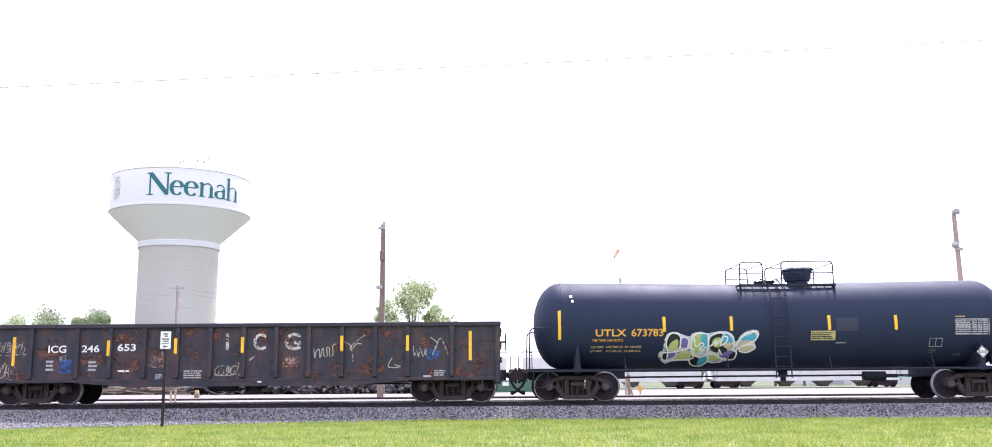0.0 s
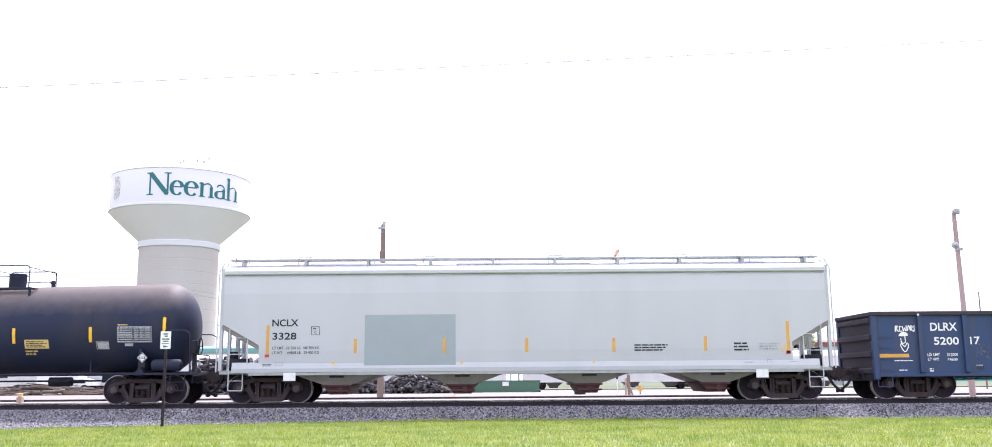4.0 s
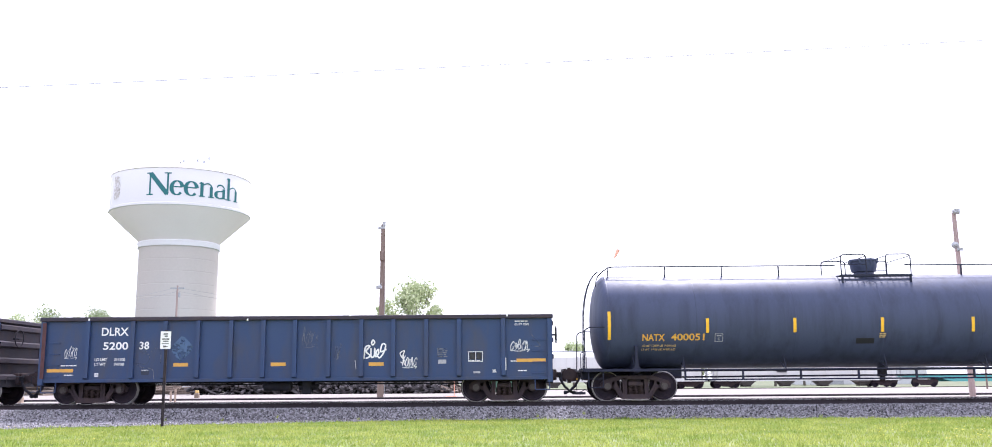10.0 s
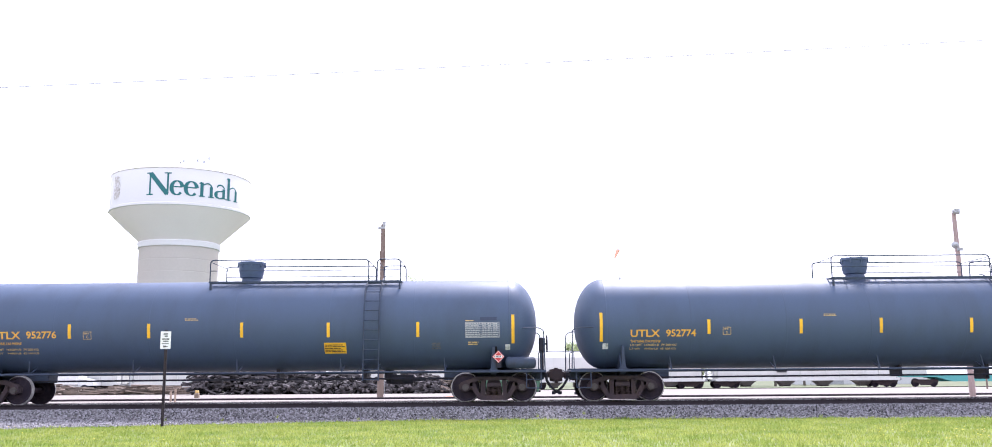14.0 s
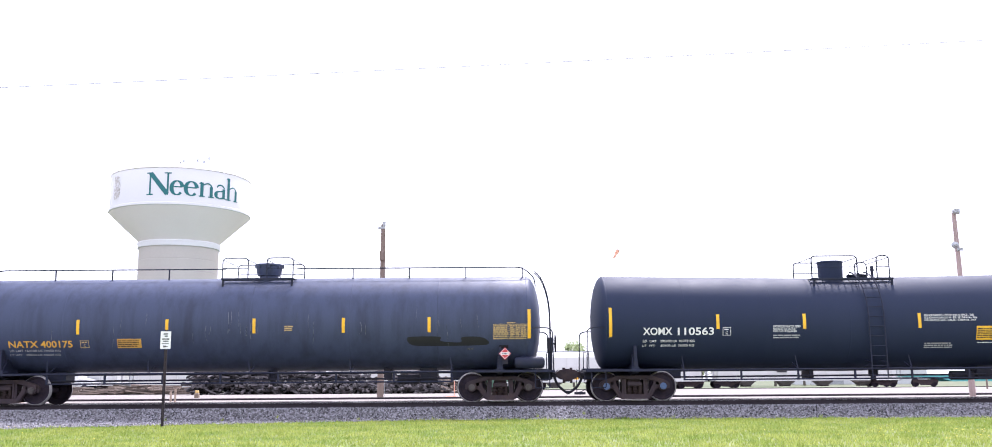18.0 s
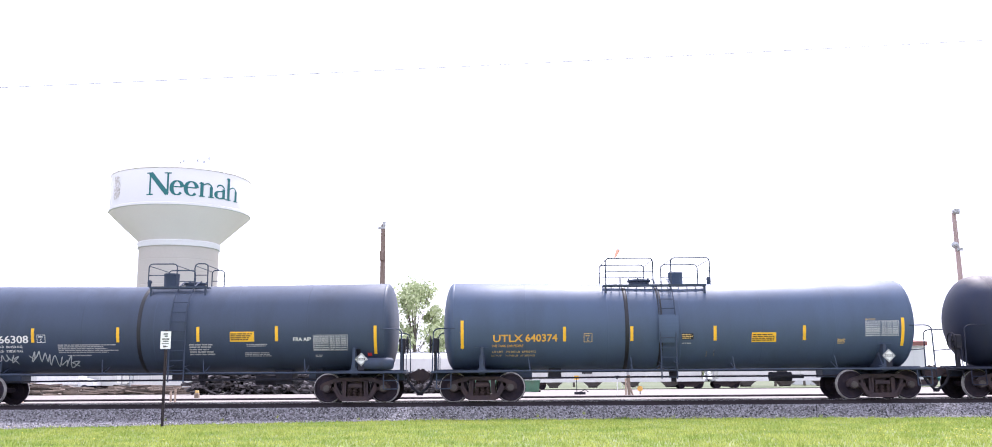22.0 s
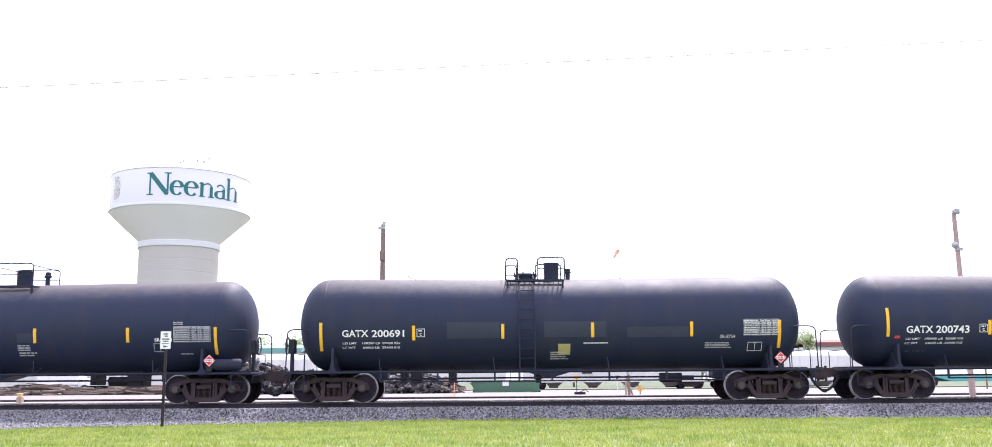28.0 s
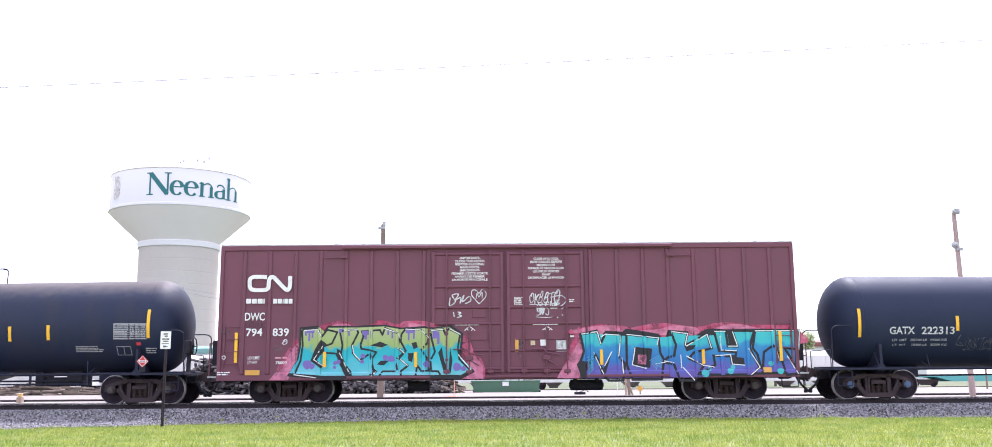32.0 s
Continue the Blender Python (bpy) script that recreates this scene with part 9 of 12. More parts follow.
s.strip(6.921, 1.650, 2.514)
s.plate(2.179, 2.946, 1.795, 2.084, M_YELLOW, 'warning_plate')
s.bars(2.201, 2.931, 1.824, 2.049, 4, M_DARKTXT, off=0.012)
s.table(5.749, 6.796, 1.95, 2.423, M_DIM)
s.bars(5.753, 6.063, 2.455, 2.492, 1, M_DULLGOLD)
s.plate(-0.016, 0.352, 1.884, 2.072, M_INK, 'repaint_patch', 0.002)
s.bars(-0.002, 0.337, 1.898, 2.065, 3, M_DULLGOLD)
s.bars(-0.007, 0.324, 1.747, 1.797, 1, M_DIM)
s.bars(4.878, 5.144, 1.721, 1.879, 4, M_DULLGOLD)
s.diamond(6.398, 1.337, 0.201, M_WHITE, M_DARKTXT)
s.plate(6.125, 6.57, 1.438, 1.719, M_SLATE, 'placard_holder', 0.02)
s.bars(6.87, 7.403, 0.979, 1.031, 1, M_DULLGOLD)
s.plate(0.772, 0.802, 1.346, 1.534, M_FADED, 'decal')
s.plate(1.01, 1.033, 1.374, 1.546, M_FADED, 'decal')
car, s = tank_car(243.11, 'black tank car with white lettering and faint repainted panels', 16.27, 13.68, 1.48, M_CROWN, sag=0.06, ladder=-0.678, platform=(-1.355, 0.534), hoops=[(-1.355, -0.977, 0.7), (-0.369, 0.576, 0.72)], domes=[(0.198, 0.25, 0.56, 'drum'), (-0.662, 0.34, 0.22, 'lid'), (0.743, 0.1, 0.36, 'valve')], low_rail=True, sump=True, reservoir=0, brake=-1, coil_rail=[(-4.882, 0.4, 0.42), (-3.645, 0.3, 0.4)], inset=0.05)
s.strip(-7.157, 1.641, 2.537)
s.strip(-3.669, 1.645, 2.061)
s.strip(-1.498, 1.619, 2.045)
s.strip(1.911, 1.595, 2.020)
s.strip(4.659, 1.614, 2.040)
s.strip(7.179, 1.751, 2.610)
s.stencil('GATX', -6.581, -5.749, 2.001, 2.254, M_WHITE)
s.stencil('200677', -5.65, -4.621, 1.994, 2.247, M_WHITE)
s.ruled(-4.046, -3.788, 2.024, 2.277, M_WHITE, cells=(1, 1))
s.stencil('C', -3.951, -3.884, 2.062, 2.15, M_WHITE)
s.bars(-3.994, -3.839, 2.181, 2.239, 1, M_WHITE)
s.stencil('LD LMT  196600 LB  89200 KG', -6.575, -4.77, 1.814, 1.901, M_WHITE, bold=0.012)
s.stencil('LT WT    66400 LB  30100 KG', -6.589, -4.781, 1.669, 1.756, M_WHITE, bold=0.012)
s.plate(-6.542, -6.382, 1.597, 1.655, M_RED, 'decal')
s.table(6.13, 7.183, 2.041, 2.507, M_DIM)
s.bars(6.236, 6.59, 2.54, 2.651, 2, M_WHITE)
s.stencil('SR-8754', 6.219, 6.769, 1.904, 2.012, M_WHITE)
s.ruled(6.3, 6.726, 1.574, 1.858, M_DIM, cells=(2, 2))
s.bars(1.062, 1.863, 1.786, 1.847, 1, M_WHITE)
s.bars(4.926, 5.847, 1.666, 1.866, 4, M_DIM)
s.diamond(6.953, 1.349, 0.190, M_RED, M_WHITE)
s.plate(5.962, 6.237, 2.324, 2.796, M_FADEBLACK, 'repaint_patch', 0.002)
s.plate(3.35, 4.214, 2.077, 2.403, M_FADEBLACK, 'repaint_patch', 0.002)
s.bars(0.189, 0.584, 1.302, 1.471, 4, M_DIM)
s.bars(6.797, 7.843, 1.024, 1.093, 1, M_DIM)
car, s = tank_car(261.17, 'black tank car with browned crown, white lettering and sloped belly', 16.8, 14.17, 1.473, M_CROWN, sag=0.1, ladder=-0.614, platform=(-1.146, 1.433), hoops=[(-1.397, -0.726, 0.72), (-0.035, 1.391, 0.72)], domes=[(-0.58, 0.34, 0.3, 'lid'), (0.678, 0.25, 0.5, 'drum'), (1.433, 0.1, 0.44, 'valve')], sump=True, low_rail=False, coil_rail=[(3.328, 0.2, 0.4), (4.666, 0.5, 0.45)])
s.strip(-7.481, 1.537, 2.369)
s.strip(-4.339, 1.921, 2.368)
s.strip(-1.371, 1.906, 2.361)
s.stencil('GATX', -6.624, -5.969, 2.023, 2.264, M_WHITE)
s.stencil('200559', -5.85, -4.867, 2.03, 2.279, M_WHITE)
s.ruled(-4.205, -3.937, 1.999, 2.27, M_WHITE, cells=(1, 1))
s.stencil('C', -4.107, -4.036, 2.039, 2.134, M_WHITE)
s.bars(-4.15, -3.992, 2.167, 2.229, 1, M_WHITE)
s.stencil('LD LMT  196700 LB  89 250 KG', -6.625, -5.313, 1.853, 1.933, M_WHITE, bold=0.012)
s.stencil('LT WT    66300 LB  30 050 KG', -6.624, -5.311, 1.715, 1.794, M_WHITE, bold=0.012)
s.bars(-6.811, -6.339, 1.574, 1.625, 1, M_DIM)
s.strip(1.829, 1.915, 2.366)
s.strip(4.734, 1.916, 2.367)
s.strip(7.479, 1.532, 2.370)
s.table(6.168, 7.324, 1.917, 2.397, M_DIM)
s.bars(6.16, 6.558, 2.445, 2.55, 2, M_DIM)
s.stencil('SR-8754', 5.573, 6.129, 1.931, 2.048, M_WHITE)
s.ruled(5.537, 5.93, 1.624, 1.888, M_DIM, cells=(2, 1))
s.diamond(7.342, 1.329, 0.189, M_RED, M_WHITE)
s.bars(1.28, 1.679, 1.668, 1.873, 3, M_DIM)
s.bars(1.3, 1.904, 1.506, 1.653, 2, M_DIM)
s.plate(-0.274, 0.161, 2.164, 2.781, M_FADEBLACK, 'repaint_patch', 0.002)
s.bars(6.349, 6.866, 1.531, 1.582, 1, M_DIM)
s.plate(1.274, 1.74, 1.932, 2.212, M_FADEBLACK, 'repaint_patch', 0.001)
car, s = tank_car(279.17, 'black tank car with a browned crown, white lettering and repainted panels', 16.18, 13.68, 1.489, M_CROWN, sag=0.06, ladder=-0.764, platform=(-1.405, 0.462), hoops=[(-1.405, -1.028, 0.7), (-0.377, 0.483, 0.72)], domes=[(0.105, 0.25, 0.56, 'drum'), (-0.755, 0.34, 0.24, 'lid'), (0.651, 0.1, 0.36, 'valve')], low_rail=True, sump=True, reservoir=0, brake=-1, coil_rail=[(-4.299, 0.35, 0.42), (-3.146, 0.25, 0.4), (-4.712, 0.2, 0.4)])
s.strip(-7.215, 1.610, 2.477)
s.strip(-4.312, 1.919, 2.368)
s.strip(-1.524, 1.949, 2.406)
s.stencil('GATX', -6.549, -5.725, 2.026, 2.25, M_WHITE)
s.stencil('200691', -5.622, -4.607, 2.018, 2.25, M_WHITE)
s.ruled(-4.216, -3.966, 2.018, 2.271, M_WHITE, cells=(1, 1))
s.stencil('C', -4.125, -4.058, 2.056, 2.144, M_WHITE)
s.bars(-4.164, -4.017, 2.175, 2.233, 1, M_WHITE)
s.stencil('LD LMT    198200 LB  89900 KG', -6.538, -4.747, 1.806, 1.878, M_WHITE, bold=0.012)
s.stencil('LT WT      64800 LB  29400 KG', -6.547, -4.753, 1.67, 1.749, M_WHITE, bold=0.012)
s.plate(-3.274, -1.612, 1.963, 2.471, M_FADEBLACK, 'repaint_patch', 0.002)
s.bars(-0.007, 0.185, 1.298, 1.542, 4, M_DIM)
s.strip(1.288, 1.972, 2.428)
s.strip(4.384, 1.981, 2.436)
s.strip(7.137, 1.608, 2.470)
s.table(6.017, 7.127, 2.003, 2.497, M_WHITE)
s.stencil('SR-8754', 5.274, 5.752, 1.913, 2.026, M_DIM)
s.ruled(6.155, 6.612, 1.524, 1.794, M_WHITE, cells=(2, 1))
s.bars(4.811, 5.74, 1.614, 1.801, 4, M_DIM)
s.bars(1.005, 1.793, 1.768, 1.828, 1, M_WHITE)
s.diamond(7.101, 1.301, 0.187, M_RED, M_WHITE)
s.plate(0.214, 0.593, 1.445, 1.775, M_OLIVE, 'warning_plate')
s.bars(-0.029, 0.554, 1.295, 1.551, 4, M_DIM)
s.plate(-0.229, 1.712, 1.984, 2.471, M_FADEBLACK, 'repaint_patch', 0.001)
s.plate(2.373, 4.315, 1.965, 2.284, M_FADEBLACK, 'repaint_patch', 0.001)
s.bars(7.225, 8.3, 0.973, 1.028, 1, M_DIM)
car, s = tank_car(296.83, 'black tank car with a browned crown and white lettering', 16.22, 13.68, 1.489, M_CROWN, sag=0.06, ladder=0.726, platform=(-0.303, 1.417), hoops=[(-0.471, 0.41, 0.72), (1.018, 1.396, 0.7)], domes=[(-0.073, 0.25, 0.58, 'drum'), (0.808, 0.34, 0.26, 'lid'), (-0.639, 0.1, 0.38, 'valve')], low_rail=True, sump=True, reservoir=0, coil_rail=[(3.368, 0.25, 0.42), (4.501, 0.5, 0.42)], inset=0.05)
s.strip(-7.125, 1.925, 2.817)
s.strip(-3.946, 1.967, 2.416)
s.strip(-2.290, 1.991, 2.441)
s.strip(-0.620, 1.986, 2.436)
s.stencil('GATX', -6.552, -5.72, 2.026, 2.257, M_WHITE)
s.stencil('200743', -5.632, -4.587, 2.018, 2.257, M_WHITE)
s.ruled(-4.27, -4.02, 2.04, 2.294, M_WHITE, cells=(1, 1))
s.stencil('C', -4.179, -4.112, 2.078, 2.167, M_WHITE)
s.bars(-4.218, -4.071, 2.197, 2.256, 1, M_WHITE)
s.stencil('LD LMT   198400 LB  90000 KG', -6.56, -4.761, 1.821, 1.893, M_WHITE, bold=0.012)
s.stencil('LT WT      64600 LB  29300 KG', -6.573, -4.771, 1.692, 1.763, M_WHITE, bold=0.012)
s.plate(-6.91, -6.748, 1.873, 1.952, M_RED, 'decal')
s.bars(-6.522, -5.84, 1.466, 1.502, 1, M_FADED)
s.plate(-0.465, -0.002, 2.142, 2.448, M_FADEBLACK, 'repaint_patch', 0.002)
s.strip(1.701, 1.999, 2.455)
s.strip(2.832, 1.976, 2.432)
s.strip(4.034, 2.005, 2.461)
s.strip(7.159, 2.051, 2.936)
s.table(6.075, 7.123, 2.017, 2.504, M_DIM)
s.ruled(6.145, 6.594, 1.53, 1.8, M_DIM, cells=(2, 1))
s.bars(4.865, 5.778, 1.627, 1.823, 4, M_DIM)
s.bars(1.56, 2.346, 1.779, 1.839, 1, M_WHITE)
s.diamond(7.058, 1.323, 0.187, M_RED, M_WHITE)
s.plate(6.782, 6.921, 1.827, 1.917, M_RED, 'decal')
s.bars(7.051, 7.453, 1.569, 1.764, 3, M_DIM)
car, s = tank_car(333.57, 'clean black tank car with white lettering and a scratched scrawl', 16.05, 13.4, 1.478, M_BLACK, sag=0.06, ladder=0.4, platform=(-0.9, 1.1), hoops=[(-0.9, -0.3, 0.7), (0.2, 1.0, 0.72)], domes=[(-0.4, 0.3, 0.2, 'lid'), (0.5, 0.25, 0.5, 'drum')], low_rail=False, caps=M_CAPBLUE, reservoir=0)
s.strip(-7.309, 1.914, 2.799)
s.strip(-4.249, 2.092, 2.550)
s.stencil('GATX', -6.374, -5.589, 1.995, 2.235, M_PALE)
s.stencil('222313', -5.378, -4.349, 1.986, 2.226, M_PALE)
s.stencil('LD  LMT   207700 LB   94200 KG', -6.274, -4.576, 1.784, 1.862, M_DIM, bold=0.012)
s.stencil('LT  WT     78300 LB   35500 KG', -6.251, -4.55, 1.636, 1.713, M_DIM, bold=0.012)
s.scrawl([(-4.15, 1.96), (-4.26, 1.69), (-4.04, 1.65), (-4.16, 1.75), (-4.0, 1.62)], 0.016, M_FADED)
s.tag(-4.017, -3.157, 1.552, 1.861, 0.014, M_FADED, 61, 8)
s.bars(-6.719, -6.141, 0.989, 1.035, 1, M_WHITE)

# the boxcar
car, s = boxcar(315.24, "maroon double-door boxcar with blue and violet painted letters along the sill", M_MAROON, 18.05, 13.73)
s.stencil('DWC', -8.209, -7.589, 2.555, 2.806, M_WHITE)
s.stencil('794', -8.157, -7.65, 2.071, 2.32, M_WHITE)
s.stencil('839', -7.33, -6.823, 2.065, 2.314, M_WHITE)
s.stencil('LD LMT', -8.08, -7.699, 1.356, 1.452, M_WHITE, bold=0.014)
s.stencil('LT WT', -8.074, -7.784, 1.213, 1.302, M_WHITE, bold=0.014)
s.bars(-7.229, -6.855, 1.357, 1.446, 1, M_PINK)
s.stencil('78000', -7.21, -6.865, 1.206, 1.295, M_WHITE, bold=0.014)
s.scrawl([(-7.56, 3.92), (-7.82, 3.93), (-8.01, 3.92), (-8.09, 3.85), (-8.1, 3.72), (-8.07, 3.58), (-7.98, 3.52), (-7.77, 3.51), (-7.59, 3.52), (-7.51, 3.58), (-7.5, 3.71), (-7.49, 3.82), (-7.44, 3.91), (-7.35, 3.91), (-7.28, 3.85), (-7.15, 3.71), (-7.0, 3.56), (-6.92, 3.51), (-6.85, 3.56), (-6.83, 3.69), (-6.83, 3.95)], 0.125, M_WHITE)
s.plate(-8.192, -8.038, 3.093, 3.24, M_WHITE, 'web_print')
s.plate(-8.01, -7.857, 3.091, 3.238, M_WHITE, 'web_print')
s.plate(-7.829, -7.675, 3.09, 3.237, M_WHITE, 'web_print')
s.plate(-7.647, -7.612, 3.089, 3.236, M_WHITE, 'web_print')
s.plate(-7.34, -7.228, 3.087, 3.233, M_WHITE, 'web_print')
s.plate(-7.2, -7.074, 3.086, 3.232, M_WHITE, 'web_print')
s.plate(-7.046, -7.018, 3.085, 3.232, M_WHITE, 'web_print')
s.plate(-6.99, -6.878, 3.084, 3.231, M_WHITE, 'web_print')
s.plate(-6.858, -6.739, 3.083, 3.23, M_WHITE, 'web_print')
s.strip(-8.458, 1.257, 2.186)
s.plate(-8.153, -7.698, 0.871, 1.028, M_AMBER, 'reflective_strip')
s.bars(-8.112, -7.739, 0.892, 1.015, 2, M_DARKTXT)
s.tag(-8.963, -8.657, 2.119, 2.257, 0.015, M_FADED, 71, 4)
s.bars(-9.008, -8.614, 0.864, 0.994, 2, M_WHITE)
s.tag(-8.18, -7.595, 2.347, 2.528, 0.012, M_INK, 72, 6)
s.scrawl([(-6.99, 1.91), (-6.92, 1.97), (-6.87, 1.88), (-6.95, 1.81), (-7.02, 1.86), (-6.92, 1.91)], 0.03, M_PALE)
s.scrawl([(-7.33, 1.64), (-7.02, 1.67), (-7.23, 1.78), (-7.15, 1.6)], 0.014, M_FADED)
s.scrawl([(-8.82, 1.48), (-8.88, 1.43), (-8.82, 1.36), (-8.77, 1.43), (-8.82, 1.48)], 0.02, M_WHITE)
s.stencil('-IMPORTANT-', -1.508, -0.842, 4.437, 4.511, M_WHITE, off=0.045)
s.stencil('CLOSE THIS DOOR', -1.648, -0.703, 4.339, 4.413, M_WHITE, off=0.045)
s.stencil('BEFORE CLOSING', -1.628, -0.723, 4.241, 4.315, M_WHITE, off=0.045)
s.stencil('MAIN DOOR', -1.482, -0.87, 4.143, 4.217, M_WHITE, off=0.045)
s.stencil('-IMPORTANT-', -1.508, -0.844, 4.046, 4.119, M_WHITE, off=0.045)
s.stencil('FERMER CETTE PORTE', -1.748, -0.605, 3.948, 4.022, M_WHITE, off=0.045)
s.stencil('AVANT DE FERMER', -1.655, -0.699, 3.851, 3.924, M_WHITE, off=0.045)
s.stencil('LA PORTE PRINCIPALE', -1.734, -0.619, 3.754, 3.827, M_WHITE, off=0.045)
s.stencil('CLOSE AND LOCK', 0.83, 1.629, 4.399, 4.473, M_WHITE, off=0.045)
s.stencil('BOTH DOORS BEFORE', 0.728, 1.727, 4.299, 4.373, M_WHITE, off=0.045)
s.stencil('MOVING CAR', 0.933, 1.519, 4.199, 4.273, M_WHITE, off=0.045)
s.stencil('FERMER ET VERROUILLER', 0.659, 1.789, 4.1, 4.173, M_WHITE, off=0.045)
s.stencil('LES DEUX PORTES', 0.811, 1.635, 4.0, 4.074, M_WHITE, off=0.045)
s.stencil('AVANT', 1.082, 1.361, 3.901, 3.974, M_WHITE, off=0.045)
s.stencil('DE DEPLACER LE WAGON', 0.655, 1.784, 3.801, 3.875, M_WHITE, off=0.045)
s = Side(car, 1.585)
s.bars(-1.507, -0.859, 3.532, 3.572, 1, M_WHITE)
s.bars(0.916, 1.531, 3.541, 3.581, 1, M_WHITE)
s.bars(-1.647, -0.719, 2.352, 2.392, 1, M_WHITE)
s.bars(0.78, 1.694, 2.348, 2.387, 1, M_WHITE)
s.scrawl([(-1.79, 3.23), (-1.81, 2.98), (-1.63, 3.1), (-1.73, 3.3), (-1.53, 3.33), (-1.63, 3.16), (-1.46, 3.23), (-1.48, 3.06), (-1.36, 3.3), (-1.4, 3.1), (-1.2, 3.26), (-1.15, 3.13), (-1.33, 3.03)], 0.035, M_PALE)
s.scrawl([(-0.89, 3.03), (-1.11, 3.29), (-1.1, 3.45), (-0.97, 3.45), (-0.89, 3.36), (-0.78, 3.48), (-0.67, 3.37), (-0.7, 3.22), (-0.89, 3.03)], 0.03, M_PALE)
s.scrawl([(-0.98, 3.19), (-0.95, 3.36), (-0.89, 3.24), (-0.8, 3.39), (-0.79, 3.2)], 0.025, M_PALE)
s.scrawl([(-1.69, 2.77), (-1.66, 2.62)], 0.035, M_PALE)
s.scrawl([(-1.56, 2.78), (-1.46, 2.75), (-1.53, 2.7), (-1.44, 2.65), (-1.57, 2.6)], 0.035, M_PALE)
s.tag(0.686, 1.611, 3.045, 3.422, 0.035, M_PALE, 73, 7)
s.tag(0.879, 1.604, 2.65, 3.078, 0.035, M_PALE, 74, 6)
s.scrawl([(1.35, 3.21), (1.68, 3.27), (1.84, 3.11), (1.61, 2.91), (1.48, 3.01), (1.6, 2.81), (1.82, 2.94), (1.6, 2.78), (1.73, 2.65)], 0.03, M_PALE)
s.ruled(0.209, 0.513, 2.985, 3.229, M_WHITE, cells=(1, 1))
s.bars(0.236, 0.486, 3.018, 3.203, 3, M_WHITE)
s.bars(1.926, 2.137, 3.059, 3.164, 2, M_WHITE)
s.bars(1.945, 2.129, 1.957, 2.218, 3, M_WHITE)
s.plate(0.707, 0.851, 1.731, 1.874, M_BEIGE, 'decal')
s.plate(1.015, 1.192, 1.716, 1.911, M_WHITE, 'decal')
s.scrawl([(1.1, 2.06), (1.04, 1.99), (1.1, 1.92), (1.18, 1.99), (1.1, 2.06)], 0.025, M_WHITE)
s.plate(1.505, 1.832, 1.53, 1.881, M_DIM, 'document_holder')
s.plate(1.544, 1.793, 1.569, 1.842, M_PALE, 'document', 0.01)
s.plate(0.228, 0.333, 1.54, 1.969, M_AMBER, 'reflective_strip')
s.tag(0.353, 0.471, 1.481, 2.099, 0.012, M_FADED, 75, 6)
s.scrawl([(-1.36, 2.16), (-1.28, 2.25), (-1.18, 2.16), (-1.08, 2.25), (-1.0, 2.16)], 0.025, M_WHITE)
s.scrawl([(-1.31, 2.23), (-1.18, 2.31), (-1.05, 2.23)], 0.025, M_WHITE)
s.scrawl([(1.05, 2.15), (1.14, 2.24), (1.24, 2.15), (1.34, 2.24), (1.42, 2.14)], 0.025, M_WHITE)
s.scrawl([(1.11, 2.21), (1.24, 2.29), (1.37, 2.21)], 0.025, M_WHITE)
s = Side(car, 1.585)
s = Side(car, 1.5, relief=box_relief, cuts=BOX_CUTS)
s.patch([(-7.4, 0.71), (-7.2, 0.96), (-7.07, 1.29), (-6.84, 1.66), (-6.56, 1.99), (-6.45, 1.5), (-6.69, 1.02), (-6.82, 0.71)], M_ROSE, off=0.004, smooth=False)
s.patch([(-7.19, 0.88), (-7.07, 1.29), (-6.84, 1.66), (-6.56, 1.99), (-6.53, 1.89), (-6.82, 1.5), (-6.98, 1.11)], M_MAGENTA, off=0.005, smooth=False)
s.patch([(-5.97, 2.18), (-5.54, 2.49), (-5.03, 2.51), (-4.75, 2.39), (-4.2, 2.42), (-4.0, 2.56), (-3.45, 2.42), (-3.21, 2.51), (-2.66, 2.51), (-2.22, 2.37), (-2.22, 2.05)], M_MAGENTA, off=0.004)
s.patch([(-5.48, 2.24), (-5.38, 2.43), (-4.95, 2.43), (-4.67, 2.29), (-3.21, 2.22), (-3.09, 2.43), (-2.66, 2.39), (-2.42, 2.19)], M_ROSE, off=0.005)
s.patch([(-1.59, 2.15), (-1.27, 2.01), (-1.12, 1.75), (-1.04, 1.46), (-0.8, 1.3), (-0.69, 0.97), (-0.73, 0.71), (-1.47, 0.71)], M_MAGENTA, off=0.004, smooth=False)
s.patch([(-1.24, 1.5), (-1.0, 1.38), (-0.77, 1.11), (-0.77, 0.71), (-1.28, 0.71)], M_ROSE, off=0.005, smooth=False)
s.patch([(1.5, 0.71), (1.81, 1.24), (2.02, 1.83), (2.22, 2.22), (2.4, 1.43), (2.19, 0.71)], M_ROSE, off=0.004, smooth=False)
s.patch([(1.7, 1.05), (2.02, 1.93), (2.22, 2.32), (2.31, 2.02), (1.97, 1.44)], M_MAGENTA, off=0.005, smooth=False)
s.patch([(2.22, 2.02), (2.52, 2.31), (3.11, 2.37), (3.9, 2.28), (4.79, 2.4), (5.87, 2.27), (6.67, 2.4), (7.65, 2.32), (8.64, 2.31), (8.91, 2.25), (8.92, 1.68)], M_MAGENTA, off=0.004)
s.patch([(2.41, 2.06), (2.56, 2.29), (3.41, 2.33), (3.6, 2.17), (4.69, 2.2), (5.18, 2.31), (5.87, 2.25), (6.1, 2.07), (6.86, 2.34), (7.65, 2.26), (7.84, 2.02)], M_ROSE, off=0.005)
s.patch([(8.9, 1.39), (8.96, 1.46), (8.96, 0.8), (8.9, 0.77)], M_ROSE, off=0.0045, smooth=False)
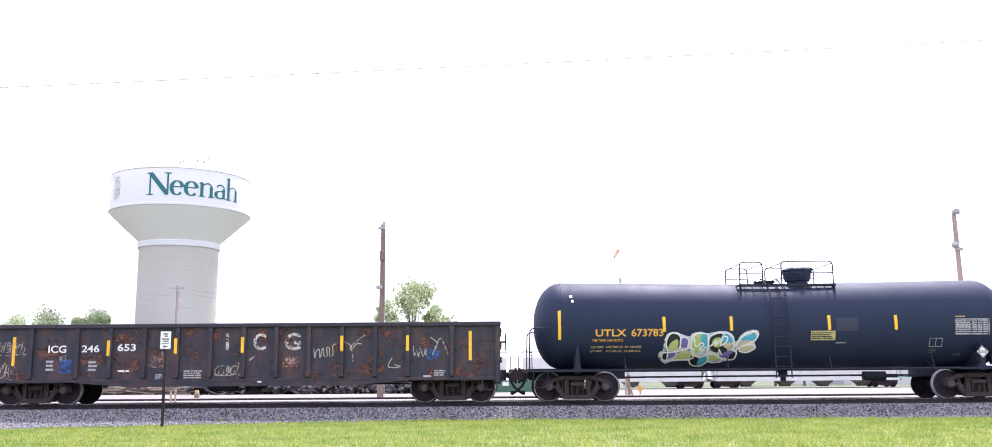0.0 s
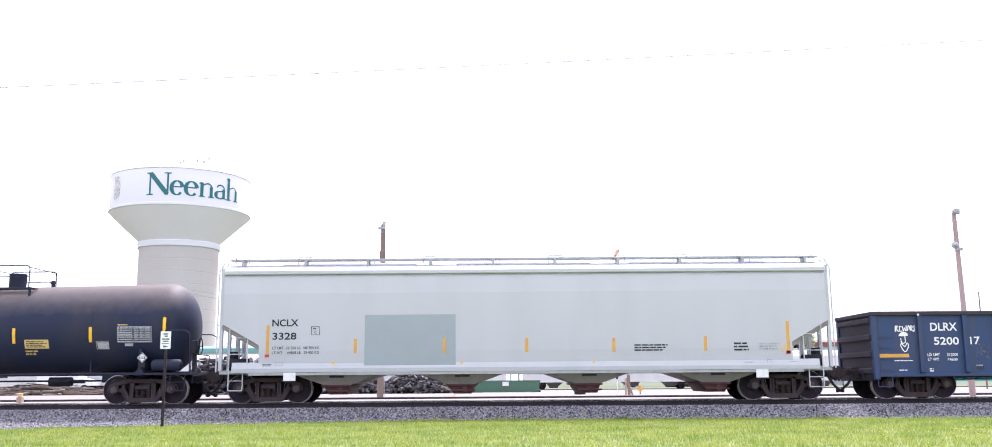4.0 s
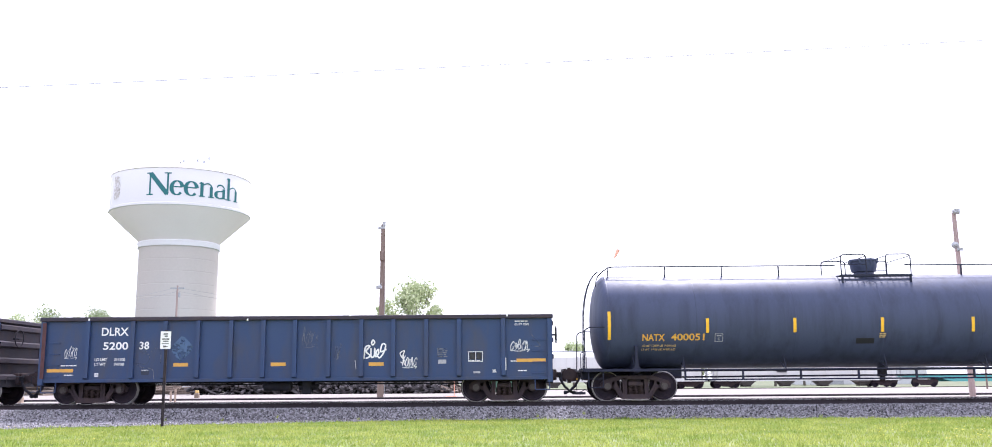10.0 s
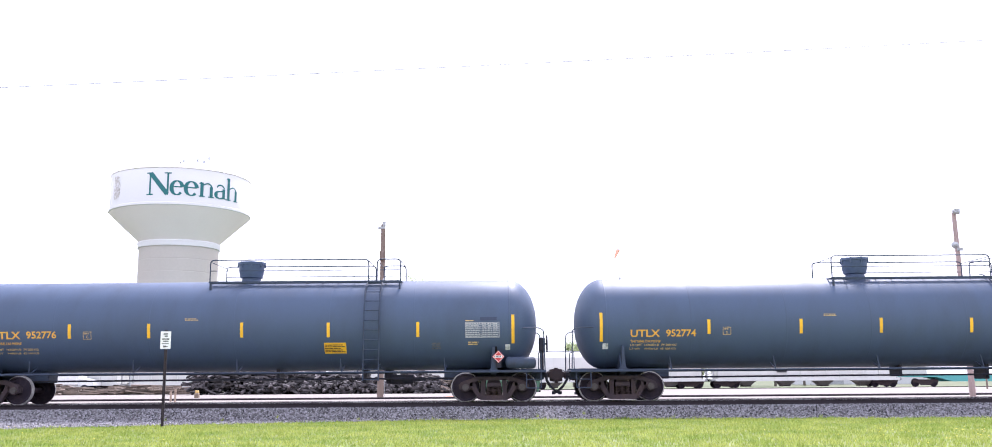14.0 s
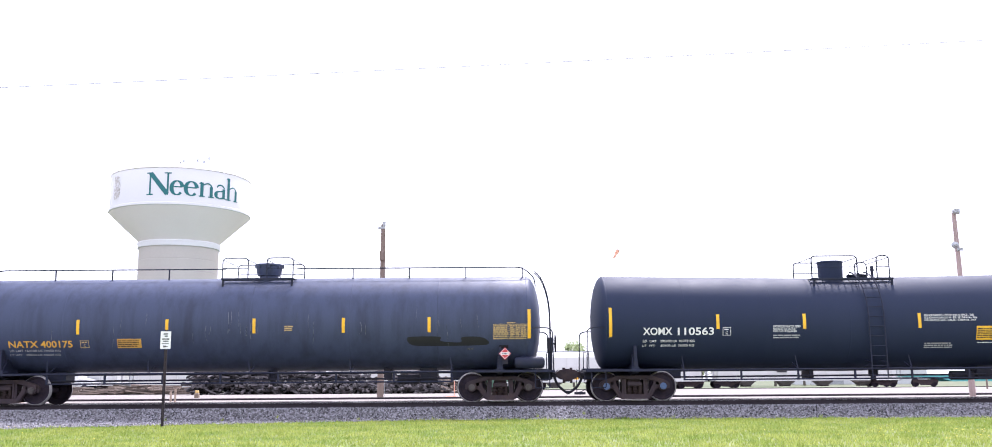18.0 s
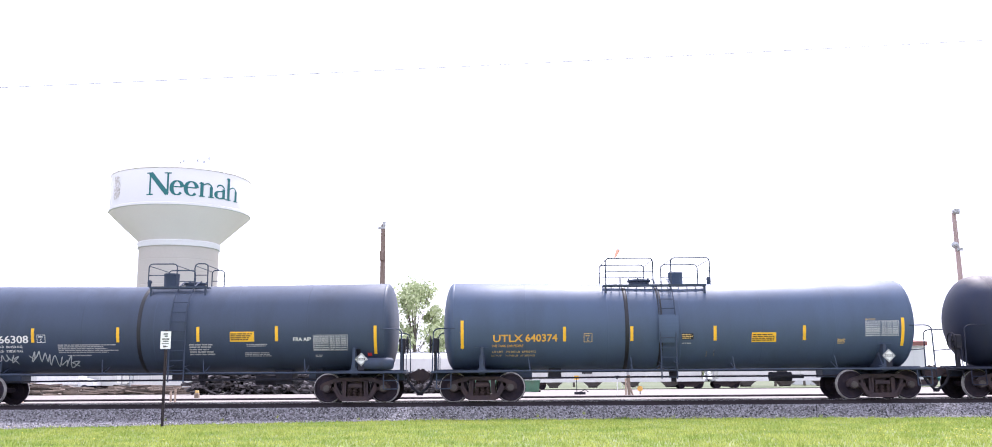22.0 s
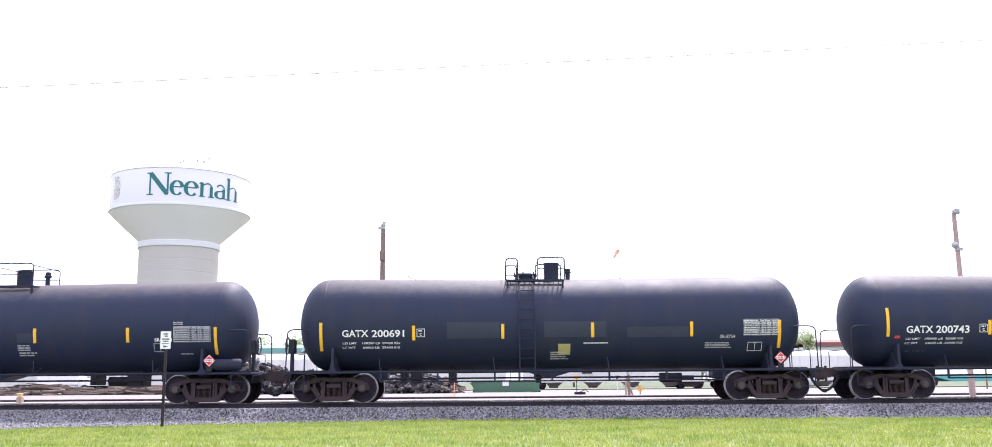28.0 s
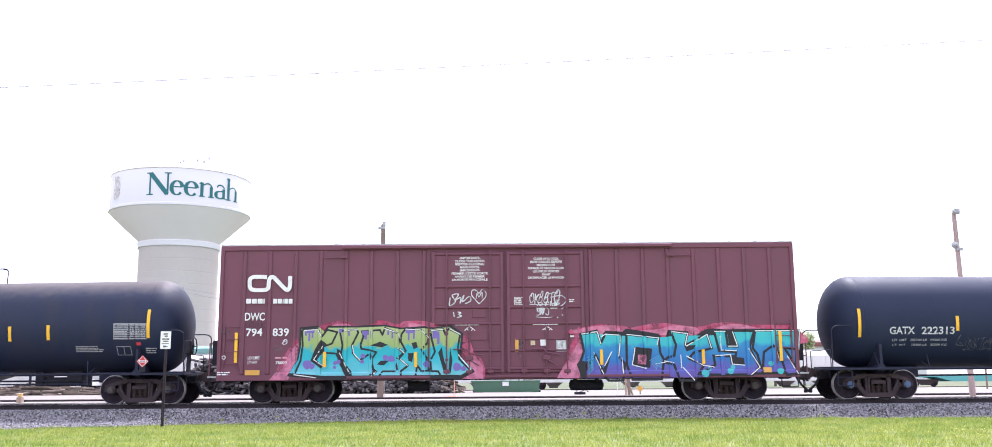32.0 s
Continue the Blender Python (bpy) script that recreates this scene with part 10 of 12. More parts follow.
s.patch([(-6.50, 2.34), (-5.91, 2.39), (-5.75, 2.22), (-5.62, 2.38), (-4.64, 2.38), (-3.86, 2.41), (-3.34, 2.31), (-2.62, 2.35), (-2.30, 2.30), (-1.77, 2.37), (-1.38, 2.11), (-1.45, 1.39), (-1.02, 0.93), (-1.38, 0.74), (-3.99, 0.74), (-5.75, 0.74), (-6.86, 0.83), (-6.57, 1.29), (-6.50, 1.75)], M_INK, off=0.0085, smooth=False)
s.patch([(-6.44, 2.28), (-5.86, 2.33), (-5.71, 2.18), (-5.58, 2.32), (-4.63, 2.32), (-3.87, 2.35), (-3.36, 2.26), (-2.66, 2.29), (-2.34, 2.25), (-1.83, 2.31), (-1.45, 2.08), (-1.52, 1.43), (-1.10, 1.02), (-1.45, 0.84), (-3.99, 0.84), (-5.71, 0.84), (-6.79, 0.93), (-6.51, 1.34), (-6.44, 1.75)], M_FADEA, off=0.009, smooth=False)
s.scrawl([(-6.42, 2.26), (-5.93, 2.29), (-5.80, 2.05), (-5.63, 2.26), (-5.32, 2.18), (-5.48, 1.83), (-5.75, 1.74), (-5.74, 1.55), (-5.35, 1.52), (-5.20, 1.26), (-4.94, 0.90), (-5.10, 0.74), (-5.65, 0.74), (-5.95, 0.80), (-6.63, 0.88), (-6.45, 1.29), (-6.39, 1.75)], 0.06, M_INK, off=0.0102, closed=True, straight=True)
s.scrawl([(-5.24, 2.21), (-4.72, 2.26), (-4.66, 2.17), (-4.85, 1.78), (-4.82, 1.52), (-4.61, 1.30), (-4.28, 1.52), (-4.17, 0.96), (-4.38, 0.74), (-4.84, 0.74), (-4.89, 0.96), (-5.10, 1.23), (-5.20, 1.47), (-5.15, 1.78)], 0.06, M_INK, off=0.0102, closed=True, straight=True)
s.scrawl([(-4.59, 1.78), (-4.50, 2.05), (-4.55, 2.20), (-3.99, 2.24), (-3.91, 2.09), (-3.83, 2.30), (-3.43, 2.13), (-3.38, 1.95), (-3.43, 1.68), (-3.25, 1.52), (-3.49, 1.32), (-3.43, 0.96), (-3.89, 0.96), (-4.06, 0.74), (-4.33, 0.74), (-4.09, 0.96), (-4.21, 1.06), (-4.22, 1.36), (-4.09, 1.55), (-4.32, 1.62), (-4.56, 1.66)], 0.06, M_INK, off=0.0102, closed=True, straight=True)
s.scrawl([(-3.31, 2.12), (-3.19, 2.26), (-2.69, 2.24), (-2.47, 2.00), (-2.51, 1.82), (-2.69, 1.62), (-2.52, 1.36), (-2.45, 0.98), (-2.69, 0.96), (-2.82, 1.13), (-2.88, 0.74), (-3.31, 0.74), (-3.33, 0.96), (-3.11, 1.13), (-3.38, 1.36), (-3.18, 1.59), (-3.34, 1.88)], 0.06, M_INK, off=0.0102, closed=True, straight=True)
s.scrawl([(-2.41, 2.20), (-2.00, 2.24), (-1.94, 2.08), (-1.84, 2.26), (-1.48, 2.08), (-1.55, 1.68), (-1.51, 1.32), (-1.12, 0.93), (-1.45, 0.74), (-2.03, 0.74), (-2.16, 0.95), (-2.37, 0.96), (-2.40, 1.29), (-2.26, 1.55), (-2.35, 1.88)], 0.06, M_INK, off=0.0102, closed=True, straight=True)
s.patch([(-5.82, 1.95), (-5.62, 1.80), (-5.76, 1.72), (-5.75, 1.57), (-5.93, 1.32), (-5.75, 1.15), (-5.80, 1.06), (-6.14, 1.30), (-6.00, 1.68)], M_INK, off=0.0105, smooth=False)
s.patch([(-4.28, 1.76), (-3.99, 1.88), (-3.73, 1.78), (-3.92, 1.70)], M_INK, off=0.0105, smooth=False)
s.patch([(-4.07, 1.17), (-3.96, 1.29), (-3.70, 1.29), (-3.85, 1.15)], M_INK, off=0.0105, smooth=False)
s.patch([(-3.00, 1.82), (-2.85, 1.87), (-2.80, 1.70), (-2.93, 1.63)], M_INK, off=0.0105, smooth=False)
s.patch([(-3.11, 1.52), (-2.93, 1.52), (-2.98, 1.23), (-3.10, 1.29)], M_INK, off=0.0105, smooth=False)
s.patch([(-2.16, 1.52), (-2.05, 1.70), (-1.98, 1.29), (-1.84, 0.95), (-1.79, 1.68), (-1.72, 1.29), (-1.77, 0.90), (-2.00, 0.96)], M_INK, off=0.0105, smooth=False)
s.patch([(-5.33, 1.68), (-5.22, 1.62), (-4.84, 0.74), (-5.00, 0.74), (-5.29, 1.29)], M_INK, off=0.0105, smooth=False)
s.scrawl([(-6.36, 2.24), (-5.93, 2.27), (-5.82, 2.06)], 0.026, M_WHITE, off=0.0115, straight=True)
s.scrawl([(-5.76, 1.75), (-6.04, 1.34), (-5.75, 1.15)], 0.026, M_WHITE, off=0.0115, straight=True)
s.scrawl([(-5.24, 1.54), (-4.94, 0.95)], 0.026, M_WHITE, off=0.0115, straight=True)
s.scrawl([(-5.10, 2.24), (-4.69, 2.25)], 0.026, M_WHITE, off=0.0115, straight=True)
s.scrawl([(-3.85, 2.29), (-3.40, 2.13), (-3.36, 1.95)], 0.026, M_WHITE, off=0.0115, straight=True)
s.scrawl([(-3.42, 1.68), (-3.22, 1.52)], 0.026, M_WHITE, off=0.0115, straight=True)
s.scrawl([(-4.09, 0.96), (-4.33, 0.74)], 0.026, M_WHITE, off=0.0115, straight=True)
s.scrawl([(-3.19, 2.26), (-2.69, 2.23), (-2.46, 1.99)], 0.026, M_WHITE, off=0.0115, straight=True)
s.scrawl([(-3.40, 1.38), (-3.11, 1.13)], 0.026, M_WHITE, off=0.0115, straight=True)
s.scrawl([(-2.44, 2.20), (-2.00, 2.24)], 0.026, M_WHITE, off=0.0115, straight=True)
s.scrawl([(-1.81, 2.26), (-1.47, 2.08)], 0.026, M_WHITE, off=0.0115, straight=True)
s.scrawl([(-1.54, 1.46), (-1.11, 0.94)], 0.026, M_WHITE, off=0.0115, straight=True)
s.scrawl([(-4.84, 1.78), (-4.80, 1.52), (-4.59, 1.30)], 0.026, M_WHITE, off=0.0115, straight=True)
s.scrawl([(-6.63, 0.88), (-5.95, 0.78)], 0.026, M_WHITE, off=0.0115, straight=True)
s.scrawl([(-6.19, 2.22), (-6.19, 1.91)], 0.059, M_VIOLET, off=0.0107, straight=True)
s.scrawl([(-6.09, 2.22), (-6.09, 2.01)], 0.052, M_VIOLET, off=0.0107, straight=True)
s.scrawl([(-6.30, 2.22), (-6.30, 2.08)], 0.052, M_VIOLET, off=0.0107, straight=True)
s.scrawl([(-6.15, 2.25), (-6.15, 2.16)], 0.235, M_VIOLET, off=0.0107, straight=True)
s.scrawl([(-5.13, 2.29), (-5.13, 2.17)], 0.287, M_VIOLET, off=0.0107, straight=True)
s.scrawl([(-4.95, 2.22), (-4.95, 2.06)], 0.046, M_VIOLET, off=0.0107, straight=True)
s.scrawl([(-4.38, 2.22), (-4.38, 2.09)], 0.339, M_VIOLET, off=0.0107, straight=True)
s.scrawl([(-4.43, 2.21), (-4.43, 1.95)], 0.078, M_VIOLET, off=0.0107, straight=True)
s.scrawl([(-4.25, 2.21), (-4.25, 1.98)], 0.059, M_VIOLET, off=0.0107, straight=True)
s.scrawl([(-3.60, 2.21), (-3.60, 1.98)], 0.052, M_VIOLET, off=0.0107, straight=True)
s.scrawl([(-3.73, 2.22), (-3.73, 2.08)], 0.065, M_VIOLET, off=0.0107, straight=True)
s.scrawl([(-3.04, 2.22), (-3.04, 2.13)], 0.287, M_VIOLET, off=0.0107, straight=True)
s.scrawl([(-3.09, 2.21), (-3.09, 1.91)], 0.052, M_VIOLET, off=0.0107, straight=True)
s.scrawl([(-2.93, 2.21), (-2.93, 1.96)], 0.052, M_VIOLET, off=0.0107, straight=True)
s.scrawl([(-2.24, 2.18), (-2.24, 1.96)], 0.196, M_VIOLET, off=0.0107, straight=True)
s.scrawl([(-2.16, 2.14), (-2.16, 1.78)], 0.078, M_VIOLET, off=0.0107, straight=True)
s.patch([(-6.36, 1.27), (-6.24, 1.32), (-6.11, 1.27), (-6.12, 1.13), (-6.24, 1.03), (-6.36, 1.13)], M_VIOLET, off=0.0107)
s.patch([(-6.09, 1.03), (-6.17, 1.09), (-6.17, 1.18), (-6.09, 1.21), (-6.01, 1.19), (-6.01, 1.10)], M_VIOLET, off=0.0107)
s.patch([(-5.37, 1.30), (-5.32, 1.25), (-5.32, 1.19), (-5.37, 1.17), (-5.43, 1.19), (-5.43, 1.25)], M_VIOLET, off=0.0107)
s.patch([(-5.23, 1.20), (-5.30, 1.20), (-5.34, 1.24), (-5.32, 1.31), (-5.25, 1.33), (-5.20, 1.27)], M_VIOLET, off=0.0107)
s.patch([(-5.43, 1.07), (-5.43, 1.12), (-5.38, 1.15), (-5.34, 1.11), (-5.34, 1.06), (-5.39, 1.05)], M_VIOLET, off=0.0107)
s.patch([(-4.51, 1.52), (-4.44, 1.46), (-4.45, 1.39), (-4.52, 1.37), (-4.58, 1.40), (-4.58, 1.47)], M_VIOLET, off=0.0107)
s.patch([(-4.49, 1.21), (-4.55, 1.21), (-4.60, 1.25), (-4.58, 1.30), (-4.52, 1.33), (-4.47, 1.28)], M_VIOLET, off=0.0107)
s.patch([(-3.72, 1.41), (-3.74, 1.33), (-3.83, 1.28), (-3.89, 1.36), (-3.88, 1.45), (-3.79, 1.46)], M_VIOLET, off=0.0107)
s.patch([(-3.71, 1.28), (-3.72, 1.38), (-3.63, 1.46), (-3.54, 1.39), (-3.53, 1.29), (-3.62, 1.25)], M_VIOLET, off=0.0107)
s.patch([(-2.50, 1.27), (-2.45, 1.18), (-2.49, 1.08), (-2.59, 1.10), (-2.64, 1.17), (-2.60, 1.24)], M_VIOLET, off=0.0107)
s.patch([(-1.67, 0.98), (-1.70, 1.11), (-1.61, 1.22), (-1.48, 1.16), (-1.45, 1.04), (-1.55, 0.97)], M_VIOLET, off=0.0107)
s.patch([(-1.34, 0.96), (-1.42, 0.97), (-1.46, 1.02), (-1.43, 1.08), (-1.35, 1.11), (-1.30, 1.03)], M_VIOLET, off=0.0107)
s.patch([(2.2, 2.08), (2.79, 2.21), (2.91, 1.98), (3.05, 2.17), (3.58, 2.13), (3.7, 2.23), (4.72, 2.06), (4.87, 1.81), (5.0, 2.18), (5.63, 2.13), (5.66, 1.9), (6.19, 2.19), (6.42, 2.21), (6.86, 2.18), (7.69, 2.2), (8.96, 2.17), (8.96, 1.44), (8.96, 0.8), (7.77, 0.78), (6.99, 0.78), (5.76, 0.71), (2.28, 0.71), (2.12, 1.13), (2.38, 1.44)], M_INK, off=0.007, smooth=False)
s.patch([(2.41, 1.98), (2.81, 2.06), (3.5, 2.01), (4.68, 1.95), (5.57, 2.0), (6.16, 1.99), (7.64, 2.06), (8.96, 2.05), (8.95, 1.47), (8.87, 0.88), (7.7, 0.85), (5.77, 0.71), (2.4, 0.71), (2.46, 1.32)], M_FADEB, off=0.0085, smooth=False)
s.patch([(2.26, 2.06), (2.79, 2.14), (2.9, 1.78), (3.05, 2.08), (3.52, 2.03), (3.44, 1.35), (3.63, 1.15), (3.56, 0.71), (3.11, 0.71), (2.97, 0.77), (2.73, 1.43), (2.55, 1.18), (2.24, 1.2), (2.36, 1.53)], M_FADEB, off=0.01, smooth=False)
s.patch([(3.7, 2.05), (4.7, 1.93), (4.74, 1.46), (4.85, 1.26), (4.75, 0.71), (3.85, 0.71), (3.69, 1.11)], M_FADEB, off=0.01, smooth=False)
s.patch([(5.08, 2.14), (5.61, 2.06), (5.52, 1.69), (6.06, 1.97), (6.2, 2.09), (6.34, 1.6), (5.78, 1.47), (5.62, 1.29), (6.08, 1.08), (5.77, 0.71), (5.32, 0.71), (5.16, 1.1), (4.85, 1.18), (4.95, 1.32), (5.17, 1.38), (5.24, 1.71)], M_FADEB, off=0.01, smooth=False)
s.patch([(6.44, 2.13), (6.8, 2.13), (6.85, 1.66), (7.15, 1.65), (7.01, 2.14), (7.68, 2.12), (7.52, 1.61), (7.8, 1.01), (7.57, 0.78), (5.93, 0.79), (6.43, 1.09), (6.39, 1.37), (7.07, 1.34), (7.1, 1.48), (6.57, 1.52)], M_FADEB, off=0.01, smooth=False)
s.patch([(7.72, 2.14), (8.96, 2.13), (8.96, 1.54), (8.6, 1.6), (8.78, 1.29), (8.96, 0.8), (8.63, 0.77), (8.47, 1.35), (8.25, 1.67), (7.96, 1.47), (7.89, 0.81), (7.76, 1.4), (7.62, 1.59)], M_FADEB, off=0.01, smooth=False)
s.patch([(2.72, 1.49), (2.86, 1.14), (2.96, 1.0), (3.23, 1.49), (3.03, 0.85), (2.89, 0.81)], M_INK, off=0.0125, smooth=False)
s.patch([(3.94, 1.66), (4.49, 1.6), (4.41, 1.01), (3.84, 1.09)], M_INK, off=0.0125, smooth=False)
s.patch([(4.05, 1.42), (4.31, 1.4), (4.28, 1.11), (4.02, 1.13)], M_ROSE, off=0.0145, smooth=False)
s.patch([(5.5, 1.69), (5.85, 1.7), (5.77, 1.57), (5.55, 1.51)], M_INK, off=0.0125, smooth=False)
s.patch([(6.9, 1.34), (7.33, 1.3), (7.35, 1.09), (6.92, 1.09)], M_INK, off=0.0125, smooth=False)
s.patch([(6.85, 2.11), (7.01, 2.12), (7.15, 1.67), (6.89, 1.68)], M_INK, off=0.0125, smooth=False)
s.scrawl([(2.28, 2.06), (2.79, 2.14), (2.9, 1.76)], 0.026, M_WHITE, off=0.0165, straight=True)
s.scrawl([(2.92, 1.98), (3.05, 2.06), (3.52, 2.02), (3.44, 1.37)], 0.026, M_WHITE, off=0.0165, straight=True)
s.scrawl([(2.66, 1.51), (2.97, 0.81)], 0.026, M_WHITE, off=0.0165, straight=True)
s.scrawl([(3.23, 1.51), (3.0, 1.08)], 0.026, M_WHITE, off=0.0165, straight=True)
s.scrawl([(3.7, 2.05), (4.7, 1.93), (4.65, 1.71)], 0.026, M_WHITE, off=0.0165, straight=True)
s.scrawl([(3.96, 1.64), (3.86, 1.11), (4.29, 0.99)], 0.026, M_WHITE, off=0.0165, straight=True)
s.scrawl([(3.54, 1.33), (3.58, 0.84)], 0.026, M_WHITE, off=0.0165, straight=True)
s.scrawl([(4.57, 1.13), (4.89, 1.18)], 0.026, M_WHITE, off=0.0165, straight=True)
s.scrawl([(5.08, 2.13), (5.61, 2.06), (5.52, 1.69)], 0.026, M_WHITE, off=0.0165, straight=True)
s.scrawl([(5.55, 1.67), (6.22, 2.03), (6.34, 1.6)], 0.026, M_WHITE, off=0.0165, straight=True)
s.scrawl([(5.54, 1.37), (6.06, 1.08), (6.41, 1.02)], 0.026, M_WHITE, off=0.0165, straight=True)
s.scrawl([(4.85, 1.22), (5.16, 1.16)], 0.026, M_WHITE, off=0.0165, straight=True)
s.scrawl([(5.37, 1.41), (5.39, 0.99)], 0.026, M_WHITE, off=0.0165, straight=True)
s.scrawl([(6.44, 2.12), (6.8, 2.12)], 0.026, M_WHITE, off=0.0165, straight=True)
s.scrawl([(6.61, 1.99), (6.63, 1.54), (7.12, 1.52)], 0.026, M_WHITE, off=0.0165, straight=True)
s.scrawl([(6.85, 1.66), (7.15, 1.66), (7.01, 2.12)], 0.026, M_WHITE, off=0.0165, straight=True)
s.scrawl([(6.45, 1.37), (6.92, 1.4), (6.96, 1.11), (7.35, 1.07)], 0.026, M_WHITE, off=0.0165, straight=True)
s.scrawl([(7.48, 1.59), (7.82, 1.01), (7.53, 0.78)], 0.026, M_WHITE, off=0.0165, straight=True)
s.scrawl([(7.72, 2.13), (9.1, 2.12), (9.05, 1.54)], 0.026, M_WHITE, off=0.0165, straight=True)
s.scrawl([(8.33, 1.66), (8.44, 1.2), (8.54, 1.23)], 0.026, M_WHITE, off=0.0165, straight=True)
s.scrawl([(8.68, 1.35), (8.99, 0.8)], 0.026, M_WHITE, off=0.0165, straight=True)
s.scrawl([(5.43, 1.02), (5.77, 0.62)], 0.026, M_WHITE, off=0.0165, straight=True)
s.patch([(5.99, 0.83), (6.04, 0.92), (6.17, 0.93), (6.23, 0.84), (6.17, 0.72), (6.04, 0.73)], M_TURQ, off=0.014)
s.patch([(6.19, 0.96), (6.22, 1.01), (6.28, 1.01), (6.31, 0.97), (6.28, 0.91), (6.22, 0.91)], M_TURQ, off=0.014)
s.patch([(6.8, 0.9), (6.84, 0.98), (6.95, 0.98), (6.99, 0.91), (6.95, 0.81), (6.84, 0.82)], M_TURQ, off=0.014)
s.patch([(6.91, 1.01), (6.94, 1.07), (7.02, 1.07), (7.05, 1.02), (7.02, 0.95), (6.94, 0.96)], M_TURQ, off=0.014)
s.patch([(8.08, 1.12), (8.12, 1.18), (8.2, 1.19), (8.24, 1.13), (8.2, 1.05), (8.12, 1.06)], M_TURQ, off=0.014)
s.patch([(8.34, 0.89), (8.39, 0.96), (8.5, 0.97), (8.54, 0.9), (8.5, 0.8), (8.39, 0.8)], M_TURQ, off=0.014)
s.scrawl([(2.26, 2.06), (2.79, 2.14), (2.9, 1.78), (3.05, 2.08), (3.52, 2.03), (3.44, 1.35), (3.63, 1.15), (3.56, 0.63), (3.11, 0.63), (2.97, 0.77), (2.73, 1.43), (2.55, 1.18), (2.24, 1.2), (2.36, 1.53), (2.26, 2.06)], 0.075, M_INK, off=0.0115, straight=True)
s.scrawl([(3.7, 2.05), (4.7, 1.93), (4.74, 1.46), (4.85, 1.26), (4.75, 0.66), (3.85, 0.65), (3.69, 1.11), (3.7, 2.05)], 0.075, M_INK, off=0.0115, straight=True)
s.scrawl([(5.08, 2.14), (5.61, 2.06), (5.52, 1.69), (6.06, 1.97), (6.2, 2.09), (6.34, 1.6), (5.78, 1.47), (5.62, 1.29), (6.08, 1.08), (5.77, 0.62), (5.32, 0.62), (5.16, 1.1), (4.85, 1.18), (4.95, 1.32), (5.17, 1.38), (5.24, 1.71), (5.08, 2.14)], 0.075, M_INK, off=0.0115, straight=True)
s.scrawl([(6.44, 2.13), (6.8, 2.13), (6.85, 1.66), (7.15, 1.65), (7.01, 2.14), (7.68, 2.12), (7.52, 1.61), (7.8, 1.01), (7.57, 0.78), (5.93, 0.79), (6.43, 1.09), (6.39, 1.37), (7.07, 1.34), (7.1, 1.48), (6.57, 1.52), (6.44, 2.13)], 0.075, M_INK, off=0.0115, straight=True)
s.scrawl([(7.72, 2.14), (9.1, 2.13), (9.05, 1.54), (8.6, 1.6), (8.78, 1.29), (8.99, 0.8), (8.63, 0.77), (8.47, 1.35), (8.25, 1.67), (7.96, 1.47), (7.89, 0.81), (7.76, 1.4), (7.62, 1.59), (7.72, 2.14)], 0.075, M_INK, off=0.0115, straight=True)
s.scrawl([(2.4, 1.32), (2.65, 1.39), (2.49, 1.2)], 0.02, M_SKYBLUE, off=0.0165, straight=True)
s.scrawl([(4.4, 1.23), (4.66, 1.38), (4.77, 1.3)], 0.018, M_SKYBLUE, off=0.0165, straight=True)
s.scrawl([(2.43, 1.24), (2.65, 1.32), (2.49, 1.12)], 0.02, M_SKYBLUE, off=0.0165, straight=True)
s.scrawl([(4.43, 1.17), (4.66, 1.32), (4.77, 1.24)], 0.018, M_SKYBLUE, off=0.0165, straight=True)
s.scrawl([(2.47, 1.16), (2.65, 1.24), (2.49, 1.05)], 0.02, M_SKYBLUE, off=0.0165, straight=True)
s.scrawl([(4.47, 1.11), (4.65, 1.26), (4.77, 1.18)], 0.018, M_SKYBLUE, off=0.0165, straight=True)
s.scrawl([(2.51, 1.08), (2.65, 1.16), (2.49, 0.97)], 0.02, M_SKYBLUE, off=0.0165, straight=True)
s.scrawl([(4.51, 1.05), (4.65, 1.2), (4.77, 1.13)], 0.018, M_SKYBLUE, off=0.0165, straight=True)
s.scrawl([(2.55, 1.01), (2.65, 1.08), (2.49, 0.89)], 0.02, M_SKYBLUE, off=0.0165, straight=True)
s.scrawl([(4.55, 0.99), (4.65, 1.15), (4.76, 1.07)], 0.018, M_SKYBLUE, off=0.0165, straight=True)
s.scrawl([(2.58, 0.93), (2.65, 1.01), (2.48, 0.81)], 0.02, M_SKYBLUE, off=0.0165, straight=True)
s.scrawl([(4.58, 0.93), (4.65, 1.09), (4.76, 1.01)], 0.018, M_SKYBLUE, off=0.0165, straight=True)
s.plate(7.915, 8.169, 0.85, 1.005, M_AMBER, 'reflective_strip', 0.02)
s.bars(7.699, 7.955, 1.981, 2.099, 1, M_WHITE)
s.bars(8.034, 8.231, 1.979, 2.097, 1, M_WHITE)
s.bars(7.689, 7.945, 1.805, 1.923, 1, M_WHITE)
s.bars(8.024, 8.221, 1.803, 1.92, 1, M_WHITE)
s.bars(7.68, 7.936, 1.63, 1.747, 1, M_WHITE)
s.bars(8.015, 8.211, 1.627, 1.744, 1, M_WHITE)
s.bars(7.671, 7.926, 1.454, 1.571, 1, M_WHITE)
s.bars(8.005, 8.202, 1.452, 1.569, 1, M_WHITE)
s = Side(car, 1.6)
s.strip(-5.685, 1.104, 1.570)
s.strip(-2.861, 1.084, 1.549)
s.strip(2.903, 1.119, 1.585)
s.strip(6.059, 1.116, 1.562)
s.strip(8.469, 1.195, 2.111)
s = Side(car, 1.55)


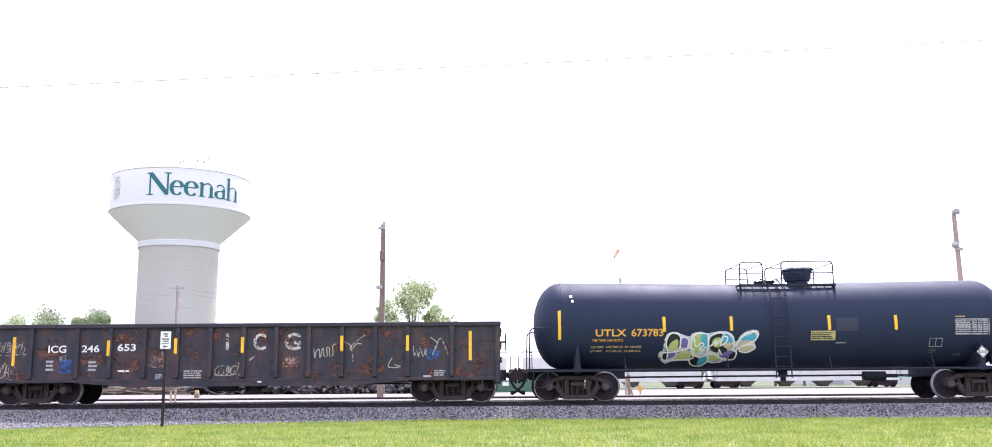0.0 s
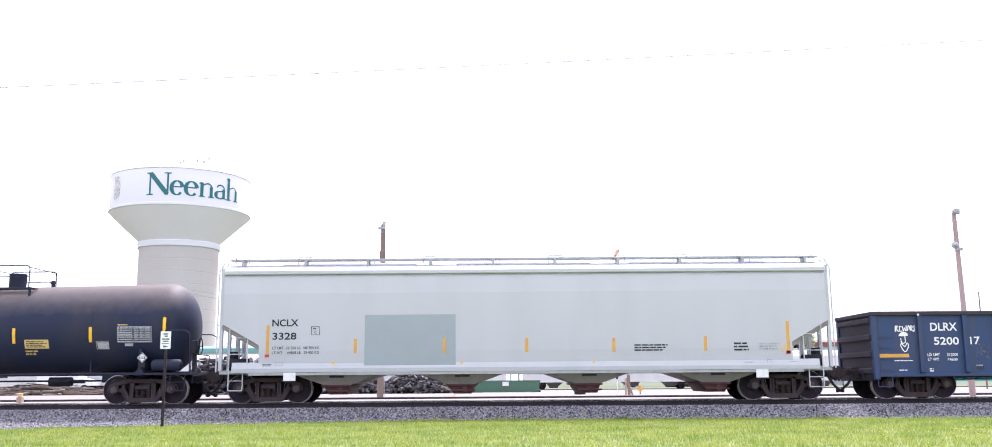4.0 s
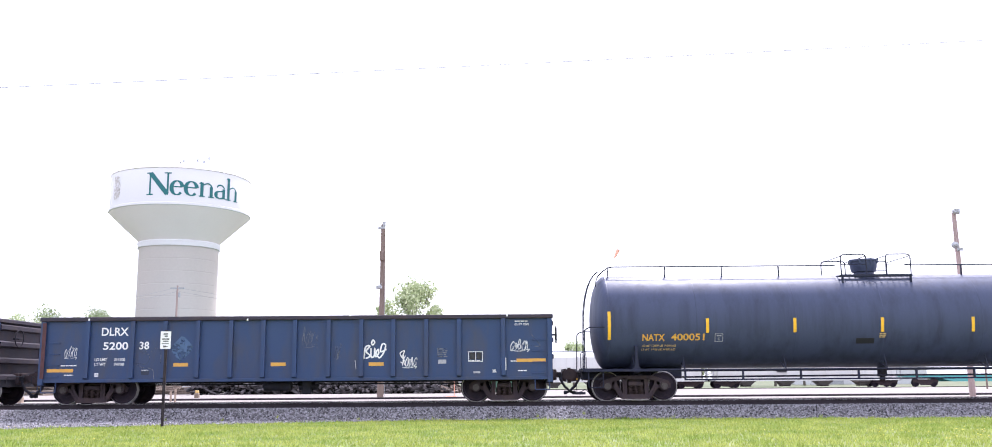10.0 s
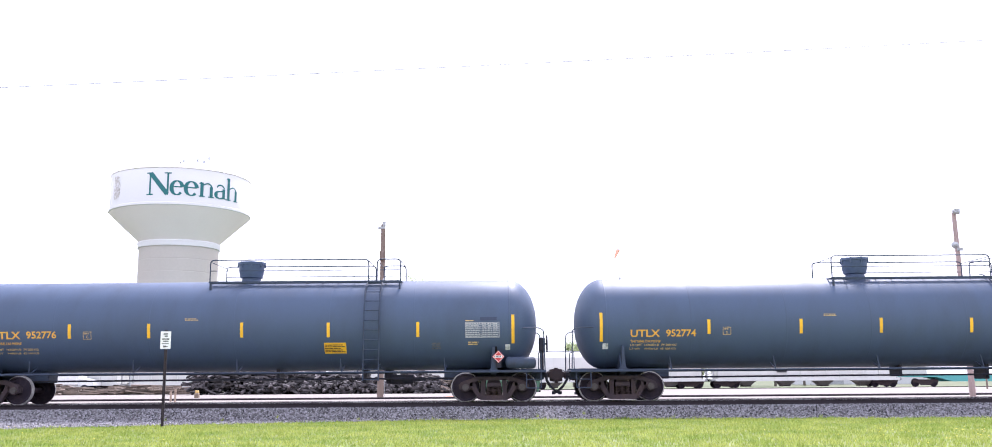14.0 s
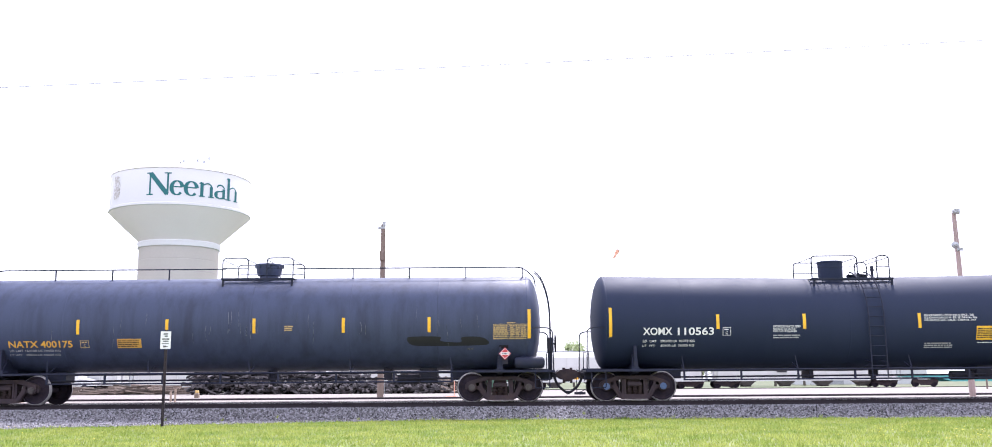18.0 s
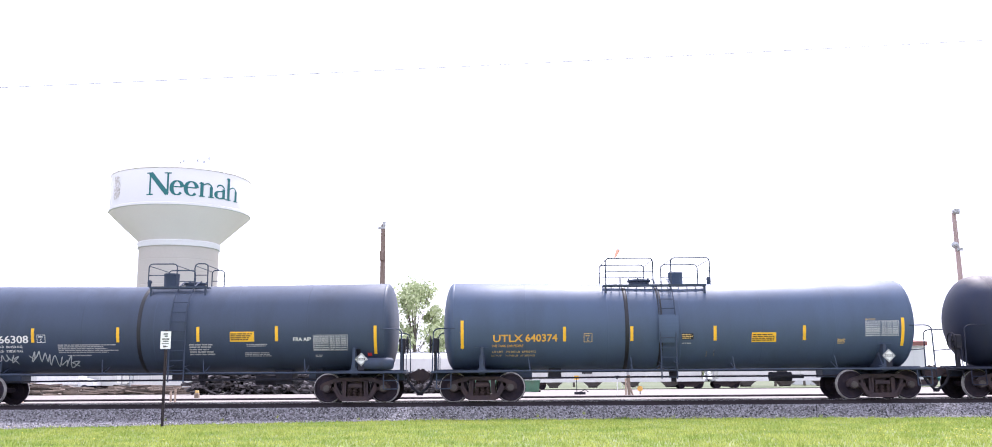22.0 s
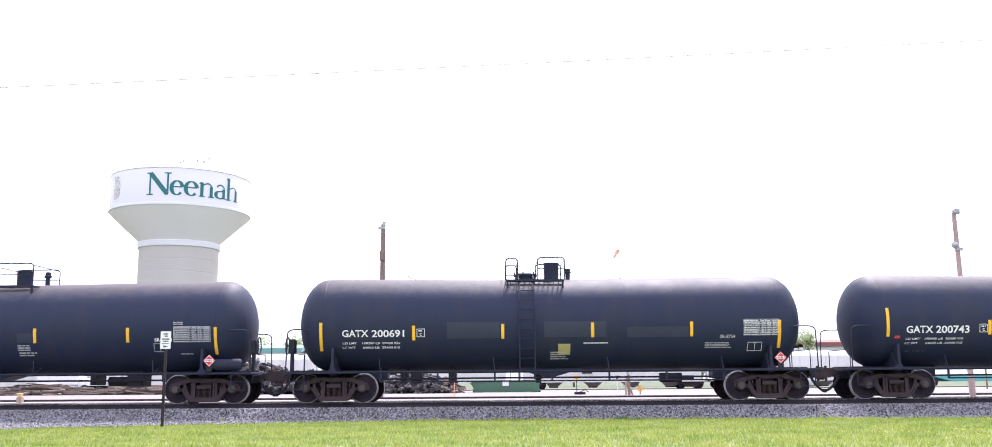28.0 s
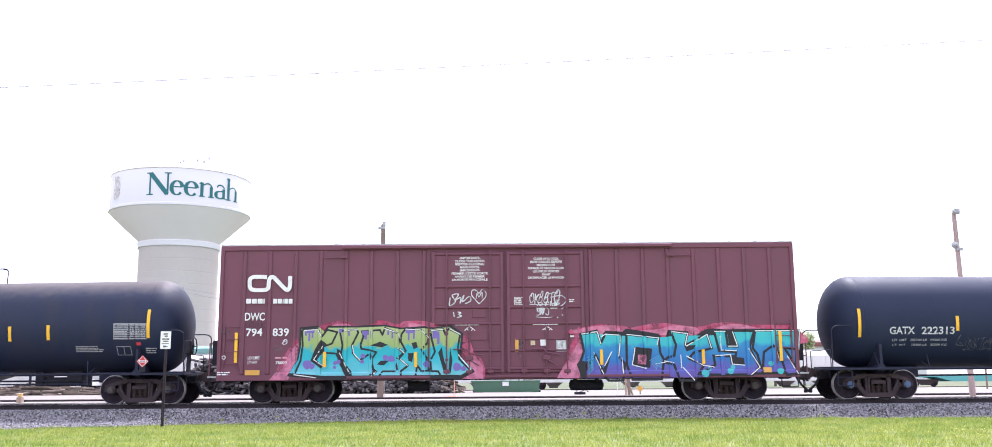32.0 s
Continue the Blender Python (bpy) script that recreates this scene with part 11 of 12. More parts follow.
# ---- water tower ----
TX, TY = -56.0, 165.0
tower = thing("water_tower", "white water tower on a grey concrete shaft with green lettering", "water tower", at=pose(TX, TY, 0))
prof = [(-0.3, 7.05)]
for k in range(11):
    z = 0.3 + k * 2.15
    prof += [(z, 6.72), (z + 0.03, 6.69), (z + 0.09, 6.69), (z + 0.12, 6.72)]
prof += [(24.1, 6.72)]
part("shaft", Shape().lathe(prof, 72, 'z'), M_CONC, tower, "cast concrete shaft with ring joints", smooth=30)
part("collar", Shape().lathe([(24.0, 6.7), (24.05, 6.95), (24.9, 7.0), (25.1, 6.8), (25.1, 6.3)], 72, 'z'), M_TOWER, tower, smooth=30)
part("bowl_cone", Shape().lathe([(25.0, 6.7), (25.4, 7.0), (29.75, 11.6), (30.1, 11.85)], 96, 'z'), M_BOWL, tower, "off-white conical underside", smooth=30)
part("band", Shape().lathe([(30.05, 11.8), (30.15, 12.0), (30.5, 12.0), (30.6, 11.8), (36.3, 11.8), (36.5, 11.7)], 96, 'z'), M_TOWER, tower, smooth=30)
part("rim", Shape().lathe([(36.35, 11.82), (36.38, 11.88), (36.5, 11.88), (36.55, 11.7)], 96, 'z'), M_BOWL, tower, "thin grey rim", smooth=30)
part("roof", Shape().lathe([(36.45, 11.75), (37.1, 10.2), (38.3, 6.3), (38.8, 0.1)], 96, 'z'), M_TOWER, tower, smooth=30)
part("roof_railing", Shape().tube([(2.4 * math.cos(k * math.pi / 12), 2.4 * math.sin(k * math.pi / 12), 39.5) for k in range(25)], 0.03, 5), M_TOWER, tower)
for dx, z in ((-0.5, 39.9), (0.1, 40.2), (2.6, 40.3), (3.7, 40.0), (4.6, 40.6)):
    an = part("antenna", Shape().cyl((dx, 0.0, 38.0), (dx, 0.0, z + 0.3), 0.03, 6), M_TOWER, tower)
    part("antenna_box", Shape().box(dx - 0.14, dx + 0.14, -0.12, -0.03, z - 0.25, z + 0.25, 0.02), M_FADED2, an)
toward = math.atan2(-TY, -TX)   # way from the tower to the eye


R0 = 11.85


def pen(paths, thin, thick):
    """Strokes of a broad pen in (along, height): thin where they run level, thick where they rise."""
    s = Shape()
    for pts in paths:
        w0, w1 = thin, thick
        if isinstance(pts[0], float):
            w0 = w1 = pts[0]
            pts = pts[1:]
        P = [Vector(p) for p in pts]
        vs = []
        for i, p in enumerate(P):
            d = (P[min(i + 1, len(P) - 1)] - P[max(i - 1, 0)]).normalized()
            w = w0 + (w1 - w0) * d.y ** 2
            o = Vector((-d.y, d.x)) * w / 2
            vs += [p + o, p - o]
        s.add([(q.x, q.y, 0) for q in vs], [(2 * i, 2 * i + 1, 2 * i + 3, 2 * i + 2) for i in range(len(P) - 1)])
    return s


def arc(cx, cz, rx, rz, a0, a1, n=16):
    return [(cx + rx * math.cos(radians(a0 + (a1 - a0) * k / n)), cz + rz * math.sin(radians(a0 + (a1 - a0) * k / n))) for k in range(n + 1)]


def line(x0, z0, x1, z1, n=6):
    return [(x0 + (x1 - x0) * k / n, z0 + (z1 - z0) * k / n) for k in range(n + 1)]


def serif_letter(ch, w):
    """Pen strokes of one letter w metres wide, its small height 2.5 and its tall height 3.8."""
    if ch == 'N':
        return [[0.3] + line(0.45, 0, 0.45, 3.75), [0.74] + line(0.5, 3.7, w - 0.5, 0.15), [0.3] + line(w - 0.45, 0.0, w - 0.45, 3.75), [0.2] + line(-0.1, 0.08, 1.0, 0.08), [0.2] + line(-0.2, 3.7, 0.8, 3.7), [0.2] + line(w - 1.05, 3.7, w + 0.1, 3.7)]
    if ch == 'e':
        return [arc(w / 2 + 0.05, 1.25, w / 2 - 0.18, 1.17, 8, 318, 26), [0.2] + line(0.3, 1.42, w - 0.15, 1.42)]
    if ch == 'n':
        return [[0.55] + line(0.5, 0, 0.5, 2.45), [0.2] + line(0.5, 1.75, 0.75, 2.05, 2) + arc(w / 2 + 0.22, 1.55, w / 2 - 0.55, 0.82, 120, 20, 10), [0.55] + line(w - 0.42, 1.9, w - 0.42, 0), [0.18] + line(0.0, 0.08, 1.0, 0.08), [0.18] + line(w - 0.95, 0.08, w + 0.08, 0.08), [0.22] + line(0.05, 2.25, 0.5, 2.42, 2)]
    if ch == 'a':
        return [[0.24] + arc(w / 2, 1.72, w / 2 - 0.3, 0.68, 160, 10, 12), [0.55] + line(w - 0.4, 1.8, w - 0.4, 0.3), [0.22] + line(w - 0.4, 0.3, w + 0.05, 0.1, 3), arc(w / 2 - 0.1, 0.7, w / 2 - 0.28, 0.62, 70, 320, 18), [0.2] + line(0.75, 1.25, w - 0.4, 1.5)]
    return [[0.55] + line(0.5, 0, 0.5, 3.85), [0.2] + line(0.5, 1.75, 0.75, 2.05, 2) + arc(w / 2 + 0.22, 1.55, w / 2 - 0.55, 0.82, 120, 20, 10), [0.55] + line(w - 0.42, 1.9, w - 0.42, 0), [0.18] + line(0.0, 0.08, 1.0, 0.08), [0.18] + line(w - 0.95, 0.08, w + 0.08, 0.08), [0.22] + line(0.05, 3.65, 0.5, 3.8, 2)]


WORD = (("N", -27.5, -9.0), ("e", -9.3, 0.8), ("e", 1.6, 12.0), ("n", 13.0, 25.3), ("a", 26.6, 36.7), ("h", 37.3, 50.2))
for ch, a0, a1 in WORD:
    s = pen(serif_letter(ch, radians(a1 - a0) * R0), 0.2, 0.66)
    s.v = [(R0 * math.cos(toward + radians(a0) + q[0] / R0), R0 * math.sin(toward + radians(a0) + q[0] / R0), 31.7 + q[1]) for q in s.v]
    part("letter", s, M_TEAL, tower)
# a faint tree emblem beside the word
em = Shape()
rng = random.Random(8)
for k in range(110):
    h = rng.random()
    a = toward + radians(-63 + rng.uniform(-1, 1) * (6.5 - 5.0 * abs(h - 0.45)))
    z = 31.7 + 3.8 * h
    q = 0.16
    em.add([(R0 * math.cos(a - 0.012), R0 * math.sin(a - 0.012), z), (R0 * math.cos(a + 0.012), R0 * math.sin(a + 0.012), z - q), (R0 * math.cos(a + 0.01), R0 * math.sin(a + 0.01), z + q)], [(0, 1, 2)])
part("emblem", em, paint("faint beige emblem paint", (0.5, 0.455, 0.43), 0.7, amount=0.2, scale=1, bump=0.02), tower, "faint beige tree emblem")


# ---- poles, lamps, signs ----
def lean_pole(s, base, top, r0, r1, n=12):
    return s.cyl(base, top, r0, n, r1)


p = thing("utility_pole", "brown weathered timber utility pole with a small box and a lamp", "utility pole")
part("pole", lean_pole(Shape(), (-6.72, 55, 0.0), (-6.66, 55, 10.1), 0.19, 0.13), M_WOOD, p, smooth=50)
part("pole_top_bracket", Shape().box(-6.95, -6.55, 54.85, 55.0, 9.82, 9.98, 0.02).cyl((-6.6, 54.9, 10.0), (-6.6, 54.9, 10.25), 0.09, 8), M_STEEL, p)
part("junction_box", Shape().box(-6.83, -6.5, 54.72, 54.88, 7.95, 8.5, 0.03), M_WOOD, p)
part("floodlight", Shape().box(-6.98, -6.66, 54.5, 54.85, 6.25, 6.45, 0.03).cyl((-6.8, 54.7, 6.45), (-6.7, 54.9, 6.6), 0.03, 6), M_STEEL, p)
part("ground_wire", Shape().tube([(-6.5, 54.9, 8.0), (-6.52, 54.8, 3.0), (-6.45, 54.8, 0.0)], 0.012, 5), M_STEEL, p)
p = thing("utility_pole", "pale brown leaning timber pole with a round lamp", "utility pole")
part("pole", lean_pole(Shape(), (21.98, 44.3, 0.0), (21.83, 44.3, 8.7), 0.14, 0.1), M_PALEWOOD, p, smooth=50)
part("pole_cap", Shape().box(21.75, 22.05, 44.1, 44.3, 8.62, 8.85, 0.02).cyl((21.8, 44.15, 8.75), (21.8, 44.0, 8.75), 0.1, 10), M_STEEL, p)
part("round_lamp", Shape().lathe([(0.0, 0.05), (0.1, 0.17), (0.16, 0.17), (0.18, 0.02)], 18, 'y', (21.66, 43.95, 7.1)).tube([(21.66, 44.1, 7.1), (21.9, 44.25, 7.05)], 0.025, 5), M_STEEL, p)
part("lamp_clamp", Shape().box(21.78, 22.04, 44.1, 44.2, 6.85, 6.98), M_STEEL, p)
p = thing("lamp_post", "slim pale lamp post with a short arm", "lamp post")
part("post", lean_pole(Shape(), (10.35, 75, 0.0), (9.87, 75, 9.0), 0.12, 0.07), M_STEEL, p, smooth=50)
part("lamp_head", Shape().box(9.3, 9.62, 74.85, 75.1, 8.3, 8.45, 0.02), M_UNDER, p)
part("lamp_arm", Shape().tube([(9.5, 75, 8.5), (9.7, 75, 8.75), (9.9, 75, 8.7)], 0.02, 5), M_STEEL, p)
p = thing("utility_pole", "thin grey far pole carrying wires before the water tower", "utility pole")
part("pole", lean_pole(Shape(), (-40.7, 120, -0.1), (-40.7, 120, 13.2), 0.17, 0.11), M_PALEWOOD, p, smooth=50)
part("transformer", Shape().cyl((-40.45, 120, 11.7), (-40.45, 120, 12.3), 0.16, 10), M_STEEL, p)
part("crossarm", Shape().box(-41.6, -39.8, 119.9, 120.1, 12.75, 12.95), M_STEEL, p)
for (x0, x1, z1) in ((-40.7, -75.0, 7.5), (-40.7, -8.0, 9.0)):
    w = thing("overhead_wire", "thin dark overhead wire sagging between poles", "wire")
    part("strand", Shape().tube([(x0 + (x1 - x0) * t, 120, 12.95 + (z1 - 12.95) * t - 2.4 * t * (1 - t)) for t in np.linspace(0, 1, 12)], 0.02, 4), M_STEEL, w)
    part("strand", Shape().tube([(x0 + (x1 - x0) * t, 120.3, 12.5 + (z1 - 12.9) * t - 2.8 * t * (1 - t)) for t in np.linspace(0, 1, 12)], 0.02, 4), M_STEEL, w)
p = thing("utility_pole", "thin dark distant pole beyond the yard", "utility pole")
part("pole", lean_pole(Shape(), (38.9, 76, 0.0), (38.9, 76, 7.7), 0.07, 0.05), M_WOOD, p, smooth=50)
for (x, z) in ((-40, 7.82), (40, 11.22)):
    p = thing("utility_pole", "brown timber utility pole beside the lawn", "utility pole")
    part("pole", lean_pole(Shape(), (x, 24, -0.3), (x, 24, z + 0.4), 0.18, 0.13), M_WOOD, p, smooth=50)
thing("overhead_wire", "thin overhead wire strung between tall poles", "wire", shape=Shape().tube([(-40 + 80 * t, 24, 7.82 + 3.4 * t - 1.2 * t * (1 - t)) for t in np.linspace(0, 1, 20)], 0.0085, 4), material=M_UNDER)

p = thing("sign_post", "white notice on a thin brown steel post in the ballast", "sign", at=pose(-8.92, 25.6, 0))
part("post", Shape().box(-0.035, 0.035, -0.02, 0.02, -0.3, 2.37).box(-0.012, 0.012, -0.045, -0.02, -0.3, 2.37), M_RAIL, p)
pl = part("notice_plate", Shape().box(-0.14, 0.14, -0.052, -0.046, 1.86, 2.33), M_WHITE, p)
sg = Shape()
for (x0, x1, z0, z1) in ((-0.06, 0.06, 2.24, 2.28), (-0.03, 0.05, 2.18, 2.22), (-0.1, 0.1, 2.1, 2.14), (-0.07, 0.08, 2.05, 2.08), (-0.1, 0.09, 1.99, 2.01), (-0.06, 0.02, 1.9, 1.95), (0.0, 0.07, 1.91, 1.93)):
    sg.add([(x0, -0.054, z0), (x1, -0.054, z0), (x1, -0.054, z1), (x0, -0.054, z1)], [(0, 1, 2, 3)])
part("small_print", sg, M_FADED, pl)

mast = thing("windsock_mast", "slim pale windsock mast far behind the yard", "mast", at=pose(17.0, 130, 0))
part("mast", Shape().cyl((0, 0, -0.2), (0, 0, 18.9), 0.05, 8, 0.03), M_TOWER, mast)
sock = thing("windsock", "orange cloth windsock hanging at an angle", "windsock")
part("cone", Shape().lathe([(0.0, 0.24), (0.4, 0.22), (0.9, 0.16), (1.35, 0.1)], 14, 'x'), M_ORANGE, sock, smooth=40)
part("ring", Shape().lathe([(-0.03, 0.25), (0.03, 0.25)], 14, 'x'), M_STEEL, sock)


# ---- yard things ----
def skip(x0, x1, y, z0, z1):
    d = thing("roll_off_container", "long low green steel container with a white label", "container")
    s = Shape()
    s.add([(x0 + 0.25, y - 1.1, z0 + 0.02), (x1 - 0.12, y - 1.1, z0 + 0.02), (x1, y - 1.2, z1), (x0, y - 1.2, z1), (x0 + 0.25, y + 1.1, z0 + 0.02), (x1 - 0.12, y + 1.1, z0 + 0.02), (x1, y + 1.2, z1), (x0, y + 1.2, z1)],
          [(0, 1, 2, 3), (5, 4, 7, 6), (0, 3, 7, 4), (1, 5, 6, 2), (0, 4, 5, 1)])
    part("body", s, M_SKIP, d)
    part("top_rim", Shape().box(x0 - 0.03, x1 + 0.03, y - 1.27, y - 1.15, z1 - 0.08, z1 + 0.03, 0.01), M_SKIP, d)
    part("top_rim", Shape().box(x0 - 0.03, x1 + 0.03, y + 1.15, y + 1.27, z1 - 0.08, z1 + 0.03, 0.01), M_SKIP, d)
    for k in range(9):
        q = x0 + 0.3 + (x1 - x0 - 0.5) * k / 8
        part("side_rib", Shape().box(q - 0.04, q + 0.04, y - 1.21, y - 1.1, z0 + 0.16, z1 - 0.08), M_SKIP, d)
    for q in (x0 + 0.5, x1 - 0.3):
        part("skid", Shape().box(q - 0.35, q + 0.35, y - 1.0, y + 1.0, z0 - 0.02, z0 + 0.13), M_UNDER, d)
    part("label", Shape().box((x0 + x1) / 2 - 0.25, (x0 + x1) / 2 + 0.25, y - 1.235, y - 1.225, z0 + 0.5, z0 + 0.9), M_WHITE, d)
    return d


skip(-2.1, 3.45, 78, 0.02, 0.93)


def heap(label, x0, x1, y0, y1, tops, n, size, seed, mat, name="sleeper_heap", cat="timber heap", flat=1.0):
    """A heap of timbers tumbled over one another. tops: its height along the heap."""
    rng = random.Random(seed)
    s = Shape()
    for k in range(n):
        t = rng.random()
        x = x0 + (x1 - x0) * t
        i = min(int(t * (len(tops) - 1)), len(tops) - 2)
        f = t * (len(tops) - 1) - i
        top = tops[i] * (1 - f) + tops[i + 1] * f
        v = rng.random()
        y = y0 + (y1 - y0) * v
        z = 0.1 + (top - 0.1) * rng.random() ** 0.8 * min(1, 0.25 + 2.2 * (v if v < 0.5 else 1 - v))
        m = pose(x, y, z, flat * rng.uniform(-28, 28), flat * rng.uniform(-25, 25), rng.choice((0, 90 if flat > 0.5 else 0, 90 if flat > 0.5 else 8, rng.uniform(0, 180))) + flat * rng.uniform(-25, 25))
        L, w, h = size[0] * rng.uniform(0.6, 1.05), size[1] * rng.uniform(0.8, 1.2), size[2] * rng.uniform(0.8, 1.2)
        b = Shape().box(-L / 2, L / 2, -w / 2, w / 2, -h / 2, h / 2)
        s.add([m @ Vector(q) for q in b.v], b.f)
    return thing(name, label, cat, kind="stuff", shape=s, material=mat)


def by_island(m, lo, hi):
    """Each loose piece of a joined mesh takes its own tone."""
    n, l = m.node_tree.nodes, m.node_tree.links
    b = n["Principled BSDF"]
    old = b.inputs["Base Color"].links[0].from_socket
    geo = n.new("ShaderNodeNewGeometry")
    mr = n.new("ShaderNodeMapRange")
    mr.inputs[3].default_value, mr.inputs[4].default_value = lo, hi
    l.new(geo.outputs["Random Per Island"], mr.inputs[0])
    hsv = n.new("ShaderNodeHueSaturation")
    l.new(mr.outputs[0], hsv.inputs["Value"])
    l.new(old, hsv.inputs["Color"])
    l.new(hsv.outputs[0], b.inputs["Base Color"])
    return m


M_TIEHEAP = by_island(paint("old sleeper timber", (0.05, 0.045, 0.048), 0.9, dirt=(0.13, 0.115, 0.115), amount=0.7, scale=1.5, bump=0.4, fine=12), 0.25, 2.4)
M_SCRAP = by_island(paint("scrap sawn timber", (0.2, 0.155, 0.125), 0.9, dirt=(0.07, 0.055, 0.05), amount=0.8, scale=1.5, bump=0.4, fine=12), 0.2, 1.5)
heap("dark heap of old railway sleepers", -24.0, -9.0, 74.0, 79.0, (2.7, 3.0, 2.6, 1.8, 1.7, 1.5, 1.0), 1500, (1.5, 0.17, 0.14), 1, M_TIEHEAP)
heap("dark rounded heap of old railway sleepers", -8.9, -3.6, 73.0, 77.0, (0.8, 1.5, 1.7, 1.4, 0.7), 650, (1.1, 0.16, 0.13), 2, M_TIEHEAP)
heap("pale scrap timber at the end of the sleeper heap", -4.4, -2.9, 73.0, 76.0, (1.0, 1.1, 0.5), 60, (1.2, 0.2, 0.12), 3, M_SCRAP, "timber_heap")
heap("brown heap of scrap timber and poles", -52.0, -25.5, 78.0, 84.0, (0.55, 0.8, 0.5, 0.9, 0.45, 0.75, 0.4), 620, (3.2, 0.22, 0.12), 4, M_SCRAP, "timber_heap", flat=0.25)

# switch stands, markers and bits of yard clutter
def marker(name, label, cat, x, y, parts):
    t = thing(name, label, cat, at=pose(x, y, 0.03))
    for (nm, sh, m) in parts:
        part(nm, sh, m, t, smooth=40)


marker("switch_target", "round yellow switch target on a short post", "switch target", 9.1, 61, [("post", Shape().cyl((0, 0, -0.1), (0, 0, 0.3), 0.03, 8), M_UNDER), ("disc", Shape().lathe([(-0.03, 0.02), (-0.03, 0.17), (0.03, 0.17), (0.03, 0.02)], 20, 'y', (0, 0, 0.35)), M_AMBER)])
marker("switch_stand", "thin switch stand with a small yellow flag", "switch stand", 5.15, 62, [("post", Shape().cyl((0, 0, -0.1), (0, 0, 1.1), 0.025, 8), M_UNDER), ("flag", Shape().box(-0.14, 0.14, -0.02, 0.02, 0.95, 1.2), M_YELLOW), ("base", Shape().box(-0.15, 0.55, -0.2, 0.2, -0.05, 0.16, 0.03), M_UNDER), ("lever", Shape().tube([(0.1, -0.2, 0.1), (0.5, -0.25, 0.3), (0.75, -0.25, 0.15)], 0.025, 5), M_UNDER)])
marker("marker_post", "thin white marker post with a black cup", "marker post", 6.9, 55, [("post", Shape().cyl((0, 0, -0.1), (0, 0, 1.0), 0.02, 6), M_WHITE), ("cup", Shape().lathe([(0.95, 0.04), (1.12, 0.1), (1.15, 0.1)], 12, 'z'), M_UNDER)])
marker("bumping_post", "weathered timber post with a brace", "post", 8.05, 58.5, [("post", Shape().box(-0.08, 0.08, -0.08, 0.08, -0.1, 1.2, 0.01), M_BOARD), ("brace", Shape().tube([(-0.12, 0, 1.0), (0.22, -0.1, -0.05)], 0.06, 6), M_BOARD), ("second_post", Shape().box(-0.24, -0.14, -0.05, 0.05, -0.1, 1.0, 0.01), M_BOARD)])
marker("survey_rod", "red-orange survey rod on the pale ground", "survey rod", -2.55, 57, [("rod", Shape().cyl((0, 0, -0.05), (0, 0, 0.9), 0.02, 6), M_ORANGE), ("foot", Shape().box(-0.5, 0.12, -0.25, 0.2, -0.02, 0.03, 0.01), M_ORANGE)])
for (x, y) in ((-23.6, 47.4), (-18.5, 59.0)):
    marker("switch_machine", "beige switch machine with a small yellow top", "switch machine", x, y, [("cabinet", Shape().box(-0.13, 0.13, -0.15, 0.15, -0.05, 0.3, 0.03), M_BOARD), ("lid", Shape().box(-0.09, 0.09, -0.1, 0.1, 0.3, 0.46, 0.02), M_DULLGOLD), ("foot", Shape().box(-0.3, 0.3, -0.2, 0.2, -0.08, 0.0, 0.01), M_UNDER)])
marker("post_stub", "pair of pale timber stubs", "post", -15.9, 47.0, [("stub", Shape().cyl((-0.12, 0, -0.1), (-0.12, 0, 0.55), 0.05, 10), M_BOARD), ("second_stub", Shape().cyl((0.1, 0, -0.1), (0.1, 0, 0.62), 0.05, 10), M_BOARD)])

tr = thing("flatbed_trailer", "white flatbed trailer parked behind the timber", "trailer", at=pose(-41.5, 92, 0.0))
part("cab", Shape().box(-2.4, 1.6, -1.1, 1.1, 0.75, 1.9, 0.12), M_WHITE, tr)
part("hood", Shape().prism([(1.6, 0.75), (3.0, 0.75), (3.0, 1.15), (1.6, 1.5)], -0.95, 0.95), M_WHITE, tr)
part("bed", Shape().box(-4.2, -2.4, -1.1, 1.1, 0.7, 0.95, 0.03), M_STEEL, tr)
for q in (-3.4, 2.2):
    for sy in (-0.9, 0.9):
        part("wheel", Shape().lathe([(-0.12, 0.1), (-0.12, 0.36), (-0.08, 0.42), (0.08, 0.42), (0.12, 0.36), (0.12, 0.1)], 20, 'y', (q, sy, 0.42)), M_UNDER, tr, smooth=40)


# ---- the far train of white hoppers and what stands behind it ----
FAR_MESH = {}


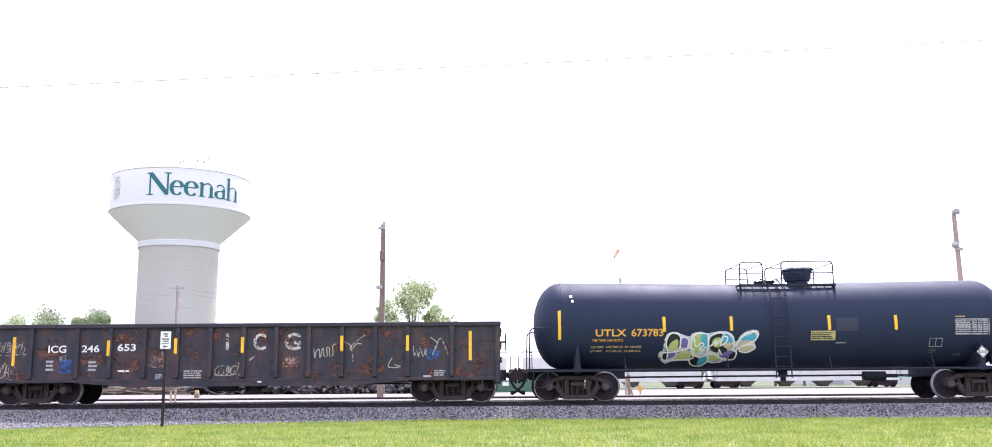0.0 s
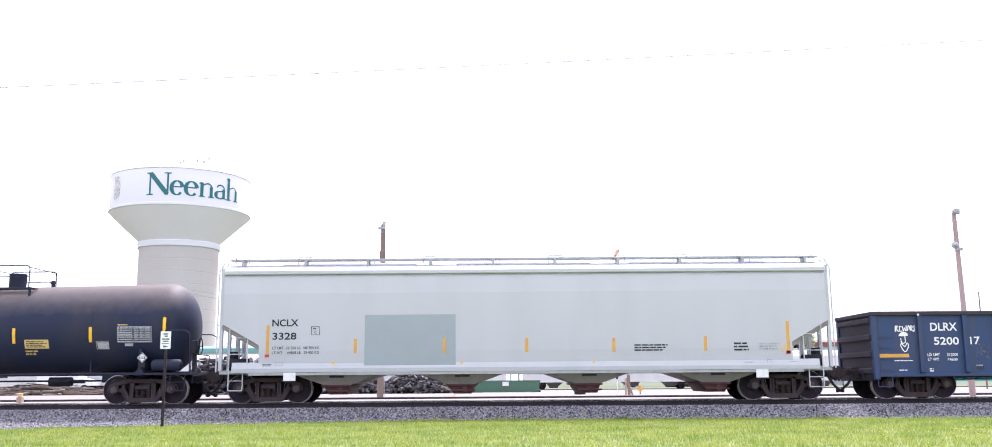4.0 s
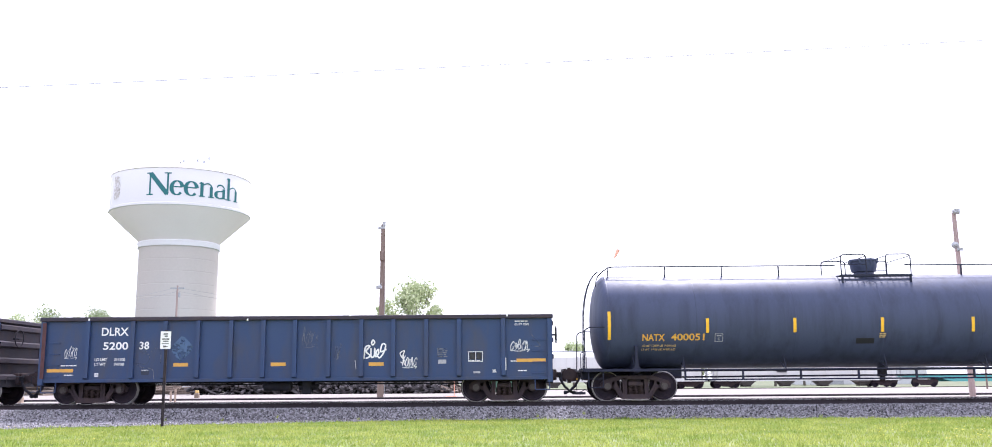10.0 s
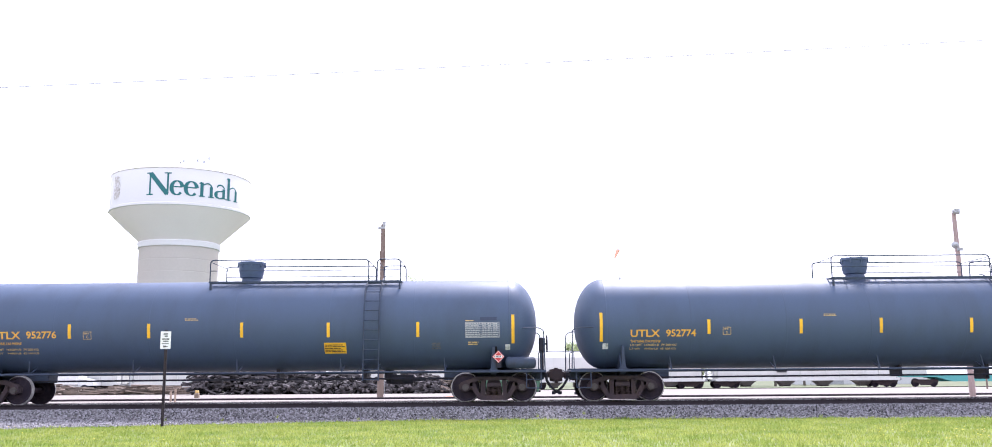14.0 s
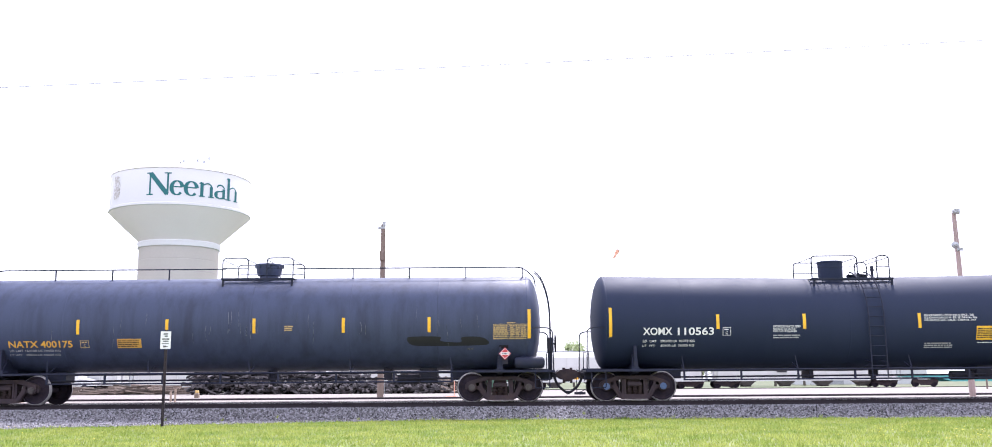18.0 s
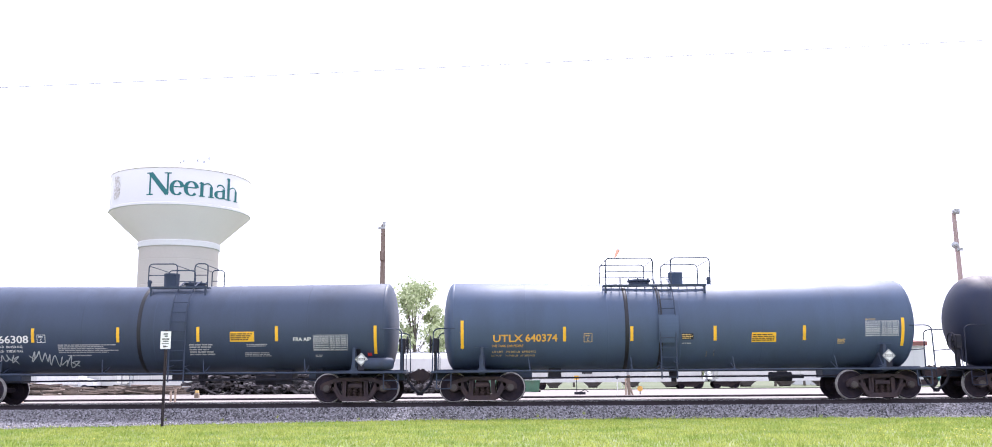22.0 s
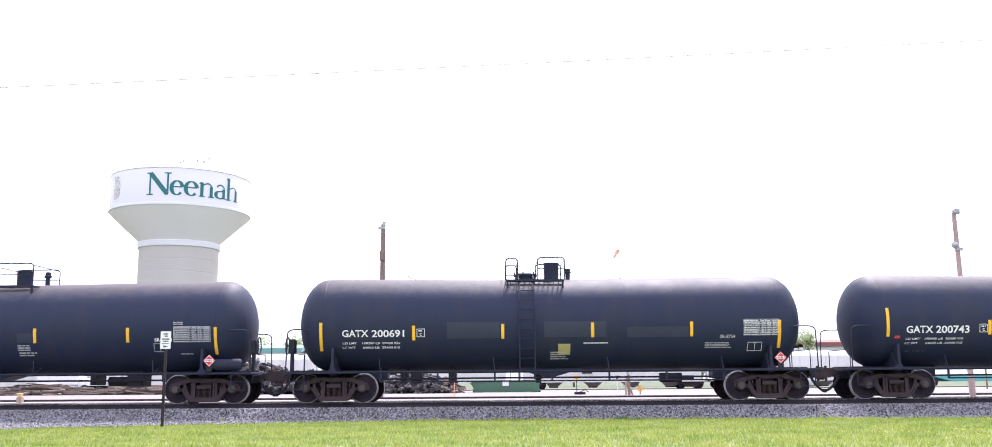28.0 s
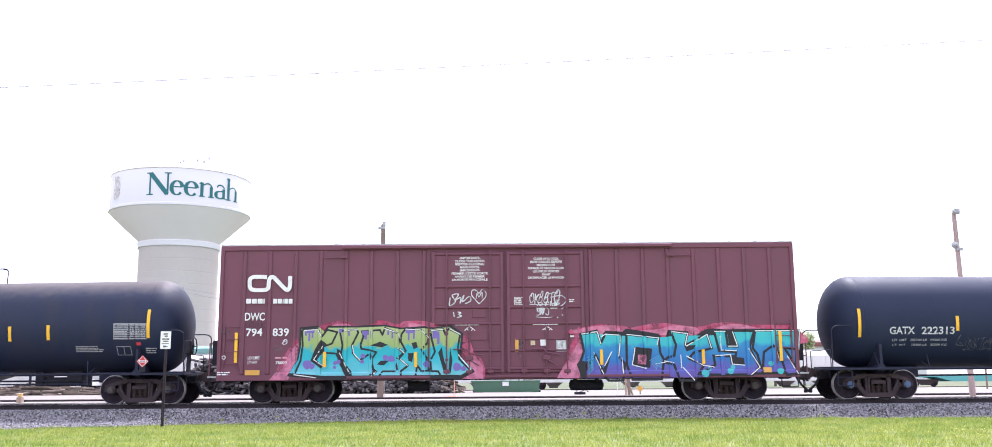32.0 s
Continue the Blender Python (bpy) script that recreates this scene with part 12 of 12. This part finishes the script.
def far_hopper(x, body, label):
    c = thing("covered_hopper", label, "hopper car", "parked cars in the yard", at=pose(x, 95, 0.04))
    if not FAR_MESH:
        sec = [(1.5, 0.78), (1.56, 2.2), (1.5, 3.1), (1.2, 3.45), (0.5, 3.62)]
        FAR_MESH["hull"] = Shape().prism_x(sec + [(-a, b) for a, b in sec[::-1]], -8.7, 8.7)
        FAR_MESH["sill"] = Shape().box(-9.0, 9.0, -1.6, -1.48, 0.68, 0.9)
        FAR_MESH["bay"] = Shape().add([(-0.95, -1.0, 0.78), (0.95, -1.0, 0.78), (0.95, 1.0, 0.78), (-0.95, 1.0, 0.78), (-0.35, -0.5, 0.2), (0.35, -0.5, 0.2), (0.35, 0.5, 0.2), (-0.35, 0.5, 0.2)], [(0, 1, 2, 3), (7, 6, 5, 4), (0, 4, 5, 1), (1, 5, 6, 2), (2, 6, 7, 3), (3, 7, 4, 0)])
        FAR_MESH["gate"] = Shape().box(-0.42, 0.42, -0.55, 0.55, 0.14, 0.24)
        fr = Shape()
        fr.prism([(-1.3, 0.62), (-1.15, 0.72), (1.15, 0.72), (1.3, 0.62), (1.2, 0.42), (0.8, 0.42), (0.42, 0.16), (-0.42, 0.16), (-0.8, 0.42), (-1.2, 0.42)], -1.05, -0.9)
        fr.box(-0.2, 0.2, -0.9, 0.9, 0.4, 0.7)
        FAR_MESH["frame"] = fr
        FAR_MESH["wheel"] = Shape().lathe([(-0.06, 0.1), (-0.06, 0.4), (0.06, 0.42), (0.06, 0.1)], 20, 'y')
    part("hull", FAR_MESH["hull"], body, c)
    part("side_sill", FAR_MESH["sill"], body, c)
    for k in range(14):
        q = -8.3 + 16.6 * k / 13
        part("side_rib", Shape().box(q - 0.04, q + 0.04, -1.6, -1.5, 0.9, 3.1), body, c)
    for k in range(4):
        b = part("discharge_bay", FAR_MESH["bay"], M_BAY, c, at=pose((-5.7, -1.8, 1.95, 5.9)[k], 0, 0))
        part("outlet_gate", FAR_MESH["gate"], M_TRUCK, b)
    part("roof_walk", Shape().box(-8.8, 8.8, -0.4, 0.4, 3.62, 3.75), M_STEEL, c)
    part("small_print", Shape().box(-3.0, -2.0, -1.62, -1.6, 1.5, 1.7), M_DARKTXT, c)
    for m in (-1, 1):
        t = part("truck", FAR_MESH["frame"], M_TRUCK, c, at=pose(m * 7.75, 0, 0))
        for q in (-0.87, 0.87):
            for sy in (-0.76, 0.76):
                part("wheel", FAR_MESH["wheel"], M_WHEEL, t, at=pose(q, sy, 0.42), smooth=40)
        part("end_platform", Shape().box(*sorted((m * 8.7, m * 9.3)), -1.4, 1.4, 0.7, 0.85), M_STEEL, c)
        for y in (-1.45, 1.45):
            part("end_post", Shape().box(*sorted((m * 9.1, m * 9.2)), y - 0.05, y + 0.05, 0.75, 3.3), M_STEEL, c)
        part("coupler", Shape().box(*sorted((m * 9.2, m * 9.75)), -0.12, 0.12, 0.65, 0.9), M_TRUCK, c)


M_FARWHITE = paint("white hopper paint", (0.6, 0.595, 0.575), 0.6, dirt=(0.48, 0.47, 0.45), amount=0.5, scale=0.8, streak=4, bump=0.05)
M_FARTEAL = paint("teal car paint", (0.09, 0.33, 0.32), 0.6, dirt=(0.08, 0.3, 0.27), amount=0.5, scale=0.8, streak=4, bump=0.05)
for x in (-45.9, -26.85, -7.8, 11.3, 30.35):
    far_hopper(x, M_FARWHITE, "white covered hopper standing in the yard")
low = thing("flat_car", "low teal flat car standing in the yard", "flat car", "parked cars in the yard", at=pose(49.4, 95, 0.04))
part("deck", Shape().box(-9.0, 9.0, -1.45, 1.45, 0.95, 1.2, 0.03), M_FARTEAL, low)
for m in (-1, 1):
    part("side_sill", Shape().prism([(-8.9, 1.0), (-6.5, 0.95), (-4.8, 0.5), (4.8, 0.5), (6.5, 0.95), (8.9, 1.0)], *sorted((m * 1.5, m * 1.4))), M_FARTEAL, low)
    t = part("truck", FAR_MESH["frame"], M_TRUCK, low, at=pose(m * 7.3, 0, 0))
    for q in (-0.9, 0.9):
        part("wheel", FAR_MESH["wheel"], M_WHEEL, t, at=pose(q, -0.76, 0.42), smooth=40)



def shed(x0, x1, y, h, wall, roof, label, eave=0.0):
    b = thing("warehouse", label, "warehouse")
    part("wall", Shape().box(x0, x1, y, y + 14, -0.3, h), wall, b)
    part("roof", Shape().prism_x([(y - 0.4, h), (y + 7, h + 1.1), (y + 14.4, h), (y + 14.4, h + 0.25), (y + 7, h + 1.35), (y - 0.4, h + 0.7 if eave else h + 0.3)], x0 - 0.3, x1 + 0.3), roof, b)
    for k in range(int((x1 - x0) / 3.2)):
        q = x0 + 1.6 + k * 3.2
        part("wall_seam", Shape().box(q - 0.05, q + 0.05, y - 0.04, y, -0.2, h), wall, b)
    for k in range(int((x1 - x0) / 9)):
        q = x0 + 4 + k * 9
        part("door", Shape().box(q - 1.5, q + 1.5, y - 0.06, y - 0.04, -0.2, 3.4), M_STEEL, b)
    return b


M_SHEDWALL = paint("pale sheet wall", (0.55, 0.55, 0.55), 0.6, dirt=(0.45, 0.45, 0.45), amount=0.4, scale=0.5, streak=4, bump=0.03)
M_SHEDROOF = paint("teal sheet roof", (0.17, 0.33, 0.32), 0.6, dirt=(0.2, 0.3, 0.3), amount=0.4, scale=0.5, bump=0.03)
M_BRICKROOF = paint("red-brown roof edge", (0.22, 0.09, 0.08), 0.8, amount=0.4, scale=0.8, bump=0.1)
shed(-70, -29, 140, 5.2, M_SHEDWALL, M_SHEDROOF, "long pale warehouse with a teal roof edge", 1)
shed(52.5, 72, 160, 6.2, M_SHEDWALL, M_BRICKROOF, "pale warehouse with a red-brown roof edge", 1)

# ---- trees ----
M_BARK = paint("grey-brown bark", (0.12, 0.1, 0.085), 0.9, dirt=(0.06, 0.05, 0.045), amount=0.6, scale=3, streak=4, bump=0.5, fine=15)


def leaf_material(name, lo, hi, patch=None):
    m = bpy.data.materials.new(name)
    m.use_nodes = True
    n, l = m.node_tree.nodes, m.node_tree.links
    n.remove(n["Principled BSDF"])
    geo = n.new("ShaderNodeNewGeometry")
    ramp = n.new("ShaderNodeValToRGB")
    ramp.color_ramp.elements[0].color, ramp.color_ramp.elements[1].color = (*lo, 1), (*hi, 1)
    l.new(geo.outputs["Random Per Island"], ramp.inputs[0])
    d, t, mx = n.new("ShaderNodeBsdfDiffuse"), n.new("ShaderNodeBsdfTranslucent"), n.new("ShaderNodeMixShader")
    tone = ramp.outputs[0]
    if patch:   # patches of another tone, a metre or so across
        tc, nz, mr, mp = n.new("ShaderNodeTexCoord"), n.new("ShaderNodeTexNoise"), n.new("ShaderNodeMapRange"), n.new("ShaderNodeMixRGB")
        nz.inputs["Scale"].default_value, nz.inputs["Detail"].default_value = 0.9, 5
        l.new(tc.outputs["Object"], nz.inputs["Vector"])
        l.new(nz.outputs[0], mr.inputs[0])
        mr.inputs[1].default_value, mr.inputs[2].default_value = 0.42, 0.62
        mp.blend_type = 'MULTIPLY'
        mp.inputs[2].default_value = (*patch, 1)
        l.new(mr.outputs[0], mp.inputs[0])
        l.new(tone, mp.inputs[1])
        tone = mp.outputs[0]
    l.new(tone, d.inputs[0])
    l.new(tone, t.inputs[0])
    mx.inputs[0].default_value = 0.45
    l.new(d.outputs[0], mx.inputs[1])
    l.new(t.outputs[0], mx.inputs[2])
    l.new(mx.outputs[0], n["Material Output"].inputs[0])
    return m


# both leaf tones are lightened to paint in the haze over far trees
M_LEAF = leaf_material("fresh leaves paled for haze", (0.24, 0.3, 0.14), (0.6, 0.64, 0.43))


def tree(x, y, h, w, seed, trunk=0.25, lobes=9, leaves=2600, low=0.3, label="broadleaf tree with a loose fresh green crown"):
    """A tapered trunk, limbs to each lobe of the crown, and loose leaves with gaps between the lobes."""
    rng = random.Random(seed)
    t = thing("tree", label, "tree", at=pose(x, y, -0.1))
    wood = Shape().cyl((0, 0, -0.2), (rng.uniform(-0.3, 0.3), 0, h * 0.55), trunk, 10, trunk * 0.5)
    centres = []
    for k in range(lobes):
        a = rng.uniform(0, 6.28)
        f = rng.random()
        z = h * (low + (0.9 - low) * f)
        q = w / 2 * (1.0 - 0.75 * max(0, f - 0.35)) * rng.uniform(0.35, 0.95)
        c = Vector((q * math.cos(a), q * math.sin(a), z))
        centres.append((c, w * rng.uniform(0.07, 0.13)))
        m = Vector((c.x * 0.35, c.y * 0.35, min(z * 0.7, h * 0.55)))
        wood.tube([(0, 0, h * rng.uniform(0.2, 0.4)), m, c], trunk * 0.18, 5)
    centres.append((Vector((rng.uniform(-0.4, 0.4), 0, h * 0.9)), w * 0.15))
    part("trunk", wood, M_BARK, t, smooth=60)
    vs, fs = [], []
    for k in range(leaves):
        c, r = centres[rng.randrange(len(centres))]
        d = Vector((rng.gauss(0, 1), rng.gauss(0, 1), rng.gauss(0, 0.8))).normalized() * r * rng.random() ** 0.45
        p0 = c + d
        s = rng.uniform(0.12, 0.26)
        u = Vector((rng.gauss(0, 1), rng.gauss(0, 1), rng.gauss(0, 1))).normalized() * s
        v = u.orthogonal().normalized() * s * 0.6
        i = len(vs)
        vs += [p0 - u, p0 + v, p0 + u, p0 - v]
        fs.append((i, i + 1, i + 2, i + 3))
    me = bpy.data.meshes.new("crown")
    me.from_pydata([tuple(q) for q in vs], [], fs)
    me.materials.append(M_LEAF)
    tagged(part("crown", me, None, t), kind="stuff")
    return t


tree(-9.0, 104, 12.6, 9.6, 5, 0.16, 44, 4600, 0.3)
tree(-12.3, 106, 10.6, 5.2, 6, 0.14, 13, 1400, 0.3)
tree(-6.6, 105, 9.6, 5.0, 7, 0.14, 12, 1200, 0.3)
for i, (x, y, h, w) in enumerate(((-72.5, 150, 12.9, 9.0), (-65.0, 152, 13.2, 7.0), (-79, 156, 12.0, 8.0), (-84, 150, 10.5, 9.0))):
    tree(x, y, h, w * 1.6, 20 + i, 0.25, 34, 9500, 0.2)
for i, (x, y, h, w) in enumerate(((34.0, 130, 9.0, 6.0), (39.0, 134, 8.4, 6.0), (29.5, 138, 8.2, 6.0), (45, 140, 8.0, 7.0), (-32, 150, 8.0, 8.0), (-38, 152, 8.2, 8.0), (12, 150, 7.0, 8.0), (22, 150, 7.2, 8.0))):
    tree(x, y, h, w * 1.1, 40 + i, 0.2, 16, 3000, 0.2)


# ---- tracks, ballast and lawn ----
track("main line of worn rails on timber sleepers", YC, -60, 60, RAIL, 0.55, M_TIE)


def far_rails(label, yc, top):
    tr = thing("railway_track", label, "railway track", kind="structure")
    for side in (-1, 1):
        part("rail", rail_shape(-140, 140, yc + side * 0.755, top), M_RAIL, tr)


far_rails("yard track under the parked hoppers", 95, 0.04)
far_rails("rusted yard track sunk in pale gravel", 51, 0.11)
far_rails("second line of worn rails sunk in pale gravel behind the main line", 44.5, 0.055)
tagged(new("yard_bed", Shape().box(-140, 140, 91.5, 99, -0.2, 0.0).mesh("yard_bed", M_YARD)), "pale ballast under the far yard track", "ballast", kind="structure")


EDGE = [(-40, 23.0), (-13, 24.6), (-8, 26.6), (-3, 28.2), (0, 28.5), (6, 28.4), (13, 27.6), (40, 26.5)]


def lawn_edge(x):
    for (a, ya), (b, yb) in zip(EDGE, EDGE[1:]):
        if x <= b:
            f = (x - a) / (b - a)
            return ya + (yb - ya) * f + 0.14 * math.sin(x * 2.1) + 0.1 * math.sin(x * 5.3 + 1)
    return 26.5


def bed_height(x, y):
    """Height of the ballast's surface."""
    if y < 28.6:
        return -0.19
    if y < 29.55:
        return -0.19 + 0.31 * (y - 28.6) / 0.95
    return 0.12


vs, fs = [], []
xs = np.linspace(-40, 40, 161)
prof_y = [0.0, 28.6, 28.9, 29.25, 29.55, 30.3, 32.6, 33.2, 33.7, 37.4, 38.4, 39.4]
for x in xs:
    for k, y in enumerate(prof_y):
        y = min(lawn_edge(x), 28.55) if k == 0 else y
        z = bed_height(x, y) if k < 7 else (0.08, 0.115, 0.115, 0.06, 0.0)[k - 7]
        vs.append((x, y, z + 0.012 * noise.noise((x * 1.7, y * 1.7, 0))))
m = len(prof_y)
for i in range(len(xs) - 1):
    for k in range(m - 1):
        fs.append((i * m + k, (i + 1) * m + k, (i + 1) * m + k + 1, i * m + k + 1))
bed = bpy.data.meshes.new("ballast_bed")
bed.from_pydata(vs, [], fs)
for one in (M_BED, M_YARD):
    bed.materials.append(one)
for i, q in enumerate(bed.polygons):
    q.material_index = 1 if i % (m - 1) >= 7 else 0
tagged(new("ballast_bed", bed), "shouldered bed of grey crushed stone under the tracks", "ballast", kind="structure")

# loose stones on the shoulder
by_island(M_STONE, 0.15, 2.7)
rs = np.random.RandomState(3)
base = np.array([(1, 0, 0), (-1, 0, 0), (0, 1, 0), (0, -1, 0), (0, 0, 1), (0, 0, -1)], float)
tri = np.array([(0, 2, 4), (2, 1, 4), (1, 3, 4), (3, 0, 4), (2, 0, 5), (1, 2, 5), (3, 1, 5), (0, 3, 5)])
count = 95000
px = rs.uniform(-19, 19, count)
py = np.where(rs.rand(count) < 0.8, rs.uniform(24.2, 30.2, count), rs.uniform(28.4, 30.2, count))
ed = np.array([lawn_edge(x) for x in px])
keep = py > ed - 0.25 * rs.rand(count) ** 2
px, py = px[keep], py[keep]
pz = np.array([bed_height(a, b) for a, b in zip(px, py)])
count = len(px)
size = rs.uniform(0.015, 0.04, (count, 1, 1)) * rs.uniform(0.7, 1.3, (count, 1, 3))
ang = rs.uniform(0, 6.28, (count, 3))
ca, sa = np.cos(ang), np.sin(ang)
jit = base[None] * size + rs.uniform(-0.007, 0.007, (count, 6, 3))
x1 = jit[..., 0] * ca[:, :1] - jit[..., 1] * sa[:, :1]
y1 = jit[..., 0] * sa[:, :1] + jit[..., 1] * ca[:, :1]
z1 = jit[..., 2]
y2 = y1 * ca[:, 1:2] - z1 * sa[:, 1:2]
z2 = y1 * sa[:, 1:2] + z1 * ca[:, 1:2]
V = np.stack([x1 + px[:, None], y2 + py[:, None], z2 + pz[:, None] + 0.012], -1).reshape(-1, 3)
F = (tri[None] + 6 * np.arange(count)[:, None, None]).reshape(-1, 3)
st = bpy.data.meshes.new("ballast_stones")
st.from_pydata(V.tolist(), [], F.tolist())
st.materials.append(M_STONE)
tagged(new("ballast_stones", st), "loose grey crushed stones on the track shoulder", "gravel", kind="stuff")

# grass
M_BLADE = leaf_material("grass blades", (0.19, 0.235, 0.045), (0.46, 0.5, 0.14), (0.66, 0.8, 0.72))
count = 170000
gy = 13.0 + 16.0 * rs.rand(count) ** 0.8
gx = rs.uniform(-1, 1, count) * (gy * 0.56 + 1.5)
ed = np.array([lawn_edge(x) for x in gx])
clump = np.array([noise.noise((a * 0.9, b * 0.9, 3.1)) for a, b in zip(gx, gy)])
fine = np.array([noise.noise((a * 4.1, b * 4.1, 7.7)) for a, b in zip(gx, gy)])
keep = gy < ed + 0.3 * rs.rand(count) ** 3
gx, gy, clump, fine = gx[keep], gy[keep], clump[keep], fine[keep]
count = len(gx)
hh = (0.036 + 0.042 * rs.rand(count)) * (1 + 0.7 * np.maximum(0, clump) + 0.6 * fine)
wd = 0.006 + 0.006 * rs.rand(count)
an = rs.uniform(0, 6.28, count)
lean = rs.uniform(0.1, 0.8, count) * hh
la = rs.uniform(0, 6.28, count)
root = np.stack([gx, gy, np.full(count, -0.205)], -1)
side = np.stack([np.cos(an) * wd, np.sin(an) * wd, np.zeros(count)], -1)
tip = root + np.stack([np.cos(la) * lean, np.sin(la) * lean, hh], -1)
V = np.stack([root - side, root + side, tip], 1).reshape(-1, 3)
F = np.arange(count * 3).reshape(-1, 3)
gr = bpy.data.meshes.new("lawn_grass")
gr.from_pydata(V.tolist(), [], F.tolist())
gr.materials.append(M_BLADE)
tagged(new("lawn_grass", gr), "sunlit fresh green lawn grass of uneven height", "grass", kind="stuff")
fl = Shape()
for k in range(100):
    x = rs.normal(9.6, 1.3) if k < 70 else rs.uniform(-13, 14)
    y = rs.uniform(15.5, 21.0) if k < 70 else rs.uniform(16, 26)
    z = -0.2 + rs.uniform(0.06, 0.12)
    fl.cyl((x, y, z), (x, y, z + 0.01), 0.013, 6, 0.006)
tagged(new("lawn_flowers", fl.mesh("lawn_flowers", paint("yellow petals", (0.75, 0.6, 0.08), 0.8, dirt=(0.6, 0.45, 0.06), amount=0.3, scale=9, bump=0.02))), "small yellow flowers scattered in the lawn", "flowers", kind="stuff")
wd = Shape()
for (x, y) in ((-4.1, 28.3), (-1.9, 28.4), (-9.9, 28.6), (1.2, 28.7), (5.2, 28.4), (-8.0, 28.0), (2.6, 28.9), (9.5, 28.2), (-6.6, 28.8)):
    for k in range(14):
        a = rs.uniform(0, 6.28)
        r = rs.uniform(0.03, 0.1)
        z = bed_height(x, y)
        wd.add([(x - 0.01, y, z), (x + 0.01, y, z), (x + r * math.cos(a), y + r * math.sin(a), z + rs.uniform(0.05, 0.16))], [(0, 1, 2)])
tagged(new("weeds", wd.mesh("weeds", M_BLADE)), "small green weeds sprouting from the ballast", "weeds", kind="stuff")


# ---- the train rolls to the left, slowing a little ----
# metres gone, every half second
GONE = [-0.00, 5.16, 10.29, 15.42, 20.61, 25.79, 30.90, 35.97, 41.09, 46.24, 51.38, 56.49, 61.55,
         66.61, 71.67, 76.71, 81.76, 86.86, 91.56, 96.58, 101.56, 106.88, 111.86, 116.86, 121.87, 126.84,
         131.80, 136.74, 141.70, 146.65, 151.57, 156.48, 161.41, 166.34, 171.28, 176.21, 181.12, 186.02, 190.91,
         195.77, 200.65, 205.50, 210.46, 215.31, 220.17, 224.96, 229.78, 234.56, 239.35, 244.12, 248.59, 253.70,
         258.60, 263.36, 268.05, 272.73, 277.46, 282.17, 286.89, 291.59, 296.28, 300.94, 305.6, 310.25, 314.9]


def gone(t):
    i = min(int(t * 2 + 1e-6), 63)
    return GONE[i] + (GONE[i + 1] - GONE[i]) * (t * 2 - i)


def motions():
    times = [0.5 * i for i in range(65)]
    for car, x in CARS:
        walk(car, [(t, pose(x - gone(t), YC, RAIL)) for t in times])
    total = gone(32.0)
    n = int(total / 0.452 / radians(84)) + 1
    spins, k = [], 0
    for i in range(n + 1):
        spins.append((32.0 * i / n, -math.degrees(gone(32.0 * i / n) / 0.452)))
    sway = [(0.0, 0), (2, 5), (4, -3), (6, -7), (8, -4), (10, 4), (12, 1), (14, 6), (16, -2), (18, -5), (20, 2), (22, 5), (24, 0), (26, -4), (28, -6), (30, 3), (32.0, 1)]
    walk(sock, [(t, pose(16.97, 130, 18.75, 0, 62 + 0.5 * a, 180 + 2 * a)) for t, a in sway])
    for w, dx, x in WHEELS:   # wheels turn while their car is within sixty metres
        near = [(t, a) for t, a in spins if abs(x - gone(t)) < 60]
        rows = [(t, a) for t, a in near if 0.0 < t < 32.0]
        rows = [(0.0, near[0][1])] + rows + [(32.0, near[-1][1])]
        walk(w, [(t, pose(dx, 0, 0.452, 0, a, 0)) for t, a in rows])


motions()
